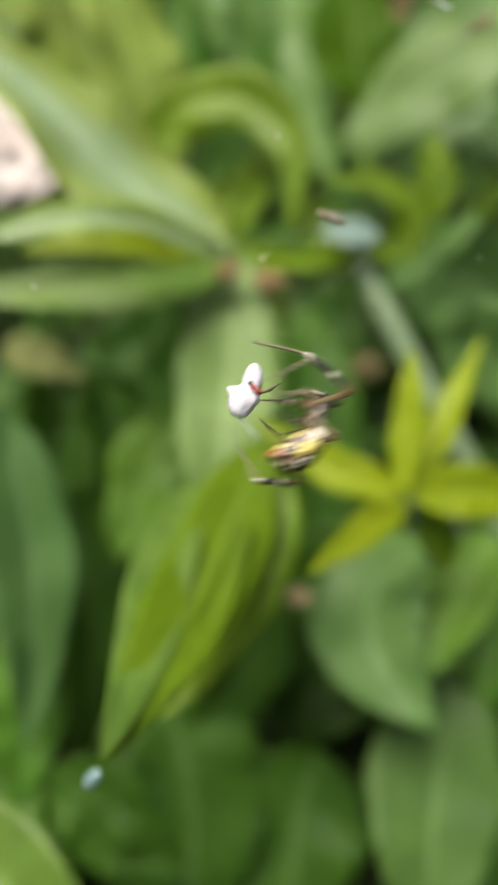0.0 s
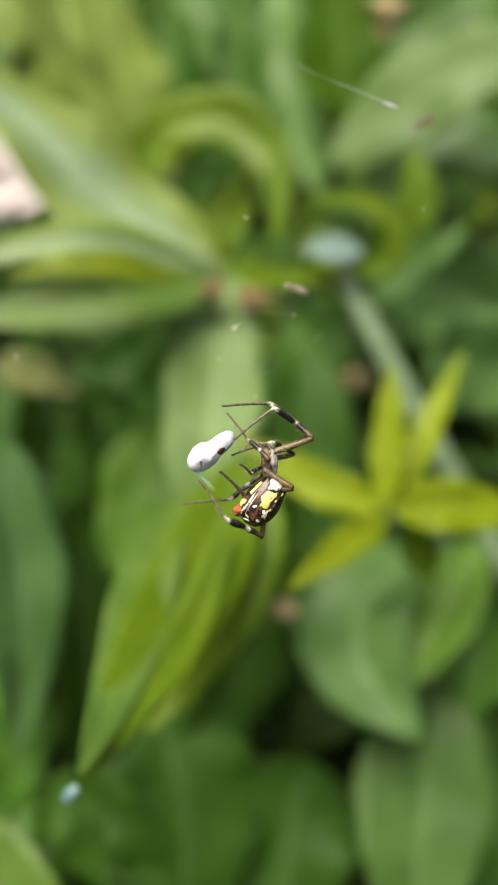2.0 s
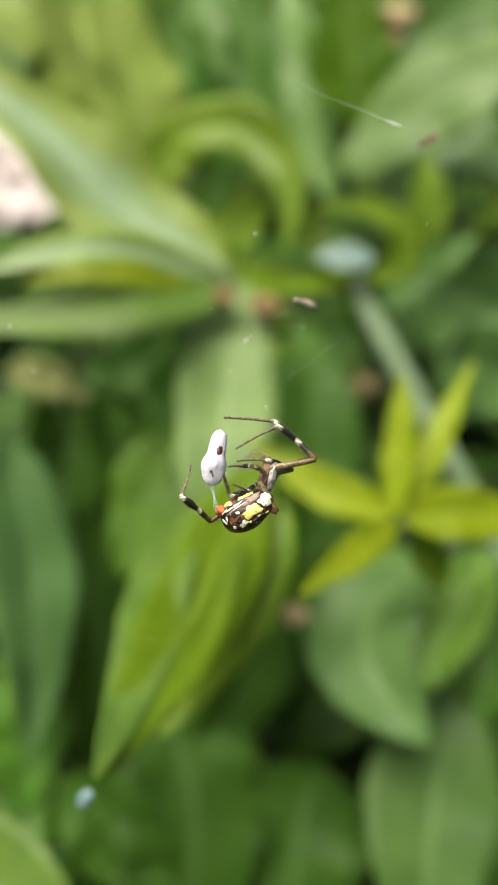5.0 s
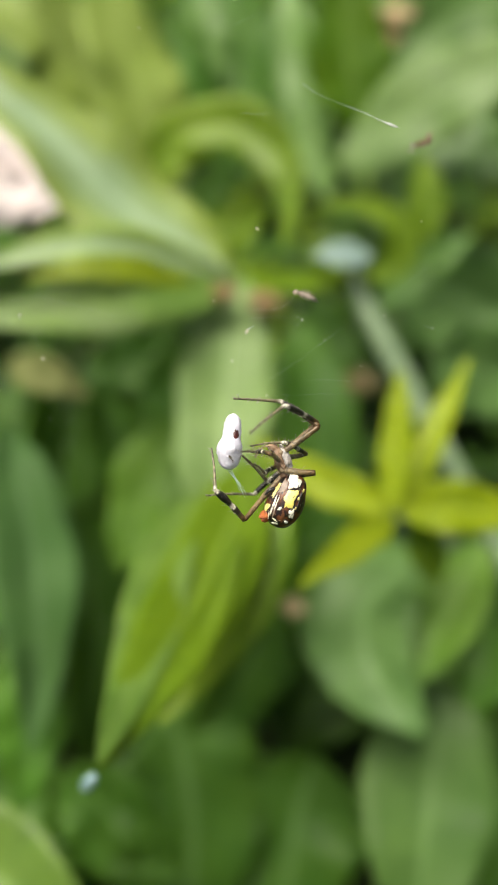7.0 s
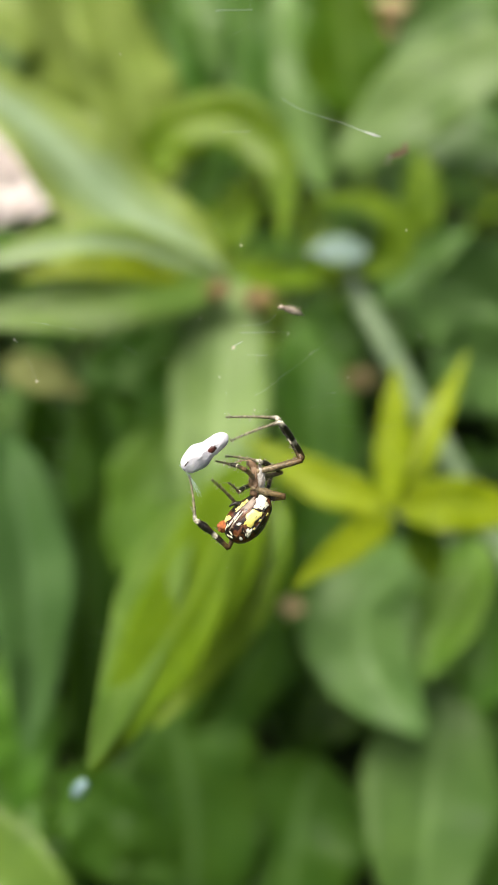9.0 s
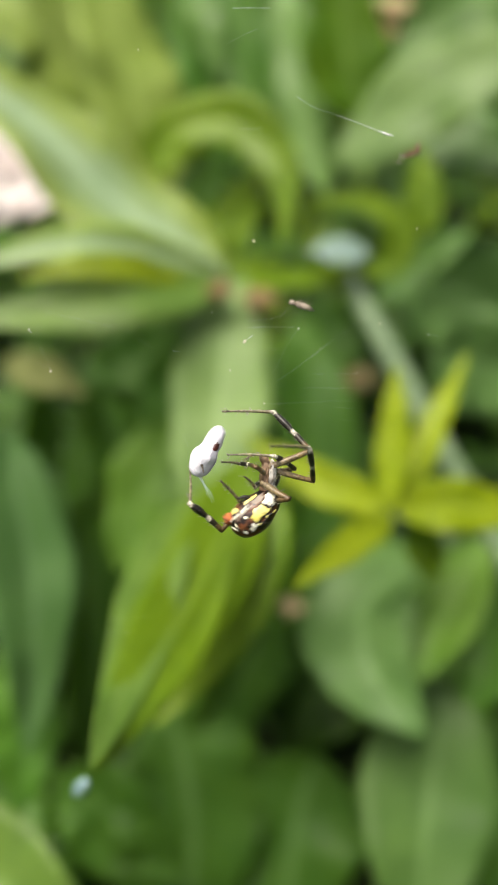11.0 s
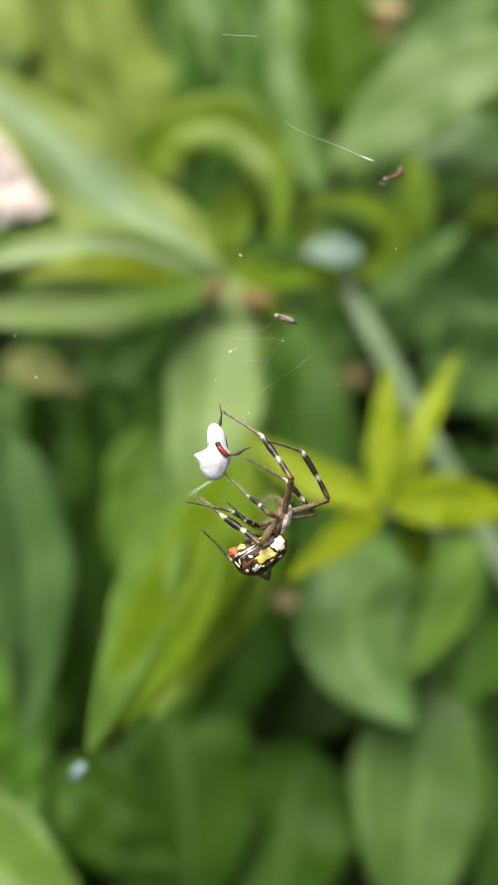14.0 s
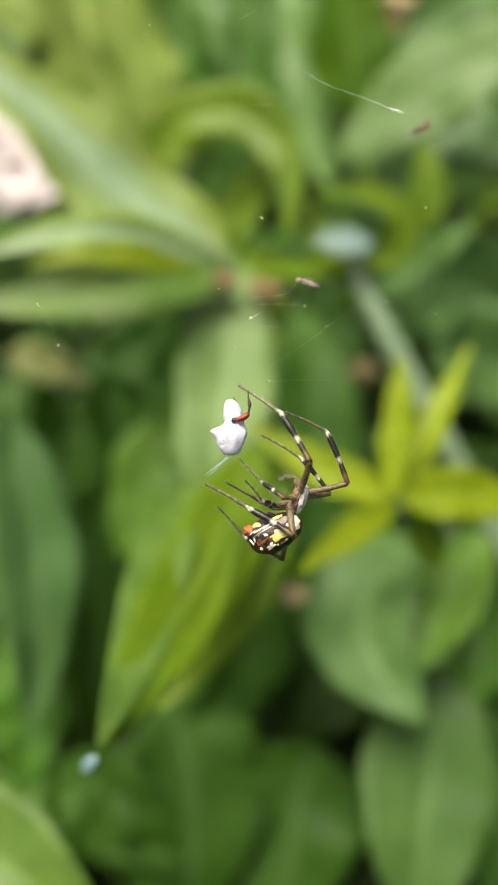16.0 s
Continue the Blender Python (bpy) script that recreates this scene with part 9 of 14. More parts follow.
    walk(legs[4][0], [
        at(0, 3.57, -0.48, 2.69, -161, 9, 180), at(0.1, 3.57, -0.48, 2.69, -107, 34, -153), at(0.3, 3.57, -0.48, 2.69, -178, 12, -171), at(0.4, 3.57, -0.48, 2.69, -134, 26, -165),
        at(0.5, 3.57, -0.48, 2.69, -178, 14, -170), at(0.6, 3.57, -0.48, 2.69, -177, 17, -170), at(0.7, 3.57, -0.48, 2.69, 179, -6, -171), at(0.8, 3.57, -0.48, 2.69, -180, 0, -171),
        at(0.9, 3.57, -0.48, 2.69, 179, -5, -171), at(1, 3.57, -0.48, 2.69, -178, 12, -171), at(1.1, 3.57, -0.48, 2.69, 179, -6, -171), at(1.2, 3.57, -0.48, 2.69, -178, 13, -170),
        at(1.3, 3.57, -0.48, 2.69, 179, -5, -171), at(1.5, 3.57, -0.48, 2.69, -131, 14, -163), at(2, 3.57, -0.48, 2.69, -165, 1, -170), at(2.2, 3.57, -0.48, 2.69, -178, 11, -169),
        at(2.4, 3.57, -0.48, 2.69, -173, 31, -167), at(2.5, 3.57, -0.48, 2.69, -167, 48, -163), at(2.6, 3.57, -0.48, 2.69, -176, 19, -168), at(2.7, 3.57, -0.48, 2.69, -143, 18, -169),
        at(2.8, 3.57, -0.48, 2.69, -180, 0, -175), at(2.9, 3.57, -0.48, 2.69, -159, -8, -176), at(3, 3.57, -0.48, 2.69, 179, -19, -178), at(3.3, 3.57, -0.48, 2.69, 180, -3, -178),
        at(3.4, 3.57, -0.48, 2.69, -180, 5, -178), at(3.5, 3.57, -0.48, 2.69, -142, 34, -168), at(3.6, 3.57, -0.48, 2.69, -180, 3, -179), at(3.8, 3.57, -0.48, 2.69, 180, -12, -179),
        at(3.9, 3.57, -0.48, 2.69, -148, 5, -174), at(4, 3.57, -0.48, 2.69, -168, -1, -177), at(4.1, 3.57, -0.48, 2.69, -141, 4, -174), at(4.51, 3.57, -0.48, 2.69, 180, -1, -176),
        at(4.83, 3.57, -0.48, 2.69, 180, -3, -176), at(5.15, 3.57, -0.48, 2.69, 180, -2, -176), at(5.47, 3.57, -0.48, 2.69, 180, -3, -176), at(5.79, 3.57, -0.48, 2.69, 180, -5, -176),
        at(6.11, 3.57, -0.48, 2.69, 180, -0, -176), at(6.5, 3.57, -0.48, 2.69, -162, 5, -175), at(6.6, 3.57, -0.48, 2.69, -180, 0, -176), at(6.8, 3.57, -0.48, 2.69, -132, 14, -169),
        at(7, 3.57, -0.48, 2.69, -176, 18, -167), at(7.2, 3.57, -0.48, 2.69, -176, 18, -167), at(7.5, 3.57, -0.48, 2.69, -179, 6, -168), at(7.7, 3.57, -0.48, 2.69, -164, 9, -167),
        at(7.9, 3.57, -0.48, 2.69, -137, 2, -171), at(8, 3.57, -0.48, 2.69, -135, -1, -174), at(8.1, 3.57, -0.48, 2.69, -120, 0, -173), at(8.2, 3.57, -0.48, 2.69, -152, 3, -170),
        at(8.3, 3.57, -0.48, 2.69, -163, 9, -168), at(8.4, 3.57, -0.48, 2.69, -175, 19, -165), at(8.5, 3.57, -0.48, 2.69, -176, 17, -166), at(8.6, 3.57, -0.48, 2.69, -177, 14, -166),
        at(8.7, 3.57, -0.48, 2.69, -179, 6, -166), at(8.8, 3.57, -0.48, 2.69, -177, 11, -166), at(9, 3.57, -0.48, 2.69, -174, 25, -165), at(9.1, 3.57, -0.48, 2.69, -175, 20, -165),
        at(9.51, 3.57, -0.48, 2.69, -178, 10, -166), at(9.83, 3.57, -0.48, 2.69, -178, 9, -166), at(10.15, 3.57, -0.48, 2.69, -179, 4, -166), at(10.47, 3.57, -0.48, 2.69, -179, 5, -166),
        at(10.63, 3.57, -0.48, 2.69, -133, 15, -162), at(10.79, 3.57, -0.48, 2.69, -179, 5, -166), at(10.95, 3.57, -0.48, 2.69, -136, 14, -162), at(11.11, 3.57, -0.48, 2.69, -180, 1, -168),
        at(11.3, 3.57, -0.48, 2.69, -179, 4, -168), at(11.5, 3.57, -0.48, 2.69, -155, 9, -166), at(11.8, 3.57, -0.48, 2.69, -154, -12, -177), at(11.9, 3.57, -0.48, 2.69, -168, -20, -180),
        at(12, 3.57, -0.48, 2.69, -133, -20, -180), at(12.4, 3.57, -0.48, 2.69, -129, -12, -169), at(12.5, 3.57, -0.48, 2.69, -128, -12, -169), at(12.6, 3.57, -0.48, 2.69, -125, -12, -170),
        at(12.7, 3.57, -0.48, 2.69, -96, -18, 173), at(12.8, 3.57, -0.48, 2.69, -88, -19, 156), at(12.9, 3.57, -0.48, 2.69, -84, -18, 147), at(13, 3.57, -0.48, 2.69, -81, -17, 134),
        at(13.5, 3.57, -0.48, 2.69, -99, -16, 149), at(14, 3.57, -0.48, 2.69, -103, -17, 148), at(14.5, 3.57, -0.48, 2.69, -108, -16, 149), at(15, 3.57, -0.48, 2.69, -110, -16, 149),
        at(15.5, 3.57, -0.48, 2.69, -118, -15, 153), at(16, 3.57, -0.48, 2.69, -140, -8, 161),
    ])
    walk(legs[4][1], [
        at(0, 4.32, -2.07, -1.89, -28, -59, -0), at(0.1, 6.41, -4.31, 1.54, -92, -69, 37), at(0.3, 4.64, -0.48, -2.10, -22, -43, -27), at(0.4, 5.94, -3.49, -0.37, -31, -60, -13),
        at(0.5, 4.73, -0.48, -2.08, -12, -48, -21), at(0.6, 5.01, -0.48, -2.00, -25, -63, -12), at(0.7, 3.05, -0.48, -2.19, -14, -51, -20), at(0.8, 3.60, -0.48, -2.22, -23, -62, -14),
        at(0.9, 3.14, -0.48, -2.20, -21, -76, 2), at(1, 4.62, -0.48, -2.10, -136, -82, 111), at(1.1, 3.06, -0.48, -2.19, -9, -70, 4), at(1.2, 4.68, -0.48, -2.09, -31, -73, 8),
        at(1.3, 3.15, -0.48, -2.20, -13, -44, -14), at(1.5, 5.40, -3.78, -0.45, -21, -62, -5), at(2, 3.90, -1.69, -2.05, -15, -53, -10), at(2.2, 4.51, -0.48, -2.13, -34, -53, -10),
        at(2.4, 6.16, -0.48, -1.48, -43, -63, 5), at(2.5, 7.28, -0.48, -0.52, -46, -68, 17), at(2.6, 5.23, -0.48, -1.93, -41, -62, 4), at(2.7, 5.37, -3.13, -1.02, -44, -69, 19),
        at(2.8, 3.58, -0.48, -2.22, -36, -63, 7), at(2.9, 3.08, -2.30, -1.84, -50, -72, 27), at(3, 1.98, -0.48, -1.96, -63, -76, 48), at(3.3, 3.32, -0.48, -2.21, -35, -66, 15),
        at(3.4, 3.98, -0.48, -2.20, -32, -75, 33), at(3.5, 6.32, -3.00, -0.49, -109, -80, 87), at(3.6, 3.84, -0.48, -2.21, -18, -66, 10), at(3.8, 2.55, -0.48, -2.11, -11, -37, -2),
        at(3.9, 4.18, -3.06, -1.44, -28, -54, 7), at(4, 3.54, -1.53, -2.10, -22, -45, 0), at(4.1, 4.15, -3.55, -1.09, -31, -51, 4), at(4.51, 3.51, -0.48, -2.22, -18, -44, -0),
        at(4.83, 3.30, -0.48, -2.21, -19, -42, -1), at(5.15, 3.42, -0.48, -2.22, -17, -43, -1), at(5.47, 3.30, -0.48, -2.21, -19, -45, 0), at(5.79, 3.15, -0.48, -2.20, -23, -44, 0),
        at(6.11, 3.55, -0.48, -2.22, -16, -46, 1), at(6.5, 4.08, -1.92, -1.97, -26, -52, 5), at(6.6, 3.59, -0.48, -2.22, -29, -39, -6), at(6.8, 5.02, -3.94, -0.47, -36, -55, 10),
        at(7, 5.15, -0.48, -1.96, -21, -38, -4), at(7.2, 5.10, -0.48, -1.97, -32, -46, 2), at(7.5, 4.09, -0.48, -2.19, -47, -48, 3), at(7.7, 4.59, -1.62, -1.97, -33, -44, -1),
        at(7.9, 4.18, -3.78, -0.89, -25, -25, -14), at(8, 3.89, -3.95, -0.76, -25, -20, -16), at(8.1, 4.13, -4.68, 0.22, -28, -43, -3), at(8.2, 4.21, -2.70, -1.63, -30, -39, -6),
        at(8.3, 4.56, -1.75, -1.94, -28, -44, -2), at(8.4, 5.25, -0.48, -1.92, -46, -55, 10), at(8.5, 5.06, -0.48, -1.99, -58, -63, 29), at(8.6, 4.78, -0.48, -2.06, -41, -56, 15),
        at(8.7, 4.10, -0.48, -2.19, -28, -45, 2), at(8.8, 4.53, -0.48, -2.12, -39, -48, 5), at(9, 5.68, -0.48, -1.74, -29, -52, 9), at(9.1, 5.27, -0.48, -1.91, -21, -53, 10),
        at(9.51, 4.42, -0.48, -2.14, -29, -44, 4), at(9.83, 4.36, -0.48, -2.15, -27, -45, 4), at(10.15, 3.95, -0.48, -2.20, -36, -44, 3), at(10.47, 3.97, -0.48, -2.20, -34, -45, 4),
        at(10.63, 5.50, -3.63, -0.54, -65, -62, 36), at(10.79, 3.98, -0.48, -2.20, -35, -47, 7), at(10.95, 5.40, -3.48, -0.73, -62, -61, 34), at(11.11, 3.62, -0.48, -2.22, -39, -47, 4),
        at(11.3, 3.96, -0.48, -2.20, -51, -51, 12), at(11.5, 4.76, -2.36, -1.68, -45, -58, 24), at(11.8, 2.73, -2.67, -1.62, -30, -29, -5), at(11.9, 1.94, -1.51, -1.83, -22, -13, -14),
        at(12, 2.40, -4.06, -0.45, -18, -21, -11), at(12.4, 3.66, -4.36, -0.31, -63, -41, 9), at(12.5, 3.68, -4.38, -0.28, -75, -46, 25), at(12.6, 3.66, -4.56, -0.04, -50, -34, -3),
        at(12.7, 2.83, -5.30, 2.17, -56, -38, 3), at(12.8, 1.64, -4.99, 2.88, -47, -36, 0), at(12.9, 1.02, -4.65, 3.22, -37, -32, -4), at(13, 0.22, -4.00, 3.39, -16, -27, -7),
        at(13.5, 0.86, -4.50, 1.94, -27, -32, -5), at(14, 0.80, -4.40, 1.67, -29, -32, -5), at(14.5, 0.83, -4.29, 1.26, -20, -28, -6), at(15, 0.78, -4.18, 1.06, -17, -29, -6),
        at(15.5, 1.07, -4.09, 0.48, -14, -30, -6), at(16, 2.01, -3.30, -1.01, -13, -35, -5),
    ])
    walk(legs[4][2], [
        at(0, -1.21, 1.34, 1.40, 40, -5, -0), at(0.1, 2.24, 1.67, 1.43, 20, 43, 28), at(0.3, 1.81, 4.08, 2.84, 12, 30, 23), at(0.4, 1.54, 1.43, 2.72, 10, 25, 22),
        at(0.5, 0.37, 2.91, 2.69, 41, 4, 12), at(0.6, -0.11, 3.78, 0.97, 49, 1, 9), at(0.7, -1.51, 3.13, 2.22, 2, 7, 12), at(0.8, -1.44, 3.72, 0.97, 21, 2, 11),
        at(0.9, -3.50, 2.01, -0.51, 33, -18, 1), at(1, -1.94, 2.61, -2.85, 40, -20, -0), at(1.1, -3.78, 0.12, 0.25, 2, -27, -3), at(1.2, -1.76, 2.40, -0.26, 35, -12, 2),
        at(1.3, -1.23, 2.24, 2.96, 6, 3, 7), at(1.5, -0.38, -0.70, 2.76, -41, 1, 8), at(2, -1.29, 1.14, 2.20, 41, 3, 8), at(2.2, 0.52, 4.42, 1.52, 10, 28, 20),
        at(2.4, 1.01, 4.08, 0.95, 24, 6, 13), at(2.5, 1.26, 3.19, 1.35, 37, -11, 3), at(2.6, 0.01, 3.92, 0.62, 30, 4, 13), at(2.7, -0.94, 0.01, 0.83, 46, -5, 6),
        at(2.8, -2.16, 3.18, 0.40, 40, 6, 17), at(2.9, -3.41, 0.66, -0.37, 52, -5, 5), at(3, -4.99, 1.50, -1.12, 40, -13, -3), at(3.3, -3.04, 2.13, 0.22, 30, -9, -0),
        at(3.4, -3.13, -0.48, -0.59, 22, -55, -26), at(3.5, -0.47, -0.38, -0.91, -22, -53, -26), at(3.6, -2.79, 0.66, 0.60, 9, -15, -31), at(3.8, -1.70, 1.02, 3.62, -4, 6, -30),
        at(3.9, -1.39, -0.25, 2.34, -38, -13, -22), at(4, -1.23, 1.22, 2.68, 28, 33, -26), at(4.1, -0.95, -0.21, 2.89, -27, 5, -27), at(4.51, -1.28, 1.79, 2.79, 30, 26, -26),
        at(4.83, -1.24, 1.96, 2.94, 21, 23, -28), at(5.15, -1.31, 1.68, 2.89, 19, 25, -27), at(5.47, -1.55, 1.93, 2.67, 24, 24, -27), at(5.79, -1.56, 2.36, 2.59, 36, 28, -25),
        at(6.11, -1.54, 1.49, 2.61, 20, 23, -28), at(6.5, -1.32, 0.88, 2.04, 31, 26, -26), at(6.6, -0.01, 3.45, 2.76, -11, 23, -27), at(6.8, -0.43, -0.47, 2.90, -30, -6, -16),
        at(7, 1.19, 2.48, 3.41, 32, 32, -15), at(7.2, 0.54, 3.28, 2.30, 29, 31, -16), at(7.5, 0.09, 4.60, 1.19, 30, 32, -15), at(7.7, 0.46, 2.45, 2.45, 39, 10, -31),
        at(7.9, 2.24, -0.18, 5.14, 13, -15, -43), at(8, 2.58, -0.39, 5.47, -0, -27, -44), at(8.1, -0.10, -1.08, 4.94, 22, -45, -49), at(8.2, 0.65, 1.35, 3.26, 43, -8, -23),
        at(8.3, 0.22, 1.80, 2.71, 15, -11, -24), at(8.4, 0.21, 3.91, 1.00, 33, 7, -16), at(8.5, -0.96, 3.23, -0.22, 38, 7, -16), at(8.6, -0.84, 3.04, 0.96, 35, 7, -16),
        at(8.7, -0.60, 2.74, 2.36, 1, -2, -19), at(8.8, -0.11, 3.69, 1.65, 24, 19, -14), at(9, 0.12, 2.14, 2.18, 36, 18, -15), at(9.1, -0.52, 1.21, 2.18, 49, 15, -18),
        at(9.51, -0.25, 2.79, 2.41, 22, 16, -17), at(9.83, -0.42, 2.51, 2.47, 23, 14, -18), at(10.15, -0.34, 3.57, 2.08, 28, 24, -13), at(10.47, -0.57, 3.29, 2.08, 23, 18, -16),
        at(10.63, -0.59, 0.11, 0.92, 46, 19, -15), at(10.79, -0.81, 3.22, 1.87, 18, 17, -16), at(10.95, -0.67, 0.20, 0.91, 42, 13, -19), at(11.11, -0.83, 3.81, 1.65, 17, 23, -13),
        at(11.3, -0.70, 4.35, 0.65, 46, 36, -3), at(11.5, -1.28, 0.65, 1.08, 37, 15, -24), at(11.8, -0.02, 1.23, 3.88, 36, 12, -26), at(11.9, 1.13, 1.51, 4.76, 24, 8, -29),
        at(12, 0.36, -1.39, 6.02, -29, -28, -27), at(12.4, 0.52, 1.73, 2.17, 6, 28, -38), at(12.5, -0.51, 1.43, 1.07, 24, 24, -39), at(12.6, 1.27, 1.14, 3.83, -8, 10, -41),
        at(12.7, -0.03, 0.56, 5.43, -1, 1, -41), at(12.8, -1.29, 0.34, 6.88, 10, -11, -41), at(12.9, -1.82, -0.11, 8.17, -14, -35, -40), at(13, -2.66, -1.63, 9.66, -18, -51, -34),
        at(13.5, -2.32, -0.93, 7.45, -14, -45, -37), at(14, -2.22, -0.57, 7.08, -15, -44, -37), at(14.5, -2.12, -1.40, 7.27, -18, -44, -37), at(15, -2.38, -1.69, 7.13, -19, -46, -36),
        at(15.5, -2.31, -1.99, 6.59, -10, -45, -37), at(16, -1.87, -1.33, 4.84, 19, -30, -35),
    ])
    walk(legs[5][0], [
        at(0, 3.96, 0.55, 2.22, 0, -93, -123), at(0.1, 3.96, 0.55, 2.22, -0, -80, -115), at(0.2, 3.96, 0.55, 2.22, -0, -110, -113), at(0.3, 3.96, 0.55, 2.22, -0, -108, -106),
        at(0.4, 3.96, 0.55, 2.22, -0, -94, -80), at(0.5, 3.96, 0.55, 2.22, -0, -93, -85), at(0.6, 3.96, 0.55, 2.22, -0, -93, -86), at(0.7, 3.96, 0.55, 2.22, -0, -107, -112),
        at(0.8, 3.96, 0.55, 2.22, -0, -102, -115), at(0.9, 3.96, 0.55, 2.22, -0, -97, -120), at(1, 3.96, 0.55, 2.22, -0, -85, -119), at(1.1, 3.96, 0.55, 2.22, 0, -97, -120),
        at(1.2, 3.96, 0.55, 2.22, -0, -91, -119), at(1.3, 3.96, 0.55, 2.22, -0, -108, -114), at(1.4, 3.96, 0.55, 2.22, 0, -96, -119), at(1.5, 3.96, 0.55, 2.22, 0, -97, -118),
        at(1.6, 3.96, 0.55, 2.22, -0, -86, -119), at(1.7, 3.96, 0.55, 2.22, -0, -97, -114), at(1.8, 3.96, 0.55, 2.22, 0, -102, -103), at(1.9, 3.96, 0.55, 2.22, -0, -96, -83),
        at(2, 3.96, 0.55, 2.22, -0, -91, -74), at(2.1, 3.96, 0.55, 2.22, -0, -93, -70), at(2.2, 3.96, 0.55, 2.22, -0, -106, -104), at(2.3, 3.96, 0.55, 2.22, -0, -92, -113),
        at(2.4, 3.96, 0.55, 2.22, 0, -99, -117), at(2.5, 3.96, 0.55, 2.22, -0, -93, -118), at(2.6, 3.96, 0.55, 2.22, -0, -101, -117), at(2.7, 3.96, 0.55, 2.22, -0, -92, -118),
        at(2.8, 3.96, 0.55, 2.22, -0, -99, -117), at(2.9, 3.96, 0.55, 2.22, 0, -90, -118), at(3, 3.96, 0.55, 2.22, 0, -88, -118), at(3.1, 3.96, 0.55, 2.22, -0, -84, -118),
        at(3.2, 3.96, 0.55, 2.22, 0, -99, -116), at(3.3, 3.96, 0.55, 2.22, 0, -98, -116), at(3.4, 3.96, 0.55, 2.22, 0, -90, -120), at(3.5, 3.96, 0.55, 2.22, 0, -82, -116),
        at(3.6, 3.96, 0.55, 2.22, 0, -98, -118), at(3.7, 3.96, 0.55, 2.22, 0, -80, -117), at(3.8, 3.96, 0.55, 2.22, -0, -110, -113), at(3.9, 3.96, 0.55, 2.22, -0, -99, -117),
        at(4, 3.96, 0.55, 2.22, 0, -104, -116), at(4.1, 3.96, 0.55, 2.22, -0, -100, -117), at(4.2, 3.96, 0.55, 2.22, -0, -90, -120), at(4.35, 3.96, 0.55, 2.22, -0, -88, -119),
        at(4.51, 3.96, 0.55, 2.22, 0, -105, -116), at(4.67, 3.96, 0.55, 2.22, 0, -90, -119), at(4.83, 3.96, 0.55, 2.22, -0, -106, -115), at(4.99, 3.96, 0.55, 2.22, 0, -91, -119),
        at(5.15, 3.96, 0.55, 2.22, -0, -105, -115), at(5.31, 3.96, 0.55, 2.22, 0, -87, -119), at(5.47, 3.96, 0.55, 2.22, -0, -106, -115), at(5.63, 3.96, 0.55, 2.22, 0, -90, -118),
        at(5.79, 3.96, 0.55, 2.22, -0, -107, -115), at(5.95, 3.96, 0.55, 2.22, 0, -91, -119), at(6.11, 3.96, 0.55, 2.22, -0, -104, -116), at(6.27, 3.96, 0.55, 2.22, -0, -91, -118),
        at(6.5, 3.96, 0.55, 2.22, -0, -101, -116), at(6.6, 3.96, 0.55, 2.22, -0, -110, -112), at(6.7, 3.96, 0.55, 2.22, 0, -92, -112), at(6.8, 3.96, 0.55, 2.22, -0, -100, -104),
        at(6.9, 3.96, 0.55, 2.22, 0, -91, -79), at(7, 3.96, 0.55, 2.22, -0, -95, -88), at(7.1, 3.96, 0.55, 2.22, -0, -91, -78), at(7.2, 3.96, 0.55, 2.22, -0, -105, -106),
        at(7.3, 3.96, 0.55, 2.22, -0, -89, -114), at(7.4, 3.96, 0.55, 2.22, 0, -98, -118), at(7.5, 3.96, 0.55, 2.22, -0, -107, -115), at(7.6, 3.96, 0.55, 2.22, 0, -80, -121),
        at(7.7, 3.96, 0.55, 2.22, 0, -97, -120), at(7.8, 3.96, 0.55, 2.22, 0, -80, -121), at(7.9, 3.96, 0.55, 2.22, -0, -98, -118), at(8, 3.96, 0.55, 2.22, -0, -96, -119),
        at(8.1, 3.96, 0.55, 2.22, 0, -85, -120), at(8.2, 3.96, 0.55, 2.22, -0, -94, -120), at(8.3, 3.96, 0.55, 2.22, -0, -95, -119), at(8.4, 3.96, 0.55, 2.22, -0, -93, -118),
        at(8.5, 3.96, 0.55, 2.22, -0, -93, -120), at(8.6, 3.96, 0.55, 2.22, 0, -98, -118), at(8.7, 3.96, 0.55, 2.22, -0, -105, -115), at(8.8, 3.96, 0.55, 2.22, 0, -104, -116),
        at(8.9, 3.96, 0.55, 2.22, 0, -87, -121), at(9, 3.96, 0.55, 2.22, 0, -100, -117), at(9.1, 3.96, 0.55, 2.22, -0, -100, -118), at(9.2, 3.96, 0.55, 2.22, 0, -85, -120),
        at(9.35, 3.96, 0.55, 2.22, -0, -91, -119), at(9.51, 3.96, 0.55, 2.22, 0, -106, -115), at(9.67, 3.96, 0.55, 2.22, -0, -86, -119), at(9.83, 3.96, 0.55, 2.22, -0, -105, -115),
        at(9.99, 3.96, 0.55, 2.22, -0, -92, -119), at(10.15, 3.96, 0.55, 2.22, -0, -107, -114), at(10.31, 3.96, 0.55, 2.22, 0, -87, -119), at(10.47, 3.96, 0.55, 2.22, -0, -106, -115),
        at(10.63, 3.96, 0.55, 2.22, 0, -90, -119), at(10.79, 3.96, 0.55, 2.22, 0, -105, -116), at(10.95, 3.96, 0.55, 2.22, 0, -91, -119), at(11.11, 3.96, 0.55, 2.22, -0, -107, -115),
        at(11.3, 3.96, 0.55, 2.22, 0, -104, -116), at(11.4, 3.96, 0.55, 2.22, 0, -82, -120), at(11.5, 3.96, 0.55, 2.22, -0, -95, -119), at(11.6, 3.96, 0.55, 2.22, -0, -102, -117),
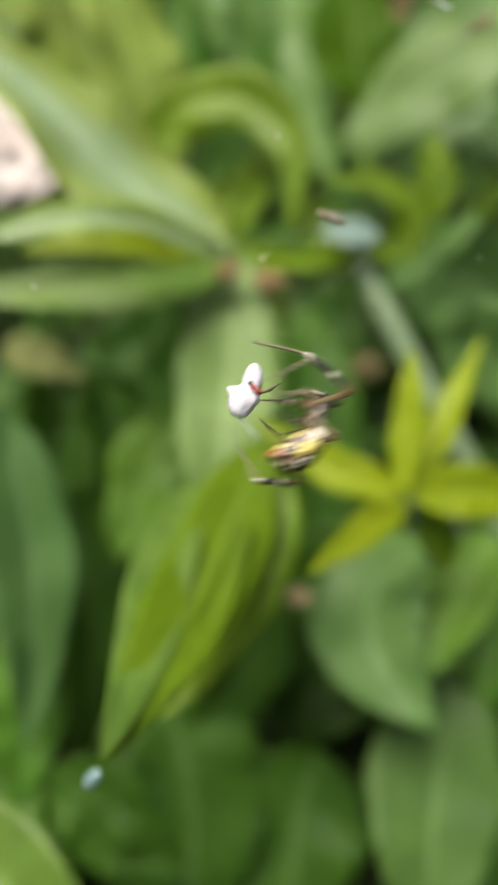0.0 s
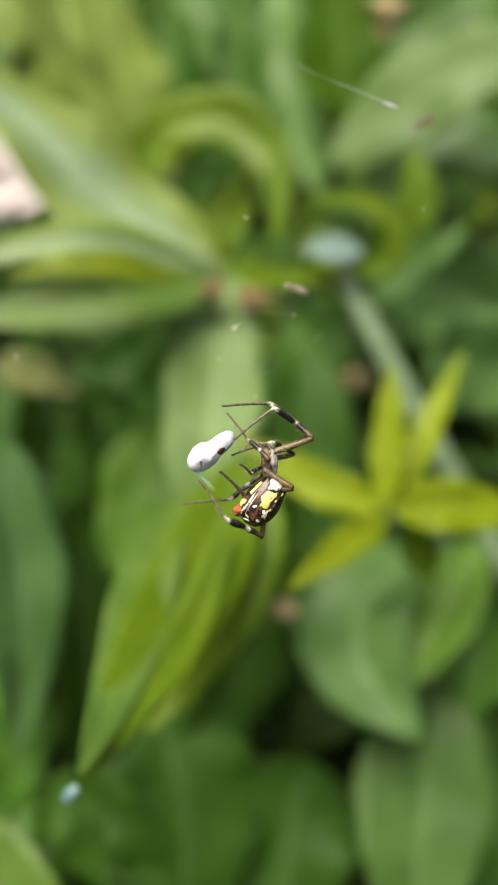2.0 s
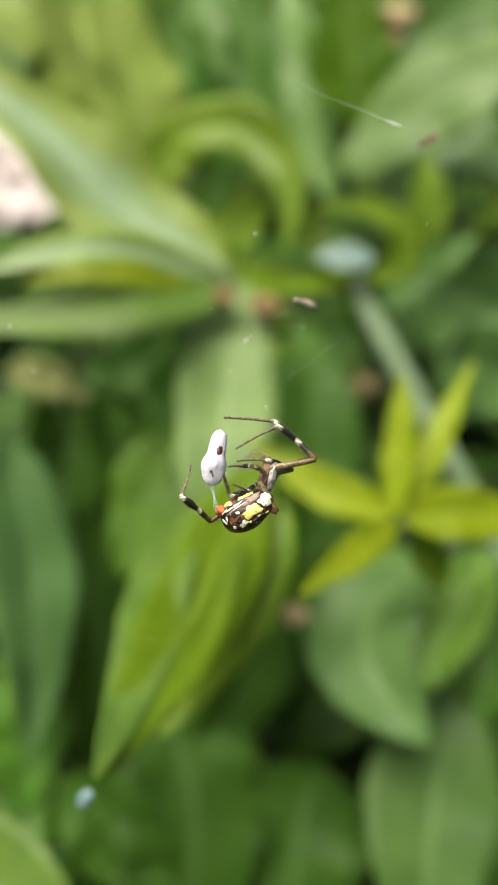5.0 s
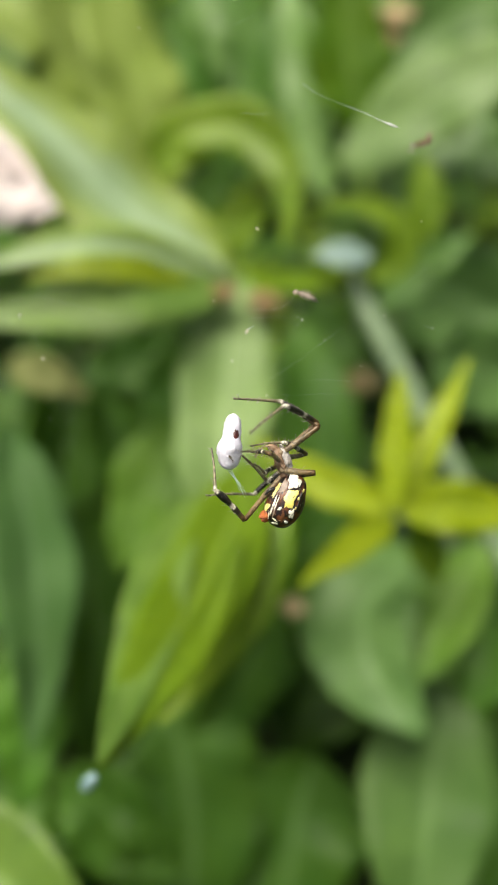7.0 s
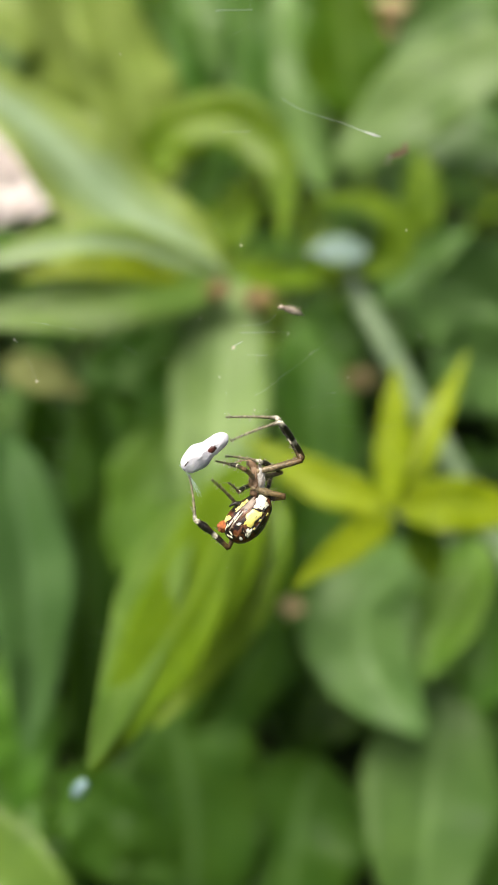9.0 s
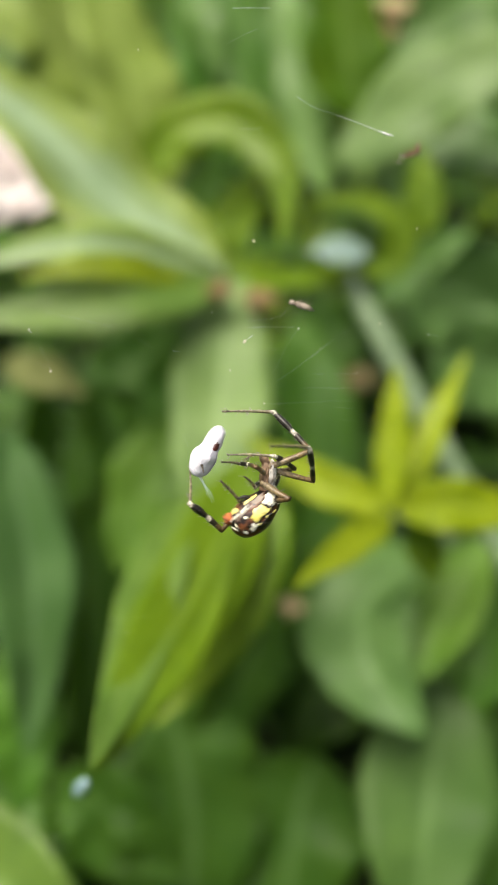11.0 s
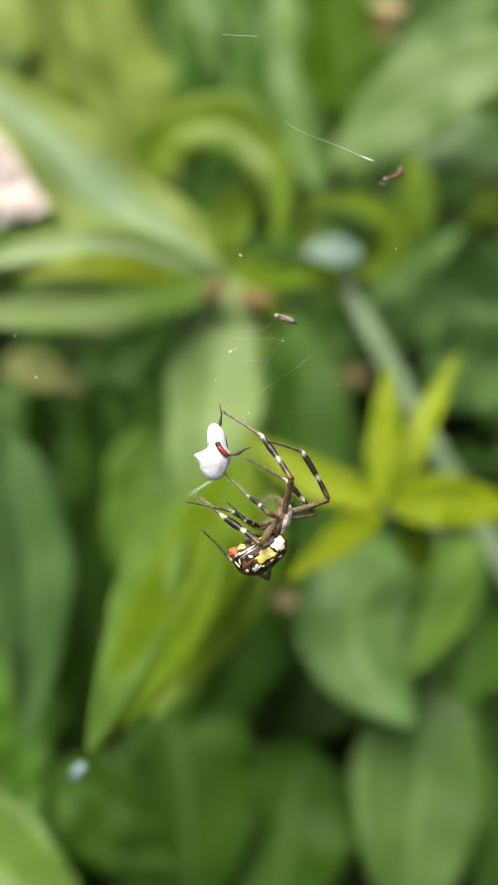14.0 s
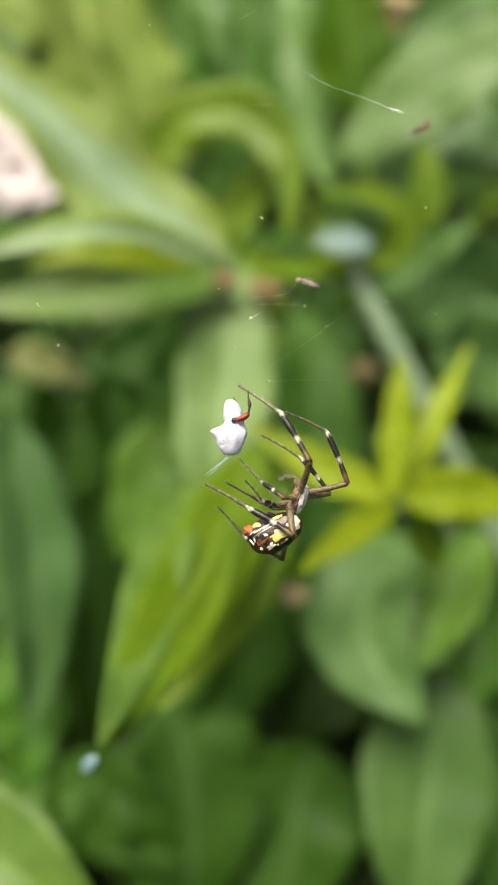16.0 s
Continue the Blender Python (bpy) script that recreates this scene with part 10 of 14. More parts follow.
        at(11.7, 3.96, 0.55, 2.22, -0, -94, -113), at(11.8, 3.96, 0.55, 2.22, -0, -101, -102), at(11.9, 3.96, 0.55, 2.22, 0, -97, -84), at(12, 3.96, 0.55, 2.22, -0, -91, -62),
        at(12.1, 3.96, 0.55, 2.22, -0, -96, -84), at(12.2, 3.96, 0.55, 2.22, 0, -93, -83), at(12.3, 3.96, 0.55, 2.22, -0, -88, -64), at(12.4, 3.96, 0.55, 2.22, 0, -95, -86),
        at(12.5, 3.96, 0.55, 2.22, 0, -90, -78), at(12.6, 3.96, 0.55, 2.22, -0, -101, -89), at(12.7, 3.96, 0.55, 2.22, 82, 11, -162), at(12.8, 3.96, 0.55, 2.22, 74, 13, -154),
        at(12.9, 3.96, 0.55, 2.22, 67, 15, -145), at(13, 3.96, 0.55, 2.22, 57, 21, -134), at(13.5, 3.96, 0.55, 2.22, 83, 15, -150), at(14, 3.96, 0.55, 2.22, 83, 16, -148),
        at(14.5, 3.96, 0.55, 2.22, 86, 15, -152), at(15, 3.96, 0.55, 2.22, 89, 16, -150), at(15.5, 3.96, 0.55, 2.22, 88, 16, -149), at(16, 3.96, 0.55, 2.22, 86, 15, -151),
    ])
    walk(legs[5][1], [
        at(0, 6.97, 5.20, 1.93, -0, -123, 2), at(0.1, 6.30, 5.50, 3.15, 0, -123, 6), at(0.2, 6.01, 5.33, 0.30, -0, -108, 3), at(0.3, 5.38, 5.64, 0.52, -0, -90, 6),
        at(0.4, 3.02, 6.01, 1.87, -0, -87, 10), at(0.5, 3.49, 6.07, 1.92, 0, -69, 11), at(0.6, 3.59, 6.08, 1.97, 0, -81, 11), at(0.7, 5.96, 5.47, 0.62, 0, -88, 5),
        at(0.8, 6.23, 5.48, 1.05, -0, -108, 5), at(0.9, 6.73, 5.32, 1.58, 0, -117, 4), at(1, 6.63, 5.39, 2.69, 0, -122, 5), at(1.1, 6.70, 5.33, 1.57, 0, -120, 4),
        at(1.2, 6.63, 5.42, 2.16, 0, -121, 5), at(1.3, 6.11, 5.38, 0.52, -0, -116, 4), at(1.4, 6.64, 5.38, 1.63, -0, -118, 4), at(1.5, 6.55, 5.41, 1.56, 0, -120, 5),
        at(1.6, 6.68, 5.37, 2.61, 0, -121, 4), at(1.7, 6.16, 5.60, 1.55, 0, -111, 6), at(1.8, 5.20, 5.84, 1.08, -0, -93, 8), at(1.9, 3.31, 6.03, 1.64, 0, -82, 10),
        at(2, 2.45, 5.89, 2.14, 0, -76, 9), at(2.1, 2.04, 5.75, 1.98, 0, -105, 8), at(2.2, 5.24, 5.72, 0.66, -0, -88, 7), at(2.3, 6.14, 5.65, 2.04, 0, -115, 7),
        at(2.4, 6.42, 5.45, 1.37, 0, -116, 5), at(2.5, 6.53, 5.46, 1.93, 0, -122, 5), at(2.6, 6.42, 5.41, 1.17, 0, -117, 5), at(2.7, 6.54, 5.46, 2.07, 0, -122, 5),
        at(2.8, 6.42, 5.45, 1.36, 0, -117, 5), at(2.9, 6.53, 5.47, 2.23, 0, -122, 5), at(3, 6.56, 5.45, 2.45, 0, -123, 5), at(3.1, 6.52, 5.44, 2.76, -0, -124, 5),
        at(3.2, 6.37, 5.48, 1.37, 0, -119, 5), at(3.3, 6.40, 5.47, 1.44, -0, -118, 5), at(3.4, 6.70, 5.38, 2.21, 0, -124, 4), at(3.5, 6.36, 5.49, 3.03, 0, -126, 6),
        at(3.6, 6.58, 5.39, 1.47, 0, -120, 4), at(3.7, 6.41, 5.43, 3.20, 0, -127, 5), at(3.8, 5.99, 5.36, 0.33, 0, -116, 4), at(3.9, 6.46, 5.43, 1.37, 0, -120, 5),
        at(4, 6.33, 5.38, 0.87, 0, -117, 4), at(4.1, 6.40, 5.43, 1.22, 0, -119, 5), at(4.2, 6.69, 5.38, 2.21, 0, -124, 4), at(4.35, 6.64, 5.41, 2.38, 0, -124, 5),
        at(4.51, 6.28, 5.39, 0.82, 0, -117, 4), at(4.67, 6.64, 5.41, 2.25, -0, -123, 5), at(4.83, 6.19, 5.39, 0.65, 0, -116, 4), at(4.99, 6.64, 5.41, 2.14, -0, -122, 5),
        at(5.15, 6.23, 5.40, 0.75, -0, -117, 4), at(5.31, 6.66, 5.39, 2.53, 0, -125, 5), at(5.47, 6.25, 5.38, 0.72, 0, -117, 4), at(5.63, 6.60, 5.43, 2.19, 0, -123, 5),
        at(5.79, 6.17, 5.38, 0.60, -0, -116, 4), at(5.95, 6.63, 5.41, 2.14, 0, -123, 5), at(6.11, 6.29, 5.40, 0.87, 0, -118, 4), at(6.27, 6.60, 5.43, 2.10, 0, -123, 5),
        at(6.5, 6.39, 5.42, 1.14, 0, -118, 5), at(6.6, 5.93, 5.39, 0.35, -0, -112, 4), at(6.7, 5.99, 5.71, 2.00, -0, -114, 8), at(6.8, 5.26, 5.86, 1.25, 0, -96, 8),
        at(6.9, 2.93, 6.00, 2.09, -0, -88, 10), at(7, 3.72, 6.08, 1.76, 0, -64, 12), at(7.1, 2.79, 5.97, 2.09, 0, -92, 10), at(7.2, 5.42, 5.71, 0.79, 0, -90, 7),
        at(7.3, 6.18, 5.64, 2.30, 0, -117, 7), at(7.4, 6.58, 5.38, 1.47, 0, -120, 4), at(7.5, 6.19, 5.36, 0.57, -0, -115, 4), at(7.6, 6.81, 5.21, 3.21, 0, -127, 3),
        at(7.7, 6.71, 5.33, 1.57, 0, -120, 4), at(7.8, 6.75, 5.26, 3.14, 0, -127, 3), at(7.9, 6.58, 5.38, 1.46, 0, -120, 4), at(8, 6.66, 5.36, 1.65, -0, -120, 4),
        at(8.1, 6.77, 5.31, 2.70, 0, -125, 4), at(8.2, 6.73, 5.34, 1.79, 0, -121, 4), at(8.3, 6.66, 5.37, 1.72, 0, -121, 4), at(8.4, 6.60, 5.42, 1.90, -0, -120, 5),
        at(8.5, 6.69, 5.37, 1.93, 0, -121, 4), at(8.6, 6.53, 5.40, 1.43, -0, -120, 5), at(8.7, 6.24, 5.39, 0.75, -0, -118, 4), at(8.8, 6.29, 5.39, 0.84, -0, -116, 4),
        at(8.9, 6.80, 5.31, 2.52, 0, -124, 4), at(9, 6.44, 5.42, 1.25, 0, -118, 5), at(9.1, 6.51, 5.38, 1.23, -0, -119, 4), at(9.2, 6.75, 5.32, 2.69, -0, -124, 4),
        at(9.35, 6.64, 5.41, 2.12, -0, -123, 5), at(9.51, 6.25, 5.37, 0.70, 0, -116, 4), at(9.67, 6.66, 5.38, 2.57, 0, -125, 5), at(9.83, 6.26, 5.38, 0.75, 0, -117, 4),
        at(9.99, 6.62, 5.42, 2.07, 0, -123, 5), at(10.15, 6.14, 5.37, 0.55, 0, -116, 4), at(10.31, 6.64, 5.40, 2.56, -0, -125, 5), at(10.47, 6.21, 5.38, 0.65, 0, -116, 4),
        at(10.63, 6.64, 5.41, 2.22, 0, -123, 5), at(10.79, 6.29, 5.38, 0.78, -0, -117, 4), at(10.95, 6.63, 5.41, 2.16, -0, -123, 5), at(11.11, 6.20, 5.37, 0.62, -0, -116, 4),
        at(11.3, 6.32, 5.39, 0.86, 0, -116, 4), at(11.4, 6.73, 5.30, 2.95, -0, -125, 4), at(11.5, 6.62, 5.40, 1.78, 0, -122, 5), at(11.6, 6.45, 5.38, 1.09, 0, -115, 4),
        at(11.7, 6.11, 5.65, 1.86, 0, -115, 7), at(11.8, 5.07, 5.88, 1.17, 0, -97, 9), at(11.9, 3.37, 6.03, 1.53, -0, -81, 10), at(12, 1.39, 5.47, 2.13, 0, -92, 5),
        at(12.1, 3.43, 6.05, 1.68, 0, -81, 10), at(12.2, 3.26, 6.05, 1.97, -0, -86, 10), at(12.3, 1.52, 5.53, 2.45, -0, -93, 5), at(12.4, 3.58, 6.06, 1.72, -0, -80, 11),
        at(12.5, 2.83, 5.98, 2.20, -0, -74, 10), at(12.6, 3.83, 5.99, 1.14, -0, -73, 10), at(12.7, 2.15, 5.75, 2.95, 27, -53, 30), at(12.8, 1.29, 5.18, 3.70, 18, -52, 31),
        at(12.9, 0.57, 4.41, 4.31, 16, -49, 33), at(13, -0.16, 2.96, 5.04, 10, -46, 34), at(13.5, 1.09, 5.26, 2.86, -21, -37, 32), at(14, 0.86, 5.11, 2.85, 21, -40, 32),
        at(14.5, 1.27, 5.39, 2.61, 24, -46, 29), at(15, 1.13, 5.32, 2.36, 22, -45, 30), at(15.5, 1.09, 5.30, 2.38, 28, -46, 29), at(16, 1.18, 5.34, 2.61, 49, -53, 21),
    ])
    walk(legs[5][2], [
        at(0, 2.05, 5.00, -1.24, 0, -65, 11), at(0.1, 1.39, 5.00, -0.01, 0, -98, 10), at(0.2, 0.44, 5.00, -1.48, 0, -30, 19), at(0.3, -0.44, 5.00, 0.50, -0, -36, 15),
        at(0.4, -2.74, 5.00, 2.16, -0, -56, 10), at(0.5, -1.86, 5.00, 4.06, 0, -33, 14), at(0.6, -2.10, 5.00, 2.89, -0, -49, 11), at(0.7, 0.12, 5.00, 0.79, -0, -35, 16),
        at(0.8, 0.67, 5.00, -0.75, -0, -52, 12), at(0.9, 1.52, 5.00, -1.10, -0, -62, 11), at(1, 1.69, 5.00, -0.42, -0, -87, 10), at(1.1, 1.65, 5.00, -1.38, 0, -62, 12),
        at(1.2, 1.65, 5.00, -0.90, -0, -77, 11), at(1.3, 0.86, 5.00, -2.07, -0, -41, 16), at(1.4, 1.46, 5.00, -1.08, 0, -65, 11), at(1.5, 1.48, 5.00, -1.34, 0, -65, 11),
        at(1.6, 1.69, 5.00, -0.43, -0, -84, 10), at(1.7, 0.71, 5.00, -0.51, -0, -66, 11), at(1.8, -0.59, 5.00, 0.80, 0, -50, 12), at(1.9, -2.40, 5.00, 2.49, 0, -47, 11),
        at(2, -3.17, 5.00, 3.52, 0, -44, 11), at(2.1, -3.58, 5.00, 0.50, -0, -85, 8), at(2.2, -0.57, 5.00, 0.83, 0, -39, 14), at(2.3, 0.86, 5.00, -0.42, -0, -77, 10),
        at(2.4, 1.18, 5.00, -1.22, 0, -61, 12), at(2.5, 1.58, 5.00, -1.16, 0, -73, 11), at(2.6, 1.22, 5.00, -1.49, -0, -57, 12), at(2.7, 1.60, 5.00, -1.05, -0, -76, 11),
        at(2.8, 1.22, 5.00, -1.30, 0, -62, 12), at(2.9, 1.59, 5.00, -0.88, -0, -80, 11), at(3, 1.68, 5.00, -0.76, 0, -83, 10), at(3.1, 1.68, 5.00, -0.51, -0, -90, 10),
        at(3.2, 1.24, 5.00, -1.43, 0, -63, 11), at(3.3, 1.27, 5.00, -1.34, 0, -65, 11), at(3.4, 1.83, 5.00, -1.03, -0, -77, 10), at(3.5, 1.65, 5.00, -0.43, 0, -96, 10),
        at(3.6, 1.50, 5.00, -1.44, -0, -62, 12), at(3.7, 1.78, 5.00, -0.37, 0, -98, 10), at(3.8, 0.73, 5.00, -2.22, 0, -35, 18), at(3.9, 1.39, 5.00, -1.55, 0, -62, 12),
        at(4, 1.11, 5.00, -1.78, 0, -49, 14), at(4.1, 1.30, 5.00, -1.64, 0, -59, 12), at(4.2, 1.83, 5.00, -1.03, -0, -77, 11), at(4.35, 1.79, 5.00, -0.88, -0, -81, 10),
        at(4.51, 1.07, 5.00, -1.84, -0, -48, 14), at(4.67, 1.77, 5.00, -0.98, -0, -78, 11), at(4.83, 0.95, 5.00, -1.95, 0, -44, 15), at(4.99, 1.71, 5.00, -1.00, -0, -76, 11),
        at(5.15, 1.02, 5.00, -1.92, -0, -47, 14), at(5.31, 1.85, 5.00, -0.81, 0, -83, 10), at(5.47, 1.03, 5.00, -1.92, 0, -46, 14), at(5.63, 1.72, 5.00, -1.03, 0, -78, 11),
        at(5.79, 0.92, 5.00, -1.97, -0, -43, 15), at(5.95, 1.73, 5.00, -1.04, 0, -76, 11), at(6.11, 1.13, 5.00, -1.87, 0, -50, 13), at(6.27, 1.68, 5.00, -1.06, -0, -76, 11),
        at(6.5, 1.24, 5.00, -1.63, -0, -57, 12), at(6.6, 0.50, 5.00, -1.82, -0, -37, 17), at(6.7, 0.71, 5.00, -0.42, 0, -78, 10), at(6.8, -0.51, 5.00, 0.67, -0, -54, 11),
        at(6.9, -2.84, 5.00, 2.25, -0, -58, 9), at(7, -1.42, 5.00, 4.36, -0, -26, 17), at(7.1, -2.99, 5.00, 1.86, -0, -64, 9), at(7.2, -0.40, 5.00, 0.75, 0, -42, 13),
        at(7.3, 0.99, 5.00, -0.36, 0, -82, 10), at(7.4, 1.51, 5.00, -1.44, -0, -61, 11), at(7.5, 0.88, 5.00, -1.89, -0, -41, 16), at(7.6, 2.16, 5.00, -0.36, -0, -93, 10),
        at(7.7, 1.63, 5.00, -1.32, -0, -62, 12), at(7.8, 2.05, 5.00, -0.35, 0, -93, 10), at(7.9, 1.52, 5.00, -1.47, -0, -62, 12), at(8, 1.59, 5.00, -1.26, 0, -65, 11),
        at(8.1, 1.98, 5.00, -0.67, 0, -85, 10), at(8.2, 1.69, 5.00, -1.20, -0, -67, 11), at(8.3, 1.65, 5.00, -1.31, 0, -67, 11), at(8.4, 1.57, 5.00, -1.07, -0, -72, 11),
        at(8.5, 1.69, 5.00, -1.09, 0, -71, 11), at(8.6, 1.47, 5.00, -1.49, 0, -62, 12), at(8.7, 1.07, 5.00, -1.98, -0, -47, 14), at(8.8, 1.05, 5.00, -1.76, -0, -49, 14),
        at(8.9, 1.98, 5.00, -0.79, 0, -81, 10), at(9, 1.29, 5.00, -1.52, 0, -59, 12), at(9.1, 1.39, 5.00, -1.58, -0, -57, 12), at(9.2, 1.93, 5.00, -0.62, -0, -85, 10),
        at(9.35, 1.73, 5.00, -1.05, 0, -76, 11), at(9.51, 1.02, 5.00, -1.91, -0, -45, 14), at(9.67, 1.87, 5.00, -0.78, -0, -84, 10), at(9.83, 1.06, 5.00, -1.93, -0, -46, 14),
        at(9.99, 1.70, 5.00, -1.08, 0, -75, 11), at(10.15, 0.87, 5.00, -1.97, -0, -42, 15), at(10.31, 1.84, 5.00, -0.79, 0, -84, 10), at(10.47, 0.97, 5.00, -1.95, -0, -44, 15),
        at(10.63, 1.73, 5.00, -0.95, -0, -78, 10), at(10.79, 1.09, 5.00, -1.89, -0, -47, 14), at(10.95, 1.72, 5.00, -1.01, -0, -77, 10), at(11.11, 0.94, 5.00, -1.94, 0, -43, 15),
        at(11.3, 1.05, 5.00, -1.69, -0, -49, 14), at(11.4, 1.96, 5.00, -0.44, 0, -90, 10), at(11.5, 1.65, 5.00, -1.30, -0, -68, 11), at(11.6, 1.15, 5.00, -1.38, 0, -53, 13),
        at(11.7, 0.82, 5.00, -0.57, -0, -74, 10), at(11.8, -0.68, 5.00, 0.48, -0, -56, 11), at(11.9, -2.32, 5.00, 2.49, 0, -45, 11), at(12, -4.44, 5.00, 1.88, 0, -67, 8),
        at(12.1, -2.26, 5.00, 2.60, -0, -46, 11), at(12.2, -2.49, 5.00, 2.41, -0, -54, 10), at(12.3, -4.31, 5.00, 2.16, -0, -69, 8), at(12.4, -2.09, 5.00, 2.75, -0, -43, 12),
        at(12.5, -2.73, 5.00, 3.77, -0, -40, 12), at(12.6, -1.69, 5.00, 2.84, -0, -30, 16), at(12.7, -0.13, 1.37, 6.11, 27, 12, -42), at(12.8, -1.54, 1.37, 7.14, 38, 2, -49),
        at(12.9, -2.11, 0.73, 8.01, 50, 12, -39), at(13, -3.03, -0.22, 9.04, 60, 9, -44), at(13.5, -2.82, 5.26, 7.23, 52, 4, -50), at(14, -0.95, 1.47, 7.07, 53, 0, -56),
        at(14.5, -0.92, 1.46, 6.37, 45, -10, -68), at(15, -1.10, 1.51, 6.22, 47, -6, -63), at(15.5, -0.87, 1.10, 5.97, 47, -6, -64), at(16, -0.12, 0.11, 4.93, 49, 13, -42),
    ])
    walk(legs[6][0], [
        at(0, 3.80, 0.32, 1.58, 180, -59, 180), at(0.1, 3.80, 0.32, 1.58, 162, -34, 174), at(0.2, 3.80, 0.32, 1.58, 153, -80, -152), at(0.3, 3.80, 0.32, 1.58, 166, -72, -165),
        at(0.4, 3.80, 0.32, 1.58, 162, -55, -176), at(0.5, 3.80, 0.32, 1.58, 168, -70, -167), at(0.6, 3.80, 0.32, 1.58, 165, -56, -174), at(0.7, 3.80, 0.32, 1.58, 162, -69, -166),
        at(0.8, 3.80, 0.32, 1.58, 159, -58, -175), at(0.9, 3.80, 0.32, 1.58, 166, -53, -178), at(1, 3.80, 0.32, 1.58, 156, -37, 175), at(1.1, 3.80, 0.32, 1.58, 156, -61, -169),
        at(1.2, 3.80, 0.32, 1.58, 155, -61, -170), at(1.3, 3.80, 0.32, 1.58, 68, -77, -81), at(1.4, 3.80, 0.32, 1.58, 114, -77, -114), at(1.5, 3.80, 0.32, 1.58, 71, -77, -72),
        at(1.6, 3.80, 0.32, 1.58, 145, -69, -143), at(1.7, 3.80, 0.32, 1.58, 138, -72, -136), at(1.8, 3.80, 0.32, 1.58, 141, -71, -140), at(1.9, 3.80, 0.32, 1.58, 153, -64, -151),
        at(2, 3.80, 0.32, 1.58, 160, -58, -157), at(2.1, 3.80, 0.32, 1.58, 157, -33, -170), at(2.2, 3.80, 0.32, 1.58, 150, -64, -147), at(2.3, 3.80, 0.32, 1.58, 165, -48, -160),
        at(2.4, 3.80, 0.32, 1.58, 157, -58, -154), at(2.5, 3.80, 0.32, 1.58, 161, -54, -157), at(2.6, 3.80, 0.32, 1.58, 145, -67, -143), at(2.7, 3.80, 0.32, 1.58, 152, -63, -150),
        at(2.8, 3.80, 0.32, 1.58, 129, -73, -128), at(2.9, 3.80, 0.32, 1.58, 140, -70, -138), at(3, 3.80, 0.32, 1.58, 134, -72, -132), at(3.1, 3.80, 0.32, 1.58, 141, -69, -139),
        at(3.2, 3.80, 0.32, 1.58, 74, -76, -74), at(3.3, 3.80, 0.32, 1.58, 73, -76, -74), at(3.4, 3.80, 0.32, 1.58, 96, -76, -96), at(3.5, 3.80, 0.32, 1.58, 134, -72, -132),
        at(3.6, 3.80, 0.32, 1.58, 57, -74, -58), at(3.7, 3.80, 0.32, 1.58, 134, -72, -132), at(3.8, 3.80, 0.32, 1.58, 20, -60, -40), at(3.9, 3.80, 0.32, 1.58, 56, -70, -57),
        at(4, 3.80, 0.32, 1.58, 40, -65, -43), at(4.1, 3.80, 0.32, 1.58, 51, -69, -53), at(4.2, 3.80, 0.32, 1.58, 90, -73, -90), at(4.35, 3.80, 0.32, 1.58, 101, -73, -100),
        at(4.51, 3.80, 0.32, 1.58, 40, -65, -43), at(4.67, 3.80, 0.32, 1.58, 97, -73, -96), at(4.83, 3.80, 0.32, 1.58, 37, -63, -40), at(4.99, 3.80, 0.32, 1.58, 96, -73, -95),
        at(5.15, 3.80, 0.32, 1.58, 40, -65, -43), at(5.31, 3.80, 0.32, 1.58, 112, -72, -111), at(5.47, 3.80, 0.32, 1.58, 41, -65, -44), at(5.63, 3.80, 0.32, 1.58, 101, -73, -101),
        at(5.79, 3.80, 0.32, 1.58, 40, -65, -43), at(5.95, 3.80, 0.32, 1.58, 102, -73, -102), at(6.11, 3.80, 0.32, 1.58, 48, -68, -51), at(6.27, 3.80, 0.32, 1.58, 103, -73, -102),
        at(6.5, 3.80, 0.32, 1.58, 62, -71, -64), at(6.6, 3.80, 0.32, 1.58, 31, -67, -52), at(6.7, 3.80, 0.32, 1.58, 121, -74, -120), at(6.8, 3.80, 0.32, 1.58, 74, -75, -75),
        at(6.9, 3.80, 0.32, 1.58, 102, -75, -102), at(7, 3.80, 0.32, 1.58, 39, -68, -41), at(7.1, 3.80, 0.32, 1.58, 125, -73, -124), at(7.2, 3.80, 0.32, 1.58, 81, -76, -81),
        at(7.3, 3.80, 0.32, 1.58, 150, -63, -147), at(7.4, 3.80, 0.32, 1.58, 131, -72, -129), at(7.5, 3.80, 0.32, 1.58, 113, -75, -112), at(7.6, 3.80, 0.32, 1.58, 159, -55, -155),
        at(7.7, 3.80, 0.32, 1.58, 132, -71, -131), at(7.8, 3.80, 0.32, 1.58, 153, -61, -150), at(7.9, 3.80, 0.32, 1.58, 104, -73, -113), at(8, 3.80, 0.32, 1.58, 102, -73, -110),
        at(8.1, 3.80, 0.32, 1.58, 131, -70, -129), at(8.2, 3.80, 0.32, 1.58, 102, -74, -106), at(8.3, 3.80, 0.32, 1.58, 96, -74, -105), at(8.4, 3.80, 0.32, 1.58, 107, -73, -119),
        at(8.5, 3.80, 0.32, 1.58, 104, -73, -111), at(8.6, 3.80, 0.32, 1.58, 96, -74, -104), at(8.7, 3.80, 0.32, 1.58, 74, -73, -85), at(8.8, 3.80, 0.32, 1.58, 97, -74, -97),
        at(8.9, 3.80, 0.32, 1.58, 148, -61, -145), at(9, 3.80, 0.32, 1.58, 133, -68, -131), at(9.1, 3.80, 0.32, 1.58, 128, -70, -126), at(9.2, 3.80, 0.32, 1.58, 154, -57, -149),
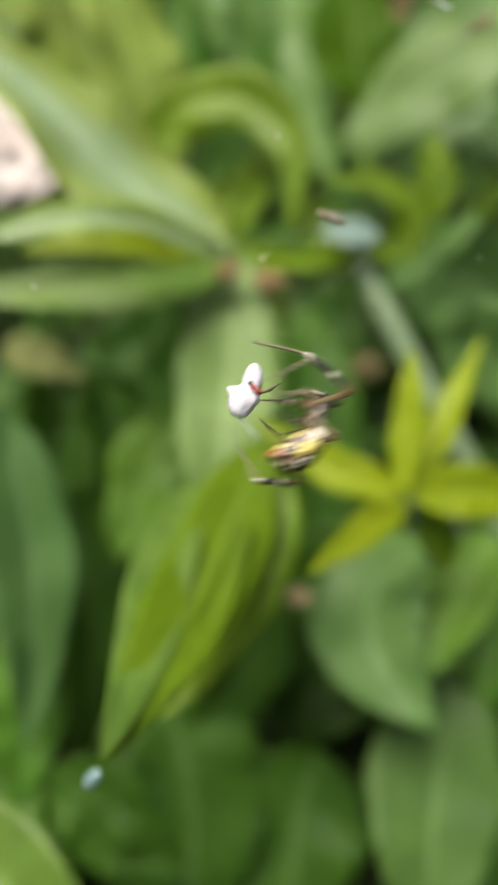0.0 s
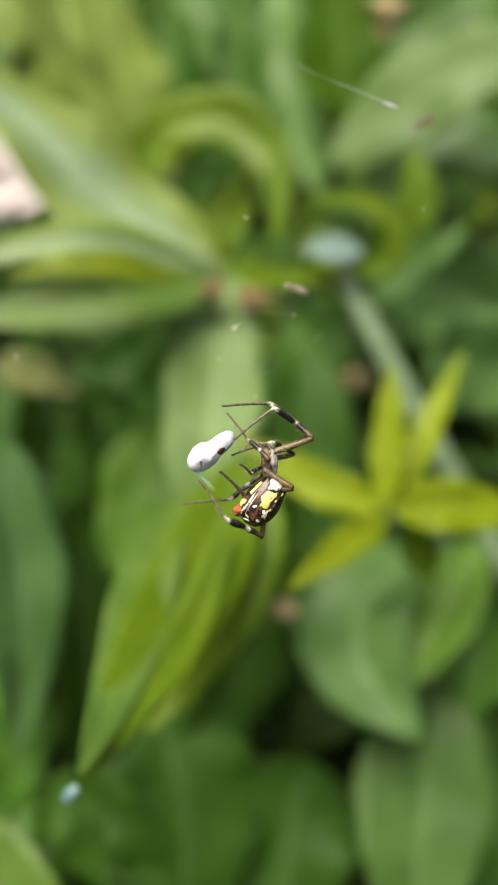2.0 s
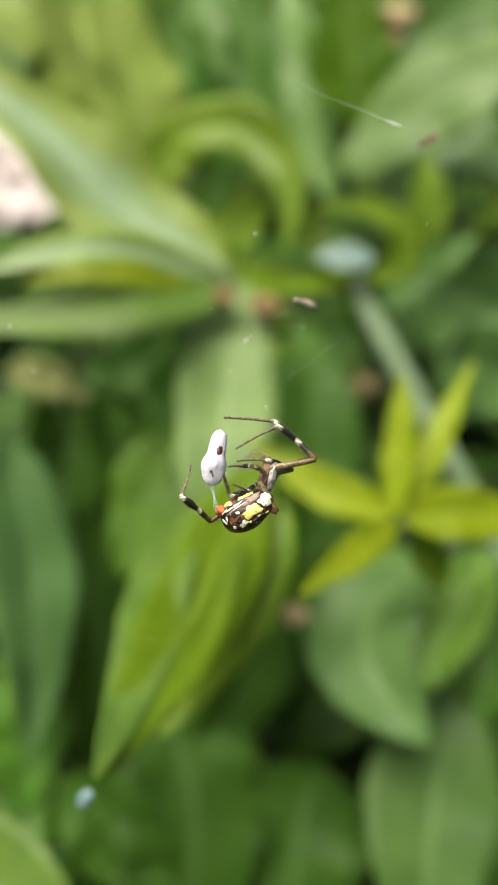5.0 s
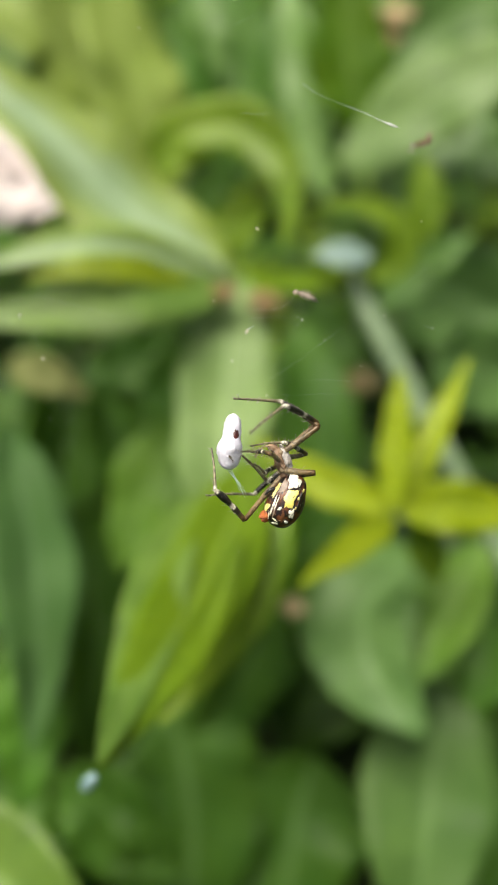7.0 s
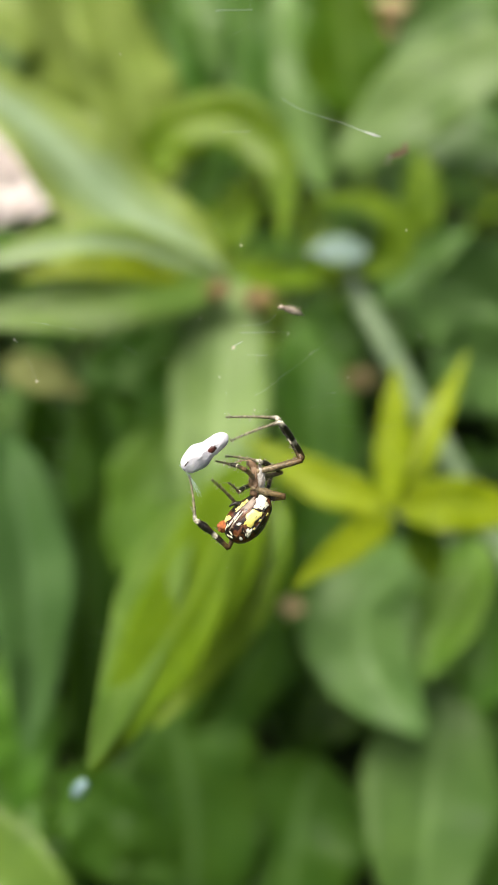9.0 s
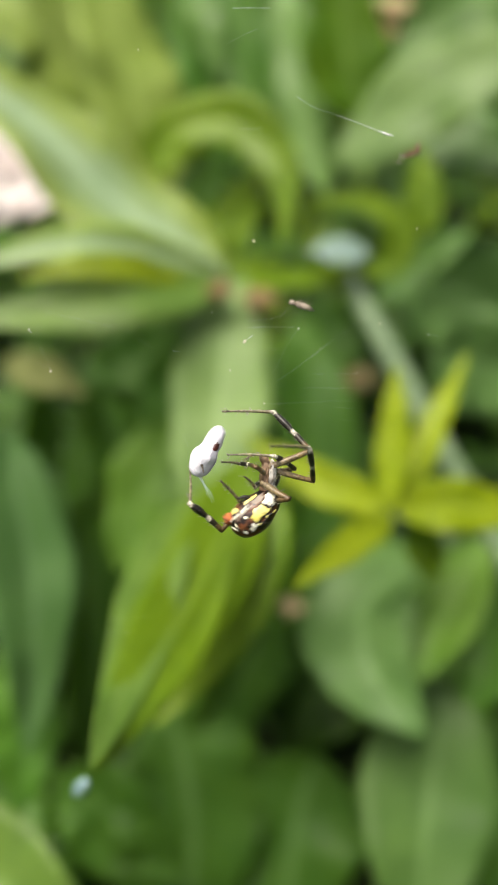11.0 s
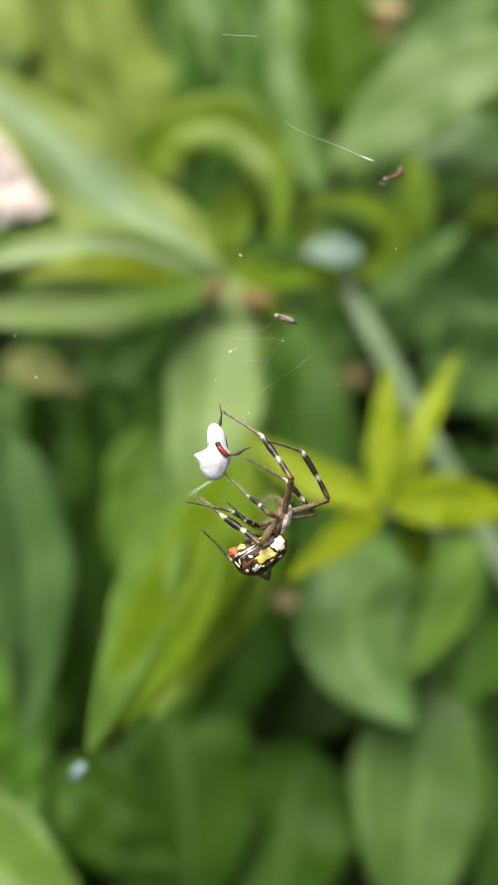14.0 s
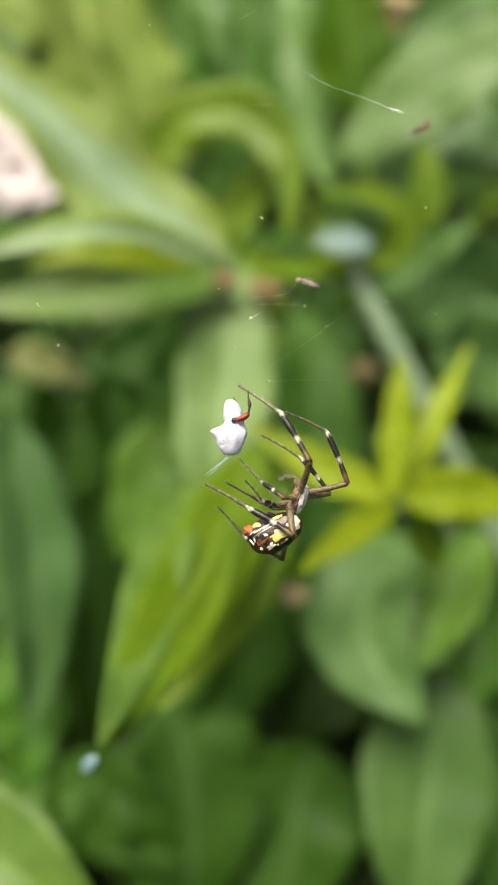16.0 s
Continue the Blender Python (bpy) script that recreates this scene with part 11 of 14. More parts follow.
        at(9.35, 3.80, 0.32, 1.58, 145, -63, -142), at(9.51, 3.80, 0.32, 1.58, 93, -74, -93), at(9.67, 3.80, 0.32, 1.58, 149, -61, -145), at(9.83, 3.80, 0.32, 1.58, 85, -74, -85),
        at(9.99, 3.80, 0.32, 1.58, 136, -67, -134), at(10.15, 3.80, 0.32, 1.58, 66, -72, -67), at(10.31, 3.80, 0.32, 1.58, 142, -65, -139), at(10.47, 3.80, 0.32, 1.58, 63, -72, -64),
        at(10.63, 3.80, 0.32, 1.58, 131, -69, -129), at(10.79, 3.80, 0.32, 1.58, 61, -72, -63), at(10.95, 3.80, 0.32, 1.58, 123, -71, -122), at(11.11, 3.80, 0.32, 1.58, 48, -69, -50),
        at(11.3, 3.80, 0.32, 1.58, 58, -71, -59), at(11.4, 3.80, 0.32, 1.58, 137, -67, -135), at(11.5, 3.80, 0.32, 1.58, 92, -74, -92), at(11.6, 3.80, 0.32, 1.58, 75, -73, -75),
        at(11.7, 3.80, 0.32, 1.58, 129, -69, -127), at(11.8, 3.80, 0.32, 1.58, 114, -72, -113), at(11.9, 3.80, 0.32, 1.58, 111, -73, -110), at(12, 3.80, 0.32, 1.58, 150, -60, -146),
        at(12.1, 3.80, 0.32, 1.58, 134, -68, -132), at(12.2, 3.80, 0.32, 1.58, 148, -61, -144), at(12.3, 3.80, 0.32, 1.58, 159, -50, -154), at(12.4, 3.80, 0.32, 1.58, 145, -63, -142),
        at(12.5, 3.80, 0.32, 1.58, 147, -62, -143), at(12.6, 3.80, 0.32, 1.58, 139, -66, -136), at(12.7, 3.80, 0.32, 1.58, 146, -45, -164), at(12.8, 3.80, 0.32, 1.58, 145, -40, -168),
        at(12.9, 3.80, 0.32, 1.58, 144, -36, -172), at(13, 3.80, 0.32, 1.58, 142, -34, -174), at(13.5, 3.80, 0.32, 1.58, 146, -34, -174), at(14, 3.80, 0.32, 1.58, 145, -35, -173),
        at(14.5, 3.80, 0.32, 1.58, 142, -36, -173), at(15, 3.80, 0.32, 1.58, 146, -35, -174), at(15.5, 3.80, 0.32, 1.58, 146, -34, -174), at(16, 3.80, 0.32, 1.58, 146, -34, -174),
    ])
    walk(legs[6][1], [
        at(0, -4.06, 0.32, -3.17, 34, -40, -0), at(0.1, -0.80, 3.60, -5.66, 54, -36, 5), at(0.2, -5.28, 0.32, 0.17, 2, 4, 27), at(0.3, -4.94, 0.32, -1.24, 20, -6, 25),
        at(0.4, -3.60, 2.53, -3.40, 34, -28, 13), at(0.5, -4.86, 0.32, -1.48, 25, -26, 14), at(0.6, -3.77, 1.89, -3.37, 39, -35, 8), at(0.7, -4.77, 1.22, -1.61, 5, -17, 16),
        at(0.8, -3.71, 2.95, -3.01, 14, -24, 15), at(0.9, -3.40, 2.31, -3.76, 0, -38, 12), at(1, -0.93, 4.50, -5.09, 20, -57, 8), at(1.1, -4.09, 2.67, -2.49, -6, -29, 12),
        at(1.2, -4.04, 2.79, -2.51, 22, -29, 12), at(1.3, -5.14, 2.27, 2.38, 4, 11, 22), at(1.4, -5.35, 0.32, 0.72, 38, -10, 13), at(1.5, -5.36, 0.32, 2.24, 8, -8, 14),
        at(1.6, -4.99, 0.32, -1.09, 32, -34, 4), at(1.7, -5.15, 0.32, -0.50, 28, -12, 18), at(1.8, -5.08, 0.32, -0.76, 32, -8, 20), at(1.9, -4.68, 0.32, -1.96, 21, -10, 19),
        at(2, -4.13, 0.32, -3.06, 26, -18, 16), at(2.1, -1.39, 3.10, -5.47, 33, -41, 1), at(2.2, -4.72, 0.32, -1.86, 31, -3, 26), at(2.3, -3.22, 0.32, -4.35, 24, -29, 12),
        at(2.4, -4.25, 0.32, -2.85, 28, -15, 19), at(2.5, -3.83, 0.32, -3.54, 20, -21, 16), at(2.6, -4.90, 0.32, -1.37, 33, -11, 21), at(2.7, -4.58, 0.32, -2.18, 28, -20, 16),
        at(2.8, -5.23, 0.32, -0.12, 40, -10, 23), at(2.9, -5.06, 0.32, -0.85, 35, -23, 13), at(3, -5.16, 0.32, -0.44, 34, -29, 8), at(3.1, -5.03, 0.32, -0.94, 42, -28, 9),
        at(3.2, -5.37, 0.32, 2.22, 37, -4, 29), at(3.3, -5.37, 0.32, 2.22, 42, -2, 31), at(3.4, -5.38, 0.32, 1.34, 38, -19, 17), at(3.5, -5.17, 0.32, -0.42, 34, -11, 22),
        at(3.6, -5.29, 0.32, 2.94, 43, -5, 27), at(3.7, -5.16, 0.32, -0.43, 36, -22, 13), at(3.8, -3.99, 2.69, 5.84, 40, 8, 36), at(3.9, -5.21, 0.32, 3.36, 34, -8, 24),
        at(4, -4.87, 0.32, 4.62, 40, -5, 26), at(4.1, -5.14, 0.32, 3.69, 31, -7, 25), at(4.2, -5.39, 0.32, 1.60, 27, -29, 12), at(4.35, -5.37, 0.32, 1.08, 31, -28, 13),
        at(4.51, -4.88, 0.32, 4.58, 37, -3, 30), at(4.67, -5.38, 0.32, 1.28, 28, -27, 14), at(4.83, -4.76, 0.32, 4.91, 37, 1, 32), at(4.99, -5.38, 0.32, 1.32, 33, -24, 15),
        at(5.15, -4.90, 0.32, 4.54, 34, 1, 31), at(5.31, -5.33, 0.32, 0.53, 28, -31, 12), at(5.47, -4.93, 0.32, 4.46, 35, 1, 31), at(5.63, -5.37, 0.32, 1.05, 26, -22, 18),
        at(5.79, -4.88, 0.32, 4.59, 37, 4, 34), at(5.95, -5.37, 0.32, 1.01, 28, -22, 18), at(6.11, -5.10, 0.32, 3.88, 28, 3, 31), at(6.27, -5.37, 0.32, 0.98, 26, -19, 20),
        at(6.5, -5.28, 0.32, 2.97, 27, 0, 29), at(6.6, -4.42, 3.04, 4.65, 27, 21, 40), at(6.7, -5.29, 0.32, 0.25, 30, -18, 20), at(6.8, -5.37, 0.32, 2.21, 25, -10, 24),
        at(6.9, -5.38, 0.32, 1.11, 29, -9, 24), at(7, -4.98, 0.32, 4.29, 34, 5, 33), at(7.1, -5.25, 0.32, 0.01, 21, -16, 22), at(7.2, -5.38, 0.32, 1.94, 31, 1, 30),
        at(7.3, -4.65, 0.32, -2.03, 19, -29, 16), at(7.4, -5.19, 0.32, -0.31, 4, -9, 20), at(7.5, -5.34, 0.32, 0.63, 23, 16, 26), at(7.6, -3.94, 0.32, -3.36, 18, -35, 8),
        at(7.7, -5.17, 0.32, -0.40, 28, -7, 21), at(7.8, -4.45, 0.32, -2.46, 23, -26, 11), at(7.9, -5.24, 1.84, 0.91, 13, 8, 22), at(8, -5.25, 1.83, 1.05, 27, 4, 21),
        at(8.1, -5.15, 0.32, -0.49, 22, -14, 12), at(8.2, -5.34, 1.05, 1.06, 31, 1, 20), at(8.3, -5.28, 1.70, 1.31, 23, 4, 22), at(8.4, -5.15, 2.23, 0.77, 28, 6, 22),
        at(8.5, -5.29, 1.54, 0.97, 32, 2, 20), at(8.6, -5.27, 1.75, 1.34, 23, 8, 23), at(8.7, -5.21, 1.99, 2.31, 10, 20, 27), at(8.8, -5.38, 0.32, 1.25, 21, 17, 26),
        at(8.9, -4.56, 0.32, -2.23, 22, -30, 8), at(9, -5.08, 0.32, -0.76, 19, -5, 18), at(9.1, -5.18, 0.32, -0.37, 19, -9, 16), at(9.2, -4.19, 0.32, -2.95, 26, -35, 5),
        at(9.35, -4.71, 0.32, -1.87, 17, -21, 11), at(9.51, -5.39, 0.32, 1.45, 17, 6, 19), at(9.67, -4.55, 0.32, -2.25, 18, -29, 8), at(9.83, -5.38, 0.32, 1.83, 14, 6, 18),
        at(9.99, -5.01, 0.32, -1.02, 18, -20, 11), at(10.15, -5.32, 0.32, 2.72, 23, 11, 22), at(10.31, -4.85, 0.32, -1.51, 18, -28, 8), at(10.47, -5.29, 0.32, 2.90, 20, 8, 20),
        at(10.63, -5.12, 0.32, -0.60, 25, -22, 8), at(10.79, -5.28, 0.32, 2.97, 21, 4, 19), at(10.95, -5.23, 0.32, -0.09, 22, -22, 8), at(11.11, -5.11, 0.32, 3.81, 27, 8, 22),
        at(11.3, -5.24, 0.32, 3.20, 36, 4, 20), at(11.4, -5.00, 0.32, -1.06, 34, -36, -8), at(11.5, -5.39, 0.32, 1.51, 15, -17, 1), at(11.6, -5.36, 0.32, 2.29, 35, -1, 9),
        at(11.7, -5.16, 0.32, -0.46, 28, -18, -2), at(11.8, -5.32, 0.32, 0.44, 27, -11, 2), at(11.9, -5.33, 0.32, 0.58, 28, -4, 6), at(12, -4.45, 0.32, -2.45, 32, -18, -2),
        at(12.1, -5.07, 0.32, -0.81, 34, -7, 5), at(12.2, -4.60, 0.32, -2.14, 40, -17, -2), at(12.3, -3.55, 0.32, -3.93, 43, -22, -8), at(12.4, -4.71, 0.32, -1.89, 34, -5, 7),
        at(12.5, -4.65, 0.32, -2.03, 36, -10, 3), at(12.6, -4.95, 0.32, -1.23, 1, 9, 9), at(12.7, -2.85, 3.67, -3.79, 14, -22, 5), at(12.8, -2.06, 4.45, -4.16, -2, -33, 4),
        at(12.9, -1.24, 5.13, -4.40, 1, -39, 4), at(13, -0.76, 5.51, -4.47, -3, -46, 4), at(13.5, -0.93, 4.98, -4.77, -2, -35, 3), at(14, -1.11, 5.03, -4.59, 2, -33, 3),
        at(14.5, -1.12, 5.36, -4.32, 8, -33, 3), at(15, -1.04, 4.98, -4.68, 8, -33, 3), at(15.5, -1.00, 4.92, -4.76, 1, -34, 3), at(16, -0.97, 5.01, -4.71, -2, -33, 3),
    ])
    walk(legs[6][2], [
        at(0, -7.63, -3.39, 1.05, -33, 12, 0), at(0.1, -2.55, -2.01, -2.53, -11, 46, -15), at(0.2, -4.78, 0.32, 6.81, -7, 32, -12), at(0.3, -4.56, -1.97, 5.00, -9, 39, -14),
        at(0.4, -5.25, -1.72, 1.45, -6, 30, -12), at(0.5, -6.71, -3.09, 3.93, -36, 17, -7), at(0.6, -6.19, -2.64, 0.86, -45, 16, -5), at(0.7, -6.54, 0.17, 4.72, -3, 20, -7),
        at(0.8, -5.83, 0.74, 2.90, 17, 31, -6), at(0.9, -7.44, 1.39, 1.45, 40, 24, -10), at(1, -5.83, 1.57, -1.67, 30, 24, -10), at(1.1, -7.42, 2.67, 3.27, 26, 12, -17),
        at(1.2, -6.47, -0.33, 2.84, -33, 11, -17), at(1.3, -3.81, 2.27, 8.90, -3, 41, -27), at(1.4, -5.29, -3.91, 5.86, -25, 51, -31), at(1.5, -6.07, -0.84, 8.76, -29, 31, -17),
        at(1.6, -7.88, -3.42, 3.60, -53, 12, -0), at(1.7, -5.31, -2.99, 5.28, -6, 31, -12), at(1.8, -4.67, -3.24, 4.84, -14, 33, -12), at(1.9, -4.91, -2.26, 4.17, -4, 21, -10),
        at(2, -5.07, -2.97, 2.65, -3, 17, -10), at(2.1, -5.01, -0.57, -1.25, -16, -6, -6), at(2.2, -3.50, -2.87, 3.85, -12, 41, -17), at(2.3, -5.54, -2.93, 0.98, -41, 8, -0),
        at(2.4, -4.62, -3.12, 2.84, -7, 34, -12), at(2.5, -5.40, -2.46, 2.31, -38, 18, -5), at(2.6, -4.59, -3.47, 4.10, -35, 32, -17), at(2.7, -5.73, -3.24, 3.33, -44, 25, -10),
        at(2.8, -4.37, -3.98, 4.89, -43, 36, -22), at(2.9, -6.28, -3.90, 4.15, -52, 26, -9), at(3, -7.26, -3.71, 4.43, -42, 17, 1), at(3.1, -6.66, -4.40, 3.47, -63, 21, -4),
        at(3.2, -3.73, -3.40, 7.49, -55, 24, -10), at(3.3, -3.23, -3.62, 7.15, -51, 20, -4), at(3.4, -5.84, -4.07, 6.33, -67, 6, 19), at(3.5, -4.72, -3.51, 5.01, -46, 16, 3),
        at(3.6, -3.63, -3.93, 7.79, -46, 20, -0), at(3.7, -6.28, -3.97, 4.53, -50, 23, -5), at(3.8, -0.95, -0.39, 10.89, -33, 32, -13), at(3.9, -4.44, -3.39, 8.84, -49, 42, -24),
        at(4, -3.35, -3.74, 9.66, -62, 43, -26), at(4.1, -4.38, -3.07, 9.37, -33, 51, -40), at(4.2, -7.55, -3.26, 6.78, -52, 29, -14), at(4.35, -7.28, -3.59, 6.12, -49, 29, -14),
        at(4.51, -3.16, -3.30, 9.90, -61, 34, -22), at(4.67, -7.16, -3.39, 6.51, -47, 25, -8), at(4.83, -2.53, -3.05, 10.20, -55, 35, -22), at(4.99, -6.67, -3.74, 6.43, -56, 30, -13),
        at(5.15, -2.90, -2.77, 10.09, -49, 40, -28), at(5.31, -7.61, -3.34, 5.61, -53, 22, -4), at(5.47, -2.88, -2.93, 9.90, -52, 36, -24), at(5.63, -6.62, -3.19, 6.56, -44, 30, -16),
        at(5.79, -2.33, -2.75, 9.92, -64, 34, -23), at(5.95, -6.55, -3.30, 6.48, -41, 28, -14), at(6.11, -3.28, -2.20, 9.77, -36, 42, -27), at(6.27, -6.17, -3.12, 6.63, -38, 29, -15),
        at(6.5, -3.78, -2.30, 8.90, -38, 40, -25), at(6.6, -0.84, 2.03, 10.16, -36, 55, -41), at(6.7, -5.83, -3.37, 5.76, -33, 32, -20), at(6.8, -5.14, -2.66, 8.16, -16, 39, -24),
        at(6.9, -4.93, -2.98, 6.87, -25, 51, -31), at(7, -2.51, -2.55, 9.76, -50, 46, -25), at(7.1, -5.98, -2.55, 5.97, -12, 39, -19), at(7.2, -3.54, -2.54, 7.66, -39, 45, -23),
        at(7.3, -6.96, -2.56, 3.51, -48, 27, -2), at(7.4, -5.96, -0.46, 6.25, -54, 25, 0), at(7.5, -2.70, -1.24, 6.54, -49, 40, -22), at(7.6, -7.26, -2.24, 1.82, -59, 25, 3),
        at(7.7, -4.71, -2.87, 5.42, -45, 31, -6), at(7.8, -6.60, -2.73, 3.06, -45, 24, 1), at(7.9, -3.88, 0.77, 7.34, 23, 41, -2), at(8, -3.77, -0.83, 6.97, -25, 50, -3),
        at(8.1, -6.10, -2.46, 5.48, -36, 27, 14), at(8.2, -4.13, -2.12, 6.78, -47, 39, 1), at(8.3, -3.90, -0.52, 7.43, -23, 34, 6), at(8.4, -3.45, -0.46, 6.62, -24, 39, 3),
        at(8.5, -3.85, -1.68, 6.62, -35, 36, 5), at(8.6, -3.44, -0.24, 7.42, -37, 37, 5), at(8.7, -2.67, 1.99, 8.46, 4, 29, 7), at(8.8, -2.76, -1.02, 7.22, -16, 47, 5),
        at(8.9, -7.25, -2.56, 3.14, -49, 33, 16), at(9, -4.90, -1.87, 5.52, -11, 41, 11), at(9.1, -5.50, -2.09, 5.83, -39, 42, 10), at(9.2, -7.32, -2.90, 1.97, -53, 40, 13),
        at(9.35, -6.62, -2.05, 4.05, -24, 35, 18), at(9.51, -4.09, -1.33, 7.77, -14, 46, 13), at(9.67, -7.30, -2.14, 3.29, -25, 30, 20), at(9.83, -4.27, -0.97, 8.27, -22, 44, 12),
        at(9.99, -6.70, -2.15, 4.92, -20, 36, 16), at(10.15, -3.25, -1.70, 8.71, -32, 54, 4), at(10.31, -7.53, -2.17, 4.05, -27, 34, 19), at(10.47, -3.65, -1.55, 9.07, -30, 49, 9),
        at(10.63, -7.03, -2.79, 4.96, -29, 45, 12), at(10.79, -4.10, -1.76, 9.18, -27, 49, 9), at(10.95, -7.18, -2.52, 5.60, -32, 41, 15), at(11.11, -3.23, -2.13, 9.71, -32, 55, 2),
        at(11.3, -3.59, -3.24, 8.58, -62, 66, -21), at(11.4, -8.73, -2.93, 3.39, -43, 53, 10), at(11.5, -7.25, -1.50, 7.64, -34, 47, 18), at(11.6, -4.91, -3.46, 7.74, -35, 61, 2),
        at(11.7, -7.05, -2.79, 5.12, -27, 53, 10), at(11.8, -6.36, -2.79, 6.23, -29, 47, 15), at(11.9, -5.46, -2.88, 6.42, -21, 46, 16), at(12, -6.28, -3.17, 2.91, 10, 36, 17),
        at(12.1, -5.44, -3.47, 4.65, -22, 55, 15), at(12.2, -6.26, -3.87, 2.75, -26, 44, 22), at(12.3, -5.98, -3.95, 0.57, -10, 36, 25), at(12.4, -4.72, -3.41, 3.63, 20, 48, 27),
        at(12.5, -5.45, -3.64, 3.26, -16, 49, 27), at(12.6, -3.95, 0.32, 5.36, 15, 32, 27), at(12.7, -5.08, 1.89, 2.22, 8, 18, 24), at(12.8, -5.68, 4.45, 1.42, 0, 0, 23),
        at(12.9, -5.42, 4.77, 0.77, 10, -5, 22), at(13, -5.51, 5.51, 0.18, 16, -26, 17), at(13.5, -4.76, 4.98, 0.68, 19, -25, 18), at(14, -4.75, 4.54, 0.96, 23, -21, 19),
        at(14.5, -4.60, 4.18, 1.23, 21, -21, 19), at(15, -4.58, 3.87, 0.85, 18, -20, 20), at(15.5, -4.69, 4.53, 0.76, 19, -20, 19), at(16, -4.60, 5.01, 0.87, 16, -20, 19),
    ])
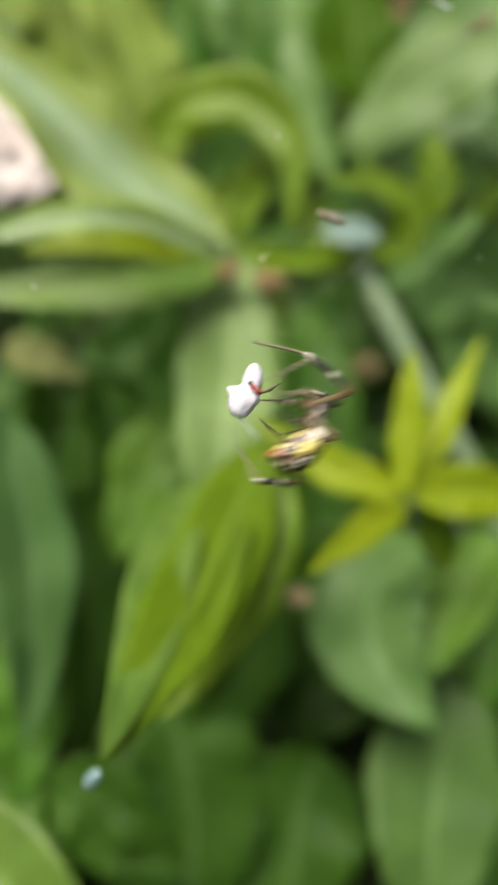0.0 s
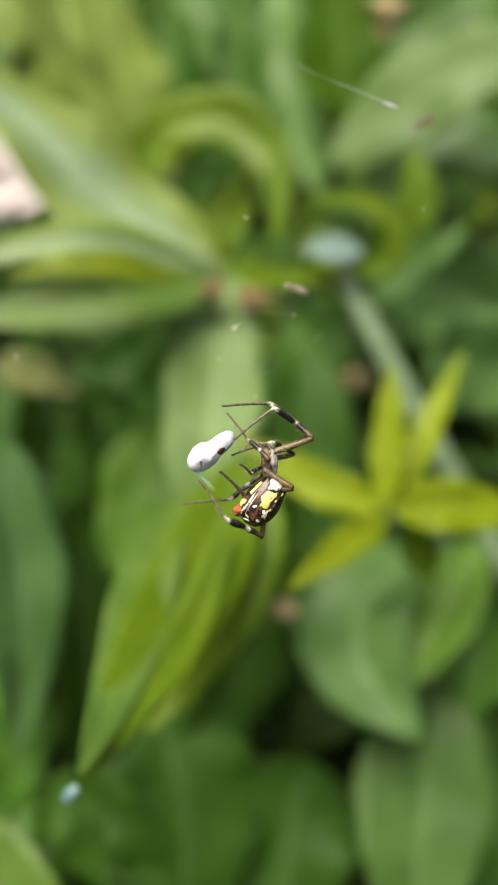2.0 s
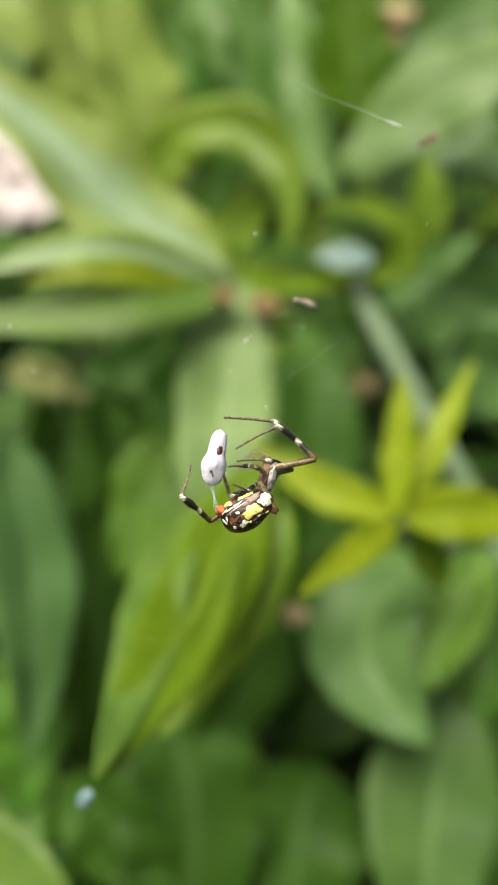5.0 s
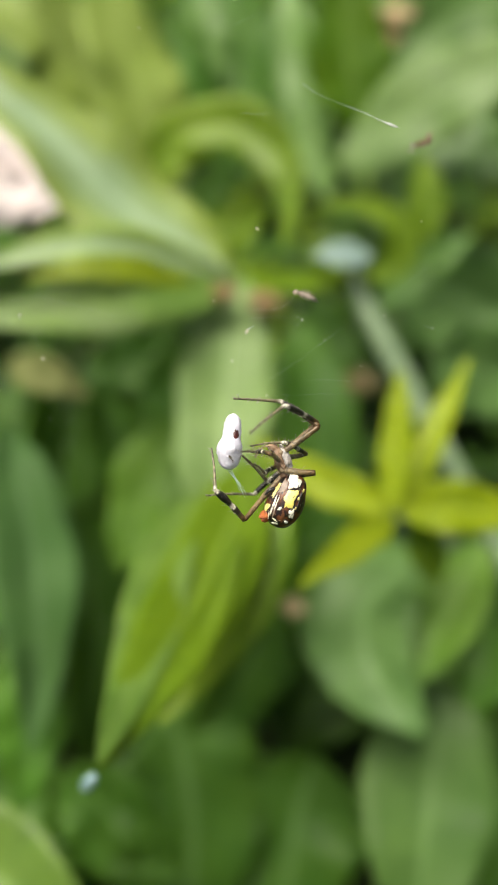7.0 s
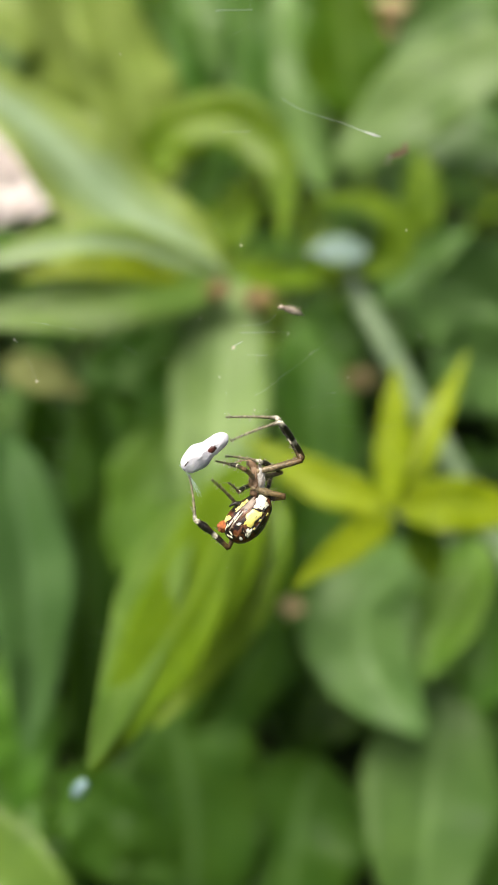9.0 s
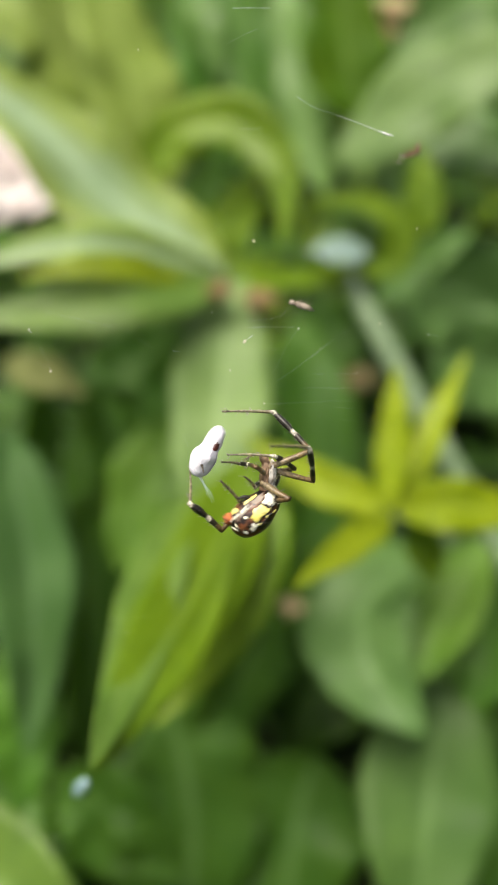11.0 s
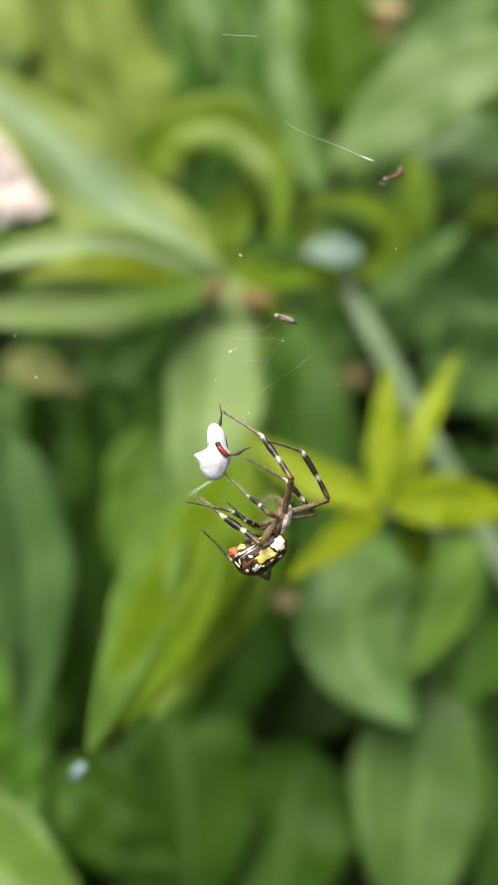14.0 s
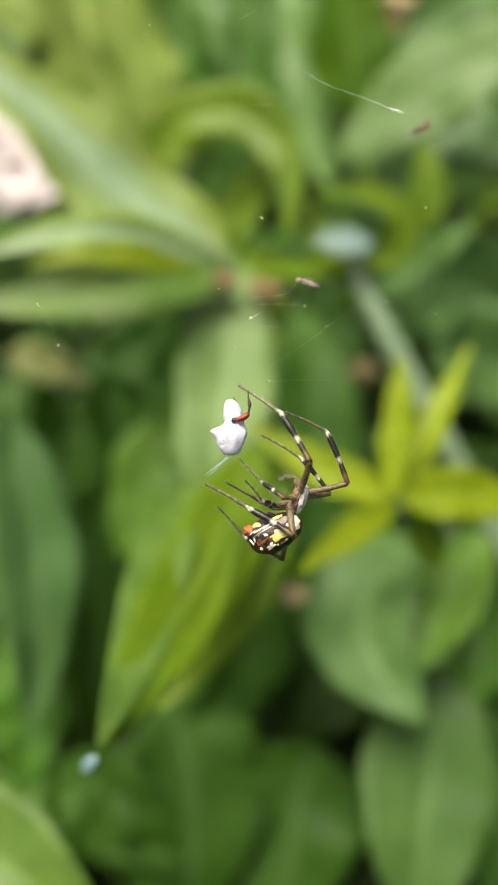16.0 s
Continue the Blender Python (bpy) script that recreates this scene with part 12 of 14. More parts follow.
    walk(legs[7][0], [
        at(0, 4.75, 0.71, 2.69, -69, -87, -0), at(0.2, 4.75, 0.71, 2.69, -18, -55, -78), at(0.3, 4.75, 0.71, 2.69, -44, -64, -68), at(0.4, 4.75, 0.71, 2.69, -61, -68, -54),
        at(0.5, 4.75, 0.71, 2.69, -58, -77, -9), at(0.6, 4.75, 0.71, 2.69, -149, -71, 64), at(0.7, 4.75, 0.71, 2.69, -29, -70, -26), at(0.8, 4.75, 0.71, 2.69, -42, -66, -34),
        at(0.9, 4.75, 0.71, 2.69, -69, -81, 31), at(1, 4.75, 0.71, 2.69, -136, -79, 72), at(1.1, 4.75, 0.71, 2.69, -15, -73, -4), at(1.2, 4.75, 0.71, 2.69, -87, -79, 22),
        at(1.3, 4.75, 0.71, 2.69, -15, -55, -43), at(1.4, 4.75, 0.71, 2.69, -160, -62, 92), at(1.5, 4.75, 0.71, 2.69, -92, -79, 30), at(1.6, 4.75, 0.71, 2.69, -155, -63, 94),
        at(1.7, 4.75, 0.71, 2.69, -125, -81, 50), at(1.8, 4.75, 0.71, 2.69, -125, -80, 58), at(1.9, 4.75, 0.71, 2.69, -38, -76, -28), at(2, 4.75, 0.71, 2.69, -60, -81, -4),
        at(2.1, 4.75, 0.71, 2.69, -103, -81, 31), at(2.2, 4.75, 0.71, 2.69, -110, -81, 34), at(2.3, 4.75, 0.71, 2.69, -120, -79, 58), at(2.4, 4.75, 0.71, 2.69, -142, -76, 76),
        at(2.5, 4.75, 0.71, 2.69, -123, -79, 60), at(2.6, 4.75, 0.71, 2.69, -146, -73, 87), at(2.7, 4.75, 0.71, 2.69, -131, -79, 65), at(2.8, 4.75, 0.71, 2.69, -161, -69, 89),
        at(2.9, 4.75, 0.71, 2.69, -144, -76, 76), at(3, 4.75, 0.71, 2.69, -136, -77, 73), at(3.1, 4.75, 0.71, 2.69, -159, -68, 92), at(3.2, 4.75, 0.71, 2.69, -57, -80, -4),
        at(3.3, 4.75, 0.71, 2.69, -108, -81, 50), at(3.4, 4.75, 0.71, 2.69, -108, -77, 108), at(3.5, 4.75, 0.71, 2.69, 179, -74, 117), at(3.6, 4.75, 0.71, 2.69, -72, -82, 64),
        at(3.7, 4.75, 0.71, 2.69, -139, -82, 72), at(3.8, 4.75, 0.71, 2.69, 9, -50, -39), at(3.9, 4.75, 0.71, 2.69, -33, -74, -28), at(4, 4.75, 0.71, 2.69, -51, -78, -12),
        at(4.1, 4.75, 0.71, 2.69, -34, -71, -36), at(4.2, 4.75, 0.71, 2.69, -80, -82, 24), at(4.35, 4.75, 0.71, 2.69, -100, -82, 33), at(4.51, 4.75, 0.71, 2.69, -35, -76, -28),
        at(4.67, 4.75, 0.71, 2.69, -102, -82, 39), at(4.83, 4.75, 0.71, 2.69, -30, -75, -30), at(4.99, 4.75, 0.71, 2.69, -139, -78, 74), at(5.15, 4.75, 0.71, 2.69, -29, -74, -30),
        at(5.31, 4.75, 0.71, 2.69, -136, -79, 76), at(5.47, 4.75, 0.71, 2.69, -40, -78, -14), at(5.63, 4.75, 0.71, 2.69, -116, -81, 51), at(5.79, 4.75, 0.71, 2.69, -42, -79, -11),
        at(5.95, 4.75, 0.71, 2.69, -144, -77, 83), at(6.11, 4.75, 0.71, 2.69, -35, -77, -20), at(6.27, 4.75, 0.71, 2.69, -141, -78, 76), at(6.5, 4.75, 0.71, 2.69, -72, -82, 10),
        at(6.6, 4.75, 0.71, 2.69, -44, -77, -30), at(6.7, 4.75, 0.71, 2.69, -136, -77, 46), at(6.8, 4.75, 0.71, 2.69, -84, -79, 21), at(6.9, 4.75, 0.71, 2.69, -87, -78, -10),
        at(7, 4.75, 0.71, 2.69, -42, -77, -23), at(7.1, 4.75, 0.71, 2.69, -49, -75, -33), at(7.2, 4.75, 0.71, 2.69, -77, -80, 12), at(7.3, 4.75, 0.71, 2.69, -89, -80, 30),
        at(7.4, 4.75, 0.71, 2.69, -12, -67, -23), at(7.5, 4.75, 0.71, 2.69, -50, -72, -13), at(7.6, 4.75, 0.71, 2.69, -116, -76, 79), at(7.7, 4.75, 0.71, 2.69, -111, -78, 60),
        at(7.8, 4.75, 0.71, 2.69, -116, -78, 61), at(7.9, 4.75, 0.71, 2.69, -36, -71, -26), at(8, 4.75, 0.71, 2.69, -85, -79, 22), at(8.1, 4.75, 0.71, 2.69, -74, -78, 19),
        at(8.2, 4.75, 0.71, 2.69, -92, -79, 36), at(8.3, 4.75, 0.71, 2.69, -47, -74, -12), at(8.4, 4.75, 0.71, 2.69, -90, -77, 11), at(8.5, 4.75, 0.71, 2.69, -99, -76, 35),
        at(8.6, 4.75, 0.71, 2.69, -44, -71, -18), at(8.7, 4.75, 0.71, 2.69, -20, -58, -37), at(8.8, 4.75, 0.71, 2.69, -57, -73, -9), at(8.9, 4.75, 0.71, 2.69, -125, -72, 90),
        at(9, 4.75, 0.71, 2.69, -78, -77, 17), at(9.1, 4.75, 0.71, 2.69, -73, -77, 25), at(9.2, 4.75, 0.71, 2.69, -147, -68, 98), at(9.35, 4.75, 0.71, 2.69, -103, -80, 45),
        at(9.51, 4.75, 0.71, 2.69, -41, -75, -12), at(9.67, 4.75, 0.71, 2.69, -121, -78, 61), at(9.83, 4.75, 0.71, 2.69, -35, -73, -19), at(9.99, 4.75, 0.71, 2.69, -106, -79, 41),
        at(10.15, 4.75, 0.71, 2.69, -52, -77, -7), at(10.31, 4.75, 0.71, 2.69, -114, -78, 46), at(10.47, 4.75, 0.71, 2.69, -50, -77, -9), at(10.63, 4.75, 0.71, 2.69, -141, -74, 70),
        at(10.79, 4.75, 0.71, 2.69, -64, -78, 4), at(10.95, 4.75, 0.71, 2.69, -135, -76, 61), at(11.11, 4.75, 0.71, 2.69, -85, -79, 23), at(11.3, 4.75, 0.71, 2.69, -153, -70, 79),
        at(11.4, 4.75, 0.71, 2.69, -160, -62, 87), at(11.5, 4.75, 0.71, 2.69, -106, -78, 42), at(11.6, 4.75, 0.71, 2.69, -146, -68, 84), at(11.7, 4.75, 0.71, 2.69, -119, -77, 51),
        at(11.8, 4.75, 0.71, 2.69, -108, -77, 57), at(11.9, 4.75, 0.71, 2.69, -94, -77, 45), at(12, 4.75, 0.71, 2.69, -128, -76, 64), at(12.1, 4.75, 0.71, 2.69, -113, -77, 58),
        at(12.2, 4.75, 0.71, 2.69, -139, -71, 84), at(12.3, 4.75, 0.71, 2.69, -141, -75, 73), at(12.4, 4.75, 0.71, 2.69, -65, -80, -10), at(12.5, 4.75, 0.71, 2.69, -69, -81, 6),
        at(12.6, 4.75, 0.71, 2.69, -18, -52, -56), at(12.7, 4.75, 0.71, 2.69, -1, -50, -57), at(12.8, 4.75, 0.71, 2.69, 33, -32, -50), at(12.9, 4.75, 0.71, 2.69, 38, -36, -54),
        at(13, 4.75, 0.71, 2.69, 47, -40, -59), at(13.5, 4.75, 0.71, 2.69, 70, -57, -100), at(14, 4.75, 0.71, 2.69, 71, -55, -89), at(14.5, 4.75, 0.71, 2.69, 82, -59, -117),
        at(15, 4.75, 0.71, 2.69, 89, -59, -117), at(15.5, 4.75, 0.71, 2.69, 88, -59, -114), at(16, 4.75, 0.71, 2.69, 82, -59, -112),
    ])
    walk(legs[7][1], [
        at(0, 3.53, 3.98, 2.75, 65, -78, -0), at(0.2, 5.26, 3.58, 4.61, 27, -51, 58), at(0.3, 6.13, 3.72, 3.80, 47, -62, 44), at(0.4, 6.29, 3.78, 3.32, 44, -62, 44),
        at(0.5, 3.47, 3.93, 3.12, 48, -71, 20), at(0.6, 4.38, 4.03, 1.70, 85, -75, -13), at(0.7, 2.95, 3.51, 3.73, 29, -64, 34), at(0.8, 4.10, 3.97, 3.74, 60, -72, 14),
        at(0.9, 2.02, 2.87, 2.90, 90, -76, -35), at(1, 3.19, 3.79, 2.21, 103, -76, -32), at(1.1, 1.61, 1.87, 3.66, 60, -75, -13), at(1.2, 3.28, 3.87, 2.73, 78, -74, -8),
        at(1.3, 3.31, 3.24, 4.62, 39, -67, 28), at(1.4, 3.47, 3.56, 1.15, 118, -72, -34), at(1.5, 3.14, 3.81, 2.66, 68, -72, 2), at(1.6, 3.09, 3.41, 1.25, 126, -70, -65),
        at(1.7, 3.84, 4.06, 2.36, 55, -70, 24), at(1.8, 3.37, 3.89, 2.33, 78, -73, -1), at(1.9, 3.43, 3.87, 3.35, 53, -70, 19), at(2, 3.22, 3.83, 2.98, 58, -72, 11),
        at(2.1, 3.66, 4.02, 2.58, 66, -74, 1), at(2.2, 3.93, 4.09, 2.51, 64, -70, 26), at(2.3, 3.12, 3.78, 2.38, 83, -74, -17), at(2.4, 3.33, 3.83, 2.03, 68, -72, 10),
        at(2.5, 3.13, 3.78, 2.34, 73, -74, -4), at(2.6, 2.98, 3.58, 1.83, 92, -74, -16), at(2.7, 3.30, 3.85, 2.25, 89, -74, -12), at(2.8, 3.65, 3.80, 1.51, 110, -73, -24),
        at(2.9, 3.44, 3.87, 2.03, 107, -73, -29), at(3, 3.16, 3.76, 2.13, 89, -73, -19), at(3.1, 3.41, 3.69, 1.48, 131, -69, -57), at(3.2, 3.09, 3.76, 3.04, 98, -74, -23),
        at(3.3, 2.89, 3.65, 2.53, 99, -74, -29), at(3.4, 1.28, 0.71, 2.45, 120, -65, -93), at(3.5, 3.27, 3.71, 1.71, 101, -74, -29), at(3.6, 1.30, 1.18, 2.84, 78, -74, -23),
        at(3.7, 3.37, 3.89, 2.33, 91, -74, -21), at(3.8, 2.34, 1.93, 4.90, 27, -60, 35), at(3.9, 3.16, 3.71, 3.50, 53, -69, 17), at(4, 3.21, 3.81, 3.13, 56, -69, 15),
        at(4.1, 3.70, 3.90, 3.62, 44, -63, 33), at(4.2, 2.80, 3.60, 2.79, 60, -74, -3), at(4.35, 3.39, 3.92, 2.60, 65, -74, -2), at(4.51, 3.22, 3.77, 3.38, 49, -69, 18),
        at(4.67, 3.16, 3.81, 2.59, 60, -74, -1), at(4.83, 3.11, 3.69, 3.48, 44, -67, 23), at(4.99, 3.23, 3.80, 2.16, 84, -75, -21), at(5.15, 3.04, 3.64, 3.51, 44, -67, 26),
        at(5.31, 3.04, 3.71, 2.21, 85, -76, -29), at(5.47, 2.79, 3.54, 3.24, 47, -69, 18), at(5.63, 3.26, 3.86, 2.45, 70, -74, -5), at(5.79, 2.73, 3.50, 3.20, 59, -72, 4),
        at(5.95, 3.07, 3.70, 2.07, 74, -74, -12), at(6.11, 2.82, 3.54, 3.34, 44, -68, 22), at(6.27, 3.29, 3.82, 2.12, 71, -74, -6), at(6.5, 3.13, 3.79, 2.85, 58, -71, 12),
        at(6.6, 3.84, 4.03, 3.27, 51, -65, 33), at(6.7, 4.70, 4.15, 2.13, 71, -72, 0), at(6.8, 3.17, 3.82, 2.77, 44, -68, 21), at(6.9, 5.18, 4.17, 2.73, 64, -69, 17),
        at(7, 3.36, 3.86, 3.28, 49, -67, 22), at(7.1, 4.37, 4.12, 3.30, 50, -69, 18), at(7.2, 3.29, 3.87, 2.83, 52, -68, 19), at(7.3, 2.92, 3.68, 2.71, 78, -75, -22),
        at(7.4, 2.18, 2.64, 4.05, 45, -71, 1), at(7.5, 3.30, 3.81, 3.37, 55, -66, 17), at(7.6, 1.96, 2.77, 2.33, 111, -71, -66), at(7.7, 2.55, 3.40, 2.44, 72, -71, -16),
        at(7.8, 2.77, 3.57, 2.37, 93, -72, -39), at(7.9, 3.26, 3.73, 3.60, 51, -66, 10), at(8, 3.20, 3.83, 2.75, 75, -69, -6), at(8.1, 2.76, 3.57, 2.89, 75, -71, -22),
        at(8.2, 2.83, 3.62, 2.67, 86, -71, -26), at(8.3, 3.07, 3.70, 3.33, 58, -67, 5), at(8.4, 4.10, 4.14, 2.69, 74, -68, 1), at(8.5, 3.19, 3.83, 2.57, 80, -69, -12),
        at(8.6, 3.25, 3.75, 3.51, 68, -68, -1), at(8.7, 3.26, 3.34, 4.43, 38, -59, 24), at(8.8, 3.38, 3.87, 3.26, 67, -65, 8), at(8.9, 1.89, 2.61, 2.09, 106, -67, -54),
        at(9, 3.11, 3.78, 2.85, 69, -66, 1), at(9.1, 2.42, 3.29, 2.92, 80, -68, -21), at(9.2, 2.51, 3.16, 1.62, 119, -66, -61), at(9.35, 2.90, 3.66, 2.55, 76, -68, -13),
        at(9.51, 2.75, 3.49, 3.36, 57, -65, 8), at(9.67, 3.01, 3.71, 2.33, 77, -68, -15), at(9.83, 2.84, 3.51, 3.51, 56, -64, 8), at(9.99, 3.27, 3.86, 2.50, 70, -67, -3),
        at(10.15, 3.01, 3.69, 3.18, 70, -66, 2), at(10.31, 3.42, 3.92, 2.40, 74, -67, -8), at(10.47, 3.05, 3.71, 3.22, 65, -65, 6), at(10.63, 3.63, 3.93, 1.95, 84, -67, -10),
        at(10.79, 3.03, 3.72, 3.01, 64, -65, 7), at(10.95, 3.76, 4.00, 2.09, 77, -67, -7), at(11.11, 3.15, 3.81, 2.75, 72, -66, 5), at(11.3, 3.71, 3.86, 1.62, 111, -65, -26),
        at(11.4, 3.69, 3.67, 1.18, 109, -63, -37), at(11.5, 3.21, 3.83, 2.49, 76, -64, -8), at(11.6, 3.11, 3.60, 1.63, 100, -64, -24), at(11.7, 3.43, 3.92, 2.32, 91, -65, -16),
        at(11.8, 2.54, 3.39, 2.45, 84, -65, -24), at(11.9, 2.48, 3.35, 2.64, 77, -64, -18), at(12, 3.20, 3.79, 2.17, 83, -64, -14), at(12.1, 2.74, 3.54, 2.38, 91, -64, -27),
        at(12.2, 2.71, 3.41, 1.84, 93, -64, -35), at(12.3, 3.41, 3.85, 2.00, 82, -64, -15), at(12.4, 3.87, 4.07, 2.95, 66, -60, 16), at(12.5, 3.20, 3.83, 2.89, 66, -62, 2),
        at(12.6, 4.22, 3.50, 4.72, 41, -46, 40), at(12.7, 3.37, 2.98, 4.95, 34, -45, 40), at(12.8, 2.31, 0.71, 5.18, 22, -48, 38), at(12.9, 2.07, 0.71, 4.92, 23, -49, 37),
        at(13, 1.78, 0.71, 4.52, -3, -51, 37), at(13.5, 1.68, 2.24, 3.32, 30, -57, 35), at(14, 1.43, 1.57, 3.33, 31, -57, 34), at(14.5, 1.86, 2.64, 2.93, 30, -58, 33),
        at(15, 1.67, 2.34, 2.73, 31, -58, 33), at(15.5, 1.63, 2.25, 2.76, 31, -59, 32), at(16, 1.73, 2.43, 2.96, 31, -59, 32),
    ])
    walk(legs[7][2], [
        at(0, 1.76, 0.10, 3.14, 61, -15, -0), at(0.2, 5.38, 0.05, 7.03, 52, -3, 19), at(0.3, 6.42, -0.31, 5.19, 65, -9, 9), at(0.4, 6.41, -0.24, 4.77, 51, -10, 7),
        at(0.5, 2.02, 0.01, 4.05, 61, -9, 9), at(0.6, 3.12, -0.06, 1.79, 58, -13, 1), at(0.7, 1.28, -0.07, 5.36, 51, -6, 11), at(0.8, 3.05, -0.12, 4.41, 67, -12, 1),
        at(0.9, -0.42, -0.64, 2.90, 70, -14, -4), at(1, 1.75, -0.23, 1.97, 65, -14, -4), at(1.1, -1.22, -1.28, 4.22, 69, -17, -12), at(1.2, 1.87, -0.16, 2.97, 63, -13, -2),
        at(1.3, 1.85, -0.57, 5.91, 77, -11, 3), at(1.4, 2.93, -0.63, 0.52, 58, -3, 23), at(1.5, 1.70, -0.19, 3.16, 61, -13, 6), at(1.6, 0.94, -0.18, 0.37, 67, -21, -10),
        at(1.7, 3.16, -0.08, 3.20, 52, -7, 12), at(1.8, 2.43, -0.27, 2.60, 63, -6, 15), at(1.9, 2.20, -0.13, 4.21, 62, -9, 8), at(2, 1.83, -0.15, 3.68, 62, -9, 8),
        at(2.1, 2.05, 0.09, 3.07, 58, -18, -7), at(2.2, 4.02, -0.13, 3.16, 61, 0, 23), at(2.3, 1.40, -0.14, 2.52, 64, -14, -3), at(2.4, 2.56, -0.35, 2.51, 55, -3, 15),
        at(2.5, 1.67, -0.23, 2.68, 60, -11, 2), at(2.6, 1.92, -0.56, 1.78, 59, -2, 17), at(2.7, 2.32, -0.31, 2.27, 65, -8, 7), at(2.8, 3.29, -0.44, 1.09, 62, -3, 16),
        at(2.9, 2.54, -0.30, 1.66, 69, -9, 4), at(3, 1.71, -0.26, 2.14, 62, -12, -3), at(3.1, 2.15, -0.27, 0.45, 76, -13, -6), at(3.2, 1.95, -0.36, 2.88, 78, -11, 4),
        at(3.3, 1.39, -0.35, 2.34, 70, -12, 0), at(3.4, -2.53, -1.01, 1.55, 86, -17, -23), at(3.5, 1.91, -0.34, 1.48, 64, -12, -8), at(3.6, -1.14, -2.32, 3.08, 64, -7, 3),
        at(3.7, 1.91, -0.13, 2.32, 68, -13, -10), at(3.8, 0.74, -1.53, 6.83, 60, -2, 13), at(3.9, 1.91, -0.28, 4.43, 65, -4, 9), at(4, 1.95, -0.19, 3.98, 63, -4, 10),
        at(4.1, 3.01, -0.08, 5.03, 56, -1, 13), at(4.2, 0.58, -0.01, 3.38, 59, -14, -6), at(4.35, 1.53, 0.10, 3.12, 59, -16, -9), at(4.51, 1.75, -0.13, 4.36, 63, -8, 5),
        at(4.67, 1.06, 0.13, 3.19, 57, -17, -12), at(4.83, 1.69, -0.17, 4.67, 61, -5, 8), at(4.99, 1.28, -0.01, 2.28, 62, -14, -9), at(5.15, 1.74, -0.25, 4.74, 62, -3, 13),
        at(5.31, 0.68, 0.14, 2.30, 64, -19, -19), at(5.47, 1.14, -0.27, 4.28, 61, -4, 11), at(5.63, 1.51, -0.03, 2.87, 60, -13, -5), at(5.79, 0.89, -0.31, 3.87, 70, -7, 8),
        at(5.95, 1.14, -0.11, 2.38, 57, -12, -3), at(6.11, 1.32, -0.29, 4.51, 61, -3, 12), at(6.27, 1.56, -0.07, 2.51, 57, -13, -4), at(6.5, 1.80, -0.21, 3.58, 61, -6, 8),
        at(6.6, 3.60, -0.09, 4.38, 61, 0, 19), at(6.7, 3.43, 0.09, 2.55, 58, -16, -8), at(6.8, 1.60, 0.02, 3.94, 48, -7, 4), at(6.9, 4.59, -0.01, 3.42, 59, -8, 3),
        at(7, 2.16, -0.11, 4.35, 63, -3, 12), at(7.1, 2.95, 0.21, 4.29, 56, -13, -6), at(7.2, 2.09, -0.12, 3.78, 58, -2, 12), at(7.3, 0.53, 0.13, 2.95, 65, -16, -15),
        at(7.4, -0.64, -0.43, 5.04, 71, -15, -13), at(7.5, 2.15, -0.19, 4.36, 64, -4, 14), at(7.6, -1.13, -0.15, 1.83, 77, -17, -22), at(7.7, 0.21, -0.16, 2.86, 57, -9, -3),
        at(7.8, 0.30, 0.08, 2.30, 67, -17, -18), at(7.9, 1.44, 0.01, 4.68, 59, -11, -6), at(8, 1.70, -0.16, 3.15, 62, -7, 2), at(8.1, 0.24, 0.13, 3.24, 65, -18, -21),
        at(8.2, 0.72, -0.11, 2.75, 68, -12, -7), at(8.3, 1.29, -0.09, 4.21, 60, -10, -3), at(8.4, 3.09, 0.00, 3.13, 60, -10, -2), at(8.5, 1.67, -0.16, 2.83, 62, -8, -0),
        at(8.6, 1.68, -0.18, 4.12, 69, -9, -2), at(8.7, 1.67, -0.24, 6.15, 61, -8, -0), at(8.8, 2.40, -0.24, 3.96, 65, -3, 10), at(8.9, -0.84, -0.66, 1.64, 73, -12, -14),
        at(9, 1.77, -0.23, 3.48, 62, -4, 6), at(9.1, 0.27, -0.39, 3.20, 71, -6, 1), at(9.2, 0.18, -0.32, 0.75, 77, -11, -14), at(9.35, 1.02, -0.16, 2.94, 62, -7, -4),
        at(9.51, 1.18, -0.36, 4.36, 64, 1, 11), at(9.67, 1.05, -0.08, 2.69, 59, -10, -8), at(9.83, 1.20, -0.30, 4.55, 65, -1, 8), at(9.99, 1.75, -0.10, 3.07, 58, -7, -3),
        at(10.15, 1.85, -0.39, 3.77, 70, 1, 14), at(10.31, 1.78, -0.00, 2.85, 59, -10, -9), at(10.47, 1.80, -0.31, 3.99, 66, 0, 10), at(10.63, 2.44, -0.18, 2.13, 59, -5, -0),
        at(10.79, 1.84, -0.31, 3.79, 63, 1, 11), at(10.95, 2.40, -0.04, 2.46, 58, -8, -6), at(11.11, 2.32, -0.36, 3.28, 65, 4, 16), at(11.3, 3.25, -0.34, 0.96, 73, 3, 15),
        at(11.4, 2.28, -0.33, 0.55, 62, -5, -4), at(11.5, 1.69, -0.14, 2.94, 61, -4, -2), at(11.6, 1.99, -0.52, 1.31, 63, 5, 13), at(11.7, 2.29, -0.21, 2.29, 69, -1, 0),
        at(11.8, 0.41, -0.32, 2.65, 65, -3, -4), at(11.9, 0.33, -0.32, 3.07, 62, -3, -5), at(12, 1.68, -0.21, 2.41, 61, -4, -6), at(12.1, 0.87, -0.31, 2.35, 69, -2, -1),
        at(12.2, 0.46, -0.23, 1.74, 61, -6, -10), at(12.3, 1.78, -0.10, 2.26, 59, -5, -8), at(12.4, 3.46, -0.09, 3.84, 60, 6, 10), at(12.5, 1.84, -0.15, 3.68, 61, 2, 3),
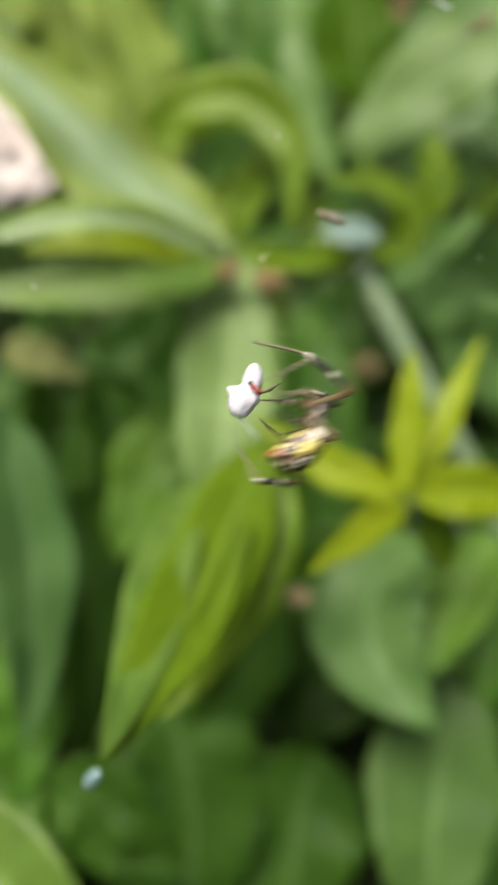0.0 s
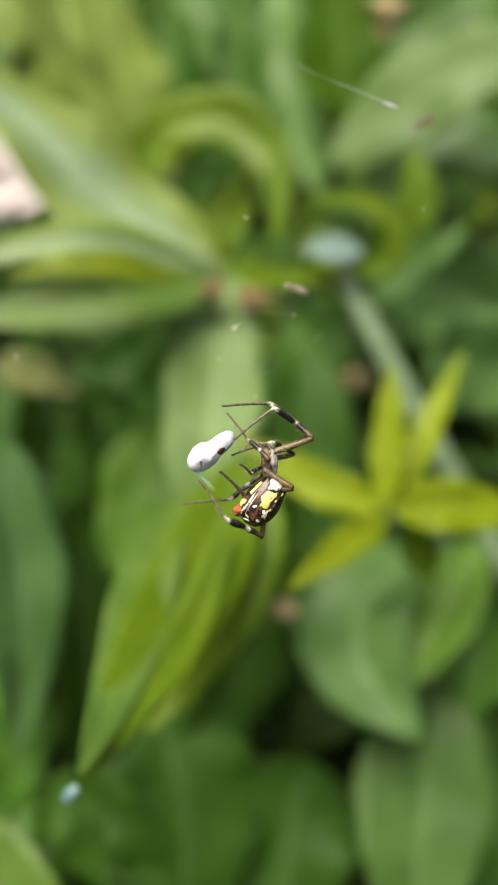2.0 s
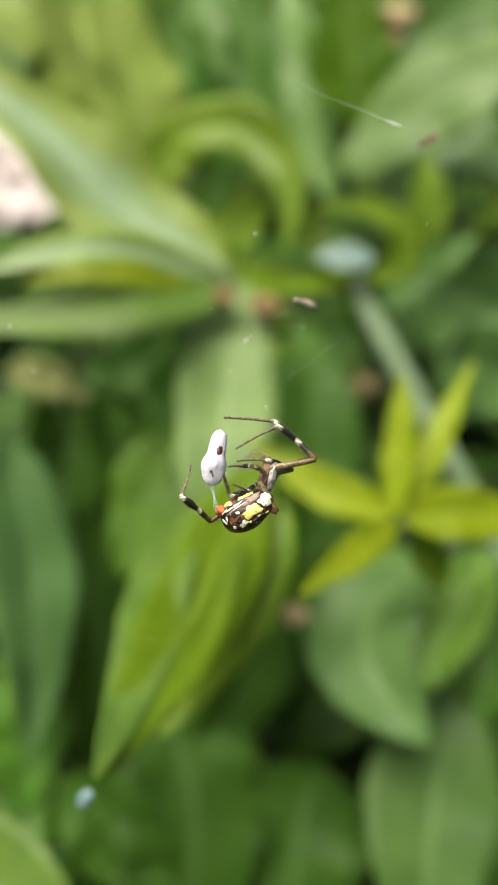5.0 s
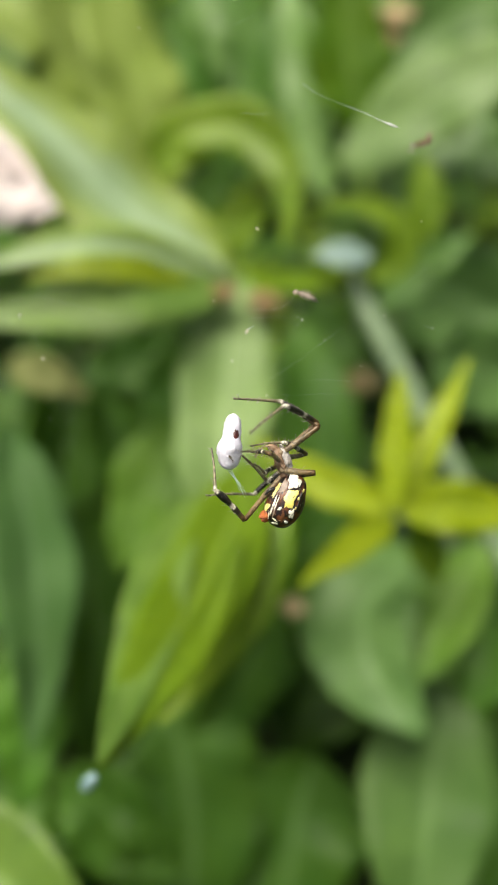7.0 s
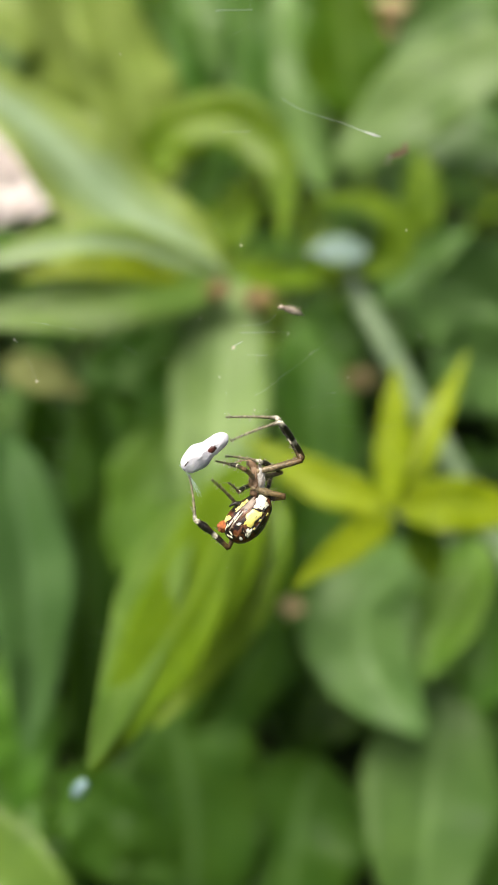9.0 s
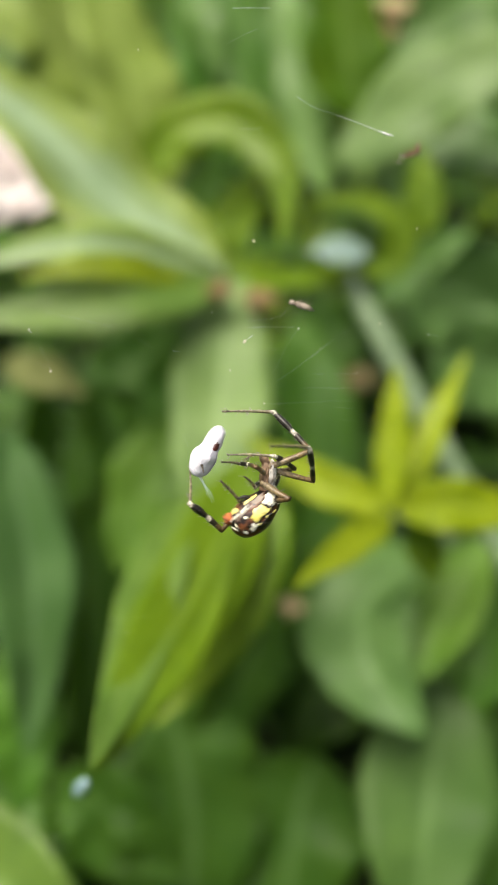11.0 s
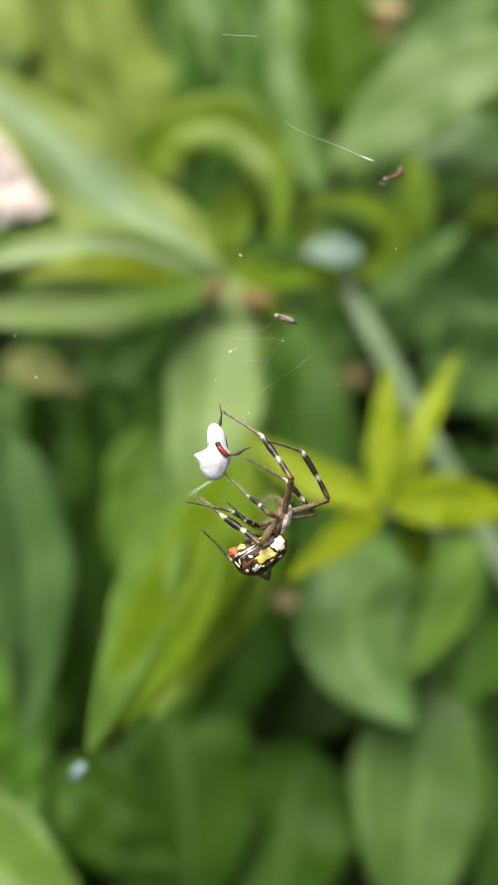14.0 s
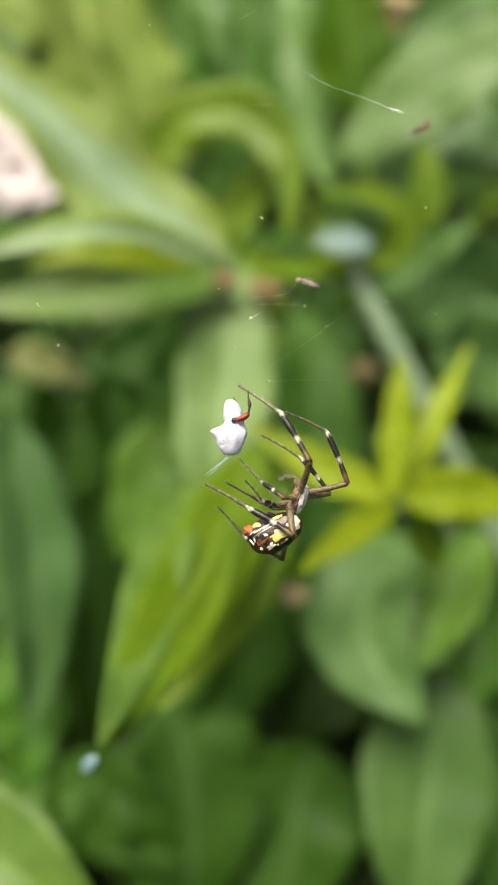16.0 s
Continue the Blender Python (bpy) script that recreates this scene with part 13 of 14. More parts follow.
        at(12.6, 4.25, -0.14, 6.98, 47, 6, 8), at(12.7, 3.03, -0.48, 7.44, 36, -4, -0), at(12.8, 0.98, -2.38, 7.82, 36, -13, -7), at(12.9, 0.75, -2.42, 7.51, 44, -11, -5),
        at(13, -1.04, -1.09, 7.18, 50, -14, -8), at(13.5, 0.35, -1.27, 5.37, 20, -22, -14), at(14, 0.15, -1.99, 5.32, 36, -6, -6), at(14.5, 0.45, -0.89, 4.90, 28, -13, -10),
        at(15, 0.22, -1.19, 4.65, 27, -11, -9), at(15.5, 0.14, -1.29, 4.66, 32, -8, -7), at(16, 0.25, -1.11, 4.86, 32, -8, -7),
    ])
    walk(prey, [
        at(0, -4.61, 85.29, 335.12, -43.6, 4.3, -24.6), at(0.1, -6.89, 84.11, 333.68, -40.2, -8.7, -25.0), at(0.2, -4.62, 83.23, 332.70, -48.0, -2.2, -43.7), at(0.3, -4.51, 81.42, 330.64, -46.3, -9.7, -48.7),
        at(0.4, -6.37, 82.76, 332.41, -30.4, -27.5, -45.7), at(0.5, -3.04, 83.00, 333.08, -25.8, -31.8, -54.8), at(0.6, -6.59, 82.87, 333.43, -58.3, -17.9, -72.6), at(0.7, -5.21, 83.40, 334.84, -26.3, -32.4, -62.3),
        at(0.8, -5.35, 80.68, 332.42, -40.9, -27.8, -70.1), at(0.9, -4.08, 82.48, 335.37, -23.9, -11.3, -73.4), at(1, -6.28, 82.30, 335.71, 9.3, 2.6, -75.8), at(1.1, -3.72, 81.13, 334.74, -18.9, -13.5, -74.8),
        at(1.2, -5.02, 80.83, 334.62, -47.8, -28.3, -75.8), at(1.3, -1.55, 78.99, 332.66, -27.3, -33.6, -69.5), at(1.4, -3.96, 83.03, 337.60, -32.3, -31.6, -69.4), at(1.5, -3.46, 79.85, 334.05, -41.1, -28.3, -70.7),
        at(1.6, -3.47, 80.47, 335.04, -45.9, -25.6, -70.4), at(1.7, -4.22, 80.91, 335.80, -54.4, -21.5, -72.3), at(1.8, -3.24, 80.42, 335.47, -43.3, -24.1, -65.7), at(1.9, -2.70, 79.20, 334.29, -36.5, -26.3, -60.9),
        at(2, -2.91, 79.68, 335.19, -60.8, -14.6, -71.8), at(2.1, -2.90, 79.33, 335.10, -43.6, -23.3, -64.9), at(2.2, -4.32, 79.86, 336.05, -70.1, -17.5, -79.9), at(2.3, -2.28, 78.29, 334.54, -25.1, -33.2, -65.2),
        at(2.4, -3.71, 79.61, 336.62, -69.4, -23.0, -82.0), at(2.5, -2.54, 77.77, 335.07, -28.5, -33.7, -72.9), at(2.6, -3.47, 79.46, 338.20, -63.3, -25.7, -80.7), at(2.7, -1.56, 77.75, 337.61, -24.6, -34.4, -69.7),
        at(2.8, -3.45, 78.75, 340.29, -63.8, -24.1, -79.6), at(2.9, -1.66, 77.32, 339.74, -32.7, -31.4, -68.9), at(3, -2.83, 77.88, 340.88, -61.0, -23.1, -77.3), at(3.1, -2.54, 77.29, 339.88, -26.5, -33.2, -66.3),
        at(3.2, -2.30, 76.62, 338.36, -34.7, -30.3, -68.4), at(3.3, -4.52, 77.64, 338.63, -69.7, -21.3, -81.1), at(3.4, -2.21, 77.64, 337.67, -27.7, -32.4, -66.9), at(3.5, -5.82, 78.87, 338.35, -69.5, -21.1, -81.2),
        at(3.6, -3.66, 80.40, 339.55, -26.5, -33.3, -69.0), at(3.7, -4.95, 78.45, 336.52, -56.3, -26.7, -78.5), at(3.8, -3.77, 80.12, 337.94, -66.2, -26.9, -82.4), at(3.9, -3.42, 79.41, 336.64, -33.1, -33.7, -76.5),
        at(4, -4.50, 79.90, 337.08, -48.4, -32.4, -80.9), at(4.1, -4.03, 80.13, 337.37, -68.1, -30.2, -84.6), at(4.2, -3.72, 79.84, 337.06, -18.3, -37.0, -76.6), at(4.35, -5.19, 79.45, 336.72, -28.0, -35.2, -77.2),
        at(4.51, -4.49, 78.92, 336.24, -65.1, -29.7, -83.5), at(4.67, -5.41, 79.23, 336.86, -19.5, -36.6, -75.6), at(4.83, -4.40, 78.95, 336.78, -63.9, -29.3, -82.9), at(4.99, -4.81, 78.83, 336.96, -19.8, -36.5, -74.8),
        at(5.15, -3.38, 78.99, 337.50, -60.5, -29.2, -81.7), at(5.31, -4.71, 78.17, 336.88, -25.1, -35.2, -74.6), at(5.47, -3.43, 78.72, 337.93, -64.3, -28.3, -82.3), at(5.63, -3.70, 77.90, 337.35, -19.4, -36.4, -73.2),
        at(5.79, -2.56, 77.65, 337.43, -64.6, -27.7, -82.0), at(5.95, -3.74, 78.20, 338.50, -29.9, -33.8, -73.9), at(6.11, -2.45, 77.86, 338.46, -69.0, -26.7, -83.0), at(6.27, -4.02, 77.42, 338.32, -30.4, -33.5, -73.3),
        at(6.5, -3.18, 76.81, 338.07, -32.0, -33.0, -73.1), at(6.6, -4.16, 76.83, 338.35, -66.5, -25.4, -81.5), at(6.7, -5.71, 76.50, 338.27, -22.5, -35.0, -69.2), at(6.8, -4.26, 77.67, 339.98, -40.1, -29.3, -72.0),
        at(6.9, -4.78, 76.03, 338.25, -10.5, -38.8, -65.4), at(7, -3.36, 76.71, 339.17, -20.8, -35.0, -65.5), at(7.1, -5.24, 76.07, 337.79, -63.4, -24.0, -79.6), at(7.2, -5.14, 78.03, 338.69, -68.9, -25.0, -82.5),
        at(7.3, -3.98, 77.51, 336.32, -22.4, -35.6, -72.8), at(7.4, -2.34, 77.16, 334.44, -14.7, -37.8, -74.5), at(7.5, -5.73, 78.75, 335.75, -54.6, -32.0, -82.1), at(7.6, -2.72, 78.10, 335.00, -5.6, -39.6, -77.9),
        at(7.7, -5.95, 79.93, 337.35, -61.0, -33.1, -84.7), at(7.8, -4.26, 78.87, 336.26, -7.7, -39.4, -80.7), at(7.9, -5.54, 78.22, 335.70, -48.9, -13.5, -85.7), at(8, -4.83, 79.23, 337.12, -5.2, 5.5, -84.9),
        at(8.1, -4.62, 78.31, 336.27, -53.1, -11.6, -84.8), at(8.2, -3.91, 78.42, 336.73, -16.6, -37.6, -76.1), at(8.3, -3.89, 78.26, 336.85, -25.2, -35.0, -73.3), at(8.4, -5.16, 77.96, 336.72, -54.0, -4.2, -79.5),
        at(8.5, -3.45, 78.47, 337.42, -10.6, 6.2, -70.2), at(8.6, -2.72, 76.89, 335.50, -19.9, -12.3, -72.0), at(8.7, -2.95, 76.77, 335.30, -39.7, -30.5, -73.7), at(8.8, -3.92, 77.70, 336.34, -43.3, -30.9, -76.4),
        at(8.9, -1.66, 78.06, 336.69, -29.0, -34.8, -75.9), at(9, -4.46, 77.89, 336.48, -57.7, -31.6, -82.6), at(9.1, -2.77, 77.72, 336.27, -32.8, -34.6, -77.7), at(9.2, -2.49, 77.74, 336.31, -24.2, -35.9, -75.7),
        at(9.35, -3.47, 77.95, 336.60, -19.5, -36.6, -73.7), at(9.51, -3.44, 78.33, 337.11, -66.7, -27.2, -82.3), at(9.67, -3.62, 78.18, 337.01, -21.7, -35.7, -70.8), at(9.83, -3.04, 77.76, 336.58, -65.3, -25.1, -80.6),
        at(9.99, -4.04, 77.98, 336.97, -25.8, -33.9, -68.4), at(10.15, -3.11, 77.80, 336.85, -71.5, -22.0, -81.7), at(10.31, -4.02, 77.66, 336.81, -33.8, -30.5, -67.3), at(10.47, -3.36, 77.52, 336.77, -64.8, -20.8, -77.7),
        at(10.63, -3.77, 78.02, 337.51, -31.2, -30.6, -63.7), at(10.79, -3.49, 77.83, 337.41, -66.4, -18.2, -77.2), at(10.95, -4.76, 77.53, 337.21, -29.8, -30.5, -60.3), at(11.11, -3.65, 77.96, 337.85, -68.2, -15.5, -77.0),
        at(11.3, -3.54, 77.52, 337.49, -70.8, -13.6, -77.8), at(11.4, -2.56, 78.33, 338.52, -44.6, -21.9, -62.6), at(11.5, -3.18, 77.24, 337.32, -54.3, -17.1, -67.3), at(11.6, -3.75, 78.58, 339.01, -73.2, -11.6, -78.8),
        at(11.7, -1.80, 76.58, 336.72, -33.9, -27.1, -56.8), at(11.8, -2.54, 77.23, 337.64, -44.7, -21.3, -62.0), at(11.9, -3.42, 77.03, 337.61, -63.2, -13.9, -72.6), at(12, -2.83, 76.96, 337.77, -31.6, -28.3, -55.9),
        at(12.1, -2.42, 76.46, 337.50, -31.5, -27.6, -52.4), at(12.2, -3.52, 76.80, 338.32, -76.4, -5.1, -79.3), at(12.3, -2.45, 76.50, 338.39, -46.7, -14.7, -55.5), at(12.4, -2.19, 75.92, 338.15, -38.0, -19.8, -46.3),
        at(12.5, -1.95, 75.38, 337.97, -43.4, -13.7, -47.7), at(12.6, -3.45, 74.51, 337.43, -57.3, 3.8, -54.9), at(12.7, -2.76, 74.99, 338.54, -39.3, -10.9, -25.8), at(12.8, -2.63, 74.91, 338.98, -39.3, -8.1, -16.4),
        at(12.9, -2.01, 74.80, 339.35, -39.7, -3.8, -8.2), at(13, -1.47, 74.56, 339.48, -39.8, 1.9, -1.3), at(13.5, -1.63, 74.29, 340.32, -40.0, 0.1, 0.0), at(14, -1.76, 73.19, 340.06, -40.2, 0.1, 0.0),
        at(14.5, -2.30, 74.30, 339.20, -40.0, -0.0, -0.0), at(15, -2.56, 74.70, 339.32, -40.2, -0.0, 0.2), at(15.5, -3.41, 74.44, 339.44, -40.3, -0.1, 0.1), at(16, -3.21, 76.05, 338.17, -40.2, -0.1, 0.2),
    ])
    walk(limb, [
        (0, pose(0.00048, -0.00103, 0.00095, 0, 20, 0)), (0.5, pose(0.00048, -0.00024, 0.00095, 0, 95, 0)),
        (1, pose(0.00048, -0.00024, 0.00095, 0, 95, 0)), (1.5, pose(0.00048, -0.00024, 0.00095, 0, 100, 0)),
        (2, pose(0.00048, -0.00024, 0.00095, 0, 95, 0)), (2.5, pose(0.00048, -0.00024, 0.00095, 0, 95, 0)),
        (3, pose(0.00048, -0.00024, 0.00095, 0, 100, 0)), (3.5, pose(0.00048, -0.00024, 0.00095, 0, 100, 0)),
        (4, pose(0.00048, -0.00024, 0.00095, 0, 90, 0)), (6.5, pose(0.00048, -0.00024, 0.00095, 0, 95, 0)),
        (7, pose(0.00048, -0.00024, 0.00095, 0, 95, 0)), (7.5, pose(0.00048, -0.00024, 0.00095, 0, 95, 0)),
        (8, pose(0.00048, -0.00024, 0.00095, 0, 110, 0)), (8.5, pose(0.00048, -0.00127, 0.00095, 0, 180, 0)),
        (9, pose(0.00048, -0.00024, 0.00095, 0, 110, 0)), (11.5, pose(0.00048, -0.00024, 0.00095, 0, 95, 0)),
        (12, pose(0.00048, -0.00024, 0.00095, 0, 95, 0)), (12.5, pose(0.00048, -0.00024, 0.00095, 0, 80, 0)),
        (13, pose(0.00048, -0.00119, 0.00095, 0, 15, 0)), (13.5, pose(0.00048, -0.00119, 0.00095, 0, 5, 0)),
        (14, pose(0.00048, -0.00119, 0.00095, 0, 45, 0)), (14.5, pose(0.00048, -0.00119, 0.00095, 0, 8, 0)),
        (15, pose(0.00048, -0.00119, 0.00095, 0, 75, 0)), (15.5, pose(0.00048, -0.00119, 0.00095, 0, 20, 0)),
        (16, pose(0.00048, -0.00119, 0.00095, 0, -25, 0)),
    ])
    walk(second_limb, [
        (0, pose(0.00000, 0.00000, -0.00016, 0, -36, 0)), (0.5, pose(0.00000, 0.00000, -0.00016, 0, -36, 0)),
        (1, pose(0.00000, 0.00000, -0.00016, 0, -36, 0)), (1.5, pose(0.00000, 0.00000, -0.00016, 0, -36, 0)),
        (2, pose(0.00000, 0.00000, -0.00016, 0, -36, 0)), (2.5, pose(0.00000, 0.00000, -0.00016, 0, -36, 0)),
        (3, pose(0.00000, 0.00000, -0.00016, 0, -36, 0)), (3.5, pose(0.00000, 0.00000, -0.00016, 0, -36, 0)),
        (4, pose(0.00000, 0.00000, -0.00016, 0, -36, 0)), (6.5, pose(0.00000, 0.00000, -0.00016, 0, -36, 0)),
        (7, pose(0.00000, 0.00000, -0.00016, 0, -36, 0)), (7.5, pose(0.00000, 0.00000, -0.00016, 0, -36, 0)),
        (8, pose(0.00000, 0.00000, -0.00016, 0, -36, 0)), (8.5, pose(0.00000, 0.00000, -0.00016, 0, -36, 0)),
        (9, pose(0.00000, 0.00000, -0.00016, 0, -36, 0)), (11.5, pose(0.00000, 0.00000, -0.00016, 0, -36, 0)),
        (12, pose(0.00000, 0.00000, -0.00016, 0, -36, 0)), (12.5, pose(0.00000, 0.00000, -0.00016, 0, -36, 0)),
        (13, pose(0.00000, 0.00000, 0.00317, 0, -60, 0)), (13.5, pose(-0.00016, 0.00000, 0.00333, 0, -73, 0)),
        (14, pose(0.00063, 0.00000, 0.00301, 0, -45, 0)), (14.5, pose(0.00143, 0.00000, 0.00206, 0, 0, 0)),
        (15, pose(0.00143, 0.00000, 0.00222, 0, -3, 0)), (15.5, pose(0.00111, 0.00000, 0.00254, 0, -15, 0)),
        (16, pose(0.00000, 0.00040, 0.00063, 0, -40, 0)),
    ])
    walk(strands, [
        at(0, -5.83, 83.09, 332.49, -128, 30, -151), at(0.1, -7.50, 81.80, 330.93, -123, -37, 140), at(0.2, -6.43, 81.21, 330.26, -128, 33, -148), at(0.3, -6.21, 79.36, 328.15, -134, 22, -161),
        at(0.4, -6.67, 80.43, 329.62, -137, 3, -178), at(0.5, -3.34, 80.67, 330.29, -131, 25, -158), at(0.6, -9.37, 81.38, 331.61, -134, 20, -163), at(0.7, -5.83, 81.10, 332.09, -130, 29, -154),
        at(0.8, -7.15, 78.66, 329.98, -135, 16, -167), at(0.9, -5.31, 80.29, 332.74, -133, 17, -166), at(1, -5.76, 79.97, 332.95, -132, -21, 160), at(1.1, -4.65, 78.86, 332.04, -128, 29, -153),
        at(1.2, -7.36, 79.05, 332.47, -135, 13, -170), at(1.3, -2.49, 76.73, 329.96, -131, 27, -156), at(1.4, -5.21, 80.83, 334.98, -136, -2, 178), at(1.5, -5.29, 77.83, 331.64, -131, 25, -157),
        at(1.6, -5.57, 78.56, 332.75, -108, 44, -125), at(1.7, -6.80, 79.27, 333.83, -134, 18, -164), at(1.8, -5.08, 78.40, 333.05, -133, 21, -162), at(1.9, -3.96, 77.01, 331.66, -130, 28, -154),
        at(2, -5.79, 78.26, 333.47, -127, 33, -148), at(2.1, -4.74, 77.32, 332.67, -124, 29, -153), at(2.2, -7.63, 78.89, 334.87, -134, 22, -161), at(2.3, -2.93, 76.00, 331.78, -125, 22, -160),
        at(2.4, -7.02, 78.64, 335.44, -134, 21, -162), at(2.5, -3.67, 75.56, 332.41, -131, 20, -162), at(2.6, -6.57, 78.23, 336.72, -133, 22, -161), at(2.7, -2.33, 75.47, 334.87, -133, -1, 179),
        at(2.8, -6.55, 77.51, 338.82, -135, 13, -169), at(2.9, -2.92, 75.12, 337.13, -131, 0, -180), at(3, -5.79, 76.51, 339.25, -129, 27, -154), at(3.1, -3.31, 75.00, 337.16, -106, -28, 153),
        at(3.2, -3.67, 74.45, 335.77, -134, 11, -171), at(3.3, -7.83, 76.66, 337.45, -134, 21, -162), at(3.4, -3.09, 75.39, 334.95, -102, 47, -116), at(3.5, -9.13, 77.89, 337.16, -135, 10, -171),
        at(3.6, -4.54, 78.15, 336.83, -133, 20, -163), at(3.7, -7.74, 76.95, 334.72, -134, 7, -174), at(3.8, -6.99, 79.02, 336.62, -129, 32, -148), at(3.9, -4.95, 77.30, 334.10, -136, 9, -172),
        at(4, -6.99, 78.18, 335.03, -134, 21, -161), at(4.1, -7.33, 79.13, 336.20, -136, 15, -166), at(4.2, -4.35, 77.55, 334.29, -133, 12, -169), at(4.35, -6.44, 77.26, 334.09, -133, 12, -169),
        at(4.51, -7.69, 77.78, 334.91, -132, 26, -155), at(4.67, -6.07, 76.94, 334.10, -132, 18, -164), at(4.83, -7.55, 77.76, 335.39, -131, 28, -154), at(4.99, -5.46, 76.54, 334.21, -132, 10, -171),
        at(5.15, -6.39, 77.67, 335.93, -133, 25, -157), at(5.31, -5.70, 75.92, 334.19, -125, 29, -152), at(5.47, -6.59, 77.54, 336.53, -131, 27, -154), at(5.63, -4.27, 75.60, 334.58, -134, 6, -174),
        at(5.79, -5.71, 76.47, 336.04, -130, 29, -153), at(5.95, -4.99, 76.00, 335.87, -133, 16, -166), at(6.11, -5.75, 76.86, 337.30, -133, 25, -157), at(6.27, -5.29, 75.22, 335.70, -133, 15, -167),
        at(6.5, -4.53, 74.64, 335.48, -134, 18, -164), at(6.6, -7.38, 75.72, 337.04, -133, 25, -157), at(6.7, -6.34, 74.20, 335.51, -134, 1, -179), at(6.8, -6.07, 75.64, 337.55, -132, 25, -158),
        at(6.9, -4.45, 73.71, 335.46, -135, -10, 171), at(7, -3.73, 74.39, 336.37, -132, 25, -157), at(7.1, -8.32, 74.83, 336.29, -134, 20, -162), at(7.2, -8.44, 77.04, 337.51, -133, 24, -158),
        at(7.3, -4.73, 75.22, 333.58, -128, 20, -162), at(7.4, -2.65, 74.84, 331.65, -125, 32, -148), at(7.5, -8.52, 77.23, 333.96, -133, 24, -158), at(7.6, -2.59, 75.76, 332.21, -72, 48, -110),
        at(7.7, -9.04, 78.68, 335.87, -129, 29, -152), at(7.8, -4.38, 76.53, 333.47, -123, 15, -167), at(7.9, -8.24, 76.64, 333.83, -129, 29, -151), at(8, -5.20, 76.90, 334.35, -134, 8, -173),
        at(8.1, -7.48, 76.85, 334.55, -121, 37, -140), at(8.2, -4.40, 76.10, 333.96, -129, 19, -163), at(8.3, -4.83, 76.00, 334.14, -132, 21, -161), at(8.4, -8.04, 76.52, 335.00, -135, 15, -167),
        at(8.5, -4.22, 76.18, 334.69, -134, 8, -173), at(8.6, -3.67, 74.63, 332.80, -133, 18, -164), at(8.7, -4.79, 74.75, 332.89, -128, 32, -148), at(8.8, -6.02, 75.79, 334.07, -133, 22, -160),
        at(8.9, -2.93, 75.86, 334.07, -113, 41, -134), at(9, -7.39, 76.48, 334.83, -133, 22, -160), at(9.1, -4.33, 75.60, 333.75, -130, 27, -155), at(9.2, -3.45, 75.48, 333.61, -104, 40, -134),
        at(9.35, -4.07, 75.64, 333.84, -133, 15, -167), at(9.51, -6.67, 77.23, 335.83, -131, 29, -152), at(9.67, -4.25, 75.87, 334.25, -132, 17, -164), at(9.83, -6.20, 76.58, 335.21, -130, 30, -150),
        at(9.99, -4.83, 75.70, 334.24, -133, 16, -165), at(10.15, -6.47, 76.88, 335.78, -131, 27, -154), at(10.31, -5.29, 75.46, 334.20, -131, 22, -160), at(10.47, -6.46, 76.28, 335.31, -130, 30, -151),
        at(10.63, -4.76, 75.76, 334.82, -133, 11, -170), at(10.79, -6.64, 76.65, 336.03, -130, 29, -152), at(10.95, -5.53, 75.24, 334.49, -131, 20, -162), at(11.11, -6.86, 76.84, 336.55, -131, 28, -153),
        at(11.3, -6.84, 76.52, 336.32, -134, 18, -164), at(11.4, -4.39, 76.29, 336.12, -124, 25, -156), at(11.5, -5.67, 75.52, 335.29, -128, 31, -150), at(11.6, -7.13, 77.69, 337.97, -133, 22, -160),
        at(11.7, -2.74, 74.31, 334.03, -134, 5, -175), at(11.8, -4.36, 75.19, 335.23, -129, 29, -151), at(11.9, -6.41, 75.68, 336.02, -128, 31, -149), at(12, -3.59, 74.67, 335.04, -135, 5, -175),
        at(12.1, -3.06, 74.16, 334.75, -133, 17, -165), at(12.2, -6.99, 76.07, 337.47, -127, 32, -148), at(12.3, -4.27, 74.48, 335.97, -130, 21, -161), at(12.4, -3.14, 73.66, 335.45, -135, 13, -169),
        at(12.5, -3.38, 73.23, 335.40, -126, 32, -148), at(12.6, -6.03, 72.86, 335.47, -130, 31, -150), at(12.7, -3.28, 72.68, 335.77, -137, 12, -169), at(12.8, -2.90, 72.58, 336.19, -135, 17, -165),
        at(12.9, -2.15, 72.47, 336.55, -137, 10, -171), at(13, -1.62, 72.23, 336.68, -93, -49, 106), at(13.5, -1.64, 71.94, 337.53, -114, -40, 135), at(14, -1.77, 70.84, 337.27, -116, -39, 137),
        at(14.5, -2.30, 71.96, 336.41, -117, -39, 137), at(15, -2.55, 72.35, 336.53, -121, -36, 142), at(15.5, -3.41, 72.08, 336.66, -122, -35, 143), at(16, -3.19, 73.70, 335.38, -124, -34, 145),
    ])
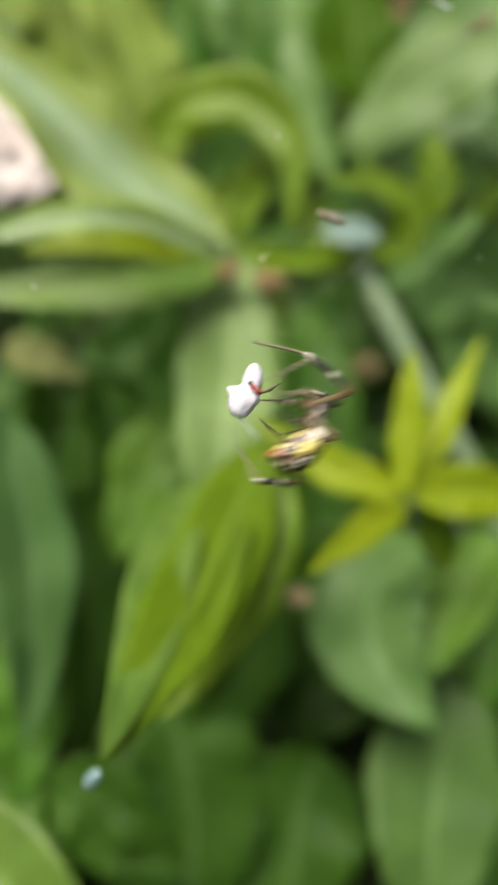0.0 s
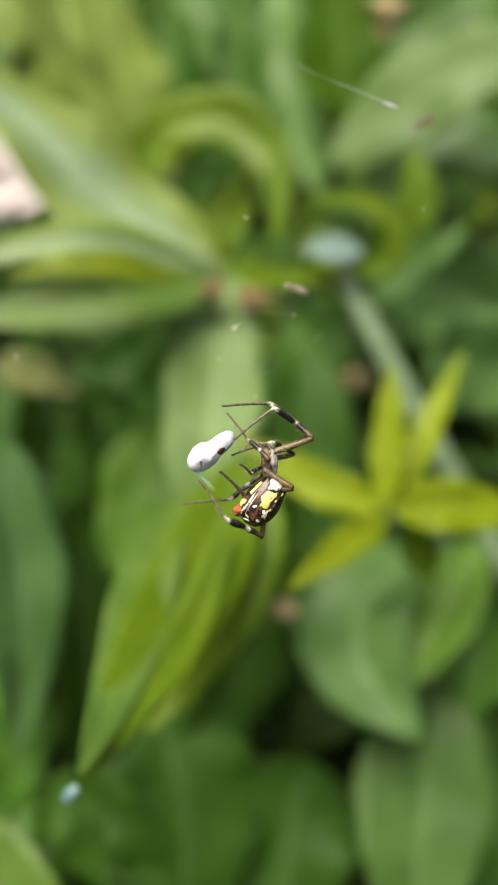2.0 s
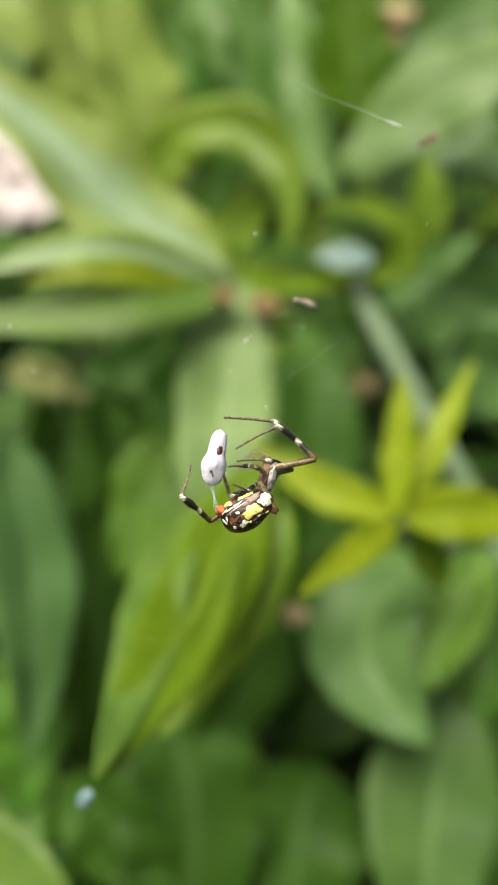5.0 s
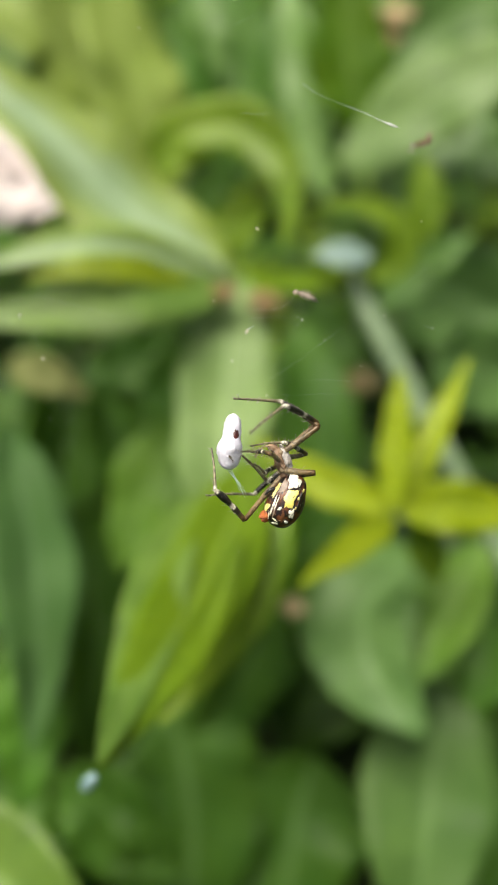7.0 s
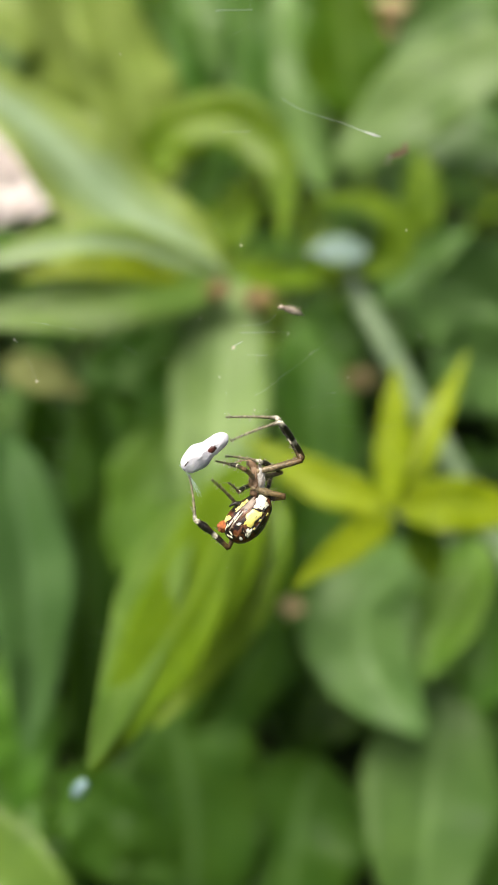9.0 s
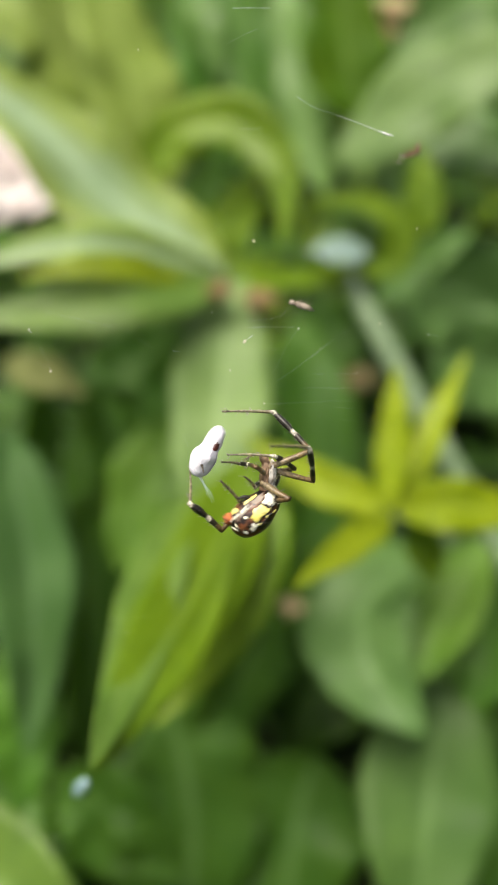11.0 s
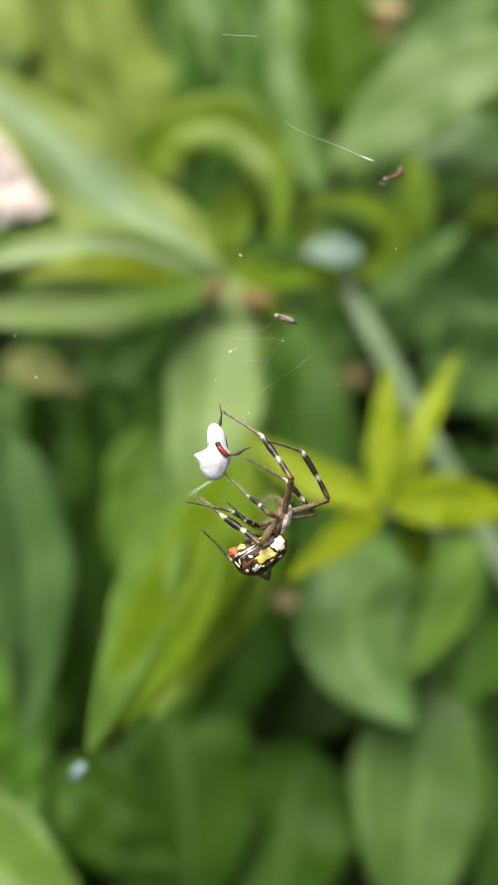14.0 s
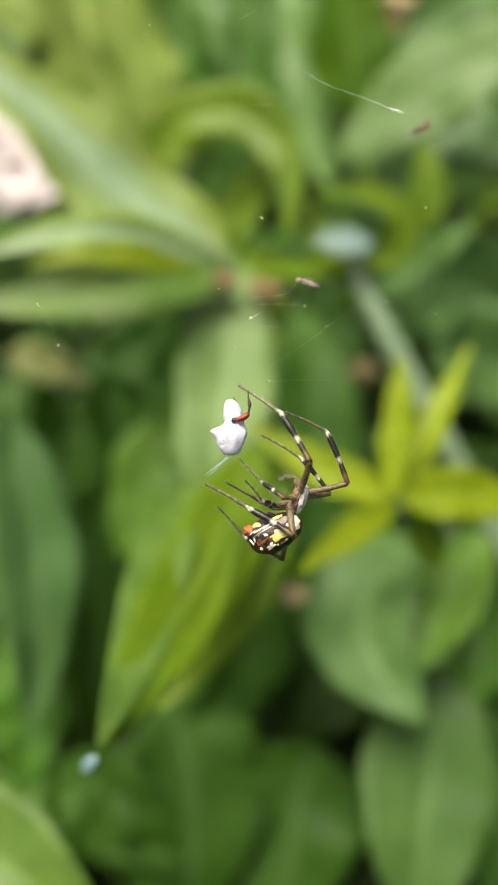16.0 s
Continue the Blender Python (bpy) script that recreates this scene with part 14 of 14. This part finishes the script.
    swaying = [
        (0, pose(0.00557, 0.08591, 0.36800, 5.8, -0.8, -2.0)),
        (0.5, pose(0.00735, 0.08394, 0.36706, 4.1, -1.4, -1.8)),
        (1, pose(0.00641, 0.08451, 0.36754, 2.5, 0.7, -0.6)),
        (1.5, pose(0.00871, 0.08538, 0.36494, 0.2, -0.0, 1.4)),
        (2, pose(0.00920, 0.08668, 0.36482, 0.3, 0.8, 1.3)),
        (2.5, pose(0.00873, 0.08641, 0.36409, -1.5, 1.4, 3.7)),
        (3, pose(0.00877, 0.08909, 0.36533, -1.1, 3.9, 6.4)),
        (3.5, pose(0.00644, 0.08891, 0.36429, 1.2, 3.1, 4.5)),
        (4, pose(0.00732, 0.08801, 0.36507, -0.4, 0.2, 2.3)),
        (6.5, pose(0.00806, 0.08775, 0.36428, 0.7, 1.7, 3.8)),
        (7, pose(0.00733, 0.08792, 0.36441, 0.2, 1.1, 2.7)),
        (7.5, pose(0.00675, 0.08779, 0.36117, 1.3, -2.5, -0.3)),
        (8, pose(0.00635, 0.08935, 0.36200, 0.4, -1.4, -0.3)),
        (8.5, pose(0.00816, 0.08941, 0.36326, 1.5, -1.8, -0.7)),
        (9, pose(0.00813, 0.08931, 0.36107, 0.2, -1.9, 0.5)),
        (11.5, pose(0.00944, 0.09083, 0.36183, 0.4, -1.0, -0.4)),
        (12, pose(0.00838, 0.08957, 0.36176, -1.2, 0.7, 1.2)),
        (12.5, pose(0.00899, 0.08944, 0.36132, -1.7, 1.3, 1.6)),
        (13, pose(0.00938, 0.08952, 0.36048, -2.7, 2.5, 2.5)),
        (13.5, pose(0.00921, 0.08910, 0.36132, -3.4, 2.8, 2.1)),
        (14, pose(0.00906, 0.08791, 0.36145, -2.3, 1.5, 2.1)),
        (14.5, pose(0.00904, 0.08824, 0.36204, 0.0, 0.0, -0.0)),
        (15, pose(0.00893, 0.08782, 0.36307, 0.7, -1.4, -1.7)),
        (15.5, pose(0.00806, 0.08757, 0.36338, 1.2, -1.9, -1.8)),
        (16, pose(0.00801, 0.08887, 0.36230, 0.9, -1.9, -1.8)),
    ]
    for caught in (web, *caught_things):
        walk(caught, swaying)


motions()
